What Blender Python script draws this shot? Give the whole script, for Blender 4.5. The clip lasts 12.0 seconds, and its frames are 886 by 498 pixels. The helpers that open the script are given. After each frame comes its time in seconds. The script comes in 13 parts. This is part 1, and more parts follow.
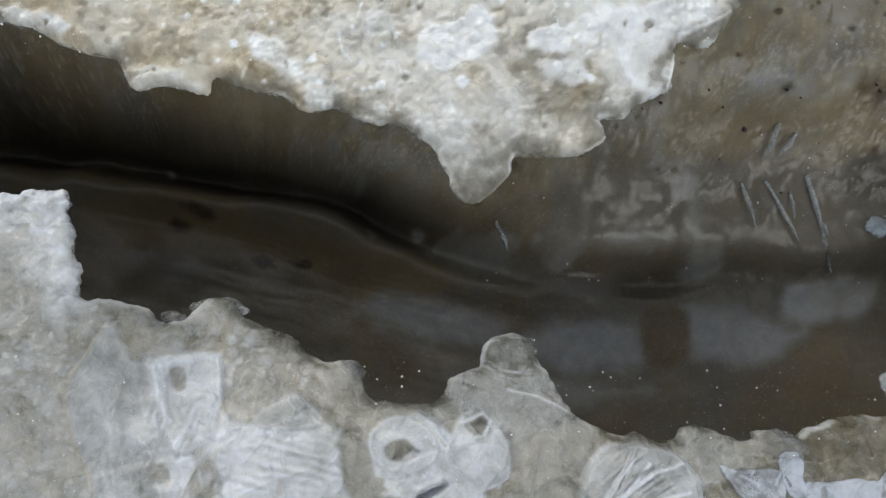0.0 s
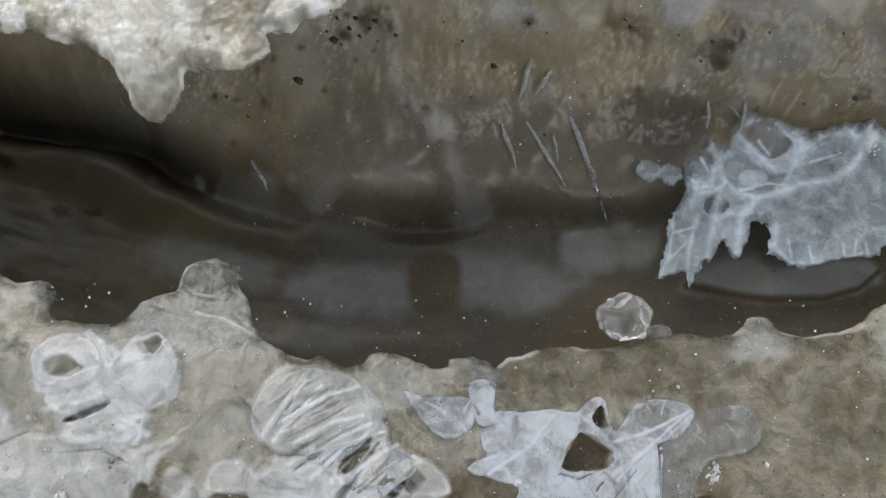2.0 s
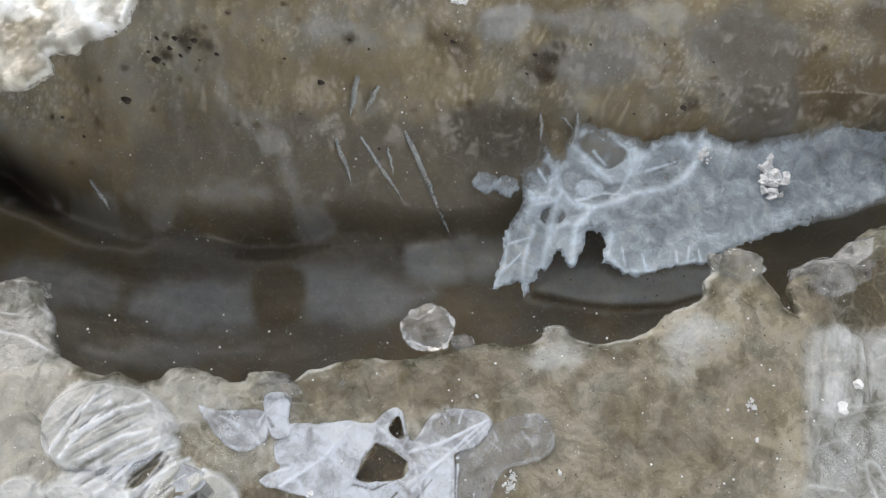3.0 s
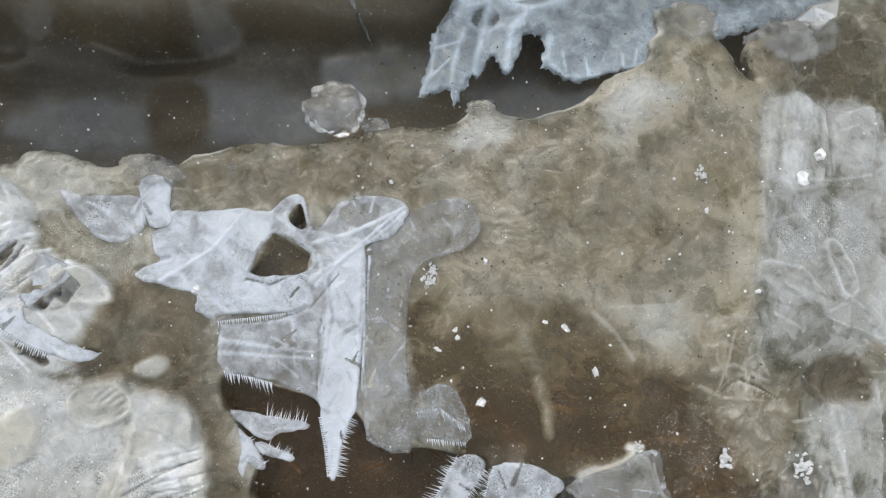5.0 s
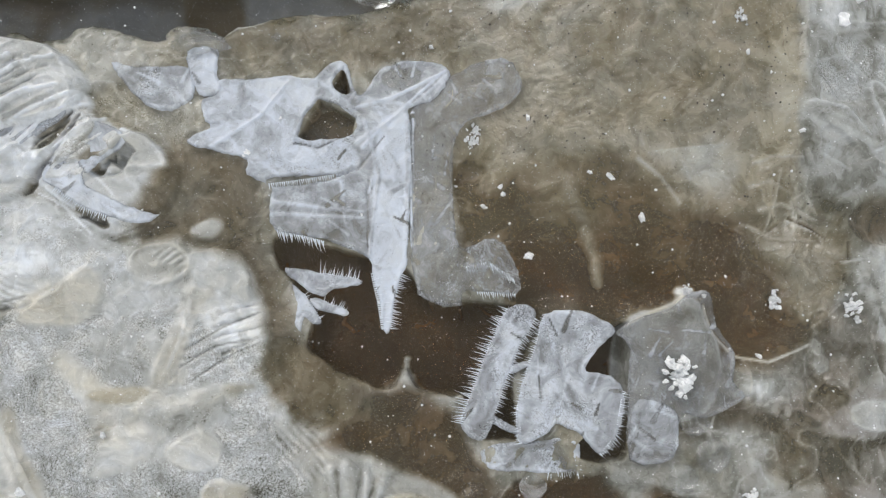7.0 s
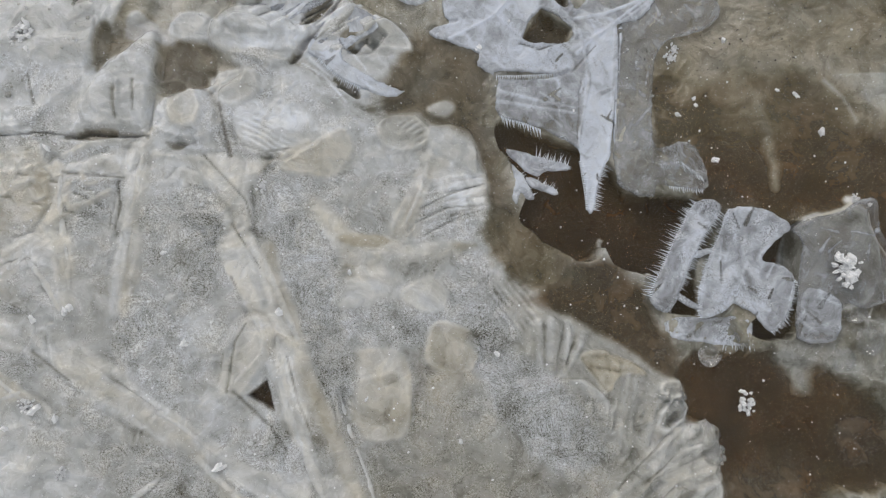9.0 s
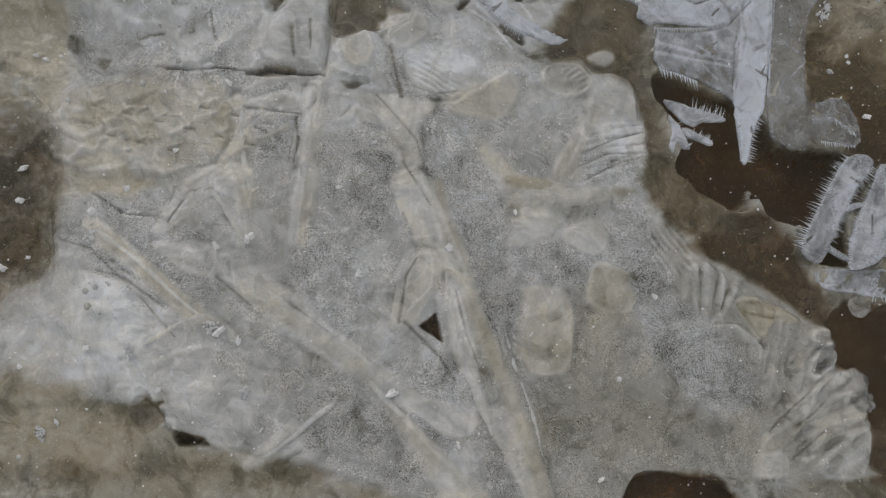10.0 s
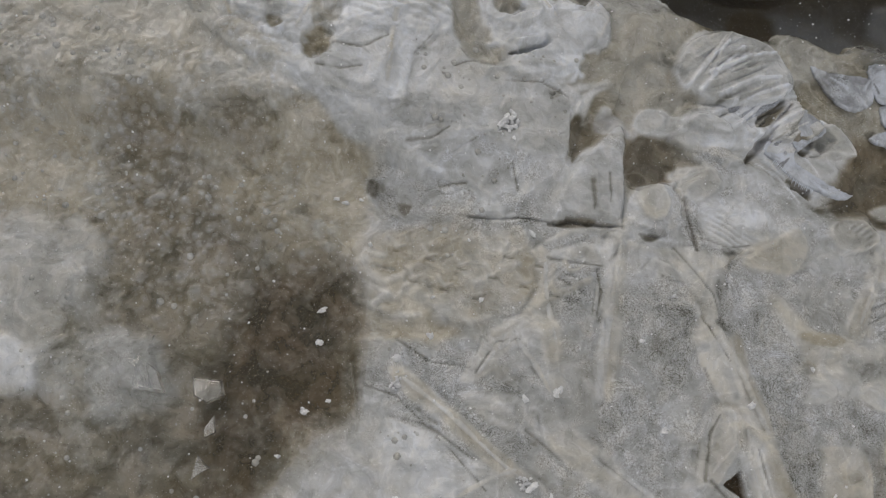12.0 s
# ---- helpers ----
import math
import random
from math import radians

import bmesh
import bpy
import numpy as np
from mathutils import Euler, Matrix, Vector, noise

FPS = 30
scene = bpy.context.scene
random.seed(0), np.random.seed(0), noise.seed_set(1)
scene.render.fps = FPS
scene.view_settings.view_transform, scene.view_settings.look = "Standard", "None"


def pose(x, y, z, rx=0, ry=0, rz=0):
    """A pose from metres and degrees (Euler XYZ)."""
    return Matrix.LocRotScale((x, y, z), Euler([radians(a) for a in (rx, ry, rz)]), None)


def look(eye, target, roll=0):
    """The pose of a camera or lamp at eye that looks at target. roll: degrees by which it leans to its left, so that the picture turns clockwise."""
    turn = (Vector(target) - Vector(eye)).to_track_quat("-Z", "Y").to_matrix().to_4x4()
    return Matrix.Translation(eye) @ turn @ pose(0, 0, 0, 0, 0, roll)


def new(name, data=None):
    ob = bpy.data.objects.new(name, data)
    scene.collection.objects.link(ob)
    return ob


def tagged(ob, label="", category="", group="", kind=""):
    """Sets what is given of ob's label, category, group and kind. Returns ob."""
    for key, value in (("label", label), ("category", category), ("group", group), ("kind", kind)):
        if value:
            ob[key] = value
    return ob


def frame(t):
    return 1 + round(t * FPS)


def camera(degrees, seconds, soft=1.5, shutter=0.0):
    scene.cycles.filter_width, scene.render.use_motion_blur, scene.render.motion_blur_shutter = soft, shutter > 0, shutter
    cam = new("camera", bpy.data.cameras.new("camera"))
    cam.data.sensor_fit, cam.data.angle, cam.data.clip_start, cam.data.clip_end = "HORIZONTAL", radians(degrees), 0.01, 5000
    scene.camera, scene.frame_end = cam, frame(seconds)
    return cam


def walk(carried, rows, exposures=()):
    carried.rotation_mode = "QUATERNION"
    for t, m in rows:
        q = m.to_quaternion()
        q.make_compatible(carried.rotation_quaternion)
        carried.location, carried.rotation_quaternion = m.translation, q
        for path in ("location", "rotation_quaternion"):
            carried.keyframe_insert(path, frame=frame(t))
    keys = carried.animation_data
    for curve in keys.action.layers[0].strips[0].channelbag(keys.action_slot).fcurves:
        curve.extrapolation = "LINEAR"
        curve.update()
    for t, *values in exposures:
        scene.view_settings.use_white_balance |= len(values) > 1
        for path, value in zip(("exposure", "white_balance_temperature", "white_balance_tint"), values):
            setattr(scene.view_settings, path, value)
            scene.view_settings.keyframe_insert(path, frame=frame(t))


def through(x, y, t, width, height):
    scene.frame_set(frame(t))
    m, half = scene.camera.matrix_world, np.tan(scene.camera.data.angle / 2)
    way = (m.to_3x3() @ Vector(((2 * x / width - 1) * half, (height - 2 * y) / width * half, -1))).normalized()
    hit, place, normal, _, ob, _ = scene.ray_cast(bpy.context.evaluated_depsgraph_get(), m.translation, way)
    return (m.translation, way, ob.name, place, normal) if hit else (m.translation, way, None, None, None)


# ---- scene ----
# Everything below is planned in millimetres and scaled to metres at the mesh.
MM = 0.001
cam = camera(61.2, 12.0, soft=1.25)
METRES, EYE, TILT, LEAN, TURN = 0.4, 0.1685, -79.90, -7.56, 0.0
ROWS = [
    (0.0, 0.0, 0.0, 0.0, -0.0, 0.0, 0.0),
    (0.5, 0.0302, -0.0409, -0.0165, 4.43, -0.5, -0.27),
    (1.0, 0.1146, -0.0246, -0.0241, 2.1, 0.47, -1.44),
    (1.5, 0.1594, 0.0086, -0.0525, 2.11, 0.98, -0.56),
    (2.0, 0.1933, 0.0101, -0.053, 1.84, 1.17, -0.57),
    (2.5, 0.2515, 0.0044, -0.0498, 2.44, 1.49, 0.04),
    (3.0, 0.3121, 0.0087, -0.0545, 1.95, 2.34, 0.45),
    (5.0, 0.3386, 0.0686, -0.1522, -0.52, -0.8, 1.41),
    (5.5, 0.3305, 0.0639, -0.1828, -0.0, -1.11, 2.48),
    (6.0, 0.3316, 0.0693, -0.2043, 0.69, -2.23, 3.58),
    (6.5, 0.3312, 0.0711, -0.2081, 0.97, -2.06, 4.0),
    (8.5, 0.2494, 0.001, -0.2624, 1.96, -0.96, -0.18),
    (9.0, 0.2136, 0.0048, -0.2802, 1.11, -0.97, -1.5),
    (9.5, 0.18, 0.0018, -0.3007, 1.65, -1.15, -2.3),
    (10.0, 0.1347, -0.0102, -0.3096, 2.19, -1.79, -3.3),
    (10.5, 0.0921, -0.0226, -0.3041, 3.21, -3.26, -3.66),
    (11.0, 0.0459, -0.0319, -0.2942, 3.75, -2.3, -3.65),
    (11.5, 0.0012, -0.0364, -0.2839, 3.6, -0.73, -4.15),
    (12.0, -0.0269, -0.0207, -0.2634, 2.68, 1.54, -5.0),
]
EXPOSURES = [
    (0.0, -0.12, 6200, 8), (1.0, -0.24, 6300, 8), (1.5, 0.46, 6350, 8), (2.0, -0.02, 6450, 9), (3.0, 0.33, 6500, 10), (5.0, 0.34, 6400, 8), (5.5, 0.06, 6380, 8), (6.0, 0.06, 6400, 8), (6.5, 0.23, 6420, 8),
    (8.5, 0.07, 6430, 9), (9.5, -0.38, 6560, 10), (10.0, -0.60, 6620, 10), (10.5, -0.66, 6650, 10), (11.5, -0.67, 6650, 11), (12.0, -0.57, 6650, 11),
]
walk(cam, [(t, pose(0, 0, EYE, TILT, LEAN, TURN) @ pose(METRES * x, METRES * y, METRES * z, 90 + pitch, roll, yaw)) for t, x, y, z, yaw, pitch, roll in ROWS], EXPOSURES)

# ---- light: an overcast winter day ----
world = bpy.data.worlds.new("overcast_sky")
scene.world = world
world.use_nodes = True
wn, wl = world.node_tree.nodes, world.node_tree.links
sky = wn.new("ShaderNodeTexSky")
sky.sky_type, sky.sun_disc = "NISHITA", False
sky.sun_elevation, sky.sun_rotation = radians(38), radians(-35)
sky.air_density, sky.dust_density, sky.ozone_density = 1.4, 4.0, 1.0
grey = wn.new("ShaderNodeHueSaturation")
grey.inputs["Saturation"].default_value = 0.30
wl.new(sky.outputs["Color"], grey.inputs["Color"])
wl.new(grey.outputs["Color"], wn["Background"].inputs["Color"])
wn["Background"].inputs["Strength"].default_value = 0.13
sun = new("sun", bpy.data.lights.new("sun", "SUN"))
sun.data.energy, sun.data.angle, sun.data.color = 1.1, radians(25), (1.0, 0.96, 0.9)
sun.matrix_world = look((0, 0, 3), (0, 0, 0))
sun.rotation_euler = Euler((radians(52), 0, radians(35)))

# ---- materials ----
def shader(name):
    m = bpy.data.materials.new(name)
    m.use_nodes = True
    return m, m.node_tree.nodes, m.node_tree.links, m.node_tree.nodes["Principled BSDF"]


def noise_node(n, l, co, scale, detail=4.0, rough=0.55):
    t = n.new("ShaderNodeTexNoise")
    t.inputs["Scale"].default_value, t.inputs["Detail"].default_value, t.inputs["Roughness"].default_value = scale, detail, rough
    l.new(co, t.inputs["Vector"])
    return t.outputs["Fac"]


def ramp(n, l, fac, lo, hi, a=0.0, b=1.0):
    r = n.new("ShaderNodeMapRange")
    r.inputs["From Min"].default_value, r.inputs["From Max"].default_value = lo, hi
    r.inputs["To Min"].default_value, r.inputs["To Max"].default_value = a, b
    l.new(fac, r.inputs["Value"])
    return r.outputs["Result"]


def blend(n, l, fac, a, b):
    x = n.new("ShaderNodeMix")
    x.data_type = "RGBA"
    for value, slot in ((fac, x.inputs[0]), (a, x.inputs[6]), (b, x.inputs[7])):
        if isinstance(value, (tuple, float)):
            slot.default_value = value if isinstance(value, float) else (*value, 1)
        else:
            l.new(value, slot)
    return x.outputs[2]


def sums(n, l, kind, a, b):
    x = n.new("ShaderNodeMath")
    x.operation, x.use_clamp = kind, False
    for value, slot in ((a, x.inputs[0]), (b, x.inputs[1])):
        if isinstance(value, float):
            slot.default_value = value
        else:
            l.new(value, slot)
    return x.outputs[0]


def bumped(n, l, p, height, strength, distance):
    b = n.new("ShaderNodeBump")
    b.inputs["Strength"].default_value, b.inputs["Distance"].default_value = strength, distance
    l.new(height, b.inputs["Height"])
    l.new(b.outputs["Normal"], p.inputs["Normal"])


def vector_math(n, l, kind, a, b, c=None):
    x = n.new("ShaderNodeVectorMath")
    x.operation = kind
    for value, slot in zip((a, b, c), x.inputs):
        if isinstance(value, tuple):
            slot.default_value = value
        elif value is not None:
            l.new(value, slot)
    return x.outputs[0]


def warped(n, l, co, scale, reach, detail=2.0):
    """Coordinates pushed about by a coloured noise, reach metres at most."""
    push = n.new("ShaderNodeTexNoise")
    push.inputs["Scale"].default_value, push.inputs["Detail"].default_value = scale, detail
    l.new(co, push.inputs["Vector"])
    away = vector_math(n, l, "SUBTRACT", push.outputs["Color"], (0.5, 0.5, 0.5))
    return vector_math(n, l, "MULTIPLY_ADD", away, (2 * reach,) * 3, co)


def thin_lines(n, l, co, scale, detail, width):
    """Bright winding lines, 1 on the line and 0 away from it."""
    d = sums(n, l, "ABSOLUTE", sums(n, l, "SUBTRACT", noise_node(n, l, co, scale, detail, 0.5), 0.5), 0.0)
    return ramp(n, l, d, 0.0, width, 1.0, 0.0)


def crystal_grains(n, l, co, scale, along, across):
    """Ice grains, each with fibres in a direction of its own: the fibres, the grain's own number and the closeness of its border."""
    cell = n.new("ShaderNodeTexVoronoi")
    cell.inputs["Scale"].default_value = scale
    l.new(co, cell.inputs["Vector"])
    own = n.new("ShaderNodeSeparateColor")
    l.new(cell.outputs["Color"], own.inputs[0])
    turn = n.new("ShaderNodeVectorRotate")
    turn.rotation_type = "Z_AXIS"
    l.new(co, turn.inputs["Vector"])
    l.new(sums(n, l, "MULTIPLY", own.outputs[0], 6.28), turn.inputs["Angle"])
    drawn = vector_math(n, l, "MULTIPLY", turn.outputs[0], (along, across, across))
    fibre = noise_node(n, l, drawn, 1.0, 2.0, 0.5)
    border = n.new("ShaderNodeTexVoronoi")
    border.feature = "DISTANCE_TO_EDGE"
    border.inputs["Scale"].default_value = scale
    l.new(co, border.inputs["Vector"])
    return fibre, own.outputs[1], ramp(n, l, border.outputs["Distance"], 0.0, 0.05, 1.0, 0.0)


def ice_material(name, white, cream, clear, silt, gloss=(0.10, 0.30), relief=0.6, milky=0.0, see_through=None, mottle=1.0, fibres=0.6, wet=0.45, seams=0.45):
    """Ice whose frost, warmth, silt and grit come from the mesh's own 'tone' (red, green, blue, alpha); silt also
    carries painted shade.
    """
    m, n, l, p = shader(name)
    co = n.new("ShaderNodeTexCoord").outputs["Object"]
    tone = n.new("ShaderNodeAttribute")
    tone.attribute_name = "tone"
    rgb = n.new("ShaderNodeSeparateColor")
    l.new(tone.outputs["Color"], rgb.inputs[0])
    frost, warm, dark = rgb.outputs
    grit = tone.outputs["Alpha"]
    add = lambda a, b: sums(n, l, "ADD", a, b)
    times = lambda a, b: sums(n, l, "MULTIPLY", a, b)
    wavy = warped(n, l, co, 110.0, 0.0045, 3.0)
    curled = warped(n, l, wavy, 420.0, 0.0011, 2.0)
    cloud = noise_node(n, l, wavy, 120.0, 3.0, 0.45)
    swirl = noise_node(n, l, curled, 280.0, 2.0, 0.45)
    fine = noise_node(n, l, curled, 900.0, 2.0, 0.5)
    layer = ramp(n, l, noise_node(n, l, curled, 170.0, 2.0, 0.4), 0.485, 0.515, -1.0, 1.0)
    layer2 = ramp(n, l, noise_node(n, l, curled, 430.0, 1.0, 0.4), 0.48, 0.53, -1.0, 1.0)
    fleck = noise_node(n, l, co, 3200.0, 1.0, 0.5)
    fibre, own, border = crystal_grains(n, l, wavy, 95.0, 190.0, 1700.0)
    fibre2, own2, border2 = crystal_grains(n, l, curled, 260.0, 420.0, 3000.0)
    thread = thin_lines(n, l, curled, 150.0, 4.0, 0.016)
    thread2 = thin_lines(n, l, curled, 380.0, 3.0, 0.03)
    crease = ramp(n, l, sums(n, l, "ABSOLUTE", sums(n, l, "SUBTRACT", noise_node(n, l, wavy, 2000.0, 2.0, 0.5), 0.5), 0.0), 0.0, 0.09, -0.23 * mottle, 0.18 * mottle)
    # where the sheet is smooth it carries clouds and fibres, where it is gritty a sugary crust
    grainy = ramp(n, l, add(grit, ramp(n, l, swirl, 0.35, 0.65, -0.3, 0.3)), 0.4, 0.85)
    combed = ramp(n, l, cloud, 0.38, 0.62)
    f = ramp(n, l, cloud, 0.3, 0.7, -0.13 * mottle, 0.13 * mottle)
    f = add(f, ramp(n, l, swirl, 0.3, 0.7, -0.13 * mottle, 0.13 * mottle))
    f = add(f, ramp(n, l, fine, 0.3, 0.7, -0.035 * mottle, 0.035 * mottle))
    f = add(f, add(times(layer, 0.035 * mottle), times(times(layer2, combed), 0.035 * mottle)))
    f = add(f, times(combed, ramp(n, l, fibre, 0.3, 0.7, -0.07 * fibres, 0.07 * fibres)))
    f = add(f, ramp(n, l, fibre2, 0.3, 0.7, -0.03 * fibres, 0.03 * fibres))
    f = add(f, ramp(n, l, own, 0.0, 1.0, -0.08 * fibres, 0.08 * fibres))
    f = add(f, ramp(n, l, own2, 0.0, 1.0, -0.06 * fibres, 0.06 * fibres))
    f = add(f, times(grainy, add(crease, ramp(n, l, fleck, 0.3, 0.7, -0.16 * mottle, 0.16 * mottle))))
    f = add(frost, times(f, ramp(n, l, frost, 0.15, 0.5, 0.45, 1.0)))
    f = add(f, times(ramp(n, l, fleck, 0.24, 0.29, 1.0, 0.0), -0.22 * mottle))
    # pale seams and healed cracks, broken along their way
    seam = times(ramp(n, l, cloud, 0.42, 0.6, 0.0, 0.16 * seams), add(thread, times(thread2, 0.7)))
    seam = add(seam, times(ramp(n, l, swirl, 0.45, 0.6, 0.0, 0.12 * fibres), add(border, times(border2, 0.6))))
    f = ramp(n, l, add(f, times(seam, ramp(n, l, frost, 0.15, 0.5, 0.2, 1.0))), 0.0, 1.0)
    hue = blend(n, l, ramp(n, l, add(add(warm, ramp(n, l, swirl, 0.3, 0.7, -0.28, 0.28)), ramp(n, l, own, 0.0, 1.0, -0.12, 0.12)), 0.0, 1.0), white, cream)
    rust = ramp(n, l, add(warm, ramp(n, l, noise_node(n, l, wavy, 90.0, 4.0), 0.3, 0.7, -0.35, 0.35)), 0.35, 1.0)
    body = blend(n, l, rust, clear, tuple(c * s for c, s in zip(clear, (1.22, 1.04, 0.74))))
    col = blend(n, l, f, body, hue)
    d = ramp(n, l, add(dark, ramp(n, l, cloud, 0.3, 0.7, -0.08, 0.08)), 0.06, 0.94)
    col = blend(n, l, d, col, blend(n, l, ramp(n, l, cloud, 0.3, 0.7), silt, tuple(c * s for c, s in zip(silt, (2.0, 1.8, 1.5)))))
    # tiny white sparkles painted into the base colour
    painted_glints = ramp(n, l, fleck, 0.70, 0.75)
    col = blend(n, l, times(painted_glints, 0.5), col, (0.85, 0.86, 0.88))
    l.new(col, p.inputs["Base Color"])
    l.new(ramp(n, l, f, 0.0, 1.0, *gloss), p.inputs["Roughness"])
    p.inputs["IOR"].default_value = 1.33
    if see_through:
        l.new(ramp(n, l, f, *see_through), p.inputs["Alpha"])
    p.inputs["Subsurface Weight"].default_value = milky
    p.inputs["Subsurface Radius"].default_value = (1.0, 0.95, 0.85)
    p.inputs["Subsurface Scale"].default_value = 0.0005
    h = add(times(fine, 0.15), times(times(crease, grainy), 1.1))
    h = add(h, add(times(swirl, 0.8), times(add(fibre, times(border2, 0.5)), 0.12 * fibres)))
    bumped(n, l, p, h, relief, 0.0012)
    # a wet skin over the frost
    p.inputs["Coat Weight"].default_value, p.inputs["Coat Roughness"].default_value, p.inputs["Coat IOR"].default_value = wet, 0.06, 1.33
    skin = n.new("ShaderNodeBump")
    skin.inputs["Strength"].default_value, skin.inputs["Distance"].default_value = 0.8, 0.0012
    l.new(add(swirl, times(fine, 0.35)), skin.inputs["Height"])
    l.new(skin.outputs["Normal"], p.inputs["Coat Normal"])
    return m


def clear_ice_material(name, tint, rough=0.08, through=0.75):
    m, n, l, p = shader(name)
    co = n.new("ShaderNodeTexCoord").outputs["Object"]
    cloud = noise_node(n, l, co, 260.0, 4.0, 0.6)
    l.new(blend(n, l, ramp(n, l, cloud, 0.35, 0.7), tint, tuple(min(0.95, c * 1.25) for c in tint)), p.inputs["Base Color"])
    l.new(ramp(n, l, cloud, 0.4, 0.7, through, through * 0.75), p.inputs["Transmission Weight"])
    p.inputs["Roughness"].default_value, p.inputs["IOR"].default_value = rough, 1.31
    bumped(n, l, p, noise_node(n, l, co, 700.0, 3.0), 0.25, 0.0006)
    return m


def grain_material(name, colour, rough, relief=0.6, scale=1500.0):
    m, n, l, p = shader(name)
    co = n.new("ShaderNodeTexCoord").outputs["Object"]
    g = noise_node(n, l, co, scale, 4.0, 0.6)
    l.new(blend(n, l, ramp(n, l, g, 0.3, 0.7), tuple(c * 0.8 for c in colour), tuple(min(0.95, c * 1.15) for c in colour)), p.inputs["Base Color"])
    p.inputs["Roughness"].default_value = rough
    bumped(n, l, p, g, relief, 0.0004)
    return m


SHEET_ICE = ice_material("sheet_ice", (0.745, 0.775, 0.82), (0.68, 0.655, 0.585), (0.155, 0.15, 0.108), (0.072, 0.049, 0.028), milky=0.6, see_through=(0.02, 0.30, 0.45, 1.0))
SLAB_ICE = ice_material("slab_ice", (0.93, 0.96, 0.99), (0.80, 0.78, 0.69), (0.37, 0.35, 0.285), (0.05, 0.04, 0.03), (0.05, 0.16), 0.5, milky=0.6, see_through=(0.02, 0.4, 0.45, 1.0), mottle=0.8, fibres=0.0, wet=0.8, seams=0.1)
BANK_ICE = ice_material("bank_ice", (0.48, 0.52, 0.57), (0.42, 0.39, 0.28), (0.12, 0.10, 0.062), (0.020, 0.016, 0.013), (0.3, 0.5), 0.12, mottle=0.55, fibres=0.1, wet=0.08, seams=0.2)
FROST = ice_material("frosted_plate", (0.62, 0.67, 0.76), (0.58, 0.59, 0.57), (0.18, 0.17, 0.15), (0.05, 0.04, 0.03), (0.2, 0.45), 0.6, 0.0, (0.15, 0.8, 0.2, 0.95))
SHELF = ice_material("shelf_ice", (0.72, 0.84, 0.96), (0.62, 0.60, 0.52), (0.20, 0.22, 0.23), (0.04, 0.03, 0.03), (0.08, 0.25), 0.4, 0.0, (0.15, 0.95, 0.12, 0.95), 0.6)
CLEAR = clear_ice_material("clear_ice", (0.92, 0.93, 0.92), 0.04, 0.97)
HAIR = grain_material("hoar_needles", (0.70, 0.75, 0.82), 0.45)
SNOW = grain_material("snow", (0.86, 0.88, 0.91), 0.4, 0.9, 2500.0)
DIRT = grain_material("dirt", (0.035, 0.028, 0.022), 0.7)

# ---- shaping ----
RNG = np.random.default_rng(7)
TABLE = RNG.random((256, 256))
TABLE2 = RNG.random((256, 256))


def step_up(a, b, x):
    u = np.clip((x - a) / (b - a), 0, 1)
    return u * u * (3 - 2 * u)


def rough(x, y, size, seed=0):
    """Smooth noise from 0 to 1 with lumps about that many millimetres across."""
    u, v = x / size + seed * 17.3, y / size + seed * 31.7
    i, j = np.floor(u).astype(int), np.floor(v).astype(int)
    a, b = u - i, v - j
    a, b = a * a * (3 - 2 * a), b * b * (3 - 2 * b)
    q = lambda k, m: TABLE[(i + k) % 256, (j + m) % 256]
    return (q(0, 0) * (1 - a) + q(1, 0) * a) * (1 - b) + (q(0, 1) * (1 - a) + q(1, 1) * a) * b


def fractal(x, y, size, seed=0, octaves=4):
    """Noise from -1 to 1 in several octaves."""
    total, gain, amp = 0, 0, 1.0
    for k in range(octaves):
        total, gain = total + amp * (rough(x, y, size, seed + k) - 0.5) * 2, gain + amp
        size, amp = size * 0.5, amp * 0.55
    return total / gain


def cells(x, y, size, seed=0):
    """Distance to the nearest scattered point, in cell sizes, and that point's own random number."""
    u, v = x / size, y / size
    i, j = np.floor(u).astype(int), np.floor(v).astype(int)
    best, own = np.full(np.shape(x), 9.0), np.zeros(np.shape(x))
    for di in (-1, 0, 1):
        for dj in (-1, 0, 1):
            a, b = (i + di + seed * 13) % 256, (j + dj + seed * 29) % 256
            d = np.hypot(i + di + TABLE[a, b] - u, j + dj + TABLE2[a, b] - v)
            near = d < best
            best, own = np.where(near, d, best), np.where(near, TABLE[b, a], own)
    return best, own


def rounded(points, cuts=4):
    """A closed smooth curve through the corners of an outline."""
    p = np.array(points, float)
    a, b, c, d = np.roll(p, 1, 0), p, np.roll(p, -1, 0), np.roll(p, -2, 0)
    out = []
    for t in np.arange(cuts) / cuts:
        out.append(0.5 * (2 * b + (c - a) * t + (2 * a - 5 * b + 4 * c - d) * t**2 + (3 * b - a - 3 * c + d) * t**3))
    return np.stack(out, 1).reshape(-1, 2)


def smooth_line(points, cuts=3):
    """An open smooth curve through points."""
    p = [points[0], *points, points[-1]]
    return [tuple(q) for q in rounded(p, cuts)[cuts : -2 * cuts]] + [tuple(points[-1])]


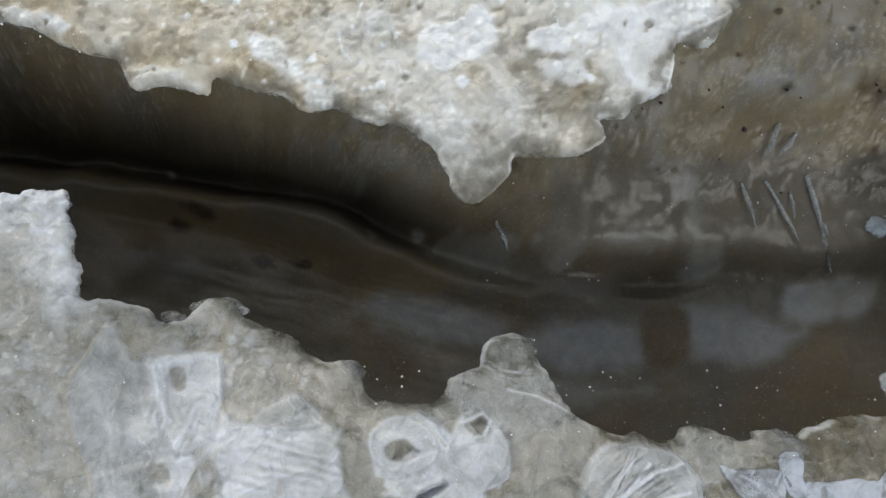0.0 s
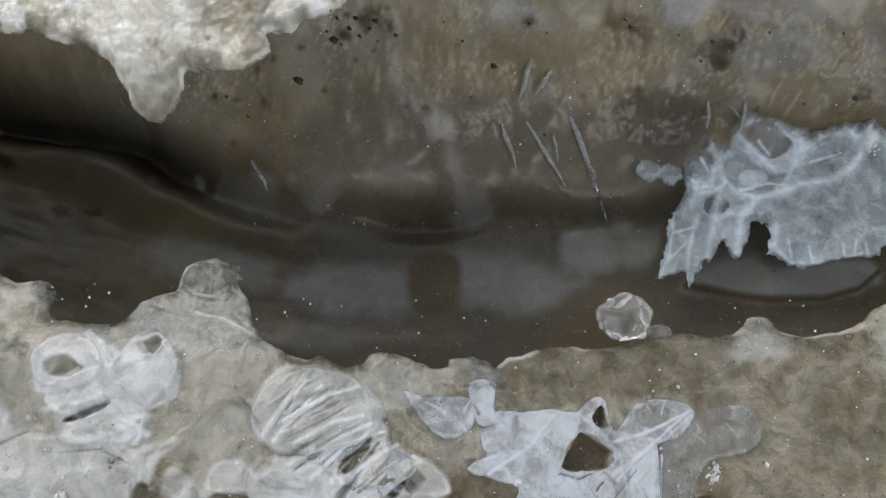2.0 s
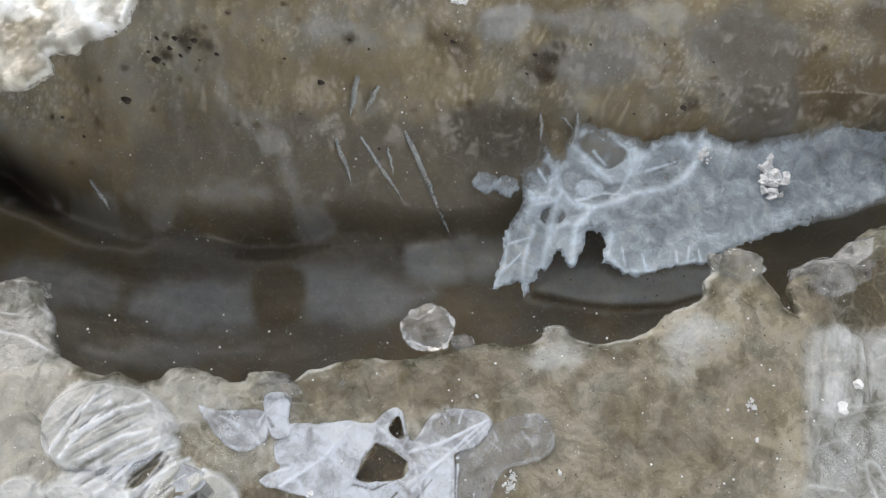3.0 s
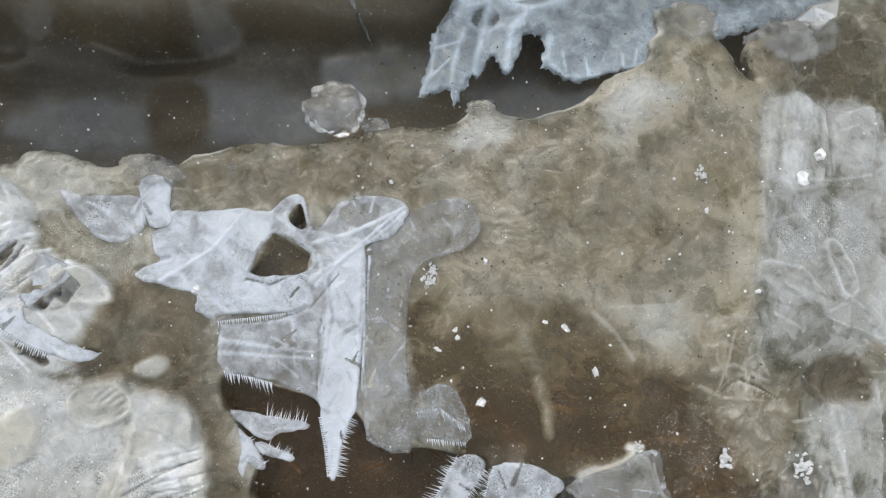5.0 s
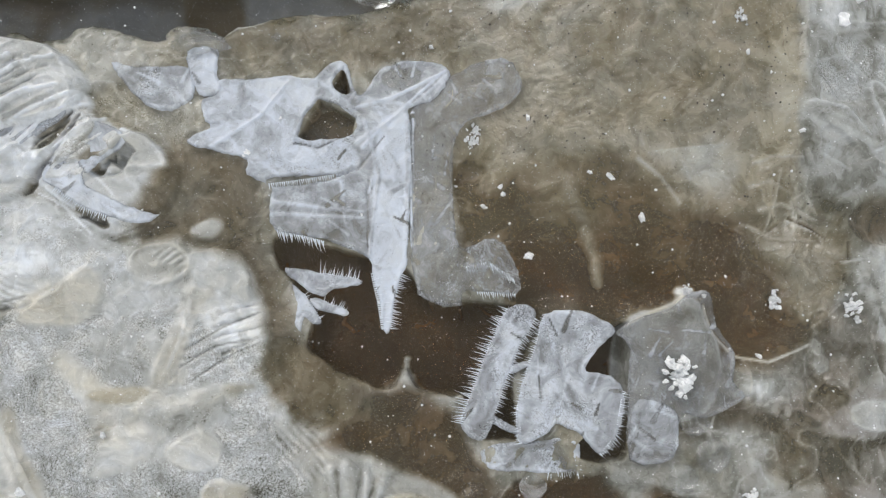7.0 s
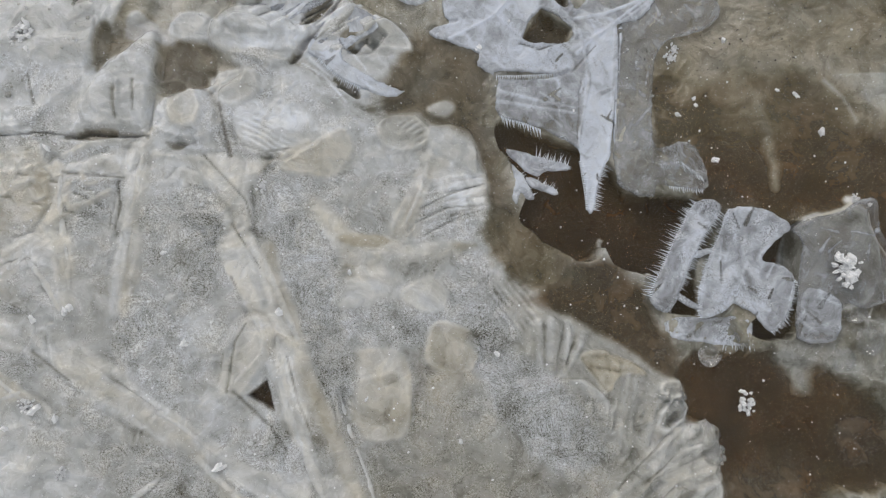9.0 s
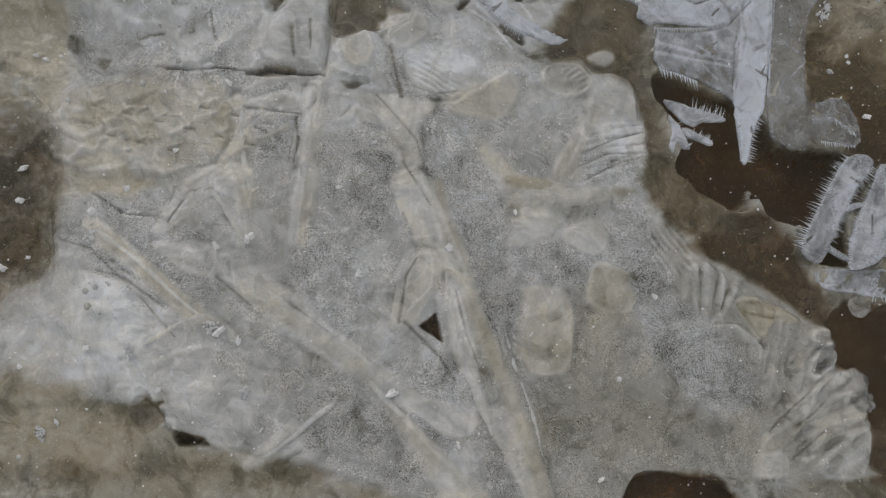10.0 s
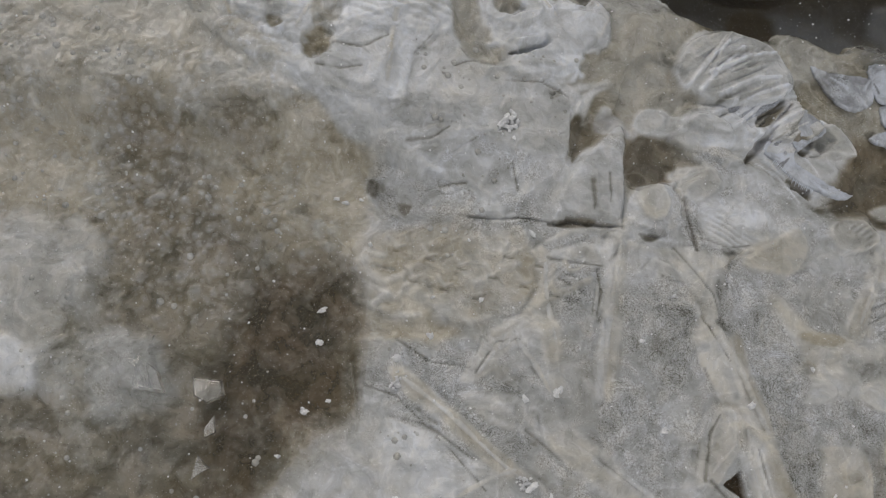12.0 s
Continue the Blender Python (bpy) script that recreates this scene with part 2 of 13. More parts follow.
def inside(points, x, y, cuts=4):
    """Signed distance to an outline: positive inside."""
    p = rounded(points, cuts) if cuts > 1 else np.array(points, float)
    q = np.roll(p, -1, 0)
    best, odd = np.full(np.shape(x), 1e9), np.zeros(np.shape(x), bool)
    for (ax, ay), (bx, by) in zip(p, q):
        ex, ey = bx - ax, by - ay
        t = np.clip(((x - ax) * ex + (y - ay) * ey) / max(ex * ex + ey * ey, 1e-9), 0, 1)
        best = np.minimum(best, (x - ax - t * ex) ** 2 + (y - ay - t * ey) ** 2)
        if ay != by:
            odd ^= ((ay > y) != (by > y)) & (x < ax + (y - ay) * ex / ey)
    return np.where(odd, 1, -1) * np.sqrt(best)


class Field:
    """A surface over the plan: height in millimetres, and frost, warmth, silt (with painted shade) and grit from 0 to
    1.
    """

    def __init__(self, xs, ys, height, frost=0.3, warm=0.4, dark=0.0):
        self.x, self.y = np.meshgrid(np.array(xs, float), np.array(ys, float))
        self.z = height(self.x, self.y) + 0.0
        self.tone = [np.full(self.x.shape, float(v)) for v in (frost, warm, dark, 0.15)]

    def window(self, x0, x1, y0, y1):
        xs, ys = self.x[0], self.y[:, 0]
        i0, i1 = np.searchsorted(xs, (x0, x1))
        j0, j1 = np.searchsorted(ys, (y0, y1))
        return np.s_[j0:j1, i0:i1]

    def lay(self, m, w, frost=None, warm=None, dark=None, grit=None):
        for k, v in enumerate((frost, warm, dark, grit)):
            if v is not None:
                self.tone[k][w] += (v - self.tone[k][w]) * m

    def patch(self, points, frost=None, warm=None, dark=None, grit=None, dz=0.0, soft=0.8, wob=1.1, size=5.0, rim=0.0, pillow=0.0, holes=(), cuts=4, groove=0.0, vary=0.0, comb=0.0):
        p = np.array(points)
        w = self.window(p[:, 0].min() - 4, p[:, 0].max() + 4, p[:, 1].min() - 4, p[:, 1].max() + 4)
        x, y = self.x[w], self.y[w]
        if not x.size:
            return self
        d = inside(points, x, y, cuts)
        for h in holes:
            d = np.minimum(d, -inside(h, x, y, 1))
        d = d + wob * fractal(x, y, size, len(points) % 7, 4)
        s = soft
        if vary:
            s = soft * (0.45 + 7.0 * vary * rough(x, y, 7, 9) ** 3)
        m = step_up(-s, s, d)
        if vary:
            m = m * (1 - min(0.75, vary) * step_up(0.62, 0.3, 0.6 * rough(x, y, 6, 4) + 0.25 * rough(x, y, 2.2, 6) + 0.15 * rough(x, y, 1.0, 2)))
        self.lay(m, w, frost, warm, dark, grit)
        self.z[w] += dz * m + pillow * np.sqrt(np.clip(d, 0, 5) / 5)
        if comb:
            # streaks drawn out along the patch's long axis
            e = np.array(points) - np.mean(points, 0)
            ax, ay = np.linalg.svd(e, full_matrices=False)[2][0]
            streak = fractal((x * ax + y * ay) * 0.09, y * ax - x * ay, 1.5, 5, 3)
            self.tone[0][w] += comb * streak * m
            self.tone[1][w] += 0.8 * comb * fractal((x * ax + y * ay) * 0.09, y * ax - x * ay, 2.6, 9, 2) * m
            self.z[w] += 1.3 * comb * streak * m
        # a crevice beside the edge, its shade painted by lowering frost
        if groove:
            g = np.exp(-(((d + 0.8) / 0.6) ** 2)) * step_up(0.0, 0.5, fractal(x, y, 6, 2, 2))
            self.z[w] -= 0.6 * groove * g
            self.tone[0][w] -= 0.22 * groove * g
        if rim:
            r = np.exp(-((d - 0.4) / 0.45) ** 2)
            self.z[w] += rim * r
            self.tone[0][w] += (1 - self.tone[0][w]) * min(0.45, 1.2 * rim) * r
        return self

    def hatch(self, points, way, gap=1.1, depth=0.15, bow=0.0):
        """Fine parallel growth lines inside an outline, running from way[0] to way[1]."""
        p = np.array(points)
        w = self.window(p[:, 0].min() - 3, p[:, 0].max() + 3, p[:, 1].min() - 3, p[:, 1].max() + 3)
        x, y = self.x[w], self.y[w]
        (ax, ay), (bx, by) = way
        n = math.hypot(bx - ax, by - ay)
        cx, cy = (bx - ax) / n, (by - ay) / n
        u, v = (x - ax) * cx + (y - ay) * cy, (y - ay) * cx - (x - ax) * cy
        v = v + bow * u * (n - u) / n + 0.5 * fractal(x, y, 6, 3, 3)
        lines = np.sin(2 * math.pi * v / gap + 2.5 * rough(x, y, 5, 4))
        m = step_up(-1.0, 1.0, inside(points, x, y) + fractal(x, y, 4, 6, 3)) * step_up(0.25, 0.6, rough(x, y, 4, 12))
        self.tone[0][w] += depth * lines * m
        self.z[w] += 0.8 * depth * lines * m
        return self

    def blade(self, points, wide, high, frost=None, warm=None, dark=None, grit=None, taper=0.5, soft=0.35):
        """A tapering bar along a few points."""
        p = np.array(points, float)
        n = len(p) - 1
        w = self.window(p[:, 0].min() - wide - 2, p[:, 0].max() + wide + 2, p[:, 1].min() - wide - 2, p[:, 1].max() + wide + 2)
        x, y = self.x[w], self.y[w]
        if not x.size:
            return self
        best = np.full(x.shape, -9.0)
        for k in range(n):
            (ax, ay), (bx, by) = p[k], p[k + 1]
            ex, ey = bx - ax, by - ay
            t = np.clip(((x - ax) * ex + (y - ay) * ey) / (ex * ex + ey * ey + 1e-9), 0, 1)
            half = wide / 2 * (1 - taper * (k + t) / n)
            best = np.maximum(best, 1 - np.hypot(x - ax - t * ex, y - ay - t * ey) / np.maximum(half, 0.05))
        best = best + 0.25 * fractal(x, y, 2.5, 3, 2)
        m = step_up(-soft, soft, best)
        self.lay(m, w, frost, warm, dark, grit)
        self.z[w] += high * np.sqrt(np.clip(best, 0, 1)) if high > 0 else high * m
        return self


def spaced(a, b, step, far, growth=1.35):
    """Even steps from a to b, and growing ones out to far on both sides."""
    mid = list(np.arange(a, b + step / 2, step))
    lo, hi, s = [mid[0]], [mid[-1]], step
    while hi[-1] < far or lo[-1] > -far:
        s *= growth
        hi.append(hi[-1] + s)
        lo.append(lo[-1] - s)
    return np.array(lo[:0:-1] + mid + hi[1:])


def mesh_of(name, verts, faces, tones=None, material=None, smooth=True):
    """A mesh from arrays of millimetres; tones is one row of frost, warmth, silt (and grit) for each corner point."""
    me = bpy.data.meshes.new(name)
    verts, faces = np.asarray(verts, float) * MM, np.asarray(faces, np.int32)
    me.vertices.add(len(verts))
    me.vertices.foreach_set("co", verts.astype(np.float32).ravel())
    sides = faces.shape[1]
    me.loops.add(faces.size)
    me.loops.foreach_set("vertex_index", faces.ravel())
    me.polygons.add(len(faces))
    me.polygons.foreach_set("loop_start", np.arange(0, faces.size, sides, dtype=np.int32))
    me.polygons.foreach_set("use_smooth", np.full(len(faces), smooth))
    if tones is not None:
        at = me.attributes.new("tone", "FLOAT_COLOR", "POINT")
        at.data.foreach_set("color", np.c_[np.clip(tones, 0, 1), np.full((len(verts), 4 - np.shape(tones)[1]), 0.25)].astype(np.float32).ravel())
    if material:
        me.materials.append(material)
    me.update(calc_edges=True)
    return me


def sheet_mesh(name, field, edge, material, round_off=3.0, thick=6.0, under=12.0, closed=True):
    """The field's surface where edge (a signed distance) is inside, its rim rounded off and its underside behind the rim."""
    x, y, d = field.x.copy(), field.y.copy(), edge
    xs, ys = x[0], y[:, 0]
    gy, gx = np.gradient(d, ys, xs)
    step = max(np.median(np.diff(xs)), np.median(np.diff(ys)))
    near = (d < 0) & (d > -2.0 * step)
    x[near] -= (gx * d)[near]
    y[near] -= (gy * d)[near]
    e = np.maximum(d, 0)
    q = np.clip(e / round_off, 0, 1)
    top = field.z - round_off * 0.8 * (1 - np.sqrt(1 - (1 - q) ** 2))
    keep = d > -1.5 * step
    ok = keep[:-1, :-1] & keep[1:, :-1] & keep[:-1, 1:] & keep[1:, 1:]
    idx = np.arange(x.size).reshape(x.shape)
    quads = lambda m, flip: np.stack([a[m] for a in ((idx[:-1, :-1], idx[:-1, 1:], idx[1:, 1:], idx[1:, :-1])[:: -1 if flip else 1])], -1)
    faces, verts = [quads(ok, False)], [np.stack([x.ravel(), y.ravel(), top.ravel()], 1)]
    tones = [np.stack([t.ravel() for t in field.tone], 1)]
    if closed:
        k = np.clip(e / under, 0, 1)
        low = field.z - round_off * 0.8 - thick * np.sqrt(1 - (1 - k) ** 2)
        ok2 = ok & (d[:-1, :-1] < under * 1.3)
        faces.append(quads(ok2, True) + x.size)
        verts.append(np.stack([x.ravel(), y.ravel(), low.ravel()], 1))
        tones.append(tones[0])
    v, f, t = np.concatenate(verts), np.concatenate(faces), np.concatenate(tones)
    used = np.unique(f)
    lut = np.zeros(len(v), np.int64)
    lut[used] = np.arange(len(used))
    return mesh_of(name, v[used], lut[f], t[used], material)


def rim_tones(field, d, clear=3.0, line=0.55):
    """The last millimetres of an ice edge: glassy, ended by a thin pale line that paints its bright refraction."""
    k = np.exp(-((np.maximum(d, 0) / clear) ** 2)) * step_up(-0.2, 0.25, fractal(field.x, field.y, 9, 3, 2) + 0.15)
    field.tone[0] -= 0.8 * field.tone[0] * k * (d < 4 * clear)
    field.tone[2] -= field.tone[2] * k * (d < 4 * clear)
    # bright refracted edge painted as a broken line of frost
    field.tone[0] += (0.95 - field.tone[0]) * np.exp(-(((d - 0.15) / line) ** 2)) * 0.65 * step_up(-0.1, 0.5, fractal(field.x, field.y, 7, 11, 3))
    field.tone[1] -= 0.4 * field.tone[1] * k * (d < 4 * clear)


def part(name, me, parent=None, label=""):
    ob = new(name, me)
    if parent:
        ob.parent = parent
    return tagged(ob, label)


def spikes(name, roots, tips, wide, material):
    """Many thin tapering needles in one mesh."""
    verts, faces = [], []
    for r, t in zip(roots, tips):
        r, t = np.array(r, float), np.array(t, float)
        d = t - r
        a = np.cross(d, (0, 0, 1.0))
        a = a / (np.linalg.norm(a) + 1e-9) * wide / 2
        b = np.array((0, 0, wide / 2))
        k = len(verts)
        verts += [r + a, r + b, r - a, r - b, t]
        faces += [(k, k + 1, k + 4), (k + 1, k + 2, k + 4), (k + 2, k + 3, k + 4), (k + 3, k, k + 4)]
    return mesh_of(name, verts, faces, None, material, False)


def lump(name, size, material, seed, rough_by=0.25, level=2, tones=None):
    """A rounded uneven lump, about size millimetres long, wide and high, resting on its origin."""
    bm = bmesh.new()
    bmesh.ops.create_icosphere(bm, subdivisions=level, radius=1.0)
    for v in bm.verts:
        n = noise.noise(v.co * 1.7 + Vector((seed * 3.1, seed, 0))) + 0.5 * noise.noise(v.co * 4.0 + Vector((seed, 0, seed)))
        v.co *= 1 + rough_by * n
        v.co = Vector((v.co.x * size[0] / 2, v.co.y * size[1] / 2, v.co.z * size[2] / 2)) * MM
    for f in bm.faces:
        f.smooth = True
    me = bpy.data.meshes.new(name)
    bm.to_mesh(me)
    bm.free()
    if tones:
        at = me.attributes.new("tone", "FLOAT_COLOR", "POINT")
        at.data.foreach_set("color", np.tile((*tones, 0.25), len(me.vertices)).astype(np.float32))
    me.materials.append(material)
    return me

# ---- outlines in plan, millimetres ----
SOUTH_RIM_WEST = [(-70.3, 38.4), (-65.4, 39.2), (-58.9, 39.6), (-57.1, 37.7), (-57.1, 34.7), (-55.7, 31.8), (-55.4, 25.9), (-54.5, 21.9), (-54.9, 18.8), (-53.7, 17.3), (-49.2, 17.2), (-47, 17.1), (-42.6, 16.4), (-41.1, 13.7), (-38.5, 13.3), (-35.8, 14.1), (-33.7, 16.8), (-30.8, 18.9), (-26.4, 19), (-23.7, 15.7), (-19.8, 13.8), (-11.9, 10.4), (-8.6, 7.4), (-4, 4.6), (0.5, 4.6), (3.8, 2.2), (5.8, -2.2), (7.7, -4.3), (12.1, -4.4), (20.5, -4.4), (24, -1.6), (25.5, 1), (32.5, 3.6), (33.6, 7.6), (35.6, 10.3), (41.2, 11.7), (45, 9.7), (46.3, 5), (48.8, 2.3), (50.2, -1.7), (52.2, -4.9), (54.2, -7.7)]
SOUTH_RIM_EAST = [(63.5, -11.8), (67.6, -11.1), (72.2, -13.3), (76.5, -12.7), (80.4, -10.1), (85.3, -10), (90.1, -12.6), (96.4, -13.3), (96.9, -11.3), (101.9, -11.3), (105.9, -13.5), (109.6, -11.7), (117.2, -8.6), (125, -7.9), (134.3, -8.2), (143.7, -5.2), (153, -4.2), (162, -4.8), (165.1, -3.6), (167.7, -0.6), (170.7, -1.2), (172.5, -3.2), (175.4, -4.4), (181.3, -4.6), (187.7, -2.9), (192, 1.2), (196.8, 2.9), (200.7, 5.4), (200.6, 8.7), (202.6, 11.2), (202.4, 14.9), (205.2, 14.5), (210.6, 15.5), (214, 15.3), (214.4, 10.1), (216.7, 7.6), (219.1, 3.1), (222.7, 1.9), (221, 6.4), (222.9, 9.8), (231.3, 13), (241.8, 17.1), (244, 21.5), (254.9, 26.1)]
NORTH_RIM = [(-81.8, 84.2), (-74.1, 82.5), (-67.6, 79.4), (-57.2, 77.1), (-53.7, 73.8), (-50.2, 69), (-42.5, 70.1), (-33.7, 68.1), (-32.2, 73.1), (-25, 69.9), (-15.4, 67.1), (-10, 62.4), (-2.1, 62.3), (6.8, 57.4), (10.5, 57.6), (17.9, 52.3), (22.6, 46.8), (24, 42.6), (28.4, 40.1), (33, 42.3), (35.9, 44.7), (36.5, 49), (38.8, 48.3), (49.3, 48), (54.8, 51.8), (53.7, 56.2), (59.3, 56.3), (62, 59.6), (69.8, 62.6), (70.8, 69.2), (73.1, 74.7), (79.7, 74.4), (84.1, 79.4), (87.9, 85.2)]
TONGUE_RIM = [(173.6, 53), (169.6, 50.9), (168.1, 48.3), (168.9, 41.3), (166.8, 36.3), (163.8, 31.4), (162.2, 21.7), (158.8, 13.9), (163, 15.1), (167.3, 16.1), (168.6, 12.2), (171.1, 16.2), (173.6, 21), (175.4, 19.1), (177.5, 24.9), (180, 25.9), (181.3, 21.6), (183.7, 21.1), (185.8, 26), (187.5, 30.9), (190.4, 31.8), (192.4, 31), (192.1, 26.1), (192.4, 22.3), (196.6, 19.4), (201.4, 17.8), (207.4, 19.6), (213.4, 21.2), (222.4, 21.8), (227.8, 25.8), (253.8, 34.1), (285.5, 44.6), (289.7, 75.2), (272.5, 69.8), (255, 61.8), (242.5, 59), (230.5, 57.5), (222.4, 59.4), (221, 61.4), (218.3, 59.7), (213.2, 60.1), (203.8, 56.6), (201.8, 58.6), (194.9, 60.5), (188.9, 62.4), (183.9, 62.2), (181.1, 55.9), (178.6, 53.7), (175.7, 57.7)]

# ---- the frozen sheet: its tones and relief, patch by patch ----
def colour_sheet(f):
    f.patch([(-90.6,30.8),(-77.2,42.9),(-59.6,41.2),(-52.1,20.4),(-38.7,17.1),(-14.0,13.9),(1.8,7.4),(9.6,-2.9),(14.4,-10.1),(12.1,-26.7),(-23.2,-31.6),(-87.6,-35.2)], frost=0.58, warm=0.4, soft=8, wob=5, size=20)
    f.patch([(-91.3,36.5),(-70.4,39.6),(-58.4,40.0),(-56.1,31.8),(-54.7,17.8),(-51.7,13.5),(-55.8,1.9),(-62.1,-13.9),(-88.9,-24.6)], frost=0.68, warm=0.3, soft=3, wob=3, size=10)
    f.patch([(-104.2,-27.8),(-52.8,-19.8),(-45.7,-33.8),(-32.4,-41.3),(-21.6,-50.4),(-15.5,-59.1),(-19.5,-78.9),(-26.7,-89.7),(-41.7,-86.4),(-53.9,-85.2),(-64.3,-93.7),(-85.9,-100.7),(-90.1,-112.7)], frost=0.40, warm=0.3, soft=6, wob=4, size=20)
    f.patch([(-72.2,-65.8),(-47.9,-56.9),(-30.0,-70.9),(-15.6,-84.3),(-12.8,-98.4),(-24.8,-114.6),(-33.3,-125.2),(-34.5,-135.0),(-47.2,-155.0),(-70.2,-156.4),(-81.2,-86.3)], dark=0.36, frost=0.16, warm=0.5, soft=8, wob=5, size=18)
    f.patch([(-55.5,-75.4),(-41.9,-68.7),(-28.7,-74.8),(-18.4,-77.5),(-15.5,-86.1),(-13.8,-93.3),(-12.3,-107.6),(-18.8,-113.0),(-24.1,-118.1),(-28.3,-129.8),(-51.9,-131.7),(-50.8,-111.2),(-51.9,-97.2),(-59.7,-93.2),(-54.3,-82.8)], dark=0.48, frost=0.12, warm=0.4, dz=-2, soft=5, wob=4, size=14)
    f.patch([(-97.8,-76.6),(-84.3,-74.4),(-73.5,-75.0),(-66.8,-79.2),(-70.2,-87.0),(-69.3,-97.8),(-55.5,-97.0),(-55.2,-102.3),(-50.0,-108.8),(-61.4,-109.9),(-55.3,-118.5),(-57.9,-123.3),(-63.1,-125.4),(-69.3,-122.0),(-71.7,-115.5),(-76.1,-110.2),(-81.9,-97.9),(-93.5,-96.8)], frost=0.62, warm=0.25, dz=1.2, soft=1.2, wob=1.5)
    f.patch([(-92.8,-100.2),(-82.6,-100.3),(-78.3,-104.6),(-76.9,-109.1),(-81.2,-112.9),(-90.1,-112.7)], frost=0.85, warm=0.1, dz=1, soft=1.5)
    f.patch([(-89.6,-114.9),(-74.3,-113.4),(-68.9,-124.2),(-60.6,-126.9),(-57.4,-132.1),(-85.5,-134.4)], frost=0.14, warm=0.45, dark=0.40, soft=3)
    f.patch([(-41.6,-48.1),(-27.2,-44.2),(-19.1,-50.1),(-13.0,-58.9),(-14.8,-65.6),(-19.2,-71.2),(-15.8,-78.6),(-23.1,-79.3),(-31.5,-72.6),(-42.9,-62.3)], frost=0.55, warm=0.95, soft=4, wob=3, size=10)
    f.patch([(-43.7,-147.3),(-26.0,-141.4),(-17.0,-137.2),(-4.8,-136.3),(10.0,-136.3),(20.4,-143.6),(36.9,-143.6),(53.7,-146.0),(68.5,-151.0),(80.9,-155.0),(-41.5,-163.3)], frost=0.32, warm=0.75, dark=0.14, soft=3, wob=2, size=10)
    f.patch([(-76.0,-134.3),(-54.9,-134.0),(-34.2,-137.4),(-27.4,-144.1),(-34.9,-159.9),(-71.6,-162.0)], dark=0.36, frost=0.17, warm=0.5, soft=6, wob=4, size=14)
    f.patch([(-6.0,-136.4),(7.6,-136.5),(11.7,-141.4),(6.3,-147.1),(-3.8,-144.5),(-10.5,-140.3)], frost=0.25, warm=0.7, dark=0.2, soft=2.5)
    f.patch([(-31.1,-138.2),(-28.7,-129.6),(-20.9,-115.6),(-12.8,-111.3),(-10.9,-106.2),(-12.9,-95.0),(-10.0,-92.9),(5.2,-91.4),(4.8,-87.7),(-10.6,-87.2),(-17.1,-75.9),(-9.5,-63.6),(-13.9,-57.5),(-10.1,-47.3),(38.4,-42.5),(42.0,-47.4),(42.5,-61.9),(47.0,-54.8),(53.3,-52.8),(56.3,-59.1),(56.8,-48.4),(61.6,-42.5),(83.1,-49.5),(88.6,-55.7),(99.2,-53.2),(102.0,-57.0),(110.1,-57.5),(113.7,-63.8),(117.4,-76.8),(123.0,-89.4),(128.5,-94.1),(129.9,-99.1),(136.6,-99.9),(143.4,-104.5),(151.3,-109.0),(156.4,-113.7),(151.4,-134.1),(138.6,-151.9),(135.9,-146.0),(130.7,-145.1),(116.6,-143.5),(113.3,-152.1),(80.9,-155.0),(66.0,-150.0),(36.9,-143.6),(22.6,-142.3),(9.9,-135.1),(-4.8,-136.3),(-17.0,-137.2)], frost=0.52, warm=0.02, grit=0.8, dz=1.0, soft=1.4, wob=1.6, rim=0.1)
    f.patch([(-47.0,-2.2),(-38.3,4.0),(-30.9,7.4),(-26.3,3.4),(-24.4,-6.3),(-17.3,-8.7),(-11.3,-7.2),(-9.9,-3.3),(-5.6,-7.0),(1.1,-10.8),(4.7,-13.2),(3.2,-18.4),(3.3,-26.0),(6.9,-31.0),(5.2,-39.7),(-27.8,-40.2),(-43.8,-28.4)], frost=0.86, warm=0.03, dz=0.6, soft=0.8, wob=1.0, rim=0.1, holes=[[(-27.7,-26.8),(-26.6,-20.5),(-23.0,-19.8),(-22.1,-25.4),(-24.5,-27.9)]])
    f.patch([(-26.3,3.4),(-19.1,9.3),(-2.2,4.4),(5.6,-1.0),(13.1,-5.0),(23.6,-3.2),(20.4,-8.8),(9.0,-11.8),(5.3,-13.2),(-3.3,-8.3),(-11.2,-3.1),(-16.0,-8.7),(-24.0,-7.6)], frost=0.46, warm=0.55, soft=2, wob=2)
    f.patch([(2.5,-17.2),(7.9,-13.1),(12.3,-20.1),(12.8,-25.8),(7.8,-27.2),(3.6,-22.2)], frost=0.42, warm=0.5, dark=0.0, dz=-0.1, soft=1.4)
    f.patch([(7.6,-17.0),(8.4,-11.8),(13.9,-9.7),(16.0,-6.2),(20.4,-8.8),(23.4,-12.7),(26.8,-7.2),(32.2,-7.0),(37.4,-13.5),(35.7,-18.8),(31.4,-23.5),(29.9,-30.5),(24.7,-30.6),(14.5,-30.8),(12.2,-25.8),(14.9,-20.0),(10.3,-18.9)], frost=0.82, warm=0.05, dz=0.8, soft=0.6, wob=0.6, rim=0.1, holes=[[(11.4,-16.3),(12.4,-12.7),(17.1,-14.8),(14.6,-16.6)],[(15.9,-23.8),(22.5,-20.7),(23.6,-22.4),(17.3,-25.5)],[(29.0,-9.2),(30.9,-7.8),(32.6,-9.1),(31.3,-11.8)]])
    f.patch([(11.4,-16.3),(12.4,-12.7),(17.1,-14.8),(14.6,-16.6)], dark=0.0, frost=0.34, warm=0.45, dz=-0.6, soft=0.3, wob=0.2, cuts=1)
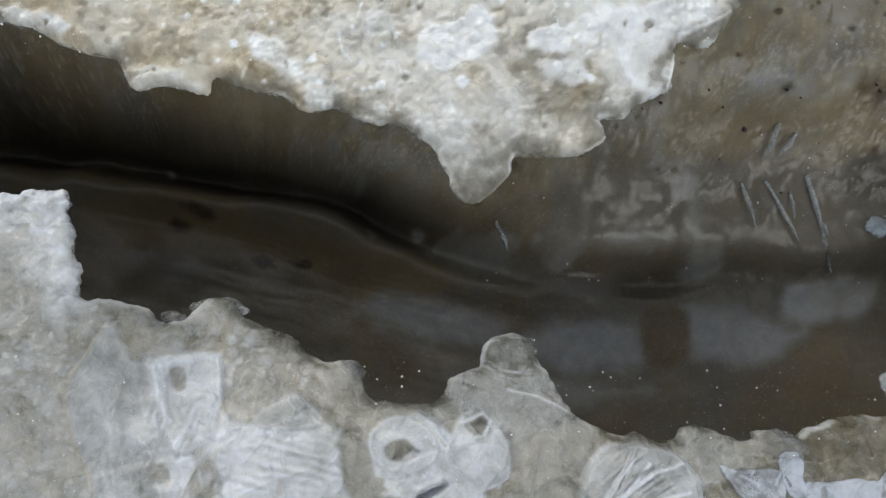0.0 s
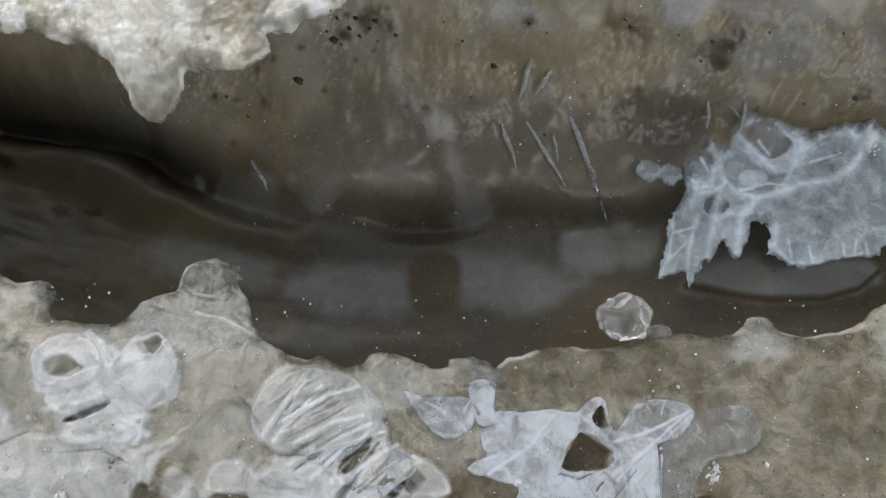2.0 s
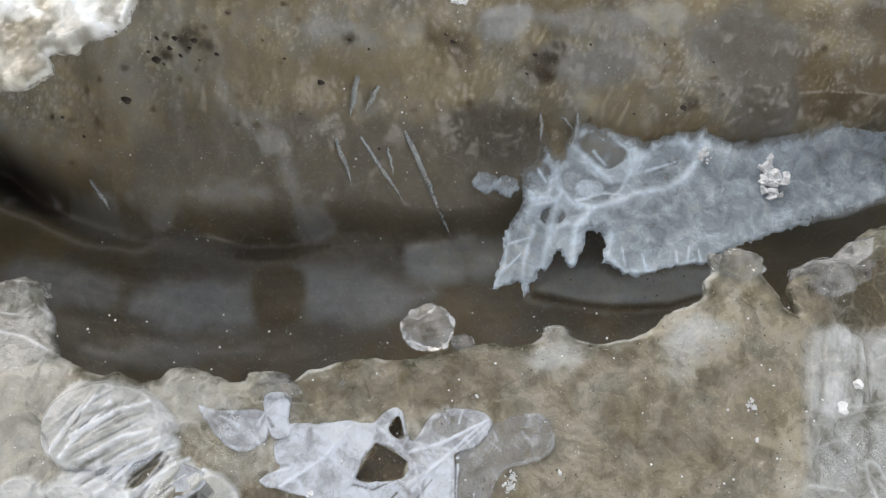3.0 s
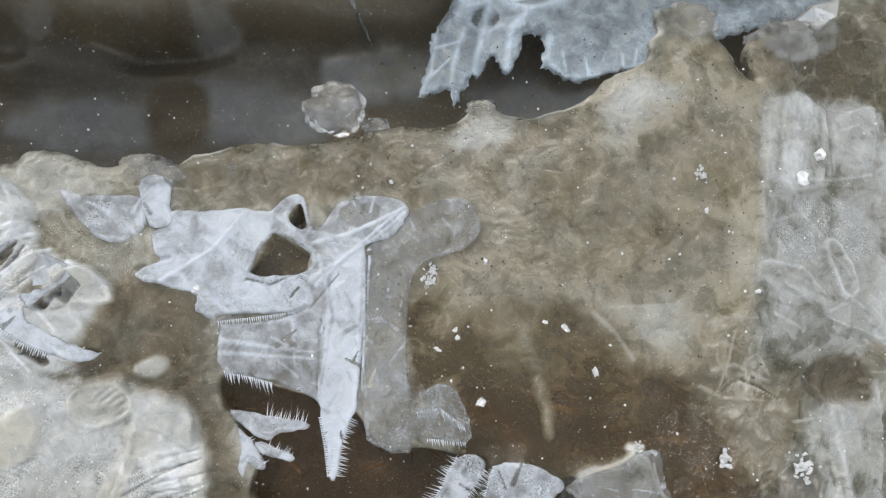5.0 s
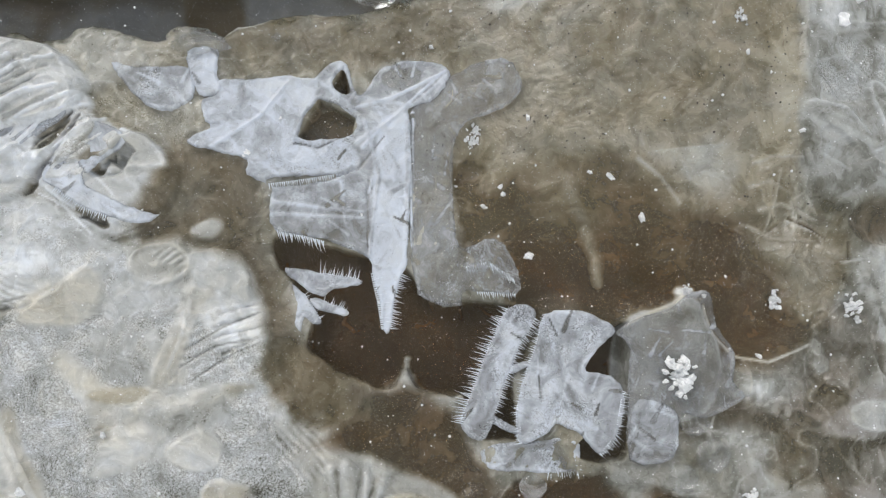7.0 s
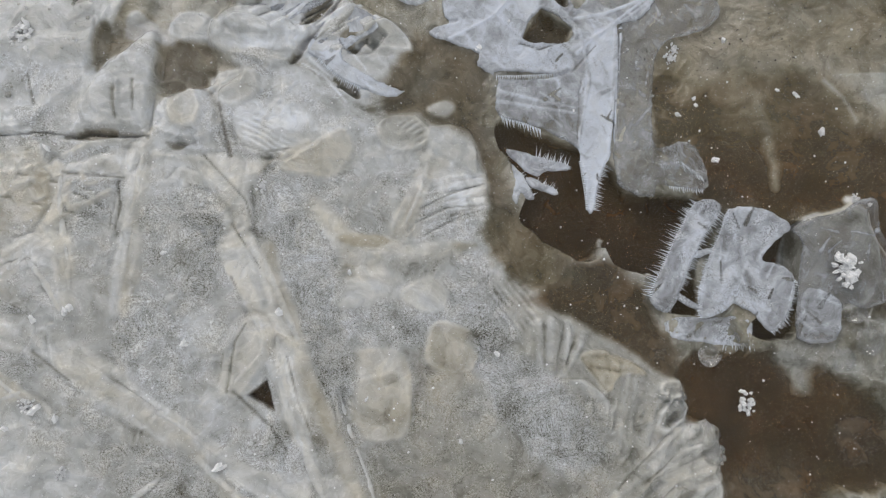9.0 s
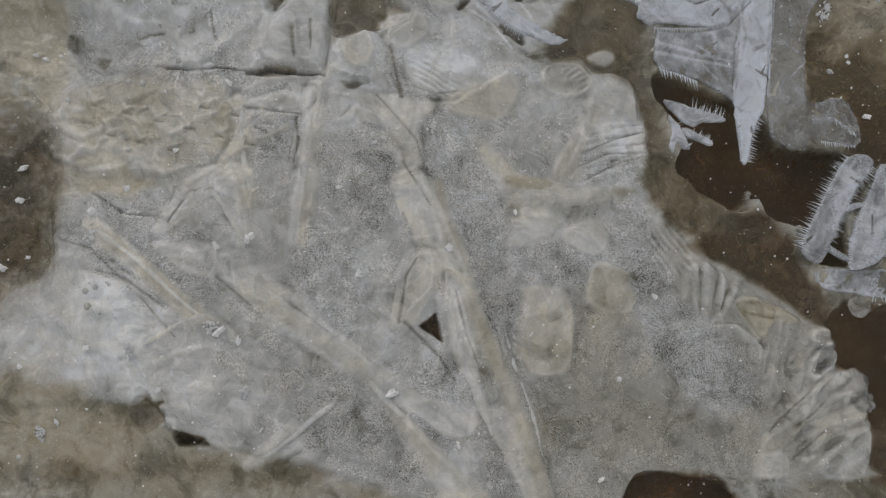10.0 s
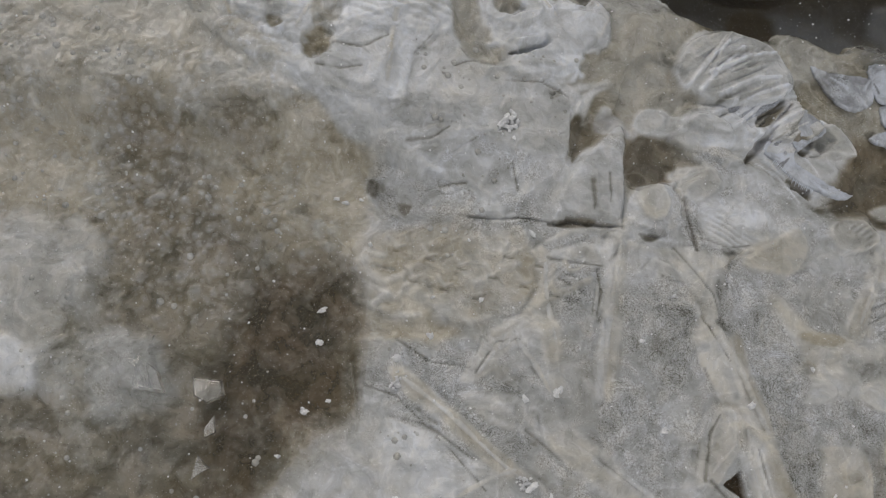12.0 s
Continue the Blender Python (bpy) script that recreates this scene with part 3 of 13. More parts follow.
    f.patch([(15.9,-23.8),(22.5,-20.7),(23.6,-22.4),(17.3,-25.5)], dark=0.0, frost=0.34, warm=0.45, dz=-0.6, soft=0.3, wob=0.2, cuts=1)
    f.patch([(29.0,-9.2),(30.9,-7.8),(32.6,-9.1),(31.3,-11.8)], dark=0.0, frost=0.34, warm=0.45, dz=-0.6, soft=0.3, wob=0.2, cuts=1)
    f.patch([(31.4,-0.0),(36.6,6.0),(43.5,10.6),(49.6,3.6),(54.0,-4.9),(59.5,-8.9),(51.6,-17.1),(50.6,-26.2),(45.8,-35.2),(39.3,-36.6),(34.8,-26.6),(36.9,-17.5),(32.3,-8.4)], frost=0.44, warm=0.5, soft=2.5, wob=2)
    f.patch([(52.6,-26.2),(55.0,-19.0),(63.7,-14.1),(73.3,-15.1),(79.6,-20.3),(83.8,-30.7),(81.8,-35.9),(87.3,-38.4),(57.8,-38.8),(54.9,-32.5)], frost=0.66, warm=0.2, dz=1, soft=0.6, wob=0.6, rim=0.0)
    f.patch([(-55.2,-20.2),(-0.1,-11.4),(0.9,-22.9),(6.6,-29.0),(10.6,-29.2),(22.4,-29.6),(28.4,-31.5),(31.9,-35.1),(29.7,-42.3),(29.6,-50.3),(21.9,-57.6),(15.0,-63.3),(-7.2,-65.6),(-10.5,-58.7),(-14.9,-53.1),(-17.1,-45.4),(-27.6,-40.6),(-35.7,-35.1),(-48.3,-32.8)], frost=0.62, warm=0.05, dz=0.5, soft=0.8, wob=0.8, rim=0.08)
    f.patch([(-14.0,-55.4),(-6.0,-53.5),(0.5,-55.4),(3.6,-60.2),(-2.1,-65.8),(-7.2,-65.6),(-12.7,-61.4)], frost=0.45, warm=0.0, dark=0.05, dz=-0.8, soft=1)
    f.patch([(-12.3,-43.6),(0.3,-43.4),(3.5,-49.1),(-3.9,-50.4),(-10.5,-48.1)], frost=0.5, warm=0.05, soft=0.8, dz=-0.5)
    f.patch([(29.6,-50.3),(29.7,-40.9),(33.5,-39.0),(39.9,-35.4),(42.1,-25.4),(51.4,-21.2),(57.2,-31.7),(53.3,-36.4),(54.9,-44.4),(60.3,-47.7),(53.9,-53.9),(53.8,-51.2),(43.4,-53.9),(41.4,-39.3),(33.9,-47.1)], frost=0.25, warm=0.6, dark=0.25, dz=-1.5, soft=0.8, wob=1)
    f.patch([(-32.2,-29.1),(-29.2,-23.2),(-26.3,-25.5),(-25.5,-29.5),(-28.5,-33.4),(-31.1,-32.8)], dark=0.05, frost=0.3, warm=0.6, dz=-0.7, soft=0.5)
    f.patch([(-40.8,-25.6),(-39.2,-23.3),(-37.1,-25.0),(-38.0,-27.2)], dark=0.05, frost=0.3, warm=0.6, dz=-0.7, soft=0.5)
    f.patch([(-0.1,-11.4),(4.5,-10.5),(5.8,-19.3),(11.3,-22.8),(10.6,-29.2),(7.3,-28.9),(2.3,-24.1)], dark=0.05, frost=0.36, dz=-0.6, soft=1)
    f.patch([(14.6,-25.4),(21.6,-22.4),(22.2,-23.4),(15.6,-26.3)], dark=0.5, frost=0.1, dz=-2, soft=0.25, wob=0.2)
    f.patch([(52.9,-25.3),(58.1,-15.9),(66.4,-13.2),(76.2,-16.2),(81.8,-22.6),(79.1,-28.0),(68.1,-31.6),(57.2,-31.7)], frost=0.64, warm=0.2, dz=1.0, soft=0.6, wob=0.7, rim=0.12, pillow=0.5)
    f.patch([(52.7,-39.2),(56.6,-33.9),(65.4,-33.4),(72.3,-38.0),(69.6,-45.2),(61.6,-44.9),(54.8,-43.0)], frost=0.62, warm=0.3, dz=0.8, soft=0.6, wob=0.7, rim=0.12, pillow=0.5)
    f.patch([(70.9,-38.2),(81.9,-29.0),(88.8,-31.6),(95.8,-34.9),(99.2,-40.1),(98.3,-45.7),(94.1,-51.0),(84.6,-50.8),(76.4,-45.7)], frost=0.68, warm=0.15, dz=0.8, soft=0.6, wob=0.7, rim=0.12, pillow=0.4)
    f.patch([(86.0,-38.3),(88.8,-34.7),(91.5,-37.6),(88.7,-40.7)], dark=0.5, frost=0.12, dz=-2, soft=0.3, wob=0.3, cuts=1)
    f.patch([(81.2,-49.8),(82.5,-47.0),(85.9,-49.9),(85.3,-51.4)], dark=0.5, frost=0.12, dz=-2, soft=0.3, wob=0.3, cuts=1)
    f.patch([(71.0,-43.0),(79.8,-30.7),(80.5,-31.6),(72.3,-44.2)], dark=0.35, frost=0.15, dz=-1.2, soft=0.4, wob=0.3)
    f.patch([(43.5,-56.5),(48.5,-51.9),(53.9,-53.9),(55.4,-61.6),(49.0,-63.6),(43.7,-61.7)], frost=0.62, warm=0.1, dz=0.6, soft=1, wob=0.8, rim=0.2)
    f.patch([(101.3,-107.8),(116.5,-93.8),(129.9,-99.1),(143.4,-109.6),(156.4,-118.8),(156.4,-133.7),(143.7,-146.8),(117.9,-144.7),(92.7,-144.9),(80.0,-138.6),(86.7,-123.7)], frost=0.30, warm=0.2, dark=0.18, soft=9, wob=5, size=20)
    f.patch([(190.4,-105.3),(197.8,-93.6),(207.6,-92.3),(221.0,-82.8),(227.8,-89.6),(246.2,-84.4),(241.7,-111.9),(190.2,-107.3)], frost=0.14, warm=0.3, dark=0.5, soft=5, wob=4, size=10)
    f.patch([(87.6,-21.1),(98.2,-30.1),(104.8,-36.6),(113.9,-42.9),(117.3,-53.5),(119.2,-61.3),(121.2,-72.9),(128.2,-80.4),(138.4,-86.5),(151.1,-91.3),(153.4,-98.7),(144.4,-106.2),(135.7,-101.4),(129.5,-96.6),(125.7,-90.4),(119.4,-85.6),(115.0,-76.9),(114.9,-69.2),(111.6,-64.2),(110.3,-57.0),(98.8,-53.5),(95.9,-41.1),(93.2,-34.5),(82.8,-28.2)], frost=0.2, warm=0.6, dark=0.22, soft=1.6, wob=1.8, dz=-0.8)
    f.patch([(100.7,-53.5),(102.5,-50.8),(105.7,-51.3),(107.0,-53.2),(105.2,-55.0),(102.0,-55.1)], frost=0.5, warm=0.4, soft=0.8, pillow=0.8)
    f.patch([(118.1,-78.1),(127.0,-76.6),(139.7,-86.4),(149.8,-91.3),(148.4,-96.3),(139.5,-95.2),(129.5,-92.9),(123.2,-86.7)], dark=0.45, frost=0.2, warm=0.9, soft=2, wob=2.5, size=3)
    f.patch([(124.5,-99.1),(127.0,-96.6),(132.6,-100.2),(139.4,-106.2),(144.4,-107.4),(140.5,-115.8),(134.4,-113.5),(128.2,-107.5)], frost=0.42, warm=0.25, dz=0.3, soft=0.9, wob=0.9, rim=0.08, pillow=0.6)
    f.patch([(142.5,-108.6),(149.4,-108.6),(155.5,-111.6),(158.8,-115.7),(154.7,-119.3),(149.2,-120.6),(144.2,-118.2)], frost=0.42, warm=0.25, dz=0.3, soft=0.9, wob=0.9, rim=0.08, pillow=0.6)
    f.patch([(144.2,-120.6),(156.5,-119.3),(164.8,-120.4),(166.1,-125.1),(162.1,-131.0),(148.9,-131.1),(142.9,-126.4)], frost=0.42, warm=0.25, dz=0.3, soft=0.9, wob=0.9, rim=0.08, pillow=0.6)
    f.patch([(153.1,-40.8),(156.3,-33.1),(159.7,-30.6),(167.4,-27.8),(167.2,-38.0),(176.5,-41.6),(185.1,-44.9),(193.5,-53.1),(201.4,-56.8),(207.8,-61.2),(226.6,-66.1),(216.5,-78.3),(208.4,-83.0),(203.9,-84.8),(198.9,-77.2),(198.6,-71.4),(191.9,-73.6),(184.7,-75.1),(181.5,-77.5),(174.7,-72.3),(167.5,-72.3),(163.6,-68.3),(165.0,-63.0),(160.1,-57.1),(153.6,-58.8)], frost=0.08, warm=0.9, dark=0.38, dz=-1.5, soft=3, wob=3, size=14)
    f.patch([(165.6,-53.3),(175.6,-56.5),(185.4,-59.6),(200.3,-62.8),(208.8,-69.5),(214.3,-76.0),(208.4,-81.9),(202.9,-82.6),(199.0,-76.1),(198.1,-70.9),(189.9,-72.4),(174.8,-71.3),(166.6,-70.6),(165.0,-63.0)], frost=0.02, warm=0.9, dark=0.75, dz=-1, soft=4, wob=3, size=12)
    f.patch([(109.3,-10.7),(123.5,-7.9),(134.8,-5.8),(151.1,-3.5),(162.5,-2.6),(170.1,-2.4),(176.4,-4.4),(183.7,-4.2),(189.8,-3.7),(193.4,-13.2),(186.9,-20.5),(176.7,-21.8),(164.1,-21.8),(150.8,-19.9),(141.7,-19.3),(134.9,-21.1),(121.6,-21.1),(109.7,-21.2)], frost=0.26, warm=0.75, dark=0.12, soft=2.5, wob=2.5, size=12)
    f.patch([(172.9,-13.4),(183.6,-5.3),(194.2,0.5),(203.4,9.4),(213.3,15.7),(217.0,1.7),(221.1,-8.5),(218.4,-21.3),(218.1,-37.8),(213.1,-46.2),(205.3,-54.4),(196.8,-50.0),(187.9,-43.4),(180.3,-32.2),(174.6,-25.0)], frost=0.38, warm=0.7, soft=4, wob=3.5, size=12)
    f.patch([(203.6,-17.0),(210.7,-13.6),(213.8,-18.1),(209.4,-28.1),(204.7,-31.3),(202.9,-25.9)], frost=0.2, warm=0.8, dark=0.3, soft=2.5, wob=2.5)
    f.patch([(207.5,-52.4),(217.9,-46.3),(219.4,-37.7),(223.0,-50.6),(217.0,-61.1),(210.1,-63.0)], frost=0.3, warm=0.5, soft=2, wob=2, size=4)
    f.patch([(223.3,-7.2),(225.2,-2.8),(232.0,-0.8),(236.2,-2.8),(241.1,-4.7),(247.8,-2.4),(252.3,-3.6),(253.2,-9.7),(261.8,-15.8),(258.0,-53.3),(245.2,-50.8),(232.7,-46.3),(223.2,-39.8),(219.1,-32.3),(221.4,-17.7)], frost=0.55, warm=0.0, dz=1.2, soft=0.7, wob=0.8, rim=0.1)
    f.patch([(222.9,-27.8),(232.2,-21.6),(245.2,-22.0),(258.3,-21.9),(256.6,-33.8),(245.0,-33.8),(231.8,-36.4),(224.9,-34.4)], frost=0.36, warm=0.05, dz=-0.6, soft=0.8)
    f.patch([(221.9,-7.3),(223.4,5.9),(232.2,12.1),(244.7,16.3),(267.3,22.7),(263.9,-0.8),(253.1,-2.3),(244.9,-3.2),(237.8,-2.0),(230.6,-0.4)], frost=0.22, warm=0.5, dark=0.35, soft=2, wob=2)
    f.patch([(221.3,-78.6),(226.5,-72.5),(238.3,-63.3),(247.7,-62.5),(241.7,-111.9),(222.2,-109.8),(219.4,-97.3),(227.8,-89.6)], frost=0.55, warm=0.05, dz=0.8, soft=1, wob=1.2, rim=0.08)
    f.patch([(201.6,-86.7),(208.4,-83.0),(218.9,-78.4),(223.5,-82.9),(227.8,-89.6),(219.4,-97.3),(208.6,-93.4),(203.3,-92.0)], frost=0.42, warm=0.2, dz=0.5, soft=1.2, wob=1.5)
    f.patch([(229.4,-57.7),(234.9,-54.6),(243.0,-54.7),(242.6,-62.3),(234.6,-63.2),(230.6,-60.9)], dark=0.5, frost=0.15, dz=-1.5, soft=1.2)
    f.patch([(180.8,-103.4),(200.3,-95.9),(218.3,-100.6),(216.8,-115.1),(201.8,-110.4),(184.0,-109.4)], frost=0.38, warm=0.3, dark=0.1, soft=2, wob=2)
    f.patch([(158.7,-107.3),(166.6,-104.8),(180.7,-105.8),(194.5,-110.5),(201.0,-119.8),(201.4,-131.4),(167.9,-132.0),(165.8,-126.3),(162.5,-120.4),(159.0,-115.7)], dark=0.8, frost=0.05, warm=0.9, dz=-2.5, soft=1.6, wob=1.5)
    f.patch([(191.6,-118.7),(197.6,-117.5),(200.8,-123.3),(195.7,-128.0),(191.2,-125.7)], frost=0.35, warm=0.4, soft=1.5)
    f.patch([(117.6,-54.6),(126.6,-57.1),(135.5,-59.9),(142.4,-63.0),(145.4,-67.6),(149.6,-70.0),(157.1,-70.0),(164.9,-72.1),(167.5,-72.9),(164.4,-80.1),(161.4,-85.2),(162.0,-91.5),(161.7,-95.6),(155.4,-95.2),(152.7,-87.8),(149.6,-87.3),(143.8,-85.6),(141.4,-81.7),(138.0,-85.5),(131.8,-83.1),(125.7,-79.1),(122.9,-76.3),(123.9,-71.1),(121.9,-67.8),(120.0,-62.9),(117.5,-60.0)], dark=1.0, frost=0.0, warm=0.8, dz=-6, soft=0.6, wob=0.5)
    f.patch([(174.9,-85.0),(180.5,-77.8),(184.1,-77.4),(182.1,-98.8),(179.2,-101.2),(175.6,-101.5),(172.7,-99.3),(176.2,-94.4)], dark=1.0, frost=0.0, dz=-6, soft=0.5, wob=0.4)
    f.patch([(122.0,-35.4),(126.6,-27.2),(133.7,-31.4),(132.9,-35.5),(127.4,-36.2)], dark=0.6, frost=0.1, warm=0.6, dz=-3, soft=0.3, wob=0.2, cuts=1)
    f.patch([(129.5,-24.2),(131.9,-20.6),(133.1,-26.0),(130.6,-26.2)], dark=0.6, frost=0.1, warm=0.6, dz=-3, soft=0.3, wob=0.2, cuts=1)
    f.patch([(139.2,-20.3),(146.0,-19.3),(150.3,-23.1),(145.5,-27.6),(139.9,-27.4)], frost=0.45, warm=0.3, dark=0.05, dz=-0.3, soft=0.8, wob=0.6)
    f.patch([(158.6,-94.4),(161.1,-89.3),(162.8,-94.6),(161.6,-96.8)], dark=0.9, frost=0.0, dz=-4, soft=0.4)
    f.patch([(141.8,-92.2),(149.5,-88.6),(152.3,-94.0),(155.2,-98.3),(153.7,-105.3),(147.4,-104.8)], frost=0.4, warm=0.3, dz=-0.8, soft=0.8)
    f.patch([(137.4,-86.1),(140.2,-83.7),(141.0,-79.6),(142.5,-79.7),(142.8,-83.9),(145.8,-87.3),(150.6,-88.1),(151.3,-93.9),(145.1,-91.4),(137.8,-89.8)], frost=0.44, warm=0.3, dark=0.05, dz=1.2, soft=1.0, wob=1.4, size=4, vary=0.3)
    f.patch([(153.3,-45.9),(154.6,-42.1),(157.9,-42.4),(158.6,-44.2),(155.5,-45.6)], dark=0.5, frost=0.1, dz=-2, soft=0.8)
    f.patch([(66.9,-116.1),(70.1,-113.3),(72.1,-119.4)], dark=0.7, frost=0.08, dz=-2.5, soft=0.3, wob=0.35, size=2, cuts=1)
    f.patch([(9.5,-137.5),(12.4,-133.5),(14.2,-135.9),(17.1,-137.6),(12.9,-141.0)], dark=0.25, frost=0.25, warm=0.6, dz=-2, soft=0.8, wob=0.9, size=2)
    f.patch([(19.8,-141.3),(25.6,-142.3),(26.0,-142.9),(20.9,-143.3)], dark=0.3, frost=0.25, warm=0.5, dz=-2, soft=0.5, wob=0.5, size=2)
    f.patch([(39.2,-126.1),(40.6,-124.0),(43.4,-128.1)], dark=0.25, frost=0.25, dz=-0.8, soft=0.7, wob=0.6)
    f.patch([(56.4,-141.5),(59.2,-139.3),(61.1,-140.3),(58.9,-143.4)], dark=0.25, frost=0.25, dz=-0.8, soft=0.7, wob=0.6)
    f.patch([(112.8,-153.3),(113.1,-147.3),(116.6,-143.8),(123.0,-143.8),(128.2,-145.0),(134.6,-146.1),(136.0,-152.0)], dark=0.9, frost=0.05, dz=-3, soft=0.6, wob=0.6)
    f.patch([(43.6,-43.2),(52.5,-42.2),(55.0,-50.0),(49.4,-52.6),(44.2,-51.2)], dark=0.4, frost=0.2, warm=0.7, dz=-1.5, soft=0.8)
    f.blade([(8.7,-64.5),(15.1,-64.5),(20.1,-63.8),(27.6,-64.4)], 0.6, -0.7, dark=0.3, frost=0.3, taper=0.5)
    f.blade([(26.4,-64.6),(31.3,-63.6),(36.3,-63.7),(42.3,-63.5)], 1.3, -0.7, dark=0.3, frost=0.3, taper=0.5)
    f.blade([(30.0,-63.1),(37.6,-64.2),(41.9,-63.3)], 1.0, -0.7, dark=0.3, frost=0.3, taper=0.5)
    f.blade([(42.6,-63.8),(42.7,-56.6),(43.3,-45.9)], 0.9, -0.7, dark=0.3, frost=0.3, taper=0.5)
    f.blade([(59.6,-66.7),(57.6,-60.3),(55.6,-52.6)], 0.9, -0.7, dark=0.3, frost=0.3, taper=0.5)
    f.blade([(-47.6,14.2),(-51.2,5.6),(-54.7,-2.4)], 1.8, 0.2, frost=0.95, warm=0.05, taper=0.5, soft=0.8)
    f.blade([(-46.1,6.1),(-46.6,0.7)], 1.5, 0.2, frost=0.95, warm=0.05, taper=0.5, soft=0.8)
    f.blade([(-42.2,-1.8),(-40.7,-7.2)], 1.4, 0.2, frost=0.51, warm=0.05, taper=0.5, soft=0.8)
    f.blade([(-38.9,-7.2),(-36.0,-15.2)], 1.8, 0.2, frost=1, warm=0.05, taper=0.5, soft=0.8)
    f.blade([(-32.7,-15.1),(-29.7,-7.0)], 1.5, 0.2, frost=1, warm=0.05, taper=0.5, soft=0.8)
    f.blade([(-27.0,-7.0),(-24.9,-15.0)], 1.5, 0.2, frost=0.95, warm=0.05, taper=0.5, soft=0.8)
    f.blade([(-14.7,-6.7),(-8.6,-13.4),(0.9,-14.6)], 2.1, 0.2, frost=0.63, warm=0.05, taper=0.5, soft=0.8)
    f.blade([(-9.4,-25.3),(-4.4,-17.3),(1.9,-7.8)], 2.4, 0.2, frost=1, warm=0.05, taper=0.5, soft=0.8)
    f.blade([(-16.7,-38.3),(-12.0,-27.9),(-9.8,-17.4)], 1.8, 0.2, frost=0.95, warm=0.05, taper=0.5, soft=0.8)
    f.blade([(-24.8,-13.7),(-15.2,-17.5)], 1.5, 0.2, frost=0.63, warm=0.05, taper=0.5, soft=0.8)
    f.blade([(-41.0,3.9),(-34.5,6.5),(-28.2,4.5)], 1.8, 0.2, frost=1, warm=0.05, taper=0.5, soft=0.8)
    f.blade([(-40.3,2.5),(-40.2,-7.2)], 1.5, 0.2, frost=0.95, warm=0.05, taper=0.5, soft=0.8)
    f.blade([(4.4,-38.1),(-4.0,-27.8),(-6.8,-25.3)], 1.5, 0.2, frost=0.63, warm=0.05, taper=0.5, soft=0.8)
    f.blade([(9.0,-13.1),(7.8,-18.4),(12.0,-20.4)], 1.8, 0.2, frost=0.95, warm=0.05, taper=0.5, soft=0.8)
    f.blade([(10.4,-11.7),(14.4,-7.5),(21.4,-14.2)], 1.5, 0.2, frost=1, warm=0.05, taper=0.5, soft=0.8)
    f.blade([(31.1,-22.1),(35.2,-19.4),(36.6,-12.6)], 1.5, 0.2, frost=0.59, warm=0.05, taper=0.5, soft=0.8)
    f.blade([(58.6,-31.0),(61.6,-23.0),(65.2,-15.5)], 1.8, 0.2, frost=0.95, warm=0.05, taper=0.5, soft=0.8)
    f.blade([(54.6,-25.8),(58.9,-17.7),(64.6,-13.5)], 1.5, 0.2, frost=0.9, warm=0.05, taper=0.5, soft=0.8)
    f.blade([(62.9,-24.3),(71.5,-18.8)], 1.4, 0.2, frost=0.9, warm=0.05, taper=0.5, soft=0.8)
    f.blade([(61.4,-31.0),(71.3,-25.6)], 1.4, 0.2, frost=0.95, warm=0.05, taper=0.5, soft=0.8)
    f.blade([(60.0,-33.6),(68.4,-29.6)], 1.4, 0.2, frost=0.59, warm=0.05, taper=0.5, soft=0.8)
    f.blade([(64.1,-36.2),(76.8,-28.2)], 1.4, 0.2, frost=0.95, warm=0.05, taper=0.5, soft=0.8)
    f.blade([(66.8,-37.5),(75.3,-32.2)], 1.4, 0.2, frost=0.57, warm=0.05, taper=0.5, soft=0.8)
    f.blade([(69.5,-40.1),(82.3,-32.1)], 1.5, 0.2, frost=0.9, warm=0.05, taper=0.5, soft=0.8)
    f.blade([(57.2,-22.2),(65.1,-16.0)], 0.9, 0.5, frost=0.9, warm=0.1, taper=0.6)
    f.blade([(60.5,-23.9),(68.1,-18.3)], 0.9, 0.5, frost=0.9, warm=0.1, taper=0.6)
    f.blade([(63.7,-25.7),(71.2,-20.6)], 0.9, 0.5, frost=0.9, warm=0.1, taper=0.6)
    f.blade([(67.0,-27.4),(74.3,-22.9)], 0.9, 0.5, frost=0.9, warm=0.1, taper=0.6)
    f.blade([(70.3,-29.1),(77.3,-25.2)], 0.9, 0.5, frost=0.9, warm=0.1, taper=0.6)
    f.blade([(73.6,-30.9),(80.4,-27.5)], 0.9, 0.5, frost=0.9, warm=0.1, taper=0.6)
    f.blade([(76.9,-32.6),(83.4,-29.8)], 0.9, 0.5, frost=0.9, warm=0.1, taper=0.6)
    f.blade([(106.7,-69.5),(113.6,-68.0)], 0.7, -0.4, dark=0.1, frost=0.35, taper=0.5)
    f.blade([(105.5,-72.0),(114.2,-69.9)], 0.7, -0.4, dark=0.1, frost=0.35, taper=0.5)
    f.blade([(105.5,-73.9),(114.3,-72.4)], 0.7, -0.4, dark=0.1, frost=0.35, taper=0.5)
    f.blade([(106.9,-77.1),(114.9,-74.3)], 0.7, -0.4, dark=0.1, frost=0.35, taper=0.5)
    f.blade([(172.7,-46.5),(174.3,-54.2),(176.3,-61.9)], 2.4, 0.3, frost=0.36, warm=0.6, taper=0.8, soft=1.2)
    f.blade([(174.1,-56.3),(178.3,-63.1),(180.2,-64.3)], 2.4, 0.3, frost=0.36, warm=0.6, taper=0.8, soft=1.2)
    f.blade([(175.6,-14.4),(176.5,-22.6)], 2.4, 0.3, frost=0.36, warm=0.6, taper=0.8, soft=1.2)
    f.blade([(187.5,-25.9),(187.2,-34.6)], 2.4, 0.3, frost=0.36, warm=0.6, taper=0.8, soft=1.2)
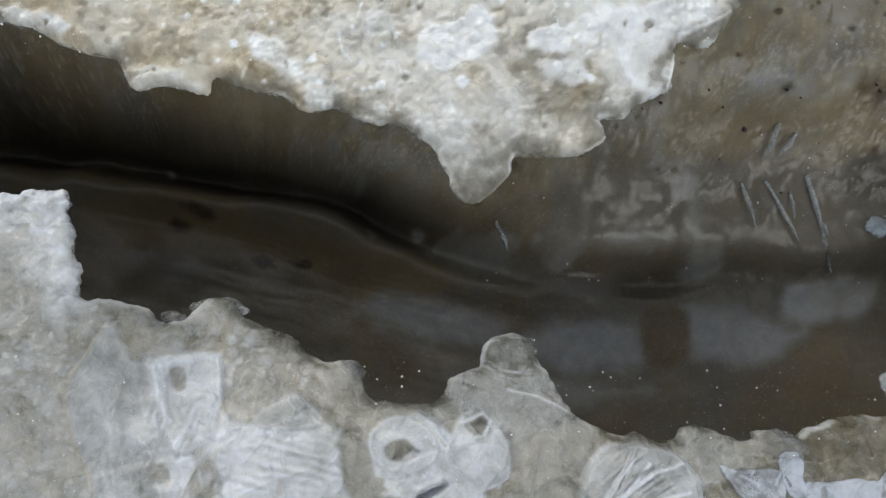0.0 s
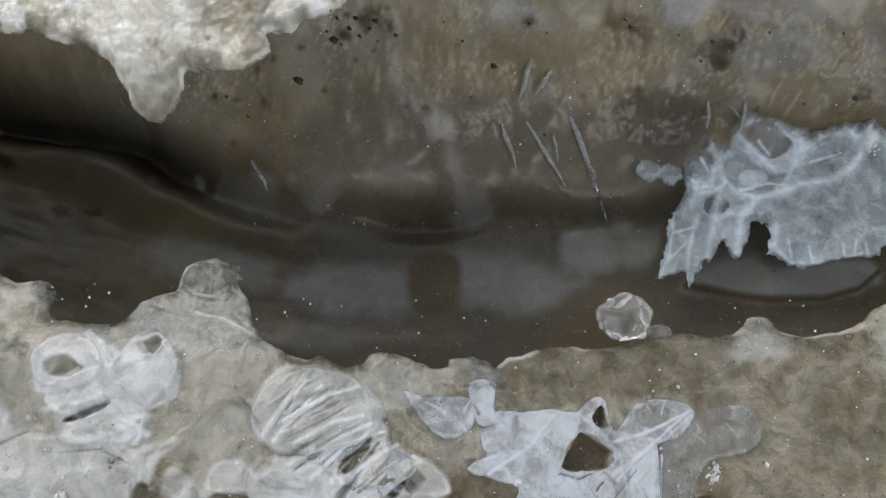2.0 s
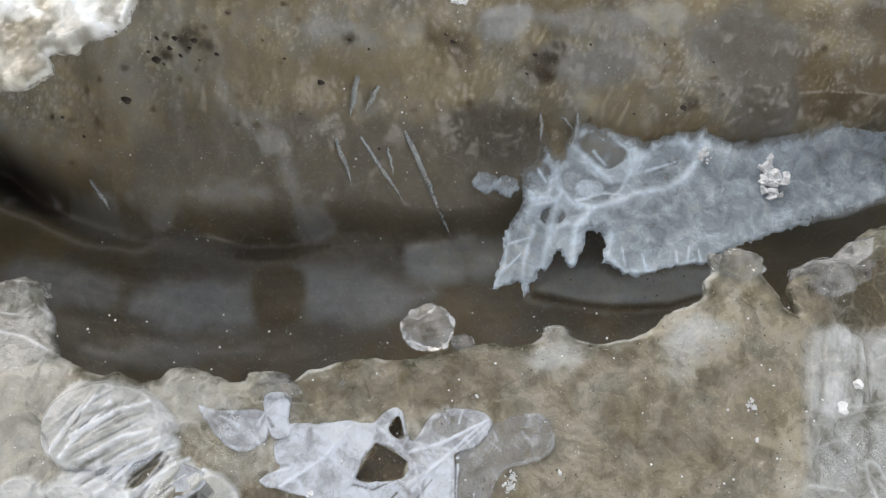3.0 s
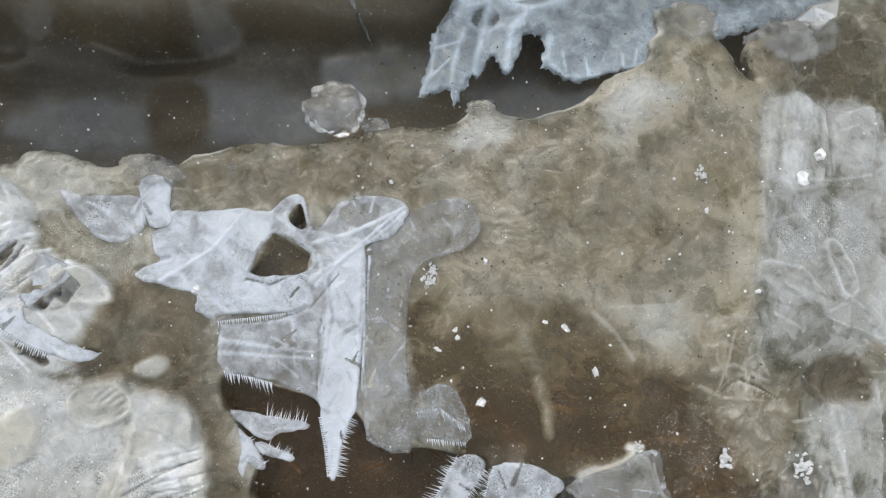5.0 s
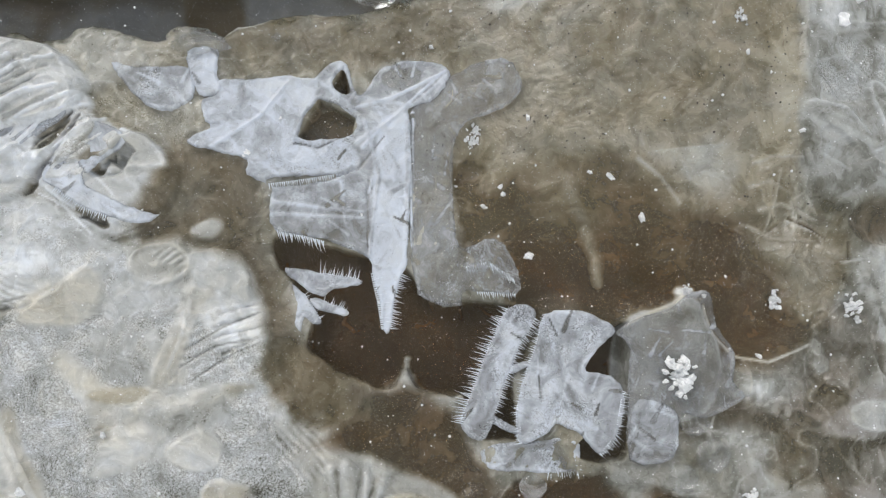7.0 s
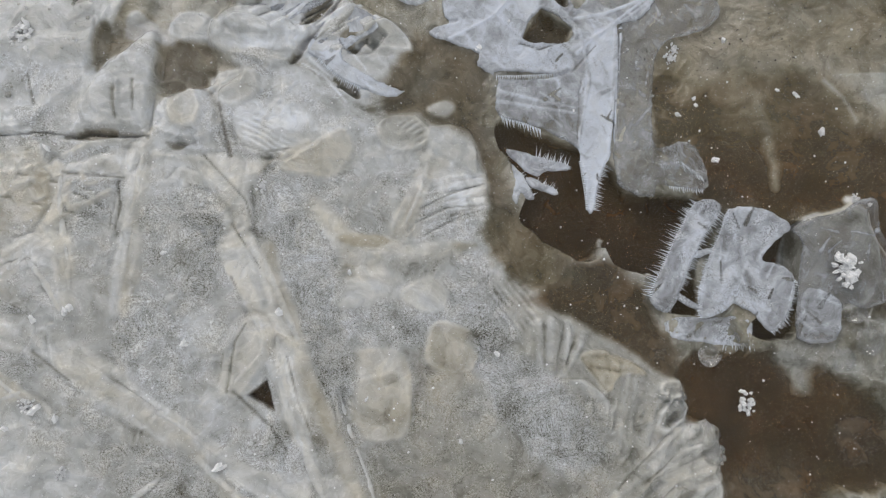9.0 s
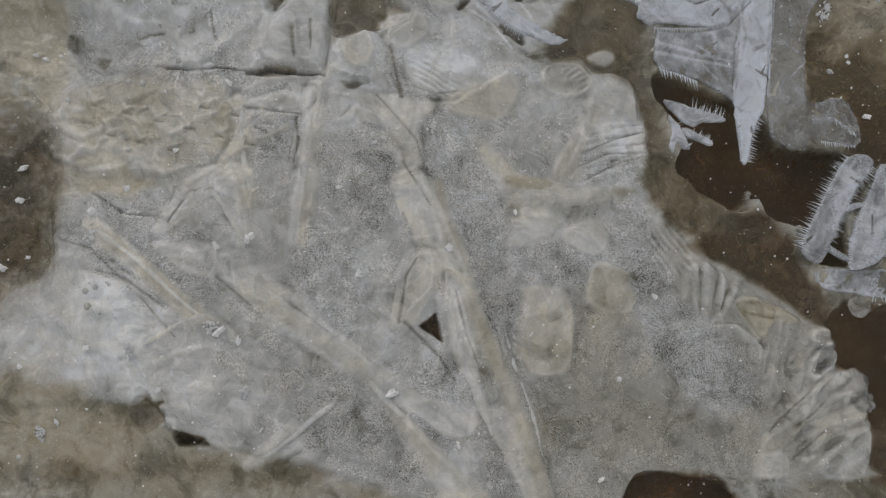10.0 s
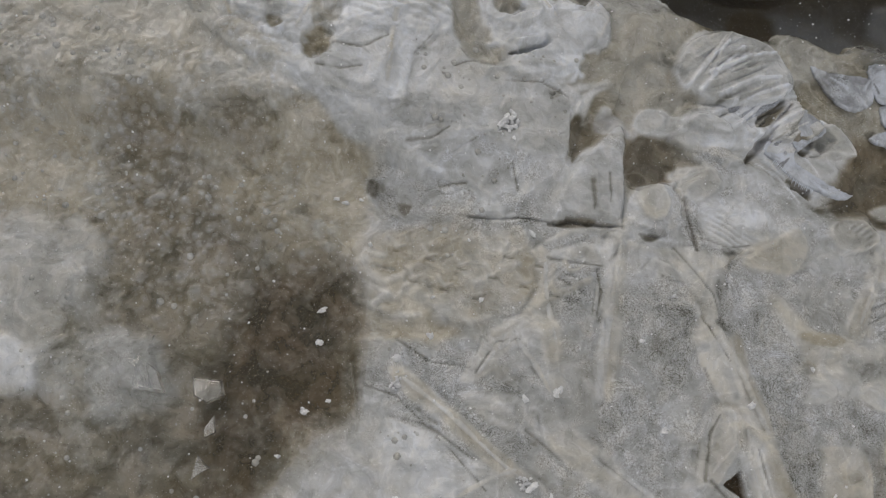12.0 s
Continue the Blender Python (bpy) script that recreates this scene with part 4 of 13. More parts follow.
    f.blade([(192.0,-29.9),(194.0,-41.8)], 2.4, 0.3, frost=0.36, warm=0.6, taper=0.8, soft=1.2)
    f.blade([(206.5,-26.9),(206.5,-36.6)], 2.4, 0.3, frost=0.36, warm=0.6, taper=0.8, soft=1.2)
    return f


def colour_ridges(f):
    f.patch([(101.3,-107.8),(116.5,-93.8),(129.9,-99.1),(143.4,-109.6),(156.4,-118.8),(156.4,-133.7),(143.7,-146.8),(117.9,-144.7),(92.7,-144.9),(87.0,-130.9),(91.6,-120.9)], frost=0.31, warm=0.14, grit=0.63, dz=-0.3, soft=6, wob=4.4, rim=0, size=7, groove=0, vary=0.45, comb=0.1)
    f.patch([(90.7,-129.5),(101.9,-123.9),(114.7,-124.2),(122.3,-116.2),(132.9,-120.5),(142.3,-129.8),(143.7,-137.1),(138.5,-145.9),(128.2,-145.3),(116.5,-142.3),(111.7,-148.6),(105.3,-147.8),(95.0,-140.0)], frost=0.29, warm=0.28, grit=0.35, dz=-0.3, soft=2.4, wob=2.2, rim=0, size=7, groove=0, vary=0.45, comb=0.1)
    f.patch([(-19.0,-70.8),(2.7,-68.4),(20.5,-69.0),(26.4,-78.9),(19.5,-84.4),(7.7,-91.3),(-10.0,-92.3),(-16.3,-82.4)], frost=0.52, warm=0.76, grit=0.24, dz=0, soft=3, wob=2.8, rim=0, size=7, groove=0, vary=0.45, comb=0.1)
    f.patch([(-8.0,-109.7),(4.8,-111.4),(13.9,-115.7),(20.4,-118.8),(11.2,-124.3),(5.6,-129.5),(-1.5,-132.4),(-8.3,-128.1),(-8.2,-118.4)], frost=0.79, warm=0.048, grit=0.035, dz=0.3, soft=1.8, wob=0.66, rim=0, size=7, groove=0.9, vary=0.45, comb=0.2)
    f.patch([(-12.5,-113.8),(-7.8,-111.0),(-4.2,-120.6),(-8.0,-130.5),(-19.9,-133.8),(-26.1,-131.9),(-19.4,-118.0)], frost=0.58, warm=0.19, grit=0.21, dz=0.2, soft=2.4, wob=0.66, rim=0, size=7, groove=0, vary=0.45, comb=0.2)
    f.patch([(4.5,-130.8),(11.3,-125.5),(20.6,-121.2),(26.7,-122.0),(33.1,-127.4),(42.8,-129.1),(36.1,-134.3),(32.1,-142.7),(20.0,-140.1),(14.8,-135.9),(9.9,-135.1)], frost=0.73, warm=0.028, grit=0.035, dz=0.1, soft=0.96, wob=0.66, rim=0.012, size=7, groove=0.9, vary=0.45, comb=0.2)
    f.patch([(43.4,-136.2),(50.3,-132.2),(52.5,-133.2),(46.1,-140.7),(37.1,-145.9),(32.4,-146.2),(37.9,-141.2)], frost=0.74, warm=0.28, grit=0.035, dz=0.15, soft=0.66, wob=0.66, rim=0.012, size=7, groove=0.9, vary=0.45, comb=0.2)
    f.patch([(30.3,-122.9),(42.2,-120.8),(49.7,-125.1),(53.9,-131.9),(43.2,-133.8),(33.1,-127.4)], frost=0.46, warm=0.33, grit=0.56, dz=-0.2, soft=1.4, wob=0.66, rim=0, size=7, groove=0, vary=0.45, comb=0.1)
    f.patch([(54.0,-133.1),(60.4,-138.6),(68.1,-145.2),(74.6,-151.8),(66.0,-150.0),(56.0,-144.7),(48.5,-140.5)], frost=0.46, warm=0.19, grit=0.7, dz=-0.3, soft=1.2, wob=0.66, rim=0, size=7, groove=0, vary=0.45, comb=0.1)
    f.patch([(27.8,-107.4),(33.9,-108.2),(44.1,-114.6),(53.0,-120.0),(60.7,-125.5),(69.7,-130.9),(78.4,-131.5),(79.9,-136.2),(75.1,-138.9),(67.5,-134.6),(59.9,-131.5),(53.5,-127.2),(42.2,-120.8),(32.0,-114.4)], frost=0.72, warm=0.24, grit=0.07, dz=0.2, soft=0.66, wob=0.66, rim=0.012, size=7, groove=0.9, vary=0.45, comb=0.2)
    f.patch([(10.1,-102.4),(23.7,-102.8),(33.8,-106.9),(44.1,-114.6),(41.9,-117.2),(29.3,-110.9),(16.9,-108.2)], frost=0.7, warm=0.19, grit=0.084, dz=0.1, soft=1.2, wob=0.66, rim=0, size=7, groove=0.9, vary=0.45, comb=0.2)
    f.patch([(53.5,-127.2),(55.9,-125.8),(61.1,-131.5),(67.6,-137.0),(75.3,-143.6),(81.8,-149.1),(88.1,-153.4),(76.0,-154.1),(72.0,-148.5),(66.8,-142.9),(60.3,-137.4),(55.1,-131.9)], frost=0.76, warm=0.57, grit=0.035, dz=0.15, soft=0.66, wob=0.66, rim=0.03, size=7, groove=0.9, vary=0.45, comb=0.2)
    f.patch([(-5.5,-98.3),(1.1,-100.5),(10.6,-107.3),(19.9,-114.0),(30.2,-121.7),(25.4,-121.5),(17.8,-117.2),(8.4,-109.9),(-2.4,-103.2)], frost=0.76, warm=0.71, grit=0.035, dz=0.15, soft=0.66, wob=0.66, rim=0.024, size=7, groove=0.9, vary=0.45, comb=0.2)
    f.patch([(58.1,-86.2),(61.7,-83.3),(64.8,-83.0),(68.4,-89.0),(72.7,-97.5),(76.0,-99.8),(78.2,-105.8),(83.6,-112.9),(85.3,-120.1),(90.1,-129.5),(93.6,-137.7),(95.9,-145.9),(98.6,-152.8),(92.5,-153.2),(89.0,-146.3),(85.0,-139.5),(81.6,-133.7),(78.7,-126.7),(76.1,-124.4),(73.1,-116.1),(70.0,-105.2),(65.9,-99.4),(61.0,-92.2)], frost=0.8, warm=0.47, grit=0.014, dz=0.5, soft=0.6, wob=0.66, rim=0.036, size=7, groove=0.9, vary=0.45, comb=0.2)
    f.patch([(79.6,-119.3),(81.5,-120.4),(85.2,-131.1),(86.9,-140.5),(85.0,-139.5),(81.5,-131.3)], frost=0.52, warm=0.095, grit=0.35, dz=-0.2, soft=0.72, wob=0.66, rim=0, size=7, groove=0, vary=0.45, comb=0.1)
    f.patch([(71.9,-110.1),(73.9,-107.4),(79.1,-121.8),(80.8,-130.1),(78.1,-126.7),(75.3,-122.1)], frost=0.81, warm=0.28, grit=0.014, dz=0.2, soft=0.48, wob=0.66, rim=0.024, size=7, groove=0.9, vary=0.45, comb=0.2)
    f.patch([(61.8,-104.7),(64.7,-100.7),(69.1,-101.6),(70.1,-107.7),(66.1,-113.0),(61.4,-117.0),(60.5,-113.4)], frost=0.76, warm=0.47, grit=0.035, dz=0.15, soft=0.66, wob=0.66, rim=0.03, size=7, groove=0.9, vary=0.45, comb=0.2)
    f.patch([(53.1,-68.6),(59.3,-66.7),(63.2,-67.6),(69.0,-67.0),(63.6,-72.8),(64.8,-81.7),(58.0,-84.9),(56.9,-77.3)], frost=0.76, warm=0.47, grit=0.021, dz=0.2, soft=1.1, wob=0.66, rim=0.012, size=7, groove=0.9, vary=0.45, comb=0.2)
    f.patch([(59.9,-56.1),(70.1,-53.6),(80.8,-57.9),(82.3,-61.7),(70.8,-65.5),(63.1,-65.0)], frost=0.75, warm=0.048, grit=0.07, dz=0.2, soft=1.1, wob=0.66, rim=0.012, size=7, groove=0.9, vary=0.45, comb=0.2)
    f.patch([(79.3,-77.8),(84.7,-82.4),(87.4,-86.1),(103.0,-85.3),(108.2,-82.9),(108.3,-85.5),(97.9,-88.3),(94.3,-95.7),(90.4,-93.5),(85.1,-91.4),(82.2,-85.2),(78.2,-81.7)], frost=0.76, warm=0.52, grit=0.021, dz=0.2, soft=0.96, wob=0.66, rim=0.018, size=7, groove=0.9, vary=0.45, comb=0.2)
    f.patch([(68.3,-67.1),(75.8,-62.4),(82.3,-61.7),(84.0,-68.1),(76.2,-68.9),(71.1,-69.4)], frost=0.72, warm=0.66, grit=0.021, dz=0.1, soft=1.1, wob=0.66, rim=0.012, size=7, groove=0.9, vary=0.45, comb=0.2)
    f.patch([(86.0,-109.0),(89.7,-106.2),(97.4,-106.8),(99.6,-112.9),(99.3,-122.8),(95.6,-124.9),(89.2,-123.5),(86.3,-116.4)], frost=0.7, warm=0.57, grit=0.014, dz=0.3, soft=0.48, wob=0.44, rim=0.042, size=7, groove=0.9, vary=0.45, comb=0.2)
    f.patch([(102.3,-101.4),(105.5,-98.6),(112.1,-101.9),(114.2,-106.8),(109.1,-109.7),(103.9,-107.6)], frost=0.7, warm=0.52, grit=0.014, dz=0.3, soft=0.48, wob=0.44, rim=0.042, size=7, groove=0.9, vary=0.45, comb=0.2)
    f.patch([(104.4,-103.7),(107.6,-102.2),(111.6,-107.0),(107.8,-107.9)], frost=0.42, warm=0.76, grit=0.07, dz=-0.3, soft=0.72, wob=0.44, rim=0, size=7, groove=0, vary=0.45, comb=0.1)
    f.patch([(79.5,-94.4),(85.2,-92.7),(91.6,-92.7),(91.7,-94.6),(85.4,-97.7),(80.3,-98.1)], frost=0.76, warm=0.19, grit=0.021, dz=0.2, soft=0.66, wob=0.66, rim=0.018, size=7, groove=0.9, vary=0.45, comb=0.2)
    f.patch([(39.7,-66.1),(42.9,-67.1),(42.2,-74.9),(41.0,-82.7),(40.5,-100.2),(38.1,-100.4),(38.4,-89.2),(39.4,-79.0),(39.5,-72.6)], frost=0.76, warm=0.19, grit=0.035, dz=0.3, soft=0.66, wob=0.66, rim=0.024, size=7, groove=0.9, vary=0.45, comb=0.2)
    f.patch([(40.8,-85.2),(42.1,-86.4),(42.0,-100.1),(39.9,-100.3),(40.1,-91.6)], frost=0.72, warm=0.9, grit=0.07, dz=0.1, soft=0.96, wob=0.66, rim=0, size=7, groove=0.9, vary=0.45, comb=0.2)
    f.patch([(24.4,-70.0),(28.4,-73.6),(26.6,-81.4),(29.5,-86.2),(31.3,-99.8),(28.2,-98.8),(26.2,-90.2),(22.2,-86.7),(25.2,-78.9)], frost=0.76, warm=0.57, grit=0.035, dz=0.15, soft=0.66, wob=0.66, rim=0.018, size=7, groove=0.9, vary=0.45, comb=0.2)
    f.patch([(14.0,-92.2),(19.7,-86.9),(27.0,-85.1),(29.6,-87.5),(25.0,-90.3),(19.1,-93.2),(13.6,-99.7),(9.8,-100.0)], frost=0.74, warm=0.33, grit=0.035, dz=0.15, soft=0.66, wob=0.66, rim=0.018, size=7, groove=0.9, vary=0.45, comb=0.2)
    f.patch([(28.2,-71.1),(35.4,-67.8),(40.4,-68.0),(38.3,-72.7),(32.1,-72.7)], frost=0.72, warm=0.095, grit=0.035, dz=0.15, soft=0.66, wob=0.66, rim=0.024, size=7, groove=0.9, vary=0.45, comb=0.2)
    f.patch([(51.2,-77.9),(57.5,-77.9),(60.3,-80.8),(56.6,-82.5),(51.5,-81.7)], frost=0.78, warm=0.048, grit=0.035, dz=0.15, soft=0.66, wob=0.66, rim=0.012, size=7, groove=0.9, vary=0.45, comb=0.2)
    f.patch([(44.3,-69.5),(49.2,-67.7),(50.8,-71.5),(45.9,-73.9)], frost=0.55, warm=0.048, grit=0.28, dz=0.15, soft=0.66, wob=0.66, rim=0.024, size=7, groove=0, vary=0.45, comb=0.1)
    f.patch([(93.7,-80.3),(97.3,-72.1),(100.9,-63.8),(103.6,-63.5),(101.3,-73.0),(96.3,-81.4)], frost=0.74, warm=0.47, grit=0.035, dz=0.15, soft=0.66, wob=0.66, rim=0.024, size=7, groove=0.9, vary=0.45, comb=0.2)
    f.patch([(90.0,-55.5),(99.2,-53.2),(102.1,-59.7),(96.9,-62.9),(91.6,-62.1)], frost=0.52, warm=0.19, grit=0.42, dz=0.15, soft=0.66, wob=0.66, rim=0.036, size=7, groove=0, vary=0.45, comb=0.1)
    f.patch([(102.0,-57.0),(110.1,-57.5),(113.7,-63.8),(115.9,-73.0),(108.0,-76.4),(102.5,-69.0)], frost=0.72, warm=0.095, grit=0.21, dz=0.15, soft=0.66, wob=0.66, rim=0.024, size=7, groove=0.9, vary=0.45, comb=0.2)
    f.patch([(116.2,-82.2),(127.1,-90.3),(129.2,-96.6),(121.8,-95.9),(116.4,-91.2)], frost=0.55, warm=0.33, grit=0.07, dz=0.15, soft=0.66, wob=0.66, rim=0.024, size=7, groove=0, vary=0.45, comb=0.1)
    f.blade([(130.1,-97.2),(130.0,-105.5),(129.6,-114.4)], 2.0, 0.35, frost=0.62, warm=0.2, grit=0.05, taper=0.4, soft=0.5)
    f.blade([(136.9,-99.6),(134.0,-106.5),(130.2,-116.3)], 2.2, 0.35, frost=0.62, warm=0.2, grit=0.05, taper=0.4, soft=0.5)
    f.blade([(126.6,-99.4),(128.1,-108.2),(127.5,-114.6)], 1.6, 0.35, frost=0.62, warm=0.2, grit=0.05, taper=0.4, soft=0.5)
    f.blade([(140.7,-105.3),(142.1,-112.2),(142.2,-121.1)], 1.5, 0.35, frost=0.62, warm=0.2, grit=0.05, taper=0.4, soft=0.5)
    f.blade([(149.4,-109.8),(146.1,-117.0),(143.5,-124.7)], 2.2, 0.35, frost=0.62, warm=0.2, grit=0.05, taper=0.4, soft=0.5)
    f.blade([(135.3,-105.1),(143.4,-105.1),(149.4,-109.2)], 1.8, 0.35, frost=0.62, warm=0.2, grit=0.05, taper=0.4, soft=0.5)
    f.patch([(137.4,-106.9),(142.0,-105.2),(146.7,-108.1),(142.1,-113.3)], frost=0.29, warm=0.38, grit=0.07, dz=-0.2, soft=0.6, wob=0.44, rim=0.048, size=7, groove=0, vary=0.45, comb=0.1)
    f.patch([(-54.4,-5.3),(-52.7,-0.0),(-49.3,7.3),(-46.9,14.1),(-42.8,16.6),(-41.0,13.0),(-42.3,8.2),(-44.1,2.4),(-46.2,0.4),(-44.0,-7.7),(-46.7,-17.6),(-49.7,-23.8),(-48.7,-25.5),(-52.8,-18.6),(-55.5,-11.5)], frost=0.60, warm=0.05, grit=0.1, dz=0.3, soft=0.4, wob=0.5, vary=0.4, comb=0.15, size=3.5)
    f.patch([(-47.6,1.2),(-43.4,2.4),(-40.5,4.5),(-37.4,6.7),(-31.3,7.1),(-27.4,5.2),(-27.0,-3.6),(-27.7,-10.1),(-30.8,-14.7),(-34.4,-14.7),(-38.2,-12.1),(-41.5,-6.8),(-46.1,-1.4)], frost=0.84, warm=0.0, grit=0.1, dz=0.4, groove=0.5, soft=0.4, wob=0.5, vary=0.4, comb=0.15, size=3.5)
    f.patch([(-26.8,-22.6),(-25.5,-13.7),(-20.4,-10.0),(-17.2,-7.2),(-11.0,-4.2),(-7.0,-7.0),(2.6,-11.4),(2.7,-15.0),(-3.6,-17.8),(-8.8,-22.3),(-12.0,-30.3),(-15.2,-38.1),(-20.5,-38.6),(-33.3,-30.5),(-38.9,-27.1),(-48.0,-22.9),(-44.0,-18.4),(-37.9,-16.6),(-30.8,-15.6)], frost=0.80, warm=0.0, grit=0.1, dz=0.4, groove=0.5, soft=0.4, wob=0.5, vary=0.4, comb=0.15, size=3.5)
    f.patch([(-51.1,-28.2),(-47.7,-26.4),(-44.2,-27.2),(-38.6,-30.6),(-29.4,-36.5),(-32.8,-38.7),(-42.6,-35.8),(-49.9,-31.6)], frost=0.60, warm=0.25, grit=0.1, dz=0.5, pillow=0.4, soft=0.4, wob=0.5, vary=0.4, comb=0.15, size=3.5)
    f.blade([(-53.1,-0.9),(-47.4,11.2),(-46.3,15.1)], 1.3, 0.3, frost=0.97, warm=0.0, taper=0.5, soft=0.7)
    f.blade([(-38.5,0.8),(-31.8,-7.5),(-26.7,-11.0)], 1.3, 0.3, frost=0.97, warm=0.0, taper=0.5, soft=0.7)
    f.blade([(-31.5,-9.3),(-34.4,-15.2)], 1.3, 0.3, frost=0.97, warm=0.0, taper=0.5, soft=0.7)
    f.blade([(-22.1,-10.9),(-12.9,-13.5),(-3.6,-16.0)], 1.3, 0.3, frost=0.97, warm=0.0, taper=0.5, soft=0.7)
    f.blade([(-25.7,-25.2),(-12.5,-19.7),(-6.3,-17.8)], 1.3, 0.3, frost=0.97, warm=0.0, taper=0.5, soft=0.7)
    f.blade([(-40.4,-30.6),(-29.8,-31.4),(-20.7,-33.9)], 1.3, 0.3, frost=0.97, warm=0.0, taper=0.5, soft=0.7)
    f.blade([(-5.3,-19.6),(-9.6,-25.0),(-13.6,-33.8)], 1.3, 0.3, frost=0.97, warm=0.0, taper=0.5, soft=0.7)
    f.blade([(-46.4,4.0),(-45.5,0.4),(-47.2,-7.8)], 1.3, 0.3, frost=0.97, warm=0.0, taper=0.5, soft=0.7)
    f.blade([(-39.0,-6.7),(-36.7,-14.8)], 1.3, 0.3, frost=0.97, warm=0.0, taper=0.5, soft=0.7)
    f.blade([(-17.0,-8.1),(-8.0,-6.1)], 1.3, 0.3, frost=0.97, warm=0.0, taper=0.5, soft=0.7)
    f.blade([(-55.2,-2.7),(-54.6,-10.6),(-52.9,-16.8),(-48.5,-25.5)], 1.2, 0.2, frost=0.7, warm=0.8, taper=0.4, soft=0.8)
    f.patch([(-37.4,2.3),(-35.4,2.5),(-34.8,-1.4),(-36.5,-1.5)], frost=0.36, dark=0.0, warm=0.5, grit=0.1, dz=-0.4, soft=0.35, wob=0.3, size=3.5)
    f.patch([(-43.1,-0.8),(-41.8,-1.2),(-40.7,-6.7),(-42.0,-6.3)], frost=0.36, dark=0.0, warm=0.5, grit=0.1, dz=-0.4, soft=0.35, wob=0.3, size=3.5)
    f.patch([(-39.0,-18.8),(-36.0,-17.9),(-34.9,-21.0),(-37.5,-21.0)], frost=0.36, dark=0.0, warm=0.5, grit=0.1, dz=-0.4, soft=0.35, wob=0.3, size=3.5)
    f.patch([(-30.3,-23.5),(-27.9,-17.7),(-24.6,-20.8),(-24.8,-26.1),(-28.2,-28.3),(-30.1,-26.2)], frost=0.36, dark=0.0, warm=0.5, grit=0.1, dz=-0.4, soft=0.35, wob=0.3, size=3.5)
    f.patch([(22.9,-3.1),(27.4,2.1),(33.4,4.8),(36.3,8.9),(42.2,10.9),(46.0,9.2),(47.8,3.3),(51.5,-4.3),(45.4,-7.0),(37.0,-5.7),(29.8,-8.6)], frost=0.38, warm=0.1, grit=0.7, dz=0.4, size=3, soft=1.2, wob=1.2, vary=0.5)
    f.patch([(45.1,8.4),(46.4,9.5),(47.7,8.5),(46.4,7.1)], frost=0.92, warm=0.0, grit=0.0, dz=0.3, pillow=0.9, soft=0.35, wob=0.4, size=2)
    f.patch([(46.7,5.4),(47.9,6.3),(49.1,5.4),(47.8,4.2)], frost=0.92, warm=0.0, grit=0.0, dz=0.3, pillow=0.9, soft=0.35, wob=0.4, size=2)
    f.patch([(46.8,2.1),(48.4,3.3),(49.8,2.1),(48.1,0.6)], frost=0.92, warm=0.0, grit=0.0, dz=0.3, pillow=0.9, soft=0.35, wob=0.4, size=2)
    f.patch([(48.6,-0.4),(49.9,0.6),(51.0,-0.4),(49.6,-1.6)], frost=0.92, warm=0.0, grit=0.0, dz=0.3, pillow=0.9, soft=0.35, wob=0.4, size=2)
    f.patch([(49.9,-2.9),(51.3,-1.8),(52.5,-2.8),(51.0,-4.2)], frost=0.92, warm=0.0, grit=0.0, dz=0.3, pillow=0.9, soft=0.35, wob=0.4, size=2)
    f.patch([(51.6,-5.4),(52.9,-4.5),(53.9,-5.4),(52.6,-6.5)], frost=0.92, warm=0.0, grit=0.0, dz=0.3, pillow=0.9, soft=0.35, wob=0.4, size=2)
    f.patch([(53.2,-7.5),(54.3,-6.7),(55.2,-7.5),(54.0,-8.5)], frost=0.92, warm=0.0, grit=0.0, dz=0.3, pillow=0.9, soft=0.35, wob=0.4, size=2)
    f.patch([(41.0,10.8),(42.2,11.8),(43.4,10.9),(42.2,9.7)], frost=0.92, warm=0.0, grit=0.0, dz=0.3, pillow=0.9, soft=0.35, wob=0.4, size=2)
    f.patch([(37.5,9.7),(38.5,10.6),(39.6,9.8),(38.5,8.7)], frost=0.92, warm=0.0, grit=0.0, dz=0.3, pillow=0.9, soft=0.35, wob=0.4, size=2)
    f.patch([(42.8,6.1),(43.7,6.9),(44.6,6.2),(43.7,5.3)], frost=0.92, warm=0.0, grit=0.0, dz=0.3, pillow=0.9, soft=0.35, wob=0.4, size=2)
    f.patch([(35.4,6.0),(36.3,6.7),(37.2,6.0),(36.3,5.1)], frost=0.92, warm=0.0, grit=0.0, dz=0.3, pillow=0.9, soft=0.35, wob=0.4, size=2)
    f.patch([(43.2,1.7),(44.3,2.6),(45.3,1.7),(44.2,0.7)], frost=0.92, warm=0.0, grit=0.0, dz=0.3, pillow=0.9, soft=0.35, wob=0.4, size=2)
    f.patch([(-6.6,-38.8),(-6.1,-32.7),(2.7,-29.6),(14.5,-29.4),(24.7,-31.8),(28.7,-34.9),(30.5,-41.7),(-7.4,-42.2)], frost=0.66, warm=0.15, grit=0.2, soft=1.2, wob=1.2, vary=0.5, size=3.5)
    f.patch([(36.7,-21.5),(42.8,-15.5),(52.1,-16.7),(56.2,-19.2),(53.0,-22.6),(52.5,-25.8),(55.3,-29.0),(60.0,-32.1),(56.8,-33.4),(47.6,-32.2),(40.7,-33.6),(36.1,-32.4),(34.5,-27.9),(31.8,-25.4)], frost=0.36, warm=0.6, grit=0.3, soft=1.2, wob=1.2, vary=0.5, size=3.5)
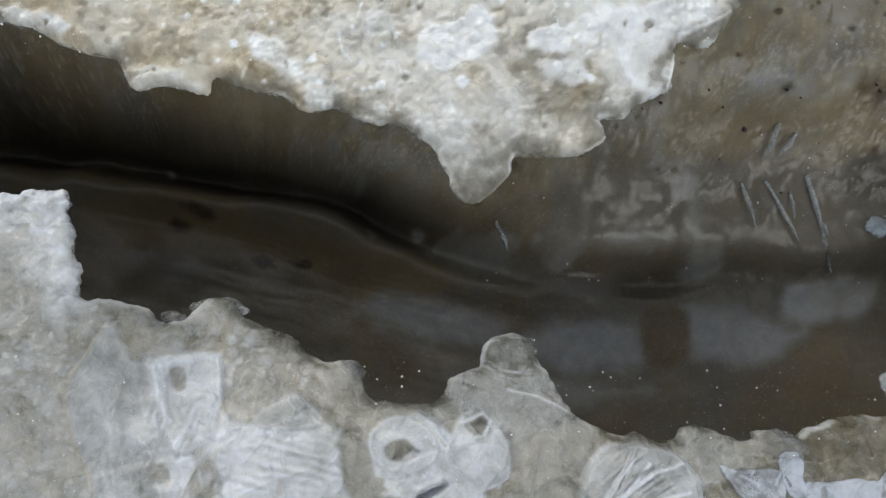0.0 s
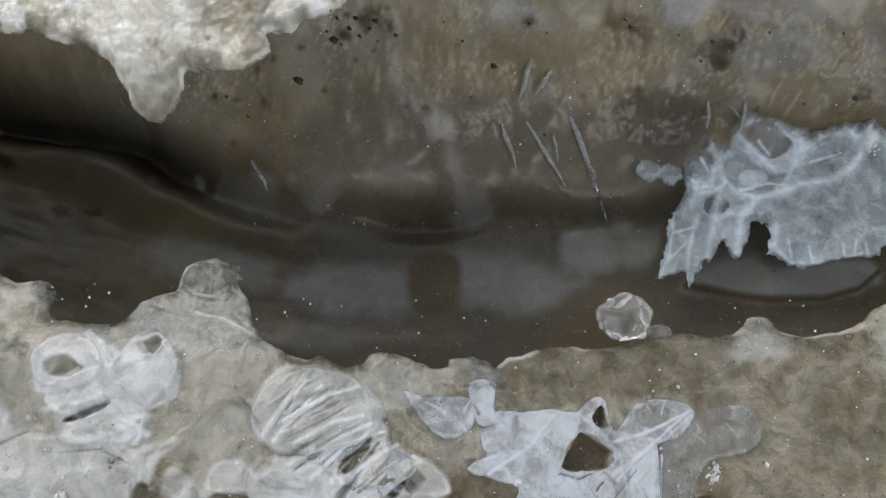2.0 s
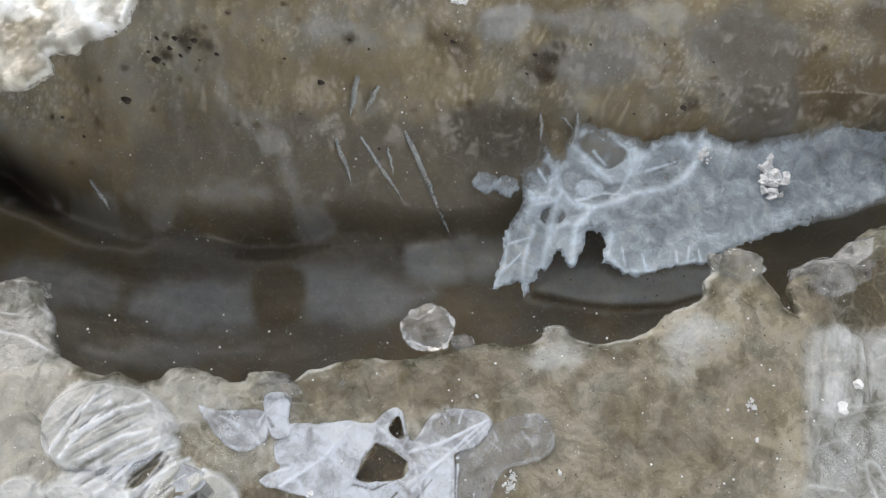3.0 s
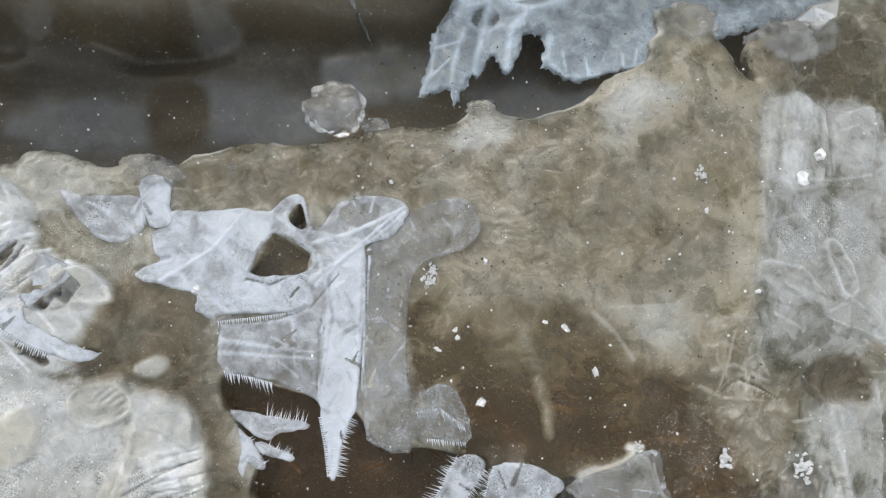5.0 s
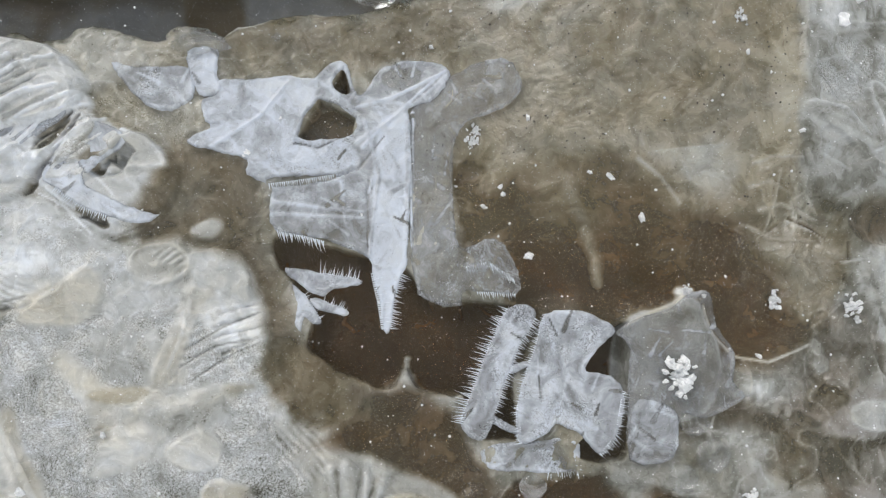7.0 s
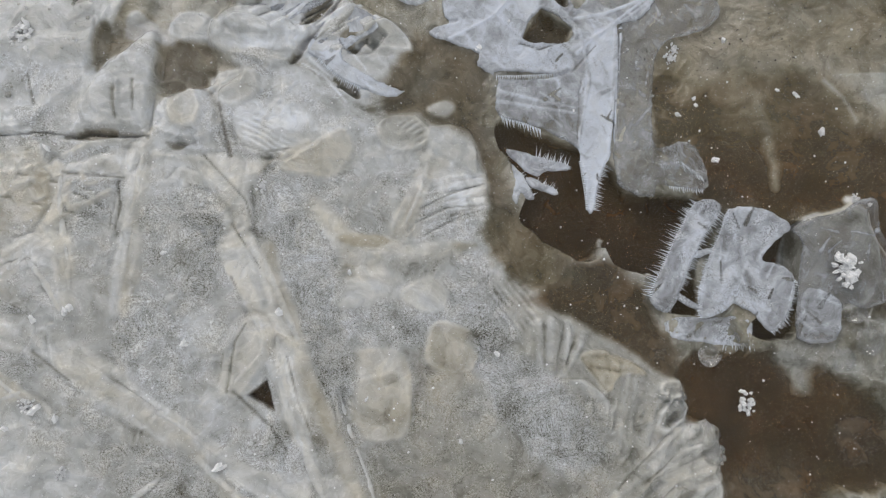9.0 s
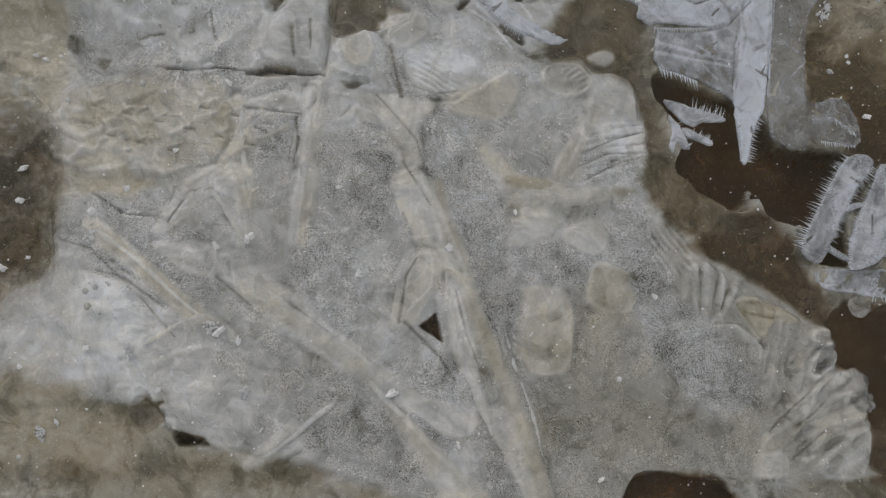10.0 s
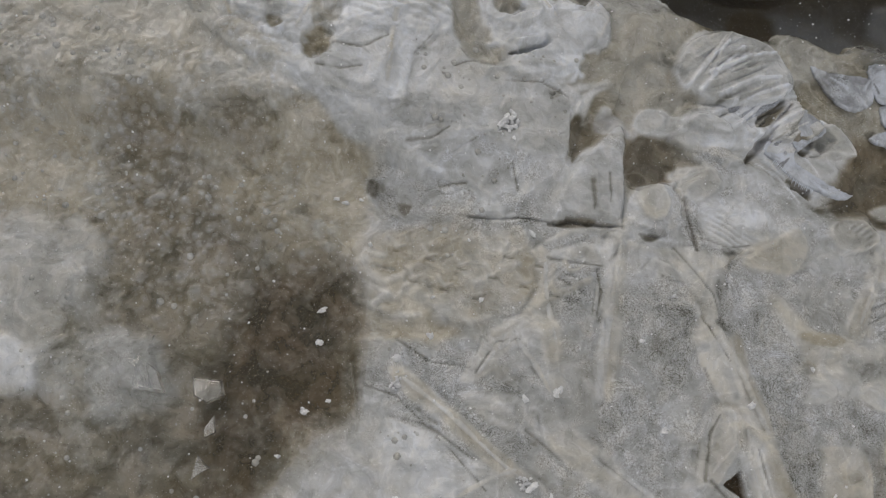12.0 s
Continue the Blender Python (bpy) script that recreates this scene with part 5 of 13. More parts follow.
    f.patch([(-14.8,-11.8),(-9.8,-12.4),(-3.3,-13.5),(3.0,-14.7),(4.0,-18.2),(3.1,-21.4),(-1.3,-20.8),(-3.9,-25.3),(-7.1,-29.1),(-8.0,-36.4),(-8.6,-41.9),(-11.0,-42.2)], frost=0.86, warm=0.0, grit=0.1, dz=0.4, groove=0.5, soft=0.4, wob=0.5, vary=0.4, comb=0.15, size=3.5)
    f.patch([(-15.4,-8.2),(-13.1,-6.0),(-9.6,-3.4),(-7.2,-3.7),(-5.5,-6.2),(-3.5,-7.9),(1.2,-11.1),(3.6,-13.7),(-2.1,-13.5),(-9.8,-12.4),(-13.8,-10.8)], frost=0.70, warm=0.05, grit=0.1, dz=0.4, soft=0.4, wob=0.5, vary=0.4, comb=0.15, size=3.5)
    f.patch([(-10.1,-8.7),(-7.0,-6.9),(-3.4,-8.2),(-7.3,-9.7)], frost=0.42, warm=0.4, grit=0.1, soft=1.2, wob=1.2, vary=0.5, size=3.5)
    f.patch([(4.0,-18.2),(6.7,-13.7),(8.0,-10.3),(9.6,-8.9),(11.8,-5.4),(16.2,-4.5),(18.6,-3.7),(17.9,-5.9),(15.0,-7.4),(12.4,-10.2),(9.4,-11.0),(8.8,-15.5),(9.8,-19.4),(13.7,-20.6),(15.1,-22.5),(14.1,-25.0),(11.8,-27.6),(8.0,-26.4),(5.1,-22.6)], frost=0.43, warm=0.45, grit=0.2, dz=0.0, soft=1.2, wob=1.2, vary=0.5, size=3.5)
    f.patch([(8.9,-16.8),(8.8,-13.0),(10.0,-10.9),(13.2,-10.5),(15.6,-7.4),(18.0,-6.3),(22.7,-10.0),(24.3,-12.0),(24.0,-15.9),(26.2,-19.1),(30.3,-21.6),(31.7,-24.2),(30.6,-26.1),(25.7,-28.7),(19.6,-30.6),(15.2,-30.7),(13.8,-28.8),(15.9,-25.0),(17.6,-21.8),(21.3,-21.1),(18.6,-19.2),(14.6,-17.4),(11.0,-19.4),(9.0,-18.1)], frost=0.80, warm=0.02, grit=0.1, dz=0.5, groove=0.4, soft=0.4, wob=0.5, vary=0.4, comb=0.15, size=3.5)
    f.patch([(22.4,-12.0),(28.1,-11.2),(30.4,-9.1),(29.6,-13.2),(31.3,-18.4),(29.6,-21.6),(25.0,-19.8),(22.8,-15.9)], frost=0.90, warm=0.0, grit=0.1, dz=0.2, soft=1.2, wob=1.2, vary=0.5, size=3.5)
    f.patch([(29.2,-9.8),(33.4,-7.6),(35.8,-10.4),(37.0,-17.0),(36.0,-20.9),(32.9,-22.9),(29.6,-21.6),(27.5,-19.1),(29.8,-15.8)], frost=0.62, warm=0.05, grit=0.3, soft=0.4, wob=0.5, vary=0.4, comb=0.15, size=3.5)
    f.patch([(16.2,-27.5),(21.7,-26.2),(28.0,-26.1),(30.0,-27.4),(24.5,-29.3),(18.4,-31.0)], frost=0.90, warm=0.0, grit=0.1, soft=1.2, wob=1.2, vary=0.5, size=3.5)
    f.patch([(12.0,-16.1),(12.4,-13.5),(13.8,-12.3),(17.5,-15.4),(13.3,-16.9)], frost=0.34, dark=0.0, cuts=1, warm=0.5, grit=0.1, dz=-0.3, soft=0.3, wob=0.25, size=3.5)
    f.patch([(16.2,-23.9),(17.7,-23.2),(23.5,-21.1),(23.9,-22.0),(19.0,-24.2),(18.8,-25.3),(17.9,-26.1)], frost=0.34, dark=0.0, cuts=1, warm=0.5, grit=0.1, dz=-0.3, soft=0.3, wob=0.25, size=3.5)
    f.patch([(29.5,-9.8),(31.5,-8.0),(33.2,-8.4),(31.4,-11.7)], frost=0.34, dark=0.0, cuts=1, warm=0.5, grit=0.1, dz=-0.3, soft=0.3, wob=0.25, size=3.5)
    f.patch([(31.3,-36.1),(32.4,-33.6),(36.5,-29.2),(40.9,-26.6),(42.3,-28.5),(37.4,-31.7),(33.8,-34.9),(31.7,-41.7),(29.9,-41.7)], frost=0.66, warm=0.1, grit=0.2, dz=0.5, soft=0.4, wob=0.5, vary=0.4, comb=0.15, size=3.5)
    f.patch([(35.5,-41.7),(35.8,-37.4),(37.6,-35.5),(40.2,-37.0),(42.8,-37.0),(45.1,-37.9),(45.0,-42.0)], frost=0.70, warm=0.1, grit=0.2, dz=0.5, soft=0.4, wob=0.5, vary=0.4, comb=0.15, size=3.5)
    f.blade([(29.5,-11.9),(31.3,-11.8),(33.4,-8.5)], 0.7, 0.3, frost=1.0, warm=0.0, taper=0.5)
    f.blade([(15.7,-22.8),(20.0,-21.5),(23.8,-20.4)], 0.7, 0.3, frost=1.0, warm=0.0, taper=0.5)
    f.blade([(19.0,-24.2),(23.9,-22.4)], 0.7, 0.3, frost=1.0, warm=0.0, taper=0.5)
    f.blade([(32.3,-22.9),(36.6,-20.9),(37.3,-16.3)], 0.7, 0.3, frost=1.0, warm=0.0, taper=0.5)
    f.blade([(14.1,-32.6),(22.2,-31.9),(28.7,-34.9),(29.5,-41.1)], 0.5, -0.3, dark=0.15, frost=0.4, taper=0.5)
    f.blade([(-9.8,-12.4),(-3.3,-13.5),(3.3,-14.7)], 0.5, -0.3, dark=0.15, frost=0.4, taper=0.5)
    f.blade([(-7.1,-29.1),(-3.9,-24.7),(-1.8,-21.5)], 0.5, -0.3, dark=0.15, frost=0.4, taper=0.5)
    f.blade([(26.2,-19.1),(31.7,-24.2)], 0.5, -0.3, dark=0.15, frost=0.4, taper=0.5)
    f.blade([(2.3,-30.8),(7.5,-28.3),(14.5,-29.4)], 0.5, -0.3, dark=0.15, frost=0.4, taper=0.5)
    f.patch([(83.0,-28.0),(84.9,-25.5),(91.4,-26.0),(94.7,-28.5),(98.0,-27.8),(101.9,-30.3),(101.2,-33.4),(99.9,-36.6),(101.9,-38.4),(97.9,-39.7),(94.7,-35.4),(89.5,-32.9),(87.6,-32.3)], frost=0.30, warm=0.7, dark=0.1, grit=0.6, soft=1.2, wob=1.2, vary=0.5, size=3.5)
    f.patch([(59.4,-28.3),(61.1,-23.9),(64.1,-18.8),(69.2,-17.2),(73.7,-18.0),(77.7,-21.8),(79.7,-24.9),(83.0,-26.7),(83.0,-30.5),(87.6,-32.9),(87.6,-36.0),(83.2,-40.3),(80.6,-42.1),(64.9,-42.2),(57.3,-38.0),(56.5,-34.4),(59.5,-32.0),(58.8,-29.5)], frost=0.72, warm=0.1, grit=0.35, dz=0.5, groove=0.6, soft=0.4, wob=0.5, vary=0.4, comb=0.15, size=3.5)
    f.patch([(61.2,-25.8),(64.2,-21.4),(70.5,-18.7),(73.8,-19.9),(71.9,-21.9),(65.6,-25.1),(60.6,-27.6)], frost=0.36, warm=0.2, grit=0.2, dz=-0.5, soft=0.4, wob=0.5, vary=0.4, comb=0.15, size=3.5)
    f.patch([(64.0,-34.4),(68.9,-30.0),(73.9,-26.9),(74.6,-28.1),(69.0,-31.9),(65.3,-34.7)], frost=0.42, warm=0.15, grit=0.2, dz=-0.4, soft=0.4, wob=0.5, vary=0.4, comb=0.15, size=3.5)
    f.patch([(72.3,-36.7),(73.5,-33.7),(78.5,-30.5),(78.9,-31.8),(74.8,-35.5)], frost=0.26, dark=0.1, warm=0.55, grit=0.2, dz=-1.0, soft=0.3, wob=0.25, size=3.5)
    f.blade([(60.0,-28.0),(65.6,-25.2),(73.2,-21.2)], 0.9, 0.35, frost=0.95, warm=0.0, grit=0.6, taper=0.4)
    f.blade([(61.4,-30.7),(68.2,-27.6),(73.9,-23.7),(77.8,-24.3)], 0.9, 0.35, frost=0.95, warm=0.0, grit=0.6, taper=0.4)
    f.blade([(62.7,-33.2),(69.5,-29.4),(77.1,-24.9)], 0.9, 0.35, frost=0.95, warm=0.0, grit=0.6, taper=0.4)
    f.blade([(73.6,-38.6),(79.2,-34.2),(83.0,-31.7)], 0.9, 0.35, frost=0.95, warm=0.0, grit=0.6, taper=0.4)
    f.blade([(74.9,-40.4),(81.2,-36.1),(86.3,-32.9)], 0.9, 0.35, frost=0.95, warm=0.0, grit=0.6, taper=0.4)
    f.blade([(59.4,-27.7),(61.0,-21.4),(65.3,-15.0)], 0.9, 0.35, frost=0.95, warm=0.0, grit=0.6, taper=0.4)
    f.blade([(65.9,-14.4),(62.3,-21.4)], 0.9, 0.35, frost=0.95, warm=0.0, grit=0.6, taper=0.4)
    f.blade([(76.0,-30.6),(78.5,-28.1),(81.0,-26.1)], 0.9, 0.35, frost=0.95, warm=0.0, grit=0.6, taper=0.4)
    f.blade([(60.7,-29.2),(66.9,-26.3),(73.8,-22.5)], 0.6, -0.4, frost=0.45, dark=0.05, taper=0.4)
    f.blade([(63.4,-35.6),(69.6,-31.2)], 0.6, -0.4, frost=0.45, dark=0.05, taper=0.4)
    f.blade([(76.8,-40.4),(83.1,-35.4)], 0.6, -0.4, frost=0.45, dark=0.05, taper=0.4)
    f.blade([(63.6,-23.9),(69.3,-21.3)], 0.6, -0.4, frost=0.45, dark=0.05, taper=0.4)
    f.patch([(53.6,-38.1),(57.2,-35.0),(62.8,-36.8),(66.0,-36.8),(69.1,-36.8),(70.5,-42.1),(53.8,-42.2)], frost=0.85, warm=0.0, grit=0.1, dz=0.3, soft=0.4, wob=0.5, vary=0.4, comb=0.15, size=3.5)
    f.patch([(87.6,-35.4),(91.5,-33.5),(95.4,-36.0),(97.9,-39.7),(97.9,-42.0),(91.5,-42.1),(89.5,-39.1)], frost=0.60, warm=0.15, grit=0.15, dz=0.4, soft=0.4, wob=0.5, vary=0.4, comb=0.15, size=3.5)
    f.patch([(82.5,-40.3),(87.0,-37.3),(89.9,-39.7),(87.6,-42.1),(83.2,-42.1)], frost=0.32, dark=0.03, warm=0.55, grit=0.2, dz=-1.0, soft=0.3, wob=0.25, size=3.5)
    f.patch([(71.8,-44.0),(74.8,-41.3),(80.9,-32.6),(82.9,-30.4),(86.6,-31.6),(85.1,-33.8),(88.7,-32.8),(92.4,-34.6),(95.6,-37.5),(97.7,-39.3),(95.6,-42.1),(91.4,-43.6),(96.1,-47.1),(95.6,-49.3),(92.5,-49.7),(94.5,-51.5),(91.9,-53.0),(86.2,-53.3),(82.1,-50.9),(76.9,-46.4),(73.4,-45.1)], frost=0.70, warm=0.1, grit=0.5, dz=0.4, groove=0.6, soft=0.4, wob=0.5, vary=0.4, comb=0.15, size=3.5)
    f.patch([(87.7,-33.9),(91.4,-35.1),(94.6,-37.5),(92.4,-40.3),(89.3,-42.4),(87.2,-41.8),(88.2,-39.0)], frost=0.52, warm=0.2, grit=0.1, soft=1.2, wob=1.2, vary=0.5, size=3.5)
    f.patch([(81.0,-39.3),(84.0,-35.8),(86.1,-36.1),(87.2,-38.4),(85.6,-40.9),(84.3,-41.7)], frost=0.2, dark=0.25, warm=0.55, grit=0.2, dz=-1.0, soft=0.3, wob=0.25, size=3.5)
    f.patch([(79.5,-48.1),(81.6,-48.2),(86.0,-50.8),(85.5,-52.2),(83.1,-51.0)], frost=0.2, dark=0.3, warm=0.55, grit=0.2, dz=-1.0, soft=0.3, wob=0.25, size=3.5)
    f.patch([(72.9,-34.0),(74.1,-32.4),(78.2,-29.1),(79.3,-29.4),(74.7,-33.5)], frost=0.2, dark=0.25, warm=0.55, grit=0.2, dz=-1.0, soft=0.3, wob=0.25, size=3.5)
    f.blade([(73.4,-45.1),(78.0,-47.5),(83.2,-53.2)], 0.8, 0.3, frost=0.92, warm=0.05, grit=0.3, taper=0.4)
    f.blade([(81.0,-39.3),(84.1,-42.2),(87.2,-45.7)], 0.8, 0.3, frost=0.92, warm=0.05, grit=0.3, taper=0.4)
    f.blade([(74.9,-44.1),(80.0,-48.1)], 0.8, 0.3, frost=0.92, warm=0.05, grit=0.3, taper=0.4)
    f.blade([(71.7,-40.1),(76.8,-36.9),(81.9,-32.6)], 0.8, 0.3, frost=0.92, warm=0.05, grit=0.3, taper=0.4)
    f.blade([(86.2,-40.9),(87.7,-38.4),(86.7,-35.6)], 0.8, 0.3, frost=0.92, warm=0.05, grit=0.3, taper=0.4)
    f.blade([(88.7,-32.8),(93.5,-35.2),(97.2,-39.0)], 0.8, 0.3, frost=0.92, warm=0.05, grit=0.3, taper=0.4)
    f.blade([(74.8,-40.8),(79.4,-37.0)], 0.5, -0.3, frost=0.4, dark=0.1, taper=0.4)
    f.blade([(84.6,-46.7),(88.3,-48.5)], 0.5, -0.3, frost=0.4, dark=0.1, taper=0.4)
    f.blade([(71.8,-44.5),(76.4,-46.9)], 0.5, -0.3, frost=0.4, dark=0.1, taper=0.4)
    f.blade([(87.3,-53.9),(92.5,-51.4)], 0.5, -0.3, frost=0.4, dark=0.1, taper=0.4)
    f.patch([(230.9,-66.0),(240.3,-62.3),(246.0,-62.5),(245.0,-80.1),(233.1,-79.4),(229.9,-75.9),(230.8,-70.4)], frost=0.44, warm=0.05, grit=0.4, dz=0.3, soft=1.2, wob=1.2, vary=0.5, size=3.5)
    f.patch([(206.7,-64.5),(213.0,-60.0),(221.6,-60.8),(228.2,-62.6),(227.4,-68.6),(224.1,-71.8),(218.4,-73.1),(215.4,-71.4),(213.0,-68.6),(208.4,-67.3)], frost=0.27, warm=0.75, grit=0.3, soft=1.2, wob=1.2, vary=0.5, size=3.5)
    f.patch([(207.5,-83.3),(211.7,-81.4),(216.3,-82.3),(218.5,-86.2),(217.0,-90.4),(212.1,-92.3),(207.0,-90.8),(205.6,-86.5)], frost=0.45, warm=0.0, grit=0.1, dz=0.4, soft=1.2, wob=1.2, vary=0.5, size=3.5)
    f.patch([(220.2,-76.0),(225.4,-74.0),(229.9,-77.0),(227.0,-81.8),(223.5,-86.6),(221.1,-85.3),(220.7,-79.8)], dark=0.4, frost=0.14, warm=0.4, dz=-0.7, soft=1.2, wob=1.2, vary=0.5, size=3.5)
    f.patch([(228.3,-82.5),(231.0,-80.4),(236.2,-82.4),(236.4,-87.4),(233.4,-90.6),(231.2,-87.1)], dark=0.32, frost=0.14, warm=0.4, dz=-0.7, soft=1.2, wob=1.2, vary=0.5, size=3.5)
    f.patch([(201.8,-92.1),(206.4,-91.9),(210.6,-95.3),(210.3,-97.5),(203.5,-97.0),(201.0,-94.7)], dark=0.55, frost=0.14, warm=0.4, dz=-0.7, soft=1.2, wob=1.2, vary=0.5, size=3.5)
    f.patch([(217.0,-90.4),(220.8,-88.6),(225.7,-90.0),(226.6,-93.3),(221.3,-95.1),(217.2,-93.7)], dark=0.3, frost=0.14, warm=0.4, dz=-0.7, soft=1.2, wob=1.2, vary=0.5, size=3.5)
    f.patch([(211.9,-93.3),(216.5,-94.7),(219.6,-98.2),(212.5,-98.1)], dark=0.3, frost=0.14, warm=0.4, dz=-0.7, soft=1.2, wob=1.2, vary=0.5, size=3.5)
    f.patch([(235.5,-89.6),(240.4,-87.7),(243.9,-91.3),(239.5,-94.3)], dark=0.35, frost=0.14, warm=0.4, dz=-0.7, soft=1.2, wob=1.2, vary=0.5, size=3.5)
    f.patch([(211.3,-98.6),(219.6,-98.7),(229.4,-100.1),(237.3,-99.7),(242.1,-102.3),(240.8,-109.7),(210.3,-106.8)], dark=0.28, frost=0.14, warm=0.4, dz=-0.7, soft=1.2, wob=1.2, vary=0.5, size=3.5)
    f.patch([(217.6,-80.2),(220.7,-81.4),(221.7,-84.8),(219.4,-83.0)], frost=0.6, warm=0.1, dark=0.0, grit=0.1, dz=0.5, soft=0.4, wob=0.5, vary=0.4, comb=0.15, size=3.5)
    f.patch([(226.5,-93.9),(231.8,-93.2),(237.8,-95.3),(237.2,-98.6),(229.6,-99.0),(226.0,-97.1)], frost=0.52, warm=0.2, dark=0.0, grit=0.1, dz=0.5, soft=0.4, wob=0.5, vary=0.4, comb=0.15, size=3.5)
    f.patch([(229.0,-81.9),(230.8,-83.7),(229.9,-87.0),(228.4,-85.2)], frost=0.5, warm=0.9, dark=0.0, grit=0.1, dz=0.5, soft=0.4, wob=0.5, vary=0.4, comb=0.15, size=3.5)
    f.patch([(218.6,-85.1),(222.4,-84.8),(222.2,-87.0),(219.7,-87.4)], frost=0.5, warm=0.1, dark=0.0, grit=0.1, dz=0.5, soft=0.4, wob=0.5, vary=0.4, comb=0.15, size=3.5)
    f.patch([(216.6,-74.1),(221.5,-73.8),(222.8,-75.0),(217.8,-75.8)], frost=0.5, warm=0.3, dark=0.0, grit=0.1, dz=0.5, soft=0.4, wob=0.5, vary=0.4, comb=0.15, size=3.5)
    f.blade([(232.2,-83.3),(233.8,-87.3),(234.1,-90.6)], 0.6, 0.3, frost=0.75, warm=0.3, taper=0.5)
    f.blade([(214.2,-58.5),(219.1,-60.2),(223.5,-62.2)], 0.6, 0.3, frost=0.75, warm=0.3, taper=0.5)
    f.blade([(234.4,-62.8),(237.8,-64.5),(240.3,-63.5)], 0.6, 0.3, frost=0.75, warm=0.3, taper=0.5)
    f.blade([(205.8,-84.3),(206.1,-88.6),(205.6,-90.7)], 0.6, 0.3, frost=0.75, warm=0.3, taper=0.5)
    f.blade([(226.8,-66.4),(235.0,-65.6)], 0.6, 0.3, frost=0.75, warm=0.3, taper=0.5)
    f.blade([(208.4,-60.9),(207.3,-63.5)], 0.6, 0.3, frost=0.75, warm=0.3, taper=0.5)
    f.blade([(216.5,-79.6),(221.4,-77.7),(225.4,-74.6)], 0.6, 0.3, frost=0.75, warm=0.3, taper=0.5)
    f.blade([(214.8,-58.0),(217.8,-59.1),(222.9,-61.9)], 0.7, -0.4, frost=0.15, dark=0.4, taper=0.5)
    f.blade([(224.2,-68.0),(227.4,-68.6),(226.8,-70.2)], 0.7, -0.4, frost=0.15, dark=0.4, taper=0.5)
    f.blade([(228.2,-62.6),(228.1,-65.9)], 0.7, -0.4, frost=0.15, dark=0.4, taper=0.5)
    f.blade([(216.5,-79.6),(218.3,-78.6),(220.8,-76.5)], 0.7, -0.4, frost=0.15, dark=0.4, taper=0.5)
    f.blade([(234.2,-82.3),(234.5,-87.3),(235.6,-89.1)], 0.7, -0.4, frost=0.15, dark=0.4, taper=0.5)
    f.blade([(220.6,-90.7),(223.3,-88.7),(224.1,-86.6)], 0.7, -0.4, frost=0.15, dark=0.4, taper=0.5)
    f.patch([(136.2,-106.3),(142.5,-107.3),(141.5,-113.3),(137.5,-112.5)], frost=0.24, warm=0.15, dark=0.22, grit=0.05, dz=-0.6, soft=0.5, wob=0.4, size=3)
    f.patch([(154.9,-114.7),(157.9,-115.8),(157.2,-120.3),(154.5,-119.9)], frost=0.24, warm=0.15, dark=0.22, grit=0.05, dz=-0.6, soft=0.5, wob=0.4, size=3)
    f.patch([(147.3,-113.2),(150.0,-114.3),(147.7,-121.5),(148.3,-126.4),(145.9,-125.0),(145.6,-119.1)], frost=0.24, warm=0.15, dark=0.22, grit=0.05, dz=-0.6, soft=0.5, wob=0.4, size=3)
    f.blade([(130.6,-97.3),(129.7,-105.3),(128.2,-114.2)], 3.0, 0.3, frost=0.48, dark=0, warm=0.15, grit=0.05, taper=0.5, soft=1.1)
    f.blade([(135.6,-99.6),(134.4,-107.5),(131.3,-114.8)], 3.0, 0.3, frost=0.48, dark=0, warm=0.15, grit=0.05, taper=0.5, soft=1.1)
    f.blade([(152.5,-111.8),(149.9,-120.2),(149.2,-129.6)], 3.0, 0.3, frost=0.48, dark=0, warm=0.15, grit=0.05, taper=0.5, soft=1.1)
    f.blade([(158.4,-117.6),(154.7,-122.5),(151.0,-129.6)], 3.0, 0.3, frost=0.48, dark=0, warm=0.15, grit=0.05, taper=0.5, soft=1.1)
    f.blade([(164.8,-123.9),(157.0,-127.1),(148.5,-134.3)], 3.0, 0.3, frost=0.48, dark=0, warm=0.15, grit=0.05, taper=0.5, soft=1.1)
    f.blade([(165.2,-128.6),(158.2,-130.5),(150.9,-135.6)], 3.0, 0.3, frost=0.48, dark=0, warm=0.15, grit=0.05, taper=0.5, soft=1.1)
    f.blade([(161.4,-120.5),(155.9,-124.8),(149.7,-131.9)], 3.0, 0.3, frost=0.48, dark=0, warm=0.15, grit=0.05, taper=0.5, soft=1.1)
    f.blade([(143.8,-109.0),(142.5,-116.9),(139.9,-126.3)], 3.0, 0.3, frost=0.48, dark=0, warm=0.15, grit=0.05, taper=0.5, soft=1.1)
    f.blade([(140.0,-105.5),(137.5,-117.0),(133.8,-126.4)], 3.0, 0.3, frost=0.48, dark=0, warm=0.15, grit=0.05, taper=0.5, soft=1.1)
    f.blade([(126.2,-96.3),(125.6,-104.2),(123.9,-112.6)], 3.0, 0.3, frost=0.48, dark=0, warm=0.15, grit=0.05, taper=0.5, soft=1.1)
    f.blade([(132.8,-99.1),(131.2,-105.8),(129.4,-113.6)], 1.0, -0.4, frost=0.3, dark=0.12, warm=0.15, grit=0.05, taper=0.5, soft=1.1)
    f.blade([(151.0,-113.1),(148.4,-122.6)], 1.0, -0.4, frost=0.3, dark=0.12, warm=0.15, grit=0.05, taper=0.5, soft=1.1)
    f.blade([(159.8,-119.4),(153.5,-126.0)], 1.0, -0.4, frost=0.3, dark=0.12, warm=0.15, grit=0.05, taper=0.5, soft=1.1)
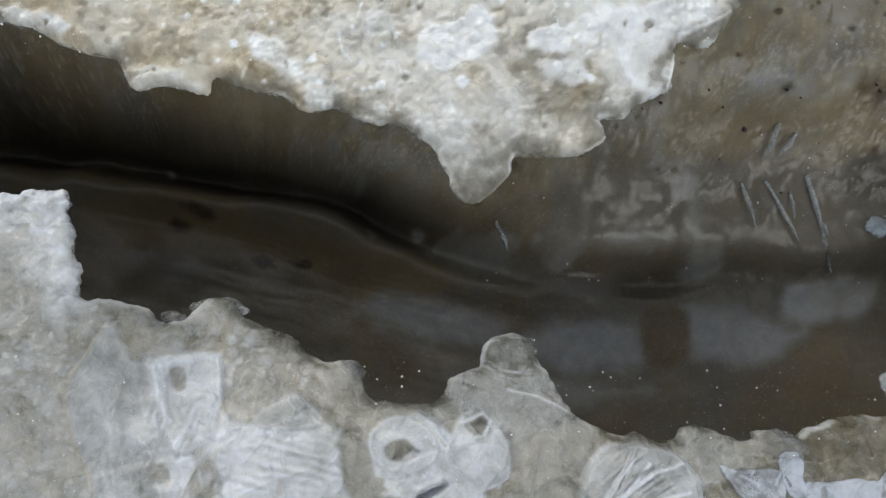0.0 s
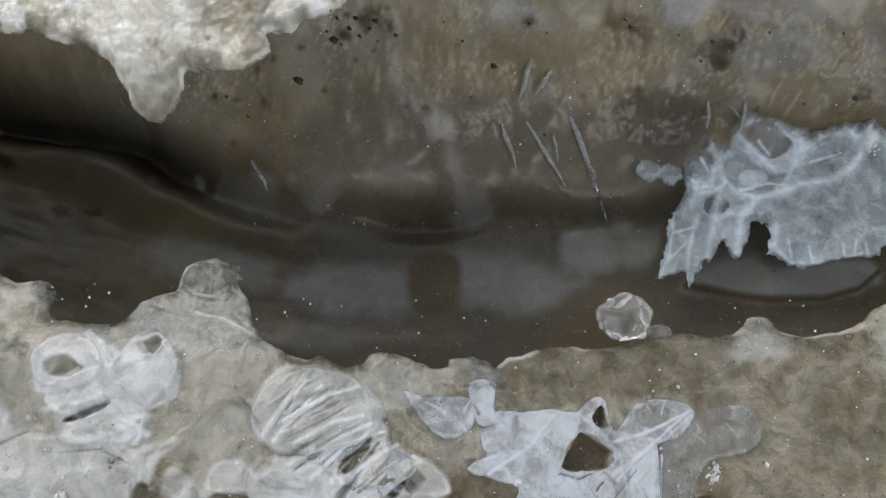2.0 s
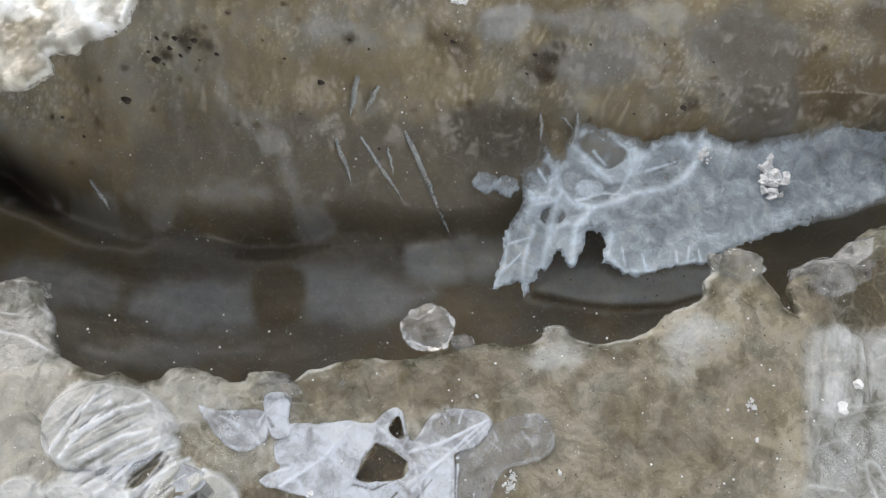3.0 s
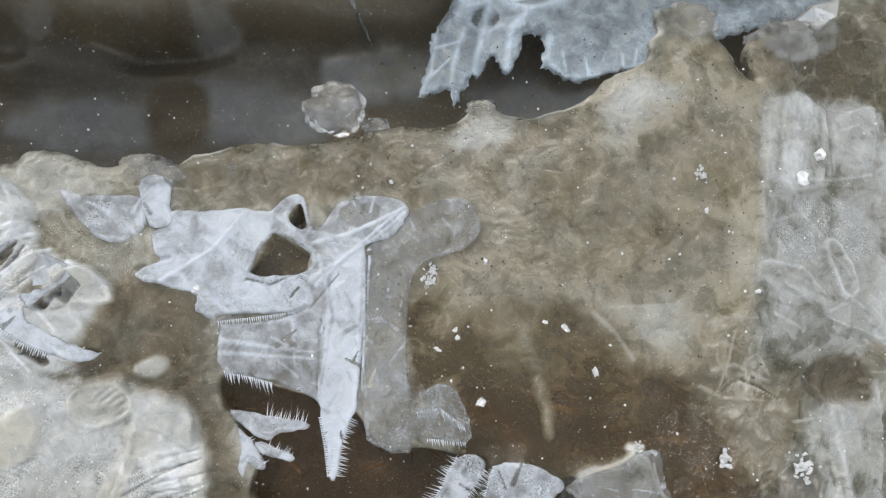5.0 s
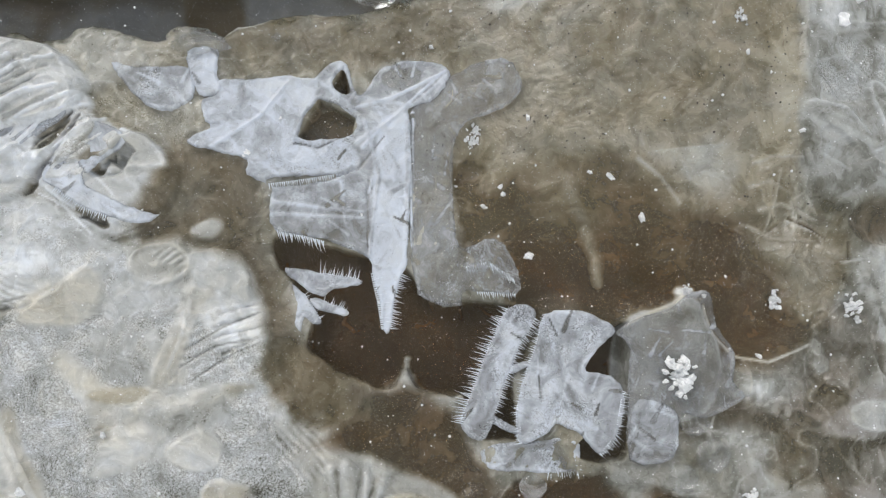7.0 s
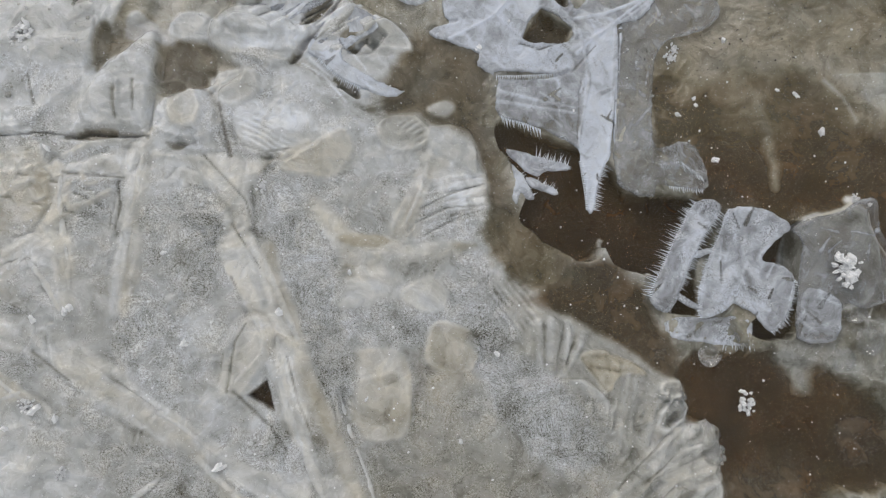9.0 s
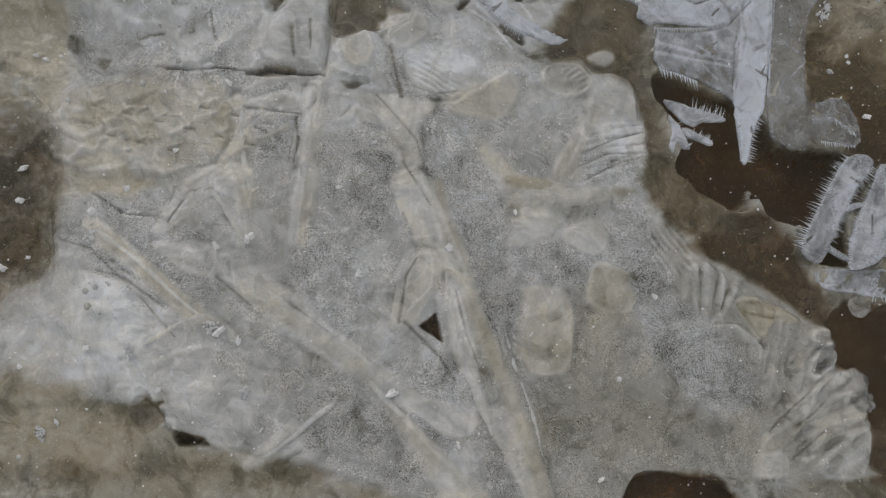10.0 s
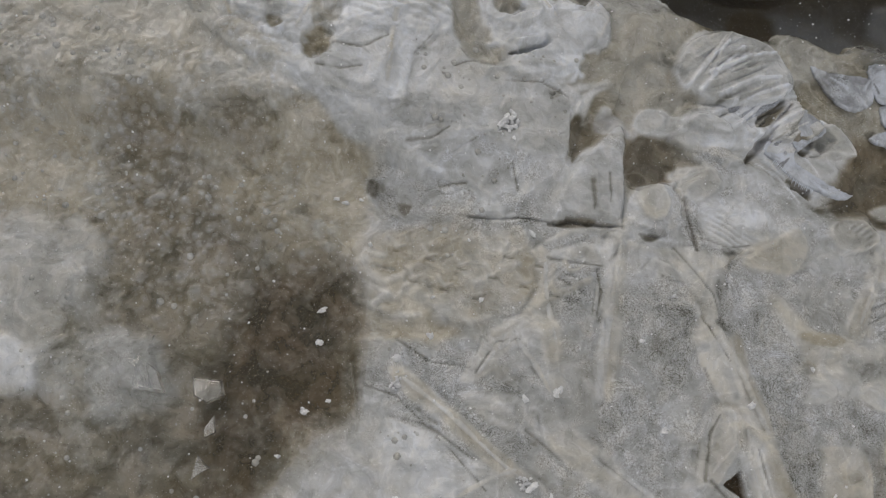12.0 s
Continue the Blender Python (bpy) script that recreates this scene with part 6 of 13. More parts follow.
    f.blade([(163.6,-125.7),(154.6,-130.1)], 1.0, -0.4, frost=0.3, dark=0.12, warm=0.15, grit=0.05, taper=0.5, soft=1.1)
    f.blade([(156.1,-111.7),(153.6,-116.6),(151.1,-122.6)], 1.0, -0.4, frost=0.3, dark=0.12, warm=0.15, grit=0.05, taper=0.5, soft=1.1)
    f.blade([(145.0,-113.2),(143.1,-121.6)], 1.0, -0.4, frost=0.3, dark=0.12, warm=0.15, grit=0.05, taper=0.5, soft=1.1)
    f.blade([(137.5,-114.6),(134.4,-122.9)], 1.0, -0.4, frost=0.3, dark=0.12, warm=0.15, grit=0.05, taper=0.5, soft=1.1)
    f.blade([(164.2,-131.5),(156.9,-133.1)], 1.0, -0.4, frost=0.3, dark=0.12, warm=0.15, grit=0.05, taper=0.5, soft=1.1)
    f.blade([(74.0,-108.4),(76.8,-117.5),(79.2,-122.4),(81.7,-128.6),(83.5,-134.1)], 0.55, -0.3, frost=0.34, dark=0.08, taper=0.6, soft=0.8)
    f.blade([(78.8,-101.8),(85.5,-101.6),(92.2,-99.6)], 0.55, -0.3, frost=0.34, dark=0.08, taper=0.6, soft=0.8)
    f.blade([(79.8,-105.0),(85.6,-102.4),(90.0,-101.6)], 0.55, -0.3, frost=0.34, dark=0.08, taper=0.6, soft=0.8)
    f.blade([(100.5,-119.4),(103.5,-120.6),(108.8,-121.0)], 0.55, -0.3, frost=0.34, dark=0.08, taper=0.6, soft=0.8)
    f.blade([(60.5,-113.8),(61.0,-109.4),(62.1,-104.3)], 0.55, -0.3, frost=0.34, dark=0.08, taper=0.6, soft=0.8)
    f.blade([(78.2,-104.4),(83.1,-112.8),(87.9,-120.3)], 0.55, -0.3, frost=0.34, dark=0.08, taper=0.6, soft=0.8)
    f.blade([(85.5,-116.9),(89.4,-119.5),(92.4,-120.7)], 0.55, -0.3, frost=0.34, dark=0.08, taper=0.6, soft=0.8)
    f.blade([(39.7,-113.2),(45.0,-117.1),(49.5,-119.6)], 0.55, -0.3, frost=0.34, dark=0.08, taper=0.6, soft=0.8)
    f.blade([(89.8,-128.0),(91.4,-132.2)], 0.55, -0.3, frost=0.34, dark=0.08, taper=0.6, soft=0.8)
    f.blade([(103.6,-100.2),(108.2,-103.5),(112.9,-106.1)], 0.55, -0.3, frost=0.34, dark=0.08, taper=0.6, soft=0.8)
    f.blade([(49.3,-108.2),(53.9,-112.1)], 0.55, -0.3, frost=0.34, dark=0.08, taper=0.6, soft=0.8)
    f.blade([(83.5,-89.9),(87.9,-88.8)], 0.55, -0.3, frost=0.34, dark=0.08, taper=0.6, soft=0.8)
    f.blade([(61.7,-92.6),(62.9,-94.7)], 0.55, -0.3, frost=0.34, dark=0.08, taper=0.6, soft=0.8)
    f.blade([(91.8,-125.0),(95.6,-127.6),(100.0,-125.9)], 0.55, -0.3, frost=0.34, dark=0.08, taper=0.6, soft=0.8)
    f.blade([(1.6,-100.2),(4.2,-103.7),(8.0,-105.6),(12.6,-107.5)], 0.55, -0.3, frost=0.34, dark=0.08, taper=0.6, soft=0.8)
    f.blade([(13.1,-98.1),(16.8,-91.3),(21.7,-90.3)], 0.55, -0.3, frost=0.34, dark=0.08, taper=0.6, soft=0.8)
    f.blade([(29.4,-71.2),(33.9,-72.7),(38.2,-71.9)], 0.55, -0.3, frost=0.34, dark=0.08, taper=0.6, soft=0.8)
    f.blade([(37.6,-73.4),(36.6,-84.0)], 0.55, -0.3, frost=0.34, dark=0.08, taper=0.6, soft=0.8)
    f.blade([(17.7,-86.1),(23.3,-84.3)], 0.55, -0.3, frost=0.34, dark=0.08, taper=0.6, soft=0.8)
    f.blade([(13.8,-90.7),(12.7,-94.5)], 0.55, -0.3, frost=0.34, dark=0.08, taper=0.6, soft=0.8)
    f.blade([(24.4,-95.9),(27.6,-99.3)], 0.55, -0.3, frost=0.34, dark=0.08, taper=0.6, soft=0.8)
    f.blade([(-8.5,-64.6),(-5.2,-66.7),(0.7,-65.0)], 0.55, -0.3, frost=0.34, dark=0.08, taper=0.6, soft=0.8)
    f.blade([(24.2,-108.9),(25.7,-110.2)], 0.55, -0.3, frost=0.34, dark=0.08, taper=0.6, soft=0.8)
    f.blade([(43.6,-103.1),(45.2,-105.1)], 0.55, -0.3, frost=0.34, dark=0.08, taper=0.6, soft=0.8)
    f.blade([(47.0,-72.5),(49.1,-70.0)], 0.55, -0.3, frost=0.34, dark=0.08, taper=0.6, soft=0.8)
    f.blade([(-12.9,-78.6),(-8.1,-80.6),(-4.6,-78.9),(-1.2,-75.7),(1.6,-73.4)], 2.4, 0.5, frost=0.70, warm=0.35, taper=0.5, soft=1.3)
    f.blade([(-17.8,-81.2),(-13.7,-84.7),(-10.5,-86.0),(-7.1,-82.8)], 2.4, 0.5, frost=0.70, warm=0.35, taper=0.5, soft=1.3)
    f.blade([(-7.9,-82.9),(-4.8,-83.5),(-2.9,-80.4)], 2.4, 0.5, frost=0.70, warm=0.35, taper=0.5, soft=1.3)
    f.blade([(-2.6,-76.6),(1.1,-75.6),(4.2,-77.0)], 2.4, 0.5, frost=0.70, warm=0.35, taper=0.5, soft=1.3)
    f.blade([(7.9,-76.9),(11.1,-79.0),(15.4,-77.3)], 2.4, 0.5, frost=0.70, warm=0.35, taper=0.5, soft=1.3)
    f.blade([(16.7,-75.7),(20.2,-74.1)], 2.4, 0.5, frost=0.70, warm=0.35, taper=0.5, soft=1.3)
    f.blade([(8.7,-70.0),(10.9,-69.2),(13.3,-71.4)], 2.4, 0.5, frost=0.70, warm=0.35, taper=0.5, soft=1.3)
    f.blade([(-28.7,-75.4),(-25.3,-73.5),(-21.0,-73.1)], 2.4, 0.5, frost=0.70, warm=0.35, taper=0.5, soft=1.3)
    f.blade([(1.4,-71.8),(7.2,-69.3)], 2.4, 0.5, frost=0.70, warm=0.35, taper=0.5, soft=1.3)
    f.blade([(11.9,-72.2),(16.4,-72.7),(17.6,-69.7)], 2.4, 0.5, frost=0.70, warm=0.35, taper=0.5, soft=1.3)
    f.blade([(-13.9,-76.4),(-12.7,-74.0),(-8.8,-74.6)], 2.4, 0.5, frost=0.70, warm=0.35, taper=0.5, soft=1.3)
    f.blade([(4.5,-86.8),(10.6,-88.0),(14.8,-86.3)], 2.4, 0.5, frost=0.70, warm=0.35, taper=0.5, soft=1.3)
    f.blade([(-5.0,-88.0),(0.1,-87.0)], 2.4, 0.5, frost=0.70, warm=0.35, taper=0.5, soft=1.3)
    f.blade([(-3.5,-81.9),(-1.4,-80.3),(-0.3,-77.2)], 1.2, -0.4, frost=0.30, warm=0.4, dark=0.08, taper=0.6, soft=1.0)
    f.blade([(4.0,-74.8),(6.1,-73.2)], 1.2, -0.4, frost=0.30, warm=0.4, dark=0.08, taper=0.6, soft=1.0)
    f.blade([(-10.8,-77.0),(-6.2,-77.5)], 1.2, -0.4, frost=0.30, warm=0.4, dark=0.08, taper=0.6, soft=1.0)
    f.blade([(13.8,-75.9),(17.0,-78.7)], 1.2, -0.4, frost=0.30, warm=0.4, dark=0.08, taper=0.6, soft=1.0)
    f.blade([(0.7,-79.4),(2.6,-82.4)], 1.2, -0.4, frost=0.30, warm=0.4, dark=0.08, taper=0.6, soft=1.0)
    f.blade([(-15.9,-78.1),(-14.1,-81.0)], 1.2, -0.4, frost=0.30, warm=0.4, dark=0.08, taper=0.6, soft=1.0)
    f.blade([(9.0,-73.1),(11.4,-74.5)], 1.2, -0.4, frost=0.30, warm=0.4, dark=0.08, taper=0.6, soft=1.0)
    f.patch([(27.4,-64.7),(32.3,-62.6),(36.4,-62.8),(34.7,-64.5),(30.4,-65.2)], frost=0.22, dark=0.3, warm=0.55, grit=0.2, dz=-1.0, soft=0.3, wob=0.25, size=3.5)
    f.patch([(80.7,-95.4),(85.1,-92.0),(89.6,-93.1),(92.0,-94.4),(88.3,-97.0),(82.4,-98.2)], frost=0.68, warm=0.0, grit=0.05, dz=0.2, soft=1.2, wob=1.2, vary=0.5, size=3.5)
    return f


def colour_details(f):
    """Single crystals, bars, creases and murky pools, one by one."""
    f.patch([(124.4,-93.9),(139.7,-85.4),(148.7,-89.9),(153.6,-97.2),(158.4,-106.9),(160.0,-112.9),(153.4,-110.7),(147.3,-106.8),(138.4,-100.5),(130.8,-97.2)], frost=0.06, warm=0.6, dark=0.66, grit=0.05, soft=2.5, wob=2.2, size=9)
    f.patch([(159.5,-110.5),(166.6,-107.7),(186.0,-105.7),(184.4,-141.0),(166.9,-142.1),(166.0,-132.7),(166.2,-123.3),(159.9,-120.1)], frost=0.02, warm=0.8, dark=0.92, grit=0.05, soft=2.5, wob=2.2, size=9)
    f.patch([(178.3,-103.6),(186.2,-100.8),(185.7,-112.9),(181.5,-109.5)], frost=0.26, warm=0.2, dark=0.1, soft=3, wob=3)
    f.patch([(165.9,-136.2),(171.8,-128.9),(182.0,-126.0),(184.9,-131.7),(184.4,-141.0),(168.0,-142.0)], frost=0.1, warm=0.4, dark=0.62, soft=5, wob=4)
    f.patch([(118.2,-96.7),(130.8,-97.2),(138.4,-100.5),(147.3,-104.9),(153.5,-109.5),(158.8,-112.3),(159.4,-116.5),(154.5,-120.9),(162.8,-119.9),(165.6,-123.3),(166.1,-128.0),(165.4,-132.7),(164.7,-138.5),(165.7,-142.1),(135.9,-143.3),(129.8,-134.1),(117.5,-123.0),(112.4,-111.5)], frost=0.35, warm=0.3, dark=0.1, grit=0.1, soft=1.0, wob=0.8)
    f.patch([(108.3,-94.9),(117.0,-99.2),(120.9,-108.7),(124.7,-115.7),(130.9,-126.0),(142.1,-134.9),(134.7,-137.4),(124.9,-129.7),(117.4,-117.2),(112.2,-106.7)], frost=0.51, warm=0.0, grit=0.9, dark=0.0, soft=1.6, wob=1.6, size=4)
    f.patch([(103.9,-111.9),(112.3,-110.3),(117.4,-118.3),(115.1,-123.1),(105.4,-122.3)], frost=0.41, warm=0.7, grit=0.55, dark=0.0, soft=1.6, wob=1.6, size=4)
    f.patch([(129.7,-122.5),(137.1,-123.4),(142.7,-130.2),(140.8,-133.8),(133.4,-130.5)], frost=0.37, warm=0.6, grit=0.45, dark=0.0, soft=1.6, wob=1.6, size=4)
    f.patch([(123.8,-136.6),(133.5,-136.3),(134.7,-143.3),(122.7,-143.6)], frost=0.37, warm=0.4, grit=0.2, dark=0.0, soft=1.6, wob=1.6, size=4)
    f.patch([(118.4,-107.6),(121.5,-108.1),(124.9,-112.7),(123.4,-113.9),(119.7,-109.9)], frost=0.36, warm=0.8, dark=0.0, dz=0.0, rim=0, pillow=0.3, grit=0.05, soft=0.7, wob=0.5, size=4)
    f.blade([(126.0,-99.3),(126.9,-109.6)], 1.44, 0.35, frost=0.47, warm=0.2, dark=0.0, grit=0.05, taper=0.35, soft=0.8)
    f.blade([(128.9,-98.5),(128.7,-110.7)], 1.44, 0.35, frost=0.47, warm=0.2, dark=0.0, grit=0.05, taper=0.35, soft=0.8)
    f.blade([(133.3,-99.3),(131.8,-109.3)], 1.44, 0.35, frost=0.47, warm=0.2, dark=0.0, grit=0.05, taper=0.35, soft=0.8)
    f.blade([(136.9,-101.5),(131.1,-111.1)], 1.44, 0.35, frost=0.47, warm=0.2, dark=0.0, grit=0.05, taper=0.35, soft=0.8)
    f.blade([(124.7,-100.0),(124.3,-106.1)], 1.44, 0.35, frost=0.47, warm=0.2, dark=0.0, grit=0.05, taper=0.35, soft=0.8)
    f.blade([(127.5,-99.9),(127.8,-109.5)], 0.6, -0.35, frost=0.26, dark=0.15, taper=0.5, soft=0.9)
    f.blade([(132.0,-100.2),(130.3,-107.6)], 0.6, -0.35, frost=0.26, dark=0.15, taper=0.5, soft=0.9)
    f.blade([(134.6,-101.9),(132.3,-108.1)], 0.6, -0.35, frost=0.26, dark=0.15, taper=0.5, soft=0.9)
    f.patch([(135.2,-106.1),(140.9,-105.0),(147.3,-107.4),(149.7,-110.0),(144.4,-110.3),(141.6,-113.9),(138.1,-110.5)], frost=0.33, warm=0.8, dark=0.0, dz=0.4, rim=0.2, pillow=0.3, grit=0.05, soft=0.7, wob=0.5, size=4, comb=0.2)
    f.blade([(135.8,-106.7),(139.0,-110.8),(141.8,-113.9),(142.1,-116.1)], 0.6, -0.35, frost=0.26, dark=0.15, taper=0.5, soft=0.9)
    f.blade([(142.2,-105.4),(147.9,-107.9),(150.0,-110.2)], 0.48, -0.35, frost=0.26, dark=0.15, taper=0.5, soft=0.9)
    f.patch([(130.9,-112.0),(135.9,-111.3),(141.6,-115.5),(141.1,-120.9),(137.1,-122.2),(132.8,-117.9)], frost=0.41, warm=0.05, dark=0.0, dz=0.4, rim=0.2, pillow=0.3, grit=0.05, soft=0.7, wob=0.5, size=4, comb=0.25)
    f.blade([(131.1,-111.3),(137.1,-111.0),(142.1,-115.5),(141.6,-122.0)], 0.48, -0.35, frost=0.26, dark=0.15, taper=0.5, soft=0.9)
    f.blade([(138.4,-116.2),(139.6,-120.9)], 0.48, -0.35, frost=0.26, dark=0.15, taper=0.5, soft=0.9)
    f.blade([(143.3,-126.1),(144.9,-114.7),(146.0,-109.9)], 1.2, 0.35, frost=0.46, warm=0.25, dark=0.0, grit=0.05, taper=0.35, soft=0.8)
    f.blade([(146.5,-124.2),(147.6,-115.8),(147.2,-111.0)], 1.2, 0.35, frost=0.46, warm=0.25, dark=0.0, grit=0.05, taper=0.35, soft=0.8)
    f.blade([(149.8,-124.1),(151.5,-116.9),(154.6,-113.1)], 1.2, 0.35, frost=0.46, warm=0.25, dark=0.0, grit=0.05, taper=0.35, soft=0.8)
    f.blade([(154.5,-120.9),(158.1,-118.9),(159.1,-115.3)], 1.2, 0.35, frost=0.46, warm=0.25, dark=0.0, grit=0.05, taper=0.35, soft=0.8)
    f.blade([(142.1,-122.0),(143.1,-116.0)], 1.2, 0.35, frost=0.46, warm=0.25, dark=0.0, grit=0.05, taper=0.35, soft=0.8)
    f.patch([(147.2,-115.2),(149.1,-114.6),(149.9,-120.5),(148.6,-123.5),(147.1,-120.6)], frost=0.3, warm=0.2, dark=0.1, grit=0.0, dz=-0.5, soft=0.4, wob=0.3)
    f.patch([(151.5,-120.4),(154.6,-115.5),(157.6,-113.7),(159.4,-115.9),(157.5,-119.6),(153.9,-121.8)], frost=0.46, warm=0.2, dark=0.0, dz=0.4, rim=0.5, pillow=0.3, grit=0.05, soft=0.7, wob=0.5, size=4)
    f.patch([(153.5,-120.3),(156.7,-116.9),(158.0,-117.5),(155.2,-120.6)], frost=0.24, dark=0.18, grit=0.0, dz=-0.3, soft=0.4, wob=0.2)
    f.patch([(153.4,-111.0),(157.7,-110.8),(159.0,-112.9),(155.8,-114.5),(152.8,-113.4)], frost=0.44, warm=0.35, dark=0.0, dz=0.5, rim=0.4, pillow=0.3, grit=0.05, soft=0.7, wob=0.5, size=4)
    f.patch([(142.1,-136.0),(149.6,-126.4),(158.1,-120.4),(163.4,-119.9),(165.1,-122.2),(158.0,-126.3),(150.7,-132.3),(144.5,-139.4)], frost=0.42, warm=0.4, dark=0.0, dz=0.5, rim=0.15, pillow=0.3, grit=0.05, soft=1.0, wob=0.5, size=4, comb=0.25)
    f.patch([(152.6,-129.3),(159.2,-124.2),(165.6,-123.1),(166.4,-126.3),(160.3,-129.3),(154.3,-132.3)], frost=0.38, warm=0.3, dark=0.0, dz=0.4, rim=0.2, pillow=0.3, grit=0.05, soft=1.0, wob=0.5, size=4, comb=0.2)
    f.patch([(155.6,-129.1),(160.4,-125.4),(164.8,-125.2),(159.1,-128.0)], frost=0.32, warm=0.3, dark=0.08, grit=0.0, dz=-0.3, soft=0.8, wob=0.3)
    f.patch([(148.2,-137.0),(155.5,-132.0),(164.9,-128.1),(166.0,-131.3),(159.0,-134.8),(153.0,-139.1)], frost=0.42, warm=0.4, dark=0.0, dz=0.5, rim=0.15, pillow=0.3, grit=0.05, soft=1.0, wob=0.5, size=4, comb=0.2)
    f.patch([(154.2,-137.0),(159.6,-133.4),(160.4,-134.4),(155.6,-138.1)], frost=0.26, dark=0.18, grit=0.0, dz=-0.3, soft=0.6, wob=0.3)
    f.patch([(155.4,-140.1),(160.1,-135.3),(165.4,-131.6),(165.6,-138.5),(163.4,-142.3),(156.5,-142.6)], frost=0.4, warm=0.2, dark=0.0, dz=0.5, rim=0.2, pillow=0.3, grit=0.05, soft=0.7, wob=0.5, size=4, comb=0.25)
    f.patch([(140.2,-143.2),(141.1,-138.9),(147.0,-137.9),(148.4,-142.9)], frost=0.56, warm=0.35, dark=0.0, dz=0.5, rim=0.2, pillow=0.3, grit=0.05, soft=0.7, wob=0.5, size=4)
    f.blade([(143.9,-133.7),(148.3,-128.3),(154.5,-122.1)], 0.72, -0.35, frost=0.26, dark=0.15, taper=0.5, soft=0.9)
    f.blade([(149.5,-132.3),(155.6,-126.8)], 0.6, -0.35, frost=0.26, dark=0.15, taper=0.5, soft=0.9)
    f.blade([(149.4,-139.2),(156.7,-132.6)], 0.6, -0.35, frost=0.26, dark=0.15, taper=0.5, soft=0.9)
    f.blade([(144.6,-129.0),(147.1,-125.4)], 0.72, -0.35, frost=0.26, dark=0.15, taper=0.5, soft=0.9)
    f.blade([(117.7,-105.2),(121.5,-108.7),(125.4,-112.7)], 0.6, -0.35, frost=0.26, dark=0.15, taper=0.5, soft=0.9)
    f.blade([(117.8,-114.8),(118.2,-121.8)], 0.48, -0.35, frost=0.26, dark=0.15, taper=0.5, soft=0.9)
    f.blade([(121.2,-127.5),(126.1,-130.8),(131.2,-134.1)], 0.48, -0.35, frost=0.26, dark=0.15, taper=0.5, soft=0.9)
    f.blade([(130.9,-126.0),(135.9,-130.4),(140.8,-133.8)], 0.48, -0.35, frost=0.26, dark=0.15, taper=0.5, soft=0.9)
    f.patch([(110.9,-139.8),(111.8,-138.6),(112.9,-139.3),(112.4,-140.8)], frost=0.2, dark=0.25, grit=0.1, soft=0.6, wob=0.5, dz=-0.3)
    f.patch([(113.3,-138.6),(114.2,-137.4),(115.3,-138.1),(114.7,-139.6)], frost=0.2, dark=0.25, grit=0.1, soft=0.6, wob=0.5, dz=-0.3)
    f.patch([(127.1,-140.5),(128.0,-139.3),(129.1,-139.9),(128.5,-141.4)], frost=0.2, dark=0.25, grit=0.1, soft=0.6, wob=0.5, dz=-0.3)
    f.patch([(130.1,-140.9),(131.0,-139.8),(132.1,-140.4),(131.5,-141.9)], frost=0.2, dark=0.25, grit=0.1, soft=0.6, wob=0.5, dz=-0.3)
    f.patch([(106.0,-140.5),(106.9,-139.3),(108.0,-140.0),(107.4,-141.5)], frost=0.2, dark=0.25, grit=0.1, soft=0.6, wob=0.5, dz=-0.3)
    f.patch([(68.2,-66.0),(74.2,-69.9),(81.6,-71.9),(79.7,-80.8),(78.9,-89.4),(74.4,-93.3),(70.5,-87.5),(68.1,-77.9)], frost=0.55, warm=0.0, grit=0.9, dark=0.0, soft=1.6, wob=1.6, size=4)
    f.patch([(80.6,-98.9),(97.4,-97.9),(111.9,-92.2),(123.3,-102.5),(117.2,-106.5),(100.0,-105.0),(83.4,-105.9)], frost=0.51, warm=0.0, grit=0.9, dark=0.0, soft=1.6, wob=1.6, size=4)
    f.patch([(73.2,-93.4),(79.2,-94.2),(79.7,-103.7),(86.1,-112.8),(80.5,-117.7),(76.4,-106.2)], frost=0.49, warm=0.0, grit=0.9, dark=0.0, soft=1.6, wob=1.6, size=4)
    f.patch([(48.6,-90.2),(56.7,-90.8),(64.2,-98.7),(65.0,-109.2),(58.0,-107.2),(50.5,-99.5)], frost=0.55, warm=0.1, grit=0.6, dark=0.0, soft=1.6, wob=1.6, size=4)
    f.patch([(69.9,-68.8),(76.3,-63.4),(82.8,-59.4),(85.1,-64.0),(81.7,-69.6),(75.7,-70.1)], frost=0.6, warm=0.55, dark=0.0, dz=0.5, rim=0.12, pillow=0.3, grit=0.05, soft=0.7, wob=0.5, size=4)
    f.patch([(90.8,-56.8),(97.0,-55.2),(101.1,-57.4),(101.0,-61.4),(94.8,-63.8),(90.3,-61.6)], frost=0.5, warm=0.4, dark=0.0, dz=0.5, rim=0.3, pillow=0.3, grit=0.05, soft=0.7, wob=0.5, size=4)
    f.patch([(101.5,-57.4),(108.5,-56.8),(111.8,-60.5),(112.1,-68.0),(107.4,-65.4),(102.3,-63.2)], frost=0.6, warm=0.15, dark=0.0, dz=0.6, rim=0.15, pillow=0.3, grit=0.05, soft=0.7, wob=0.5, size=4)
    f.blade([(89.8,-64.2),(97.3,-64.5),(104.3,-66.3)], 4.08, 0.35, frost=0.62, warm=0.25, dark=0.0, grit=0.05, taper=0.35, soft=0.8)
    f.blade([(101.8,-65.8),(99.6,-74.3),(97.0,-81.4)], 3.12, 0.35, frost=0.6, warm=0.4, dark=0.0, grit=0.05, taper=0.35, soft=0.8)
    f.blade([(78.3,-77.1),(84.6,-82.9),(92.0,-86.7)], 4.08, 0.35, frost=0.6, warm=0.45, dark=0.0, grit=0.05, taper=0.35, soft=0.8)
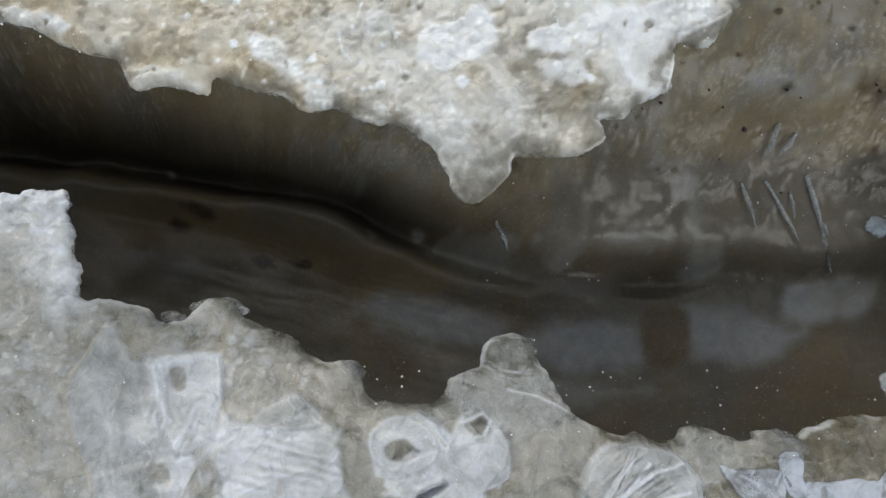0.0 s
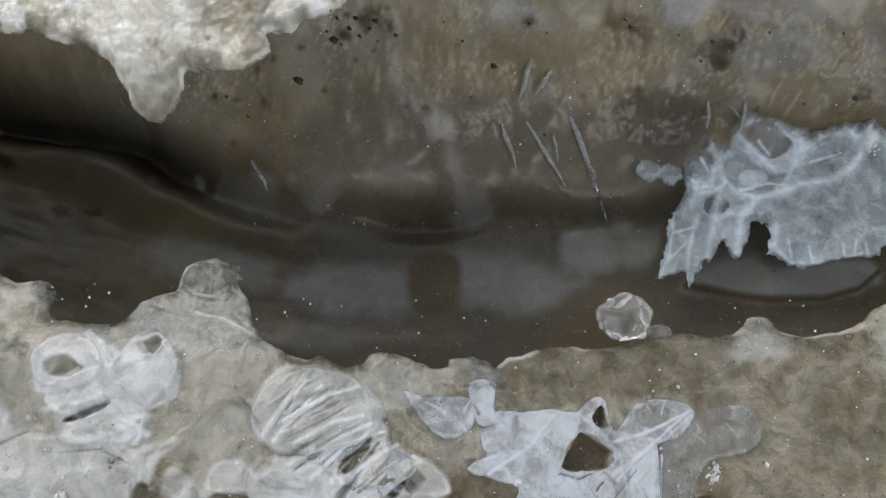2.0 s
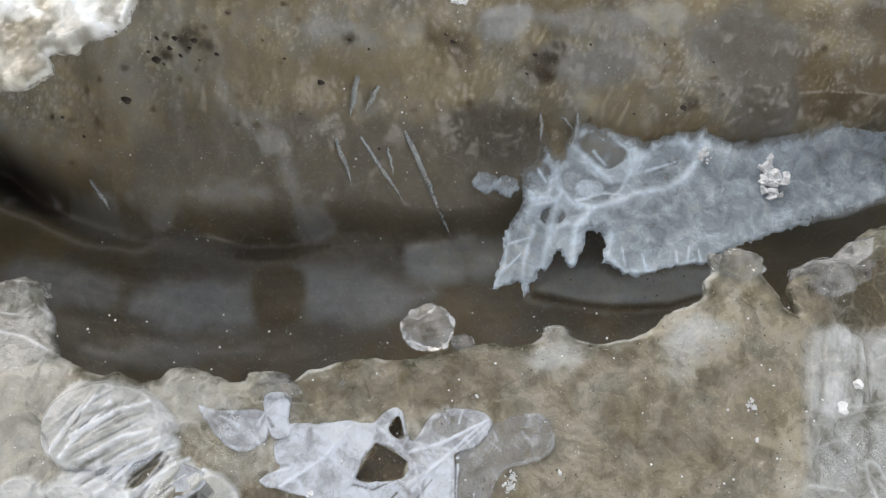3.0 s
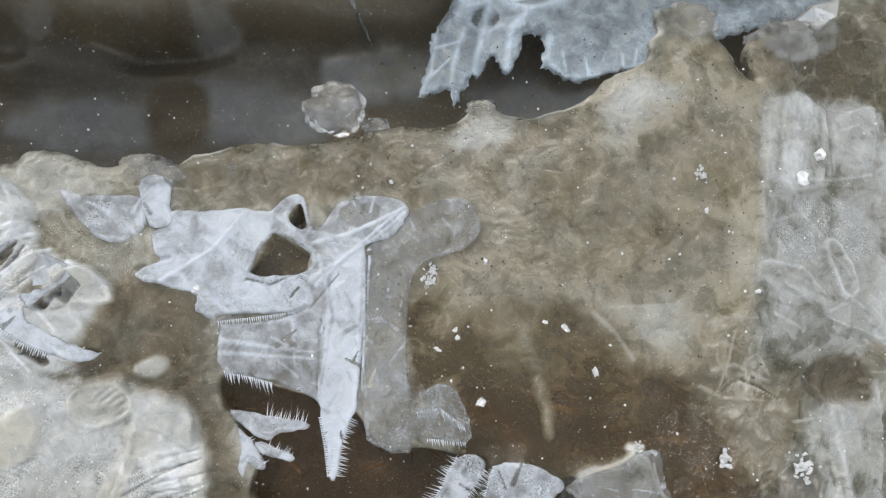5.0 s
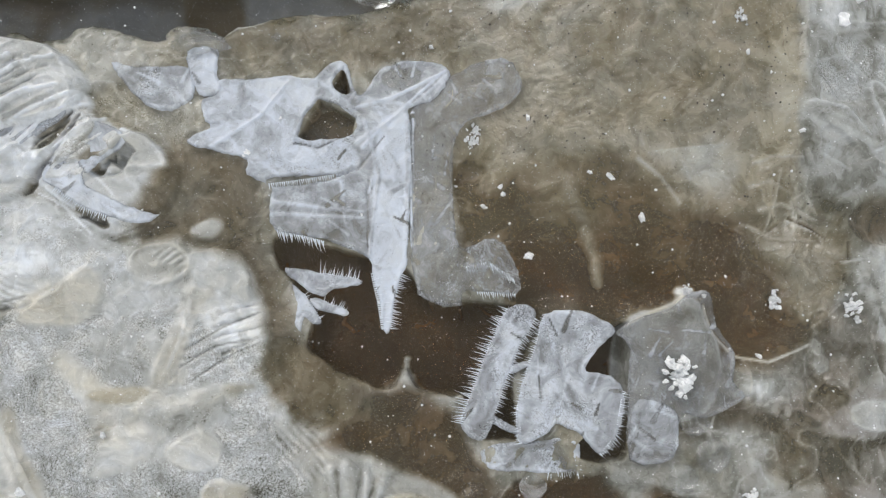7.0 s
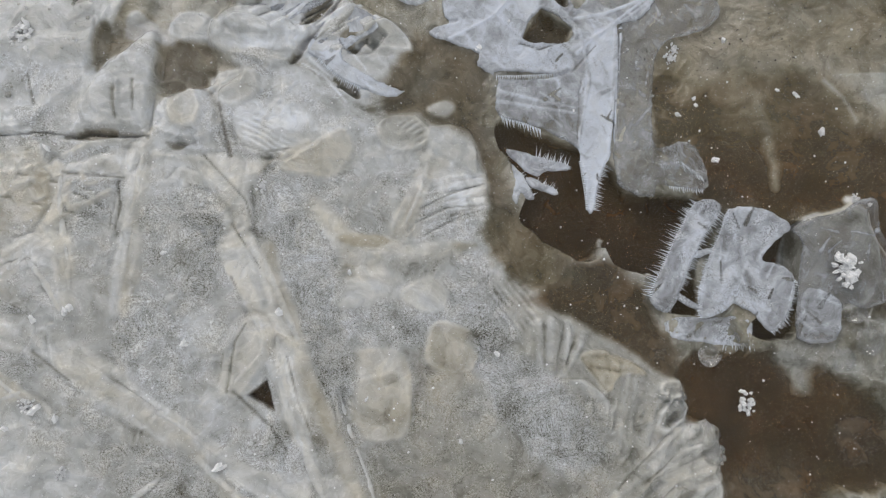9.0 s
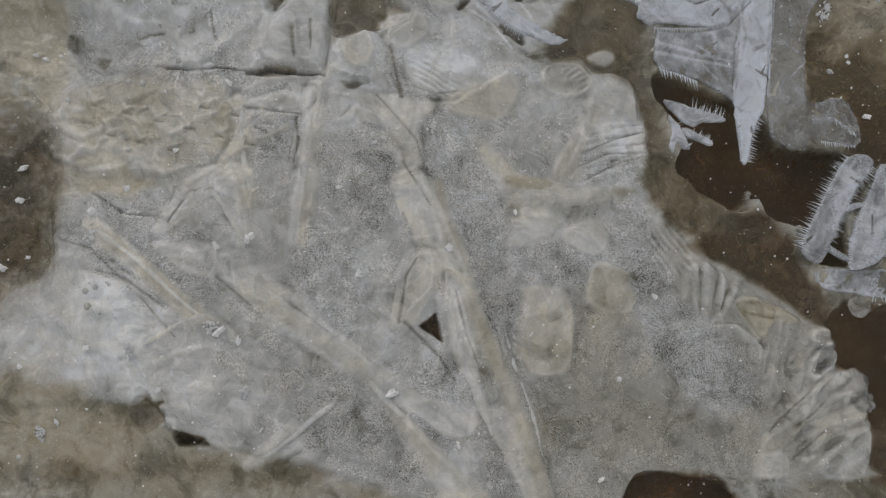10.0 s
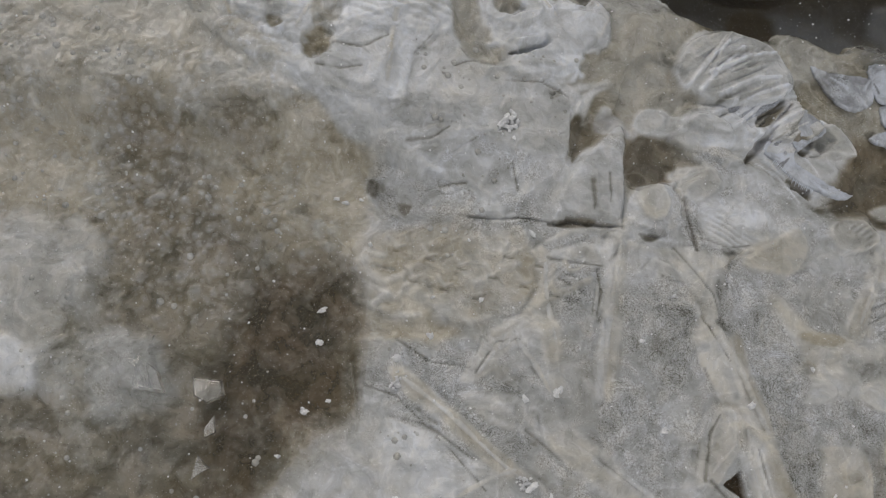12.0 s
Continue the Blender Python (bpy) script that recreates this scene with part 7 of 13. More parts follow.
    f.blade([(84.7,-85.9),(96.9,-86.4),(107.3,-84.8)], 5.52, 0.35, frost=0.6, warm=0.3, dark=0.0, grit=0.05, taper=0.35, soft=0.8)
    f.blade([(97.9,-80.7),(92.0,-86.1)], 4.32, 0.35, frost=0.6, warm=0.45, dark=0.0, grit=0.05, taper=0.35, soft=0.8)
    f.patch([(80.4,-93.5),(84.4,-91.7),(91.1,-93.5),(90.7,-96.2),(84.8,-98.1),(80.8,-96.7)], frost=0.62, warm=0.2, dark=0.0, dz=0.5, rim=0.12, pillow=0.3, grit=0.05, soft=0.7, wob=0.5, size=4)
    f.patch([(96.6,-94.3),(102.0,-91.0),(106.4,-93.7),(105.3,-98.1),(99.8,-97.8)], frost=0.6, warm=0.25, dark=0.0, dz=0.5, rim=0.12, pillow=0.3, grit=0.05, soft=0.7, wob=0.5, size=4)
    f.patch([(82.8,-83.2),(90.6,-82.2),(93.4,-83.7),(88.3,-85.1)], frost=0.42, warm=0.95, dark=0.0, dz=0, rim=0, pillow=0.3, grit=0.05, soft=0.7, wob=0.5, size=4)
    f.patch([(107.3,-83.2),(112.3,-82.5),(112.7,-84.2),(108.0,-84.7)], frost=0.32, warm=0.6, dark=0.0, dz=0, rim=0, pillow=0.3, grit=0.05, soft=0.7, wob=0.5, size=4)
    f.patch([(82.3,-89.8),(86.7,-89.1),(86.2,-91.6),(82.6,-91.6)], frost=0.38, warm=0.6, dark=0.0, dz=0, rim=0, pillow=0.3, grit=0.05, soft=0.7, wob=0.5, size=4)
    f.hatch([(60.8,-58.4),(68.7,-59.0),(72.0,-63.8),(66.7,-66.1),(61.7,-62.1)], [(61.5,-59.6),(71.5,-64.5)], 1.2, 0.2, 0.0)
    f.hatch([(79.1,-71.4),(84.6,-70.4),(91.6,-76.1),(86.8,-77.8),(80.5,-73.8)], [(79.8,-72.3),(90.4,-76.2)], 1.1, 0.16, 0.1)
    f.hatch([(99.5,-72.4),(113.9,-69.6),(114.6,-74.4),(109.1,-79.9),(101.7,-81.7)], [(99.6,-76.8),(113.7,-71.3)], 1.7, 0.1, 0.15)
    f.hatch([(89.6,-58.4),(99.5,-56.3),(100.4,-62.7),(92.3,-63.4)], [(91.0,-62.2),(98.3,-56.4)], 1.3, 0.14, 0.0)
    f.hatch([(116.9,-91.9),(124.4,-92.6),(124.5,-101.2),(117.0,-99.2)], [(117.5,-93.1),(123.2,-100.1)], 1.3, 0.14, 0.0)
    f.blade([(100.2,-75.8),(107.0,-72.2),(113.9,-69.6)], 0.48, -0.35, frost=0.34, dark=0.06, taper=0.5, soft=0.9)
    f.blade([(99.4,-79.0),(105.8,-75.5),(113.7,-74.5)], 0.48, -0.35, frost=0.34, dark=0.06, taper=0.5, soft=0.9)
    f.blade([(101.7,-81.4),(109.0,-77.1),(113.4,-75.6)], 0.48, -0.35, frost=0.34, dark=0.06, taper=0.5, soft=0.9)
    f.blade([(61.8,-64.0),(66.7,-65.5),(71.5,-64.5)], 0.48, -0.35, frost=0.34, dark=0.06, taper=0.5, soft=0.9)
    f.blade([(41.7,-53.7),(42.2,-67.5),(42.6,-81.0),(42.1,-94.1)], 3.12, 0.35, frost=0.6, warm=0.35, dark=0.0, grit=0.05, taper=0.35, soft=0.8)
    f.blade([(47.9,-67.7),(55.0,-68.4),(60.7,-73.5)], 1.92, 0.35, frost=0.62, warm=0.3, dark=0.0, grit=0.05, taper=0.35, soft=0.8)
    f.blade([(42.6,-67.5),(47.9,-67.7)], 1.92, 0.35, frost=0.62, warm=0.3, dark=0.0, grit=0.05, taper=0.35, soft=0.8)
    f.blade([(28.5,-71.6),(34.2,-70.0),(39.5,-72.1)], 2.88, 0.35, frost=0.6, warm=0.25, dark=0.0, grit=0.05, taper=0.35, soft=0.8)
    f.blade([(38.9,-64.7),(31.4,-65.7),(25.9,-68.7)], 1.68, 0.35, frost=0.58, warm=0.25, dark=0.0, grit=0.05, taper=0.35, soft=0.8)
    f.patch([(35.3,-51.8),(41.2,-51.9),(42.3,-60.0),(38.0,-61.7),(35.3,-58.1)], frost=0.62, warm=0.1, dark=0.0, dz=0.5, rim=0.12, pillow=0.3, grit=0.05, soft=0.7, wob=0.5, size=4)
    f.patch([(30.2,-52.9),(35.2,-50.5),(36.0,-59.3),(30.7,-58.5)], frost=0.62, warm=0.1, dark=0.0, dz=0.5, rim=0.12, pillow=0.3, grit=0.05, soft=0.7, wob=0.5, size=4)
    f.patch([(52.3,-79.1),(59.3,-79.1),(60.1,-82.1),(53.7,-82.6)], frost=0.64, warm=0.1, dark=0.0, dz=0.5, rim=0.12, pillow=0.3, grit=0.05, soft=0.7, wob=0.5, size=4)
    f.patch([(49.8,-70.0),(55.3,-72.1),(58.0,-77.4),(53.2,-75.9),(49.5,-73.1)], frost=0.46, warm=0.2, dark=0.0, dz=0.1, rim=0.2, pillow=0.3, grit=0.05, soft=0.7, wob=0.5, size=4)
    f.patch([(45.6,-54.6),(50.2,-52.3),(52.9,-56.5),(52.0,-60.4),(47.3,-60.8)], frost=0.56, warm=0.45, dark=0.0, dz=0.4, rim=0.25, pillow=0.3, grit=0.05, soft=0.7, wob=0.5, size=4)
    f.patch([(53.5,-48.8),(61.8,-47.3),(64.6,-51.6),(58.8,-56.0),(55.1,-53.8)], frost=0.58, warm=0.3, dark=0.0, dz=0.4, rim=0.2, pillow=0.3, grit=0.05, soft=0.7, wob=0.5, size=4)
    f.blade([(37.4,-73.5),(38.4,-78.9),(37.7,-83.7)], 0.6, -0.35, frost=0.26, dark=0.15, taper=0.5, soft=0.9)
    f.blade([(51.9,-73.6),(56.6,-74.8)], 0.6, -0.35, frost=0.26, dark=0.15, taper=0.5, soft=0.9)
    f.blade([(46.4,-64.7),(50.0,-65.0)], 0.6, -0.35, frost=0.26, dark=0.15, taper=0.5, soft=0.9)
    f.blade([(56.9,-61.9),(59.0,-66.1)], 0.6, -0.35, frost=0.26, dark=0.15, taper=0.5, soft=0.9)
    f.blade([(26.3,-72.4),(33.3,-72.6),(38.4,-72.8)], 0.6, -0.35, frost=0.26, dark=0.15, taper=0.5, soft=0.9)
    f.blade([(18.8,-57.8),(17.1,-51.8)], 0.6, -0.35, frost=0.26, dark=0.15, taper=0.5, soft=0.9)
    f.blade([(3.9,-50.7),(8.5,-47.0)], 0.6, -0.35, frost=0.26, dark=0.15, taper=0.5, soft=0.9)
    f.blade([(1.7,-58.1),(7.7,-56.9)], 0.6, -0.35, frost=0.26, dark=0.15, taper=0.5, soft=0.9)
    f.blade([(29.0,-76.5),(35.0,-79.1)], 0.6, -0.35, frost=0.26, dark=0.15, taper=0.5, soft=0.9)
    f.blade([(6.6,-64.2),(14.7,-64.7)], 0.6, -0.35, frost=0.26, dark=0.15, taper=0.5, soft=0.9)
    f.patch([(51.9,-74.4),(54.8,-74.2),(56.5,-75.3),(54.4,-76.2)], frost=0.22, dark=0.3, grit=0.2, soft=0.4, wob=0.4, dz=-0.5)
    f.patch([(46.5,-65.3),(49.3,-64.2),(51.2,-64.9),(48.9,-66.4)], frost=0.22, dark=0.3, grit=0.2, soft=0.4, wob=0.4, dz=-0.5)
    f.blade([(-2.7,-81.7),(5.1,-85.1),(16.9,-93.1)], 3.6, 0.35, frost=0.56, warm=0.35, dark=0.0, grit=0.05, taper=0.35, soft=0.8)
    f.blade([(16.5,-89.6),(26.2,-82.1),(35.9,-76.0)], 1.92, 0.35, frost=0.56, warm=0.4, dark=0.0, grit=0.05, taper=0.35, soft=0.8)
    f.blade([(25.8,-84.5),(29.0,-92.6),(30.6,-100.7)], 2.4, 0.35, frost=0.58, warm=0.4, dark=0.0, grit=0.05, taper=0.35, soft=0.8)
    f.patch([(-4.9,-65.7),(4.1,-68.0),(9.8,-74.1),(1.9,-79.1),(-3.4,-76.8)], frost=0.38, warm=0.7, dark=0.05, soft=2.5, wob=2.5)
    f.patch([(164.4,-3.4),(185.6,-3.5),(194.1,-0.1),(226.6,3.0),(219.0,-32.7),(219.4,-45.7),(206.5,-56.0),(192.7,-59.6),(172.5,-58.4),(160.2,-48.8),(157.5,-33.8),(164.6,-21.6)], frost=0.24, warm=0.85, dark=0.12, grit=0.05, soft=6, wob=4, size=14)
    f.patch([(190.2,-10.1),(198.3,-12.2),(201.7,-32.6),(203.2,-51.7),(195.8,-53.4),(190.2,-40.4),(187.1,-25.8)], frost=0.4, warm=0.45, dark=0.04, soft=5, wob=5, size=9)
    f.patch([(167.6,-5.2),(180.1,-8.5),(181.5,-19.3),(175.2,-21.8),(168.2,-16.1)], frost=0.4, warm=0.35, dark=0.03, soft=4, wob=4, size=8)
    f.patch([(181.6,-18.1),(188.5,-20.3),(188.4,-34.8),(182.2,-41.8),(178.8,-30.4)], frost=0.34, warm=0.55, dark=0.05, soft=4, wob=4, size=8)
    f.patch([(208.1,-23.9),(219.3,-24.8),(218.2,-43.5),(209.9,-45.6),(205.8,-36.0)], frost=0.32, warm=1.0, dark=0.04, soft=4, wob=3)
    f.patch([(196.1,-0.3),(204.6,-2.0),(204.9,-11.3),(195.3,-10.7),(191.6,-5.6)], frost=0.42, warm=0.25, dark=0.0, soft=3, wob=3)
    f.patch([(204.3,-5.5),(212.0,-9.0),(209.4,-22.7),(204.0,-20.4)], frost=0.22, warm=0.9, dark=0.25, soft=4, wob=4, size=6)
    f.patch([(160.2,-48.8),(167.8,-43.8),(183.0,-45.1),(193.8,-54.4),(206.5,-58.1),(212.3,-64.6),(220.8,-69.2),(219.5,-77.7),(212.2,-82.7),(207.5,-84.6),(202.0,-82.2),(198.9,-74.6),(195.8,-70.3),(183.3,-72.9),(177.3,-68.4),(165.6,-71.1),(162.8,-62.3)], frost=0.06, warm=1.0, dark=0.6, grit=0.05, soft=6, wob=2.2, size=9)
    f.patch([(197.9,-59.8),(207.7,-61.3),(217.1,-69.0),(217.0,-79.8),(207.6,-84.0),(201.6,-79.0),(197.9,-69.3)], frost=0.03, warm=1.0, dark=0.76, grit=0.05, soft=5, wob=2.2, size=9)
    f.patch([(164.9,-62.4),(173.4,-59.6),(189.6,-63.6),(194.7,-69.2),(183.3,-72.9),(166.7,-71.2)], frost=0.02, warm=0.95, dark=0.82, grit=0.05, soft=5, wob=2.2, size=9)
    f.patch([(167.8,-44.9),(178.0,-46.9),(178.7,-54.5),(169.5,-55.0)], frost=0.14, warm=1.0, dark=0.3, soft=5, wob=5, size=8)
    f.blade([(174.7,-46.6),(176.7,-54.4),(178.7,-62.0),(179.5,-68.0)], 2.88, 0.2, frost=0.22, warm=0.8, dark=0.3, grit=0.0, taper=0.4, soft=1.2)
    f.blade([(192.2,-39.5),(194.0,-44.9),(196.1,-50.3)], 0.72, 0.15, frost=0.4, warm=0.5, dark=0.1, grit=0.05, taper=0.35, soft=1.2)
    f.blade([(187.0,-44.9),(190.9,-48.9),(194.3,-53.9)], 0.72, 0.15, frost=0.4, warm=0.5, dark=0.1, grit=0.05, taper=0.35, soft=1.2)
    f.blade([(193.8,-35.9),(195.6,-40.8),(196.6,-47.2)], 0.72, 0.15, frost=0.4, warm=0.5, dark=0.1, grit=0.05, taper=0.35, soft=1.2)
    f.blade([(183.0,-26.4),(184.5,-34.4)], 0.72, 0.15, frost=0.4, warm=0.5, dark=0.1, grit=0.05, taper=0.35, soft=1.2)
    f.blade([(173.3,-19.2),(175.6,-24.2)], 0.72, 0.15, frost=0.4, warm=0.5, dark=0.1, grit=0.05, taper=0.35, soft=1.2)
    f.blade([(191.0,-26.2),(193.4,-35.3),(193.0,-42.8)], 0.72, 0.15, frost=0.4, warm=0.5, dark=0.1, grit=0.05, taper=0.35, soft=1.2)
    f.blade([(184.5,-34.4),(188.1,-42.4)], 0.72, 0.15, frost=0.4, warm=0.5, dark=0.1, grit=0.05, taper=0.35, soft=1.2)
    f.blade([(201.9,-30.4),(203.5,-38.0)], 0.72, 0.15, frost=0.4, warm=0.5, dark=0.1, grit=0.05, taper=0.35, soft=1.2)
    f.blade([(166.8,-21.8),(168.5,-29.1)], 0.72, 0.15, frost=0.4, warm=0.5, dark=0.1, grit=0.05, taper=0.35, soft=1.2)
    f.blade([(207.6,-47.6),(212.2,-46.2),(219.4,-46.7)], 0.72, 0.3, frost=0.34, warm=0.6, dark=0.1, grit=0.05, taper=0.35, soft=1.2)
    f.blade([(206.5,-51.8),(211.0,-50.9),(214.5,-53.0)], 0.72, 0.3, frost=0.34, warm=0.6, dark=0.1, grit=0.05, taper=0.35, soft=1.2)
    f.blade([(208.7,-56.0),(213.3,-55.1),(220.6,-58.5)], 0.72, 0.3, frost=0.34, warm=0.6, dark=0.1, grit=0.05, taper=0.35, soft=1.2)
    f.blade([(213.3,-48.8),(212.1,-54.0),(209.9,-60.3)], 0.72, 0.3, frost=0.34, warm=0.6, dark=0.1, grit=0.05, taper=0.35, soft=1.2)
    f.blade([(219.4,-47.8),(218.1,-53.1),(220.6,-57.4)], 0.72, 0.3, frost=0.34, warm=0.6, dark=0.1, grit=0.05, taper=0.35, soft=1.2)
    f.blade([(206.5,-59.1),(211.1,-61.4),(220.7,-62.2)], 0.72, 0.3, frost=0.34, warm=0.6, dark=0.1, grit=0.05, taper=0.35, soft=1.2)
    f.blade([(208.7,-49.2),(213.3,-48.3)], 0.84, -0.35, frost=0.26, dark=0.15, taper=0.5, soft=0.9, warm=0.8)
    f.blade([(209.9,-54.0),(212.2,-58.2),(208.8,-61.3)], 0.84, -0.35, frost=0.26, dark=0.15, taper=0.5, soft=0.9, warm=0.8)
    f.blade([(215.0,-52.0),(216.3,-56.2)], 0.84, -0.35, frost=0.26, dark=0.15, taper=0.5, soft=0.9, warm=0.8)
    f.blade([(207.6,-46.6),(205.3,-53.8)], 0.84, -0.35, frost=0.26, dark=0.15, taper=0.5, soft=0.9, warm=0.8)
    f.patch([(207.6,-60.2),(220.7,-61.7),(225.9,-65.0),(223.3,-73.6),(218.3,-77.7),(213.5,-68.9),(207.7,-64.4)], frost=0.26, warm=0.85, dark=0.2, soft=4, wob=4, size=8)
    f.patch([(223.4,-4.6),(231.8,-1.7),(238.9,-3.9),(250.0,-3.2),(243.8,-52.1),(231.4,-54.3),(220.6,-52.1),(218.3,-41.4)], frost=0.29, warm=0.0, dark=0.1, grit=0.1, soft=2.0, wob=2.0, size=5)
    f.patch([(222.7,-24.6),(237.3,-22.9),(246.4,-26.7),(245.2,-35.0),(235.5,-34.1),(223.9,-36.4)], frost=0.37, warm=0.0, grit=0.7, dark=0.0, soft=1.6, wob=1.6, size=4)
    f.patch([(223.7,-5.8),(231.7,-2.1),(237.5,-5.3),(238.2,-17.5),(228.6,-22.1),(222.8,-18.8)], frost=0.38, warm=0.0, dark=0.0, dz=0.2, rim=0.04, pillow=0.3, grit=0.05, soft=1.6, wob=0.5, size=4, comb=0.3)
    f.patch([(240.0,-6.3),(250.0,-3.2),(248.1,-15.7),(240.1,-14.9)], frost=0.34, warm=0.0, dark=0.0, dz=0.3, rim=0.1, pillow=0.3, grit=0.05, soft=1.6, wob=0.5, size=4)
    f.blade([(238.9,-3.9),(238.0,-13.8),(237.8,-19.9)], 0.72, -0.35, frost=0.26, dark=0.15, taper=0.5, soft=0.9)
    f.blade([(228.6,-22.4),(237.7,-20.5),(247.3,-20.6)], 0.72, -0.35, frost=0.26, dark=0.15, taper=0.5, soft=0.9)
    f.patch([(234.4,-31.9),(238.7,-32.3),(242.0,-40.8),(237.6,-42.0)], frost=0.3, warm=0.0, dark=0.0, dz=0.2, rim=0.35, pillow=0.3, grit=0.05, soft=0.7, wob=0.5, size=4)
    f.patch([(218.7,-36.0),(228.0,-36.8),(234.7,-43.2),(227.4,-45.6),(218.9,-42.5)], frost=0.33, warm=0.05, dark=0.0, dz=0.2, rim=0.05, pillow=0.3, grit=0.05, soft=2, wob=0.5, size=4, comb=0.3)
    f.blade([(225.0,-8.0),(226.9,-15.0),(225.3,-21.0)], 0.6, 0.3, frost=0.46, warm=0.0, dark=0.0, grit=0.05, taper=0.35, soft=1.1)
    f.blade([(232.8,-4.7),(234.7,-11.7),(236.9,-16.4)], 0.6, 0.3, frost=0.46, warm=0.0, dark=0.0, grit=0.05, taper=0.35, soft=1.1)
    f.blade([(229.0,-19.5),(236.4,-19.4),(247.8,-17.5)], 0.6, 0.3, frost=0.46, warm=0.0, dark=0.0, grit=0.05, taper=0.35, soft=1.1)
    f.blade([(241.1,-8.7),(245.6,-7.1),(249.0,-9.5)], 0.6, 0.3, frost=0.46, warm=0.0, dark=0.0, grit=0.05, taper=0.35, soft=1.1)
    f.blade([(232.9,-32.0),(238.2,-36.3),(242.0,-41.4)], 0.6, 0.3, frost=0.46, warm=0.0, dark=0.0, grit=0.05, taper=0.35, soft=1.1)
    f.blade([(222.2,-28.1),(229.4,-26.4),(234.6,-30.7)], 0.6, 0.3, frost=0.46, warm=0.0, dark=0.0, grit=0.05, taper=0.35, soft=1.1)
    f.blade([(219.9,-36.0),(228.0,-37.3),(233.3,-42.1)], 0.6, 0.3, frost=0.46, warm=0.0, dark=0.0, grit=0.05, taper=0.35, soft=1.1)
    f.blade([(234.5,-45.4),(240.4,-43.1),(244.2,-45.3)], 0.6, 0.3, frost=0.46, warm=0.0, dark=0.0, grit=0.05, taper=0.35, soft=1.1)
    f.blade([(222.0,-45.7),(228.7,-48.8)], 0.6, 0.3, frost=0.46, warm=0.0, dark=0.0, grit=0.05, taper=0.35, soft=1.1)
    f.patch([(232.8,-54.8),(243.7,-54.4),(243.4,-63.3),(234.1,-60.9)], frost=0.12, warm=0.6, dark=0.45, grit=0.05, soft=2, wob=2.2, size=9)
    f.patch([(229.9,-65.2),(243.4,-64.5),(242.4,-83.4),(236.2,-80.9),(231.2,-74.0)], frost=0.32, warm=0.15, dark=0.0, dz=0.2, rim=0.05, pillow=0.3, grit=0.05, soft=3, wob=0.5, size=4, comb=0.2)
    f.patch([(224.5,-78.0),(231.1,-75.1),(233.4,-82.9),(230.2,-90.3),(222.7,-88.7)], frost=0.2, warm=0.2, dark=0.35, grit=0.05, soft=2.5, wob=2.2, size=9)
    f.patch([(183.2,-76.1),(190.5,-73.2),(195.8,-71.3),(198.4,-74.6),(200.9,-83.2),(197.0,-93.6),(182.4,-93.1)], frost=0.22, warm=0.0, dark=0.0, dz=0.2, rim=0.15, pillow=0.3, grit=0.05, soft=0.7, wob=0.5, size=4)
    f.patch([(186.7,-79.4),(191.5,-76.4),(194.6,-78.7),(190.2,-83.8)], frost=0.2, warm=0.2, dark=0.25, soft=0.8, wob=0.8)
    f.patch([(194.4,-83.9),(198.8,-81.0),(200.7,-87.4),(196.2,-90.3)], frost=0.22, warm=0.1, dark=0.22, soft=1.0, wob=0.8)
    f.blade([(181.6,-77.6),(186.4,-74.6),(192.6,-72.8),(195.8,-70.5)], 0.72, 0.35, frost=0.55, warm=0.5, dark=0.0, grit=0.05, taper=0.35, soft=0.8)
    f.blade([(198.4,-73.5),(199.9,-78.9),(204.2,-83.3),(209.8,-84.7),(218.1,-82.0)], 0.72, 0.35, frost=0.5, warm=0.6, dark=0.0, grit=0.05, taper=0.35, soft=0.8)
    f.blade([(194.2,-70.4),(196.3,-70.3)], 1.68, 0.35, frost=0.8, warm=0.1, dark=0.0, grit=0.05, taper=0.35, soft=0.8)
    f.patch([(90.3,-53.1),(96.1,-38.1),(104.5,-37.7),(113.0,-40.6),(115.7,-49.6),(113.6,-57.1),(117.2,-62.6),(120.4,-71.2),(123.4,-79.8),(133.9,-85.5),(138.0,-91.1),(121.3,-90.1),(117.2,-80.5),(114.1,-69.9),(111.0,-60.2),(101.6,-56.7)], frost=0.12, warm=0.6, dark=0.38, grit=0.1, soft=2.0, wob=2.0, size=6)
    f.patch([(101.0,-52.4),(104.6,-50.9),(107.2,-52.0),(105.7,-54.5),(102.1,-54.4)], frost=0.42, warm=0.3, dark=0.0, dz=0.4, rim=0, pillow=0.3, grit=0.05, soft=0.7, wob=0.5, size=4)
    f.patch([(114.1,-80.3),(117.2,-73.2),(123.5,-78.7),(129.7,-85.3),(129.6,-90.6),(120.3,-90.0)], frost=0.14, warm=0.8, dark=0.34, grit=0.3, soft=2, wob=2.5, size=4)
    f.patch([(-96.6,-29.6),(-55.8,-23.3),(-50.8,-32.1),(-38.1,-44.6),(-33.8,-53.0),(-35.4,-61.5),(-47.6,-63.0),(-55.4,-75.5),(-73.8,-72.6),(-91.0,-74.7)], frost=0.48, warm=0.7, dark=0.02, grit=0.05, soft=6, wob=5, size=14)
    f.patch([(-94.2,-55.3),(-75.2,-53.1),(-69.8,-61.9),(-77.5,-71.8),(-91.3,-73.5)], frost=0.44, warm=0.9, dark=0.03, soft=6, wob=5, size=12)
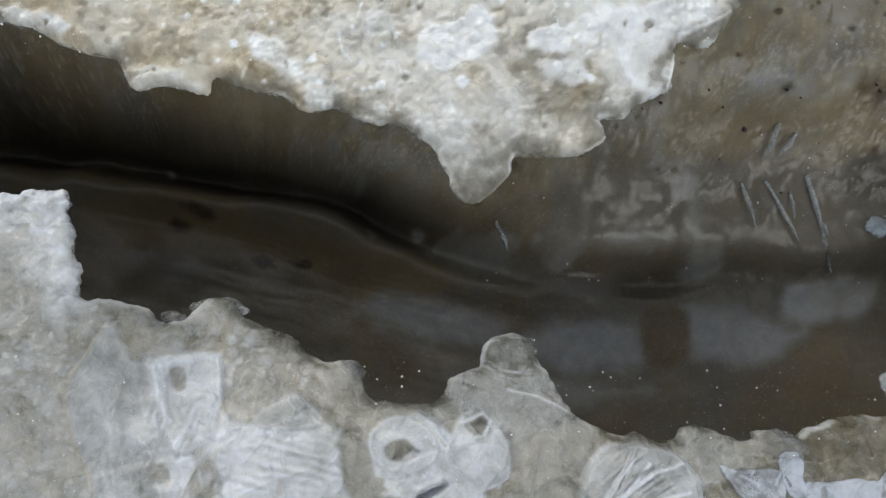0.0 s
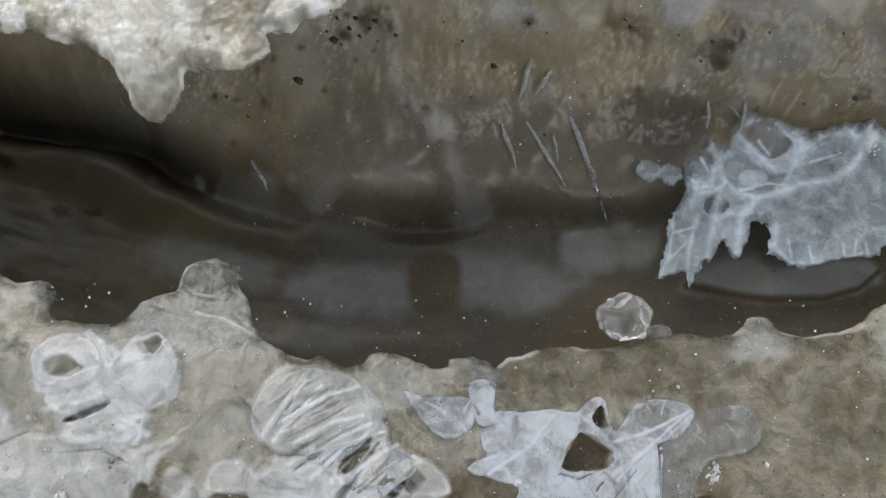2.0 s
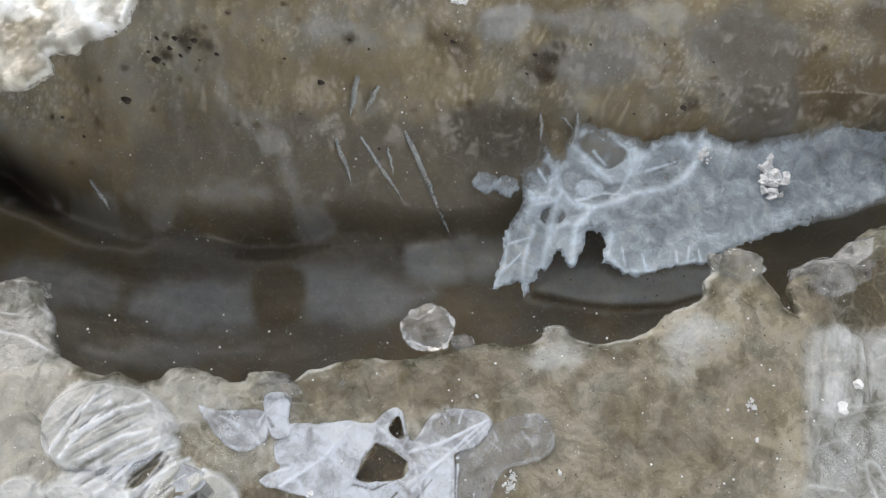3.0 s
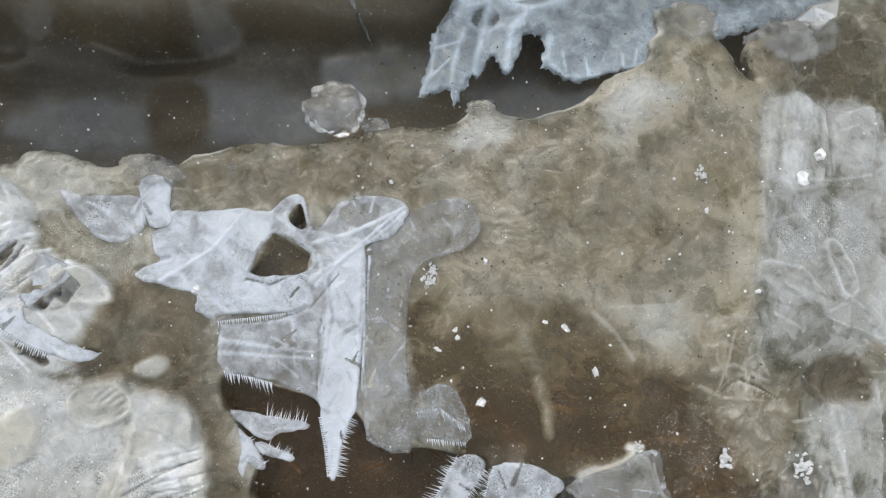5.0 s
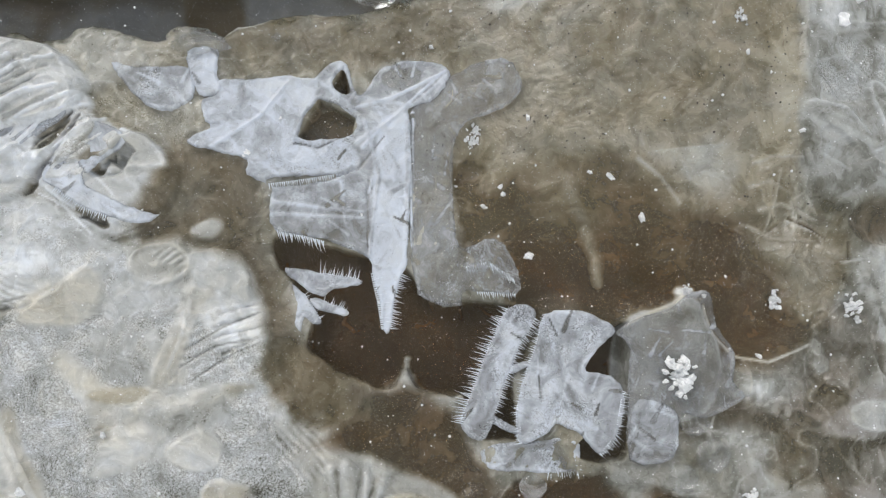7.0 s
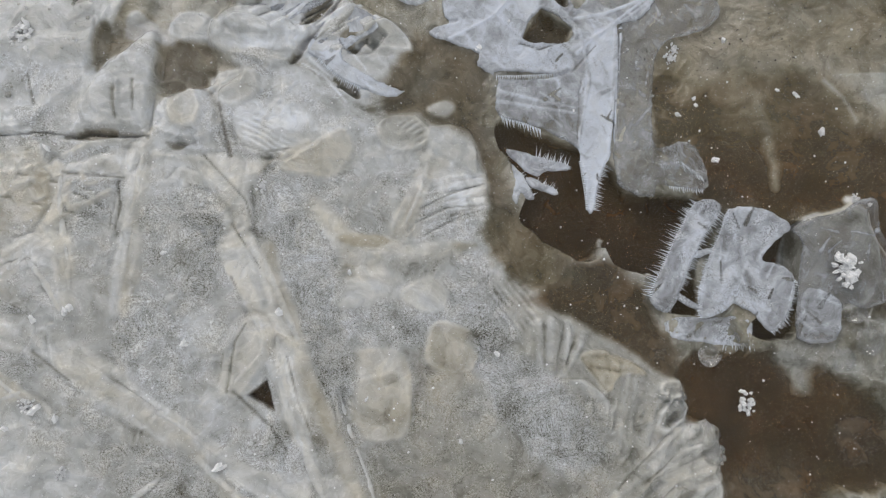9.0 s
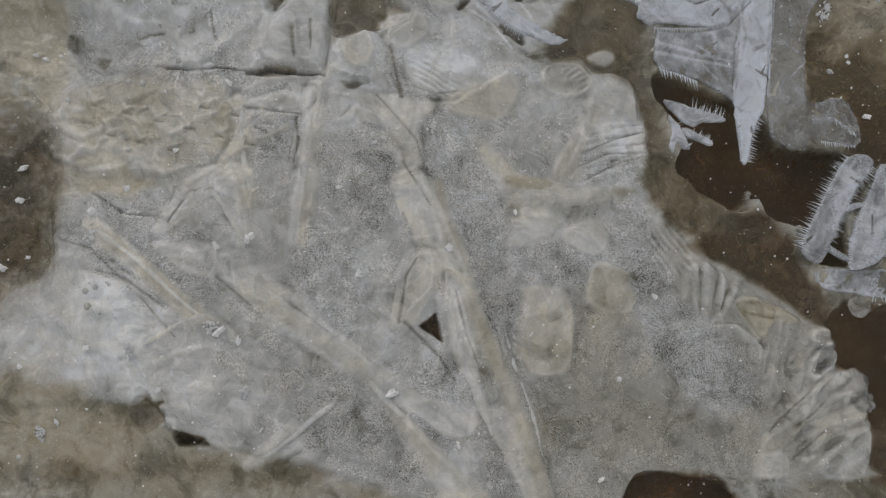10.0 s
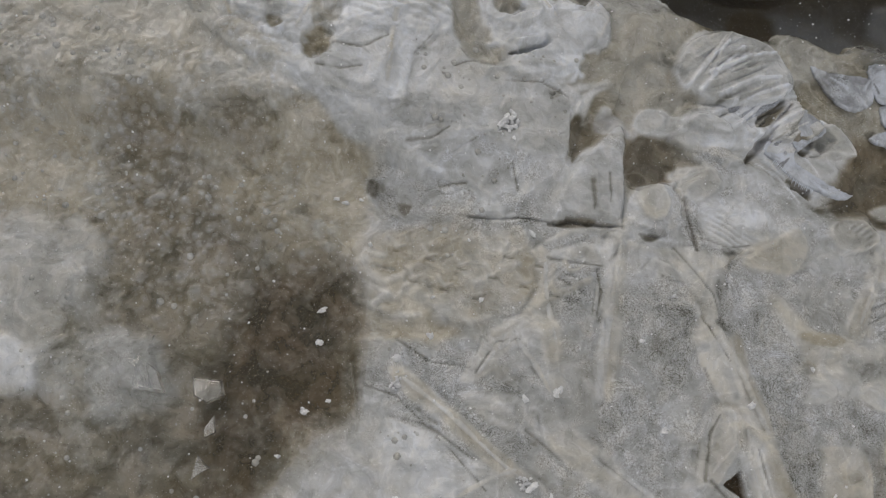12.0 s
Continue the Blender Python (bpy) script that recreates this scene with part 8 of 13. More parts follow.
    f.patch([(-49.0,-45.8),(-40.5,-46.0),(-35.4,-61.5),(-23.9,-73.1),(-16.4,-83.7),(-14.0,-98.3),(-14.7,-107.9),(-23.4,-114.5),(-30.8,-127.9),(-79.3,-131.9),(-82.9,-114.3),(-68.6,-112.9),(-49.9,-108.8),(-52.6,-92.5),(-62.5,-82.6),(-58.2,-73.3),(-52.7,-62.3)], frost=0.18, warm=0.6, dark=0.24, grit=0.05, soft=7, wob=5, size=14)
    f.patch([(-36.9,-85.9),(-18.2,-78.9),(-14.0,-98.3),(-14.7,-107.3),(-24.5,-114.6),(-32.1,-126.7),(-37.7,-112.3),(-37.5,-98.2)], frost=0.08, warm=0.7, dark=0.5, grit=0.05, soft=5, wob=2.2, size=9)
    f.patch([(-17.9,-81.4),(-14.9,-83.6),(-12.5,-100.5),(-14.1,-107.8)], frost=0.2, warm=0.5, dark=0.3, soft=1.2, wob=0.8)
    f.patch([(-36.6,-48.9),(-21.9,-46.7),(-15.2,-51.0),(-13.6,-59.1),(-18.8,-73.8),(-28.6,-74.9),(-34.2,-61.3)], frost=0.46, warm=1.0, dark=0.0, grit=0.1, soft=5, wob=4, size=10)
    f.patch([(-90.9,-75.3),(-77.2,-73.6),(-66.9,-78.1),(-59.2,-88.3),(-63.5,-97.2),(-71.4,-103.9),(-78.6,-102.3),(-85.9,-99.6)], frost=0.5, warm=0.25, dark=0.0, grit=0.1, soft=2.5, wob=3, size=7)
    f.patch([(-68.4,-101.9),(-57.0,-97.5),(-54.7,-102.3),(-49.9,-108.8),(-50.5,-115.8),(-48.9,-120.8),(-63.0,-125.0),(-69.4,-122.0),(-67.0,-112.8)], frost=0.43, warm=0.15, dark=0.04, grit=0.45, soft=1.5, wob=1.8, dz=0.5)
    f.patch([(-76.6,-95.0),(-63.5,-97.2),(-57.0,-97.8),(-63.6,-103.2),(-66.8,-110.5),(-71.9,-113.2),(-77.0,-104.5)], frost=0.42, warm=0.4, dark=0.05, grit=0.3, soft=2.5, wob=2.5)
    f.patch([(-85.7,-100.7),(-81.3,-100.2),(-77.0,-105.7),(-77.4,-110.9),(-83.3,-112.2)], frost=0.74, warm=0.05, dark=0.0, dz=0.8, rim=0.1, pillow=0.3, grit=0.05, soft=1.5, wob=0.5, size=4)
    f.patch([(-83.4,-112.0),(-71.9,-113.2),(-65.9,-121.7),(-63.1,-130.5),(-79.3,-131.9)], frost=0.24, warm=0.6, dark=0.22, soft=4, wob=4)
    f.patch([(-32.2,-28.7),(-28.8,-25.5),(-25.8,-27.1),(-26.8,-32.0),(-29.7,-33.6),(-31.7,-32.0)], frost=0.26, warm=0.8, dark=0.12, grit=0.0, soft=0.6, wob=0.5, dz=-0.6)
    f.patch([(-40.7,-25.2),(-38.4,-24.1),(-36.9,-26.2),(-39.2,-27.7)], frost=0.26, warm=0.6, dark=0.15, soft=0.6, wob=0.4, dz=-0.4)
    f.patch([(-35.8,-34.0),(-30.8,-34.3),(-23.7,-31.6),(-14.5,-35.0),(-15.6,-47.7),(-20.4,-49.3),(-27.4,-42.1),(-32.5,-40.2)], frost=0.64, warm=0.02, dark=0.0, dz=0.3, rim=0, pillow=0.3, grit=0.05, soft=1.2, wob=0.5, size=4)
    f.blade([(-14.0,-16.9),(-13.6,-32.1),(-15.6,-47.7)], 7.2, 0.5, frost=0.68, warm=0.02, dark=0.0, grit=0.05, taper=0.35, soft=0.8)
    f.blade([(1.6,-44.0),(7.6,-52.6),(14.9,-64.1)], 4.8, 0.4, frost=0.62, warm=0.05, dark=0.0, grit=0.05, taper=0.35, soft=0.8)
    f.blade([(-24.6,-24.1),(-12.4,-19.5),(0.4,-17.6)], 4.8, 0.3, frost=0.68, warm=0.05, dark=0.0, grit=0.05, taper=0.35, soft=0.8)
    f.patch([(-13.8,-57.9),(-3.2,-55.9),(2.3,-60.4),(1.6,-66.3),(-7.0,-67.6),(-12.6,-62.9)], frost=0.41, warm=0.0, grit=0.6, dark=0.0, soft=1.6, wob=1.6, size=4)
    f.patch([(-13.8,-57.6),(-11.8,-58.3),(-12.1,-61.5),(-14.2,-59.8)], frost=0.18, dark=0.3, soft=0.5, wob=0.4)
    f.patch([(-7.5,-62.5),(-3.7,-62.8),(-5.3,-65.6)], frost=0.2, dark=0.25, soft=0.5, wob=0.4)
    f.patch([(-12.4,-42.6),(-1.6,-37.2),(1.8,-45.8),(-0.9,-54.5),(-8.5,-53.9)], frost=0.48, warm=0.0, dark=0.0, dz=0.2, rim=0.1, pillow=0.3, grit=0.05, soft=1.5, wob=0.5, size=4)
    f.blade([(-6.6,-49.1),(-1.1,-47.9),(2.3,-45.2)], 0.84, -0.35, frost=0.26, dark=0.15, taper=0.5, soft=0.9)
    f.blade([(-25.3,-29.1),(-18.9,-29.5),(-13.0,-25.9)], 0.72, -0.35, frost=0.26, dark=0.15, taper=0.5, soft=0.9)
    f.blade([(-28.3,-34.9),(-23.2,-35.5),(-18.4,-34.2)], 0.72, -0.35, frost=0.26, dark=0.15, taper=0.5, soft=0.9)
    f.patch([(2.4,-39.4),(26.5,-34.7),(29.4,-38.4),(28.8,-49.2),(15.9,-48.1),(6.6,-44.0)], frost=0.5, warm=0.1, dark=0.0, dz=0.2, rim=0.1, pillow=0.3, grit=0.05, soft=1.5, wob=0.5, size=4)
    f.patch([(28.8,-50.5),(36.3,-45.6),(41.6,-47.6),(40.9,-60.2),(29.5,-60.9)], frost=0.62, warm=0.1, dark=0.0, dz=0.4, rim=0.12, pillow=0.3, grit=0.05, soft=0.7, wob=0.5, size=4)
    f.blade([(34.8,-53.8),(35.8,-60.2)], 1.2, -0.35, frost=0.26, dark=0.15, taper=0.5, soft=0.9)
    f.blade([(38.6,-52.0),(39.3,-58.4)], 0.72, -0.35, frost=0.26, dark=0.15, taper=0.5, soft=0.9)
    f.patch([(29.5,-40.5),(32.0,-38.8),(32.2,-46.1),(30.3,-49.7)], frost=0.22, warm=0.6, dark=0.25, soft=0.5, wob=0.4, dz=-0.6)
    f.blade([(10.0,-23.9),(21.7,-21.2)], 1.68, 0.35, frost=0.66, warm=0.02, dark=0.0, grit=0.05, taper=0.35, soft=0.8)
    f.blade([(10.5,-30.1),(22.1,-27.1),(28.7,-28.2)], 1.92, 0.35, frost=0.62, warm=0.05, dark=0.0, grit=0.05, taper=0.35, soft=0.8)
    f.blade([(30.3,-32.1),(39.4,-29.9)], 2.16, 0.35, frost=0.5, warm=0.2, dark=0.0, grit=0.05, taper=0.35, soft=0.8)
    f.blade([(54.1,-67.0),(63.4,-76.1),(68.8,-90.4)], 0.48, -0.35, frost=0.26, dark=0.15, taper=0.5, soft=0.9)
    f.blade([(60.9,-81.3),(67.5,-90.5)], 0.48, -0.35, frost=0.26, dark=0.15, taper=0.5, soft=0.9)
    f.blade([(-8.0,-70.3),(-6.2,-72.5),(-4.6,-71.8)], 1.08, 0.4, frost=0.6, warm=0.5, dark=0.0, grit=0.05, taper=0.35, soft=0.8)
    f.blade([(-6.9,-73.3),(-4.9,-73.6)], 0.6, -0.35, frost=0.26, dark=0.15, taper=0.5, soft=0.9)
    f.blade([(-3.8,-76.7),(-2.1,-78.9),(-0.4,-78.2)], 1.08, 0.4, frost=0.6, warm=0.5, dark=0.0, grit=0.05, taper=0.35, soft=0.8)
    f.blade([(-2.8,-79.7),(-0.8,-80.0)], 0.6, -0.35, frost=0.26, dark=0.15, taper=0.5, soft=0.9)
    f.blade([(-0.8,-71.8),(0.9,-73.9),(2.5,-73.3)], 1.08, 0.4, frost=0.6, warm=0.5, dark=0.0, grit=0.05, taper=0.35, soft=0.8)
    f.blade([(0.2,-74.8),(2.2,-75.1)], 0.6, -0.35, frost=0.26, dark=0.15, taper=0.5, soft=0.9)
    f.blade([(3.2,-78.2),(4.9,-80.3),(6.5,-79.7)], 1.08, 0.4, frost=0.6, warm=0.5, dark=0.0, grit=0.05, taper=0.35, soft=0.8)
    f.blade([(4.2,-81.1),(6.2,-81.4)], 0.6, -0.35, frost=0.26, dark=0.15, taper=0.5, soft=0.9)
    f.blade([(6.2,-73.3),(7.8,-75.4),(9.5,-74.8)], 1.08, 0.4, frost=0.6, warm=0.5, dark=0.0, grit=0.05, taper=0.35, soft=0.8)
    f.blade([(7.2,-76.2),(9.2,-76.6)], 0.6, -0.35, frost=0.26, dark=0.15, taper=0.5, soft=0.9)
    f.blade([(10.1,-79.6),(11.8,-81.7),(13.4,-81.1)], 1.08, 0.4, frost=0.6, warm=0.5, dark=0.0, grit=0.05, taper=0.35, soft=0.8)
    f.blade([(11.1,-82.5),(13.1,-82.8)], 0.6, -0.35, frost=0.26, dark=0.15, taper=0.5, soft=0.9)
    f.blade([(13.1,-74.8),(14.7,-76.9),(16.4,-76.2)], 1.08, 0.4, frost=0.6, warm=0.5, dark=0.0, grit=0.05, taper=0.35, soft=0.8)
    f.blade([(14.1,-77.7),(16.0,-78.0)], 0.6, -0.35, frost=0.26, dark=0.15, taper=0.5, soft=0.9)
    f.blade([(16.1,-69.9),(17.8,-72.0),(19.4,-71.4)], 1.08, 0.4, frost=0.6, warm=0.5, dark=0.0, grit=0.05, taper=0.35, soft=0.8)
    f.blade([(17.1,-72.8),(19.0,-73.1)], 0.6, -0.35, frost=0.26, dark=0.15, taper=0.5, soft=0.9)
    f.blade([(20.0,-76.2),(21.6,-78.3),(23.2,-77.6)], 1.08, 0.4, frost=0.6, warm=0.5, dark=0.0, grit=0.05, taper=0.35, soft=0.8)
    f.blade([(20.9,-79.1),(22.9,-79.4)], 0.6, -0.35, frost=0.26, dark=0.15, taper=0.5, soft=0.9)
    f.blade([(23.0,-71.3),(24.6,-73.4),(26.3,-72.7)], 1.08, 0.4, frost=0.6, warm=0.5, dark=0.0, grit=0.05, taper=0.35, soft=0.8)
    f.blade([(24.0,-74.2),(25.9,-74.5)], 0.6, -0.35, frost=0.26, dark=0.15, taper=0.5, soft=0.9)
    f.blade([(26.9,-77.5),(28.5,-79.6),(30.1,-79.0)], 1.08, 0.4, frost=0.6, warm=0.5, dark=0.0, grit=0.05, taper=0.35, soft=0.8)
    f.blade([(27.8,-80.4),(29.8,-80.7)], 0.6, -0.35, frost=0.26, dark=0.15, taper=0.5, soft=0.9)
    f.blade([(30.0,-72.6),(31.6,-74.7),(33.3,-74.0)], 1.08, 0.4, frost=0.6, warm=0.5, dark=0.0, grit=0.05, taper=0.35, soft=0.8)
    f.blade([(30.9,-75.5),(32.9,-75.8)], 0.6, -0.35, frost=0.26, dark=0.15, taper=0.5, soft=0.9)
    f.blade([(-10.5,-102.7),(-3.1,-104.4),(9.7,-114.7),(17.2,-121.8)], 0.48, -0.35, frost=0.26, dark=0.15, taper=0.5, soft=0.9)
    f.blade([(-13.4,-98.2),(-10.6,-109.8)], 0.48, -0.35, frost=0.26, dark=0.15, taper=0.5, soft=0.9)
    f.blade([(-4.3,-92.5),(3.3,-96.7),(11.6,-97.1)], 0.48, -0.35, frost=0.26, dark=0.15, taper=0.5, soft=0.9)
    f.patch([(-5.9,-111.0),(-3.7,-109.6),(-1.0,-110.7),(-2.4,-113.0)], frost=0.6, warm=0.05, dark=0.0, dz=0.2, rim=0, pillow=0.3, grit=0.05, soft=1.2, wob=0.5, size=4)
    f.patch([(-1.7,-117.5),(0.5,-116.1),(3.2,-117.2),(1.8,-119.4)], frost=0.6, warm=0.05, dark=0.0, dz=0.2, rim=0, pillow=0.3, grit=0.05, soft=1.2, wob=0.5, size=4)
    f.patch([(-10.7,-120.7),(-8.5,-119.3),(-5.8,-120.4),(-7.2,-122.6)], frost=0.6, warm=0.05, dark=0.0, dz=0.2, rim=0, pillow=0.3, grit=0.05, soft=1.2, wob=0.5, size=4)
    f.patch([(4.8,-112.2),(7.0,-110.9),(9.7,-112.0),(8.3,-114.2)], frost=0.6, warm=0.05, dark=0.0, dz=0.2, rim=0, pillow=0.3, grit=0.05, soft=1.2, wob=0.5, size=4)
    f.patch([(-10.0,-106.7),(-7.8,-105.3),(-5.0,-106.5),(-6.4,-108.7)], frost=0.6, warm=0.05, dark=0.0, dz=0.2, rim=0, pillow=0.3, grit=0.05, soft=1.2, wob=0.5, size=4)
    f.patch([(-19.8,-123.8),(-17.6,-122.5),(-14.9,-123.6),(-16.2,-125.7)], frost=0.6, warm=0.05, dark=0.0, dz=0.2, rim=0, pillow=0.3, grit=0.05, soft=1.2, wob=0.5, size=4)
    f.patch([(-71.8,-48.2),(-53.4,-46.5),(-34.7,-62.0),(-20.8,-71.5),(-15.5,-84.4),(-15.2,-93.5),(-24.6,-104.5),(-30.8,-115.0),(-39.1,-125.5),(-43.8,-135.6),(-60.6,-141.5)], frost=0.22, warm=0.65, dark=0.24, grit=0.0, soft=6, wob=5, size=14)
    f.patch([(-53.8,-53.1),(-35.0,-51.4),(-25.4,-65.2),(-29.7,-72.3),(-44.6,-64.4)], frost=0.34, warm=0.9, dark=0.1, soft=6, wob=5, size=10)
    f.patch([(-34.8,-82.1),(-17.4,-79.2),(-14.3,-93.4),(-24.8,-103.2),(-33.8,-120.2),(-41.5,-125.7),(-42.2,-102.1)], frost=0.08, warm=0.4, dark=0.46, grit=0.05, soft=5, wob=2.2, size=9)
    f.patch([(-67.1,-97.9),(-60.0,-96.7),(-53.6,-99.3),(-49.8,-109.0),(-57.5,-114.6),(-64.9,-112.8)], frost=0.4, warm=0.2, dark=0.08, grit=0.4, soft=2, wob=2, size=4)
    f.patch([(-60.6,-141.5),(-44.3,-132.0),(-22.8,-130.5),(6.5,-137.8),(16.8,-143.9),(36.0,-145.3),(48.3,-147.7),(-58.5,-155.6)], frost=0.2, warm=0.75, dark=0.28, grit=0.05, soft=2.5, wob=2.5, size=7)
    f.patch([(-22.7,-131.7),(6.5,-137.8),(12.3,-146.6),(-9.4,-149.8),(-25.1,-141.5)], frost=0.34, warm=0.95, dark=0.08, grit=0.2, soft=4, wob=3, size=6)
    f.patch([(79.1,-124.2),(101.5,-117.7),(127.2,-110.8),(143.2,-119.7),(142.0,-134.6),(136.9,-144.7),(116.3,-142.8),(110.2,-148.6),(95.3,-152.0),(89.6,-135.5)], frost=0.39, warm=0.4, grit=0.7, dark=0.0, soft=1.6, wob=1.6, size=4)
    f.patch([(90.5,-128.2),(110.6,-123.2),(130.1,-125.6),(138.1,-134.9),(130.4,-140.2),(111.2,-140.2),(96.1,-139.9)], frost=0.32, warm=0.45, dark=0.12, grit=0.6, soft=5, wob=4, size=8)
    f.patch([(112.9,-147.5),(117.7,-144.3),(130.5,-144.3),(135.9,-147.8),(136.4,-151.9),(112.3,-153.2)], frost=0.03, warm=0.6, dark=0.9, grit=0.05, soft=1.2, wob=2.2, size=9)
    f.patch([(9.5,-137.9),(10.8,-136.1),(12.3,-134.1),(13.6,-135.0),(16.7,-134.5),(15.2,-136.7),(16.6,-138.2),(13.7,-140.8),(12.6,-139.5)], frost=0.24, warm=0.6, dark=0.3, grit=0.0, soft=0.35, wob=0.6, size=2, dz=-0.4, cuts=1)
    f.patch([(18.7,-140.4),(22.6,-140.8),(25.9,-141.6),(20.4,-143.3)], frost=0.1, warm=0.4, dark=0.6, grit=0.0, soft=0.4, wob=0.4, dz=-0.8)
    f.patch([(-4.9,-113.3),(-0.2,-110.5),(7.9,-116.1),(11.3,-124.3),(4.2,-127.2),(-2.8,-120.5)], frost=0.74, warm=0.0, dark=0.0, dz=0.4, rim=0.05, pillow=0.3, grit=0.05, soft=2, wob=0.5, size=4)
    f.patch([(17.2,-134.5),(26.2,-129.1),(32.5,-133.3),(31.9,-140.3),(22.5,-139.9)], frost=0.58, warm=0.05, dark=0.0, dz=0.3, rim=0.05, pillow=0.3, grit=0.05, soft=1.5, wob=0.5, size=4)
    f.blade([(10.5,-129.1),(18.6,-124.9),(23.3,-123.4)], 1.92, 0.35, frost=0.66, warm=0.1, dark=0.0, grit=0.05, taper=0.35, soft=0.8)
    f.blade([(34.8,-145.9),(42.5,-139.7),(51.5,-132.0)], 2.4, 0.35, frost=0.56, warm=0.4, dark=0.0, grit=0.05, taper=0.35, soft=0.8)
    f.blade([(53.4,-126.0),(65.1,-137.1),(81.7,-150.1)], 4.08, 0.35, frost=0.58, warm=0.5, dark=0.0, grit=0.05, taper=0.35, soft=0.8)
    f.blade([(-2.7,-99.5),(6.9,-106.4),(17.5,-114.2)], 3.12, 0.35, frost=0.56, warm=0.6, dark=0.0, grit=0.05, taper=0.35, soft=0.8)
    f.blade([(30.5,-110.9),(41.9,-117.2),(54.6,-125.9)], 3.6, 0.35, frost=0.58, warm=0.4, dark=0.0, grit=0.05, taper=0.35, soft=0.8)
    f.patch([(62.5,-115.7),(64.1,-102.0),(68.4,-101.1),(69.4,-107.8),(66.2,-115.4)], frost=0.5, warm=0.3, dark=0.0, dz=0.4, rim=0.15, pillow=0.3, grit=0.05, soft=0.7, wob=0.5, size=4)
    f.patch([(89.7,-123.4),(88.6,-113.7),(96.1,-110.7),(99.4,-114.1),(99.1,-122.8),(94.2,-125.0)], frost=0.54, warm=0.55, dark=0.0, dz=0.4, rim=0.12, pillow=0.3, grit=0.05, soft=0.7, wob=0.5, size=4)
    f.patch([(102.4,-107.7),(104.7,-99.9),(113.3,-103.1),(112.8,-109.4),(106.4,-110.5)], frost=0.46, warm=0.6, dark=0.0, dz=0.4, rim=0.2, pillow=0.3, grit=0.05, soft=0.7, wob=0.5, size=4)
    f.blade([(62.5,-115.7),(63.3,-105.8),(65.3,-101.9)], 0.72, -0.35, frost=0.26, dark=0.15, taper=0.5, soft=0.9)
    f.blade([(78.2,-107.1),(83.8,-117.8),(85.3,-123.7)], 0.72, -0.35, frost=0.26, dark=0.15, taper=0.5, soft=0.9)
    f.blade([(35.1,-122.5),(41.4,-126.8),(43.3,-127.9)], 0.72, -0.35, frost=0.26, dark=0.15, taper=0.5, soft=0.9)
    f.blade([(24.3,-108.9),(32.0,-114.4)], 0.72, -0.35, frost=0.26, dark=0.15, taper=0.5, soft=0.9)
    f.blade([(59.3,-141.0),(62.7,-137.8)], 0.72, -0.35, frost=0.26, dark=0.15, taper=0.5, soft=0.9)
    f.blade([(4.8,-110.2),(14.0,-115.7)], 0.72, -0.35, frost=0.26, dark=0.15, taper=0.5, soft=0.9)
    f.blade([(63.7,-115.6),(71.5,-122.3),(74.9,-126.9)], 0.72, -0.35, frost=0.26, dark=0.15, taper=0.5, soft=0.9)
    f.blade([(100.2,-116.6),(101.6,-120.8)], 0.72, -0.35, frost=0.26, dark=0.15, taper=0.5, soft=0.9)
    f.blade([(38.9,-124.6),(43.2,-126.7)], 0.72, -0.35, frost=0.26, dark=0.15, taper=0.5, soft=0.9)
    f.blade([(68.8,-86.5),(74.0,-100.0),(78.4,-112.0),(84.1,-123.8),(89.6,-135.5),(95.2,-149.4)], 3.6, 0.35, frost=0.56, warm=0.6, dark=0.0, grit=0.05, taper=0.35, soft=0.8)
    f.blade([(70.8,-110.1),(75.1,-119.6),(79.4,-129.0)], 1.44, 0.35, frost=0.68, warm=0.15, dark=0.0, grit=0.05, taper=0.35, soft=0.8)
    f.blade([(59.5,-88.6),(64.4,-86.9),(68.8,-97.9)], 2.16, 0.35, frost=0.6, warm=0.2, dark=0.0, grit=0.05, taper=0.35, soft=0.8)
    f.patch([(-68.5,22.0),(-56.6,19.9),(-54.2,13.2),(-55.2,-9.4),(-50.5,-23.3),(-67.9,-23.0)], frost=0.47, warm=0.6, dark=0.0, grit=0.0, soft=3, wob=3, size=8)
    f.patch([(-54.3,14.9),(-43.7,16.6),(-40.4,12.5),(-34.0,13.5),(-24.1,13.0),(-11.2,9.3),(-0.8,2.8),(5.7,-4.7),(2.0,-10.0),(-5.4,-7.6),(-17.7,-5.2),(-25.3,-2.8),(-26.2,4.7),(-40.1,7.0),(-47.4,-0.3),(-52.0,-2.6),(-55.2,-9.4)], frost=0.37, warm=0.65, dark=0.03, grit=0.0, soft=1.2, wob=0.8)
    f.patch([(-55.3,-1.4),(-51.2,6.5),(-48.4,12.5),(-46.5,9.1),(-44.0,4.4),(-38.9,4.5),(-36.3,-7.4),(-38.7,-16.5),(-36.0,-23.6),(-48.3,-23.4),(-53.2,-14.0)], frost=0.58, warm=0.15, dark=0.0, dz=0.3, rim=0.2, pillow=0.3, grit=0.05, soft=0.7, wob=0.5, size=4, comb=0.12)
    f.blade([(-55.6,-1.4),(-52.0,5.3),(-48.9,12.2)], 0.96, 0.35, frost=0.6, warm=0.7, dark=0.0, grit=0.05, taper=0.35, soft=0.8)
    f.blade([(-55.6,-1.4),(-54.3,-11.7),(-49.5,-22.0)], 1.08, 0.35, frost=0.6, warm=0.8, dark=0.0, grit=0.05, taper=0.35, soft=0.8)
    f.patch([(-40.5,4.5),(-35.8,5.9),(-28.2,6.2),(-25.9,-2.8),(-27.4,-12.1),(-34.3,-14.3),(-38.3,-5.1)], frost=0.7, warm=0.05, dark=0.0, dz=0.4, rim=0.15, pillow=0.3, grit=0.05, soft=0.7, wob=0.5, size=4)
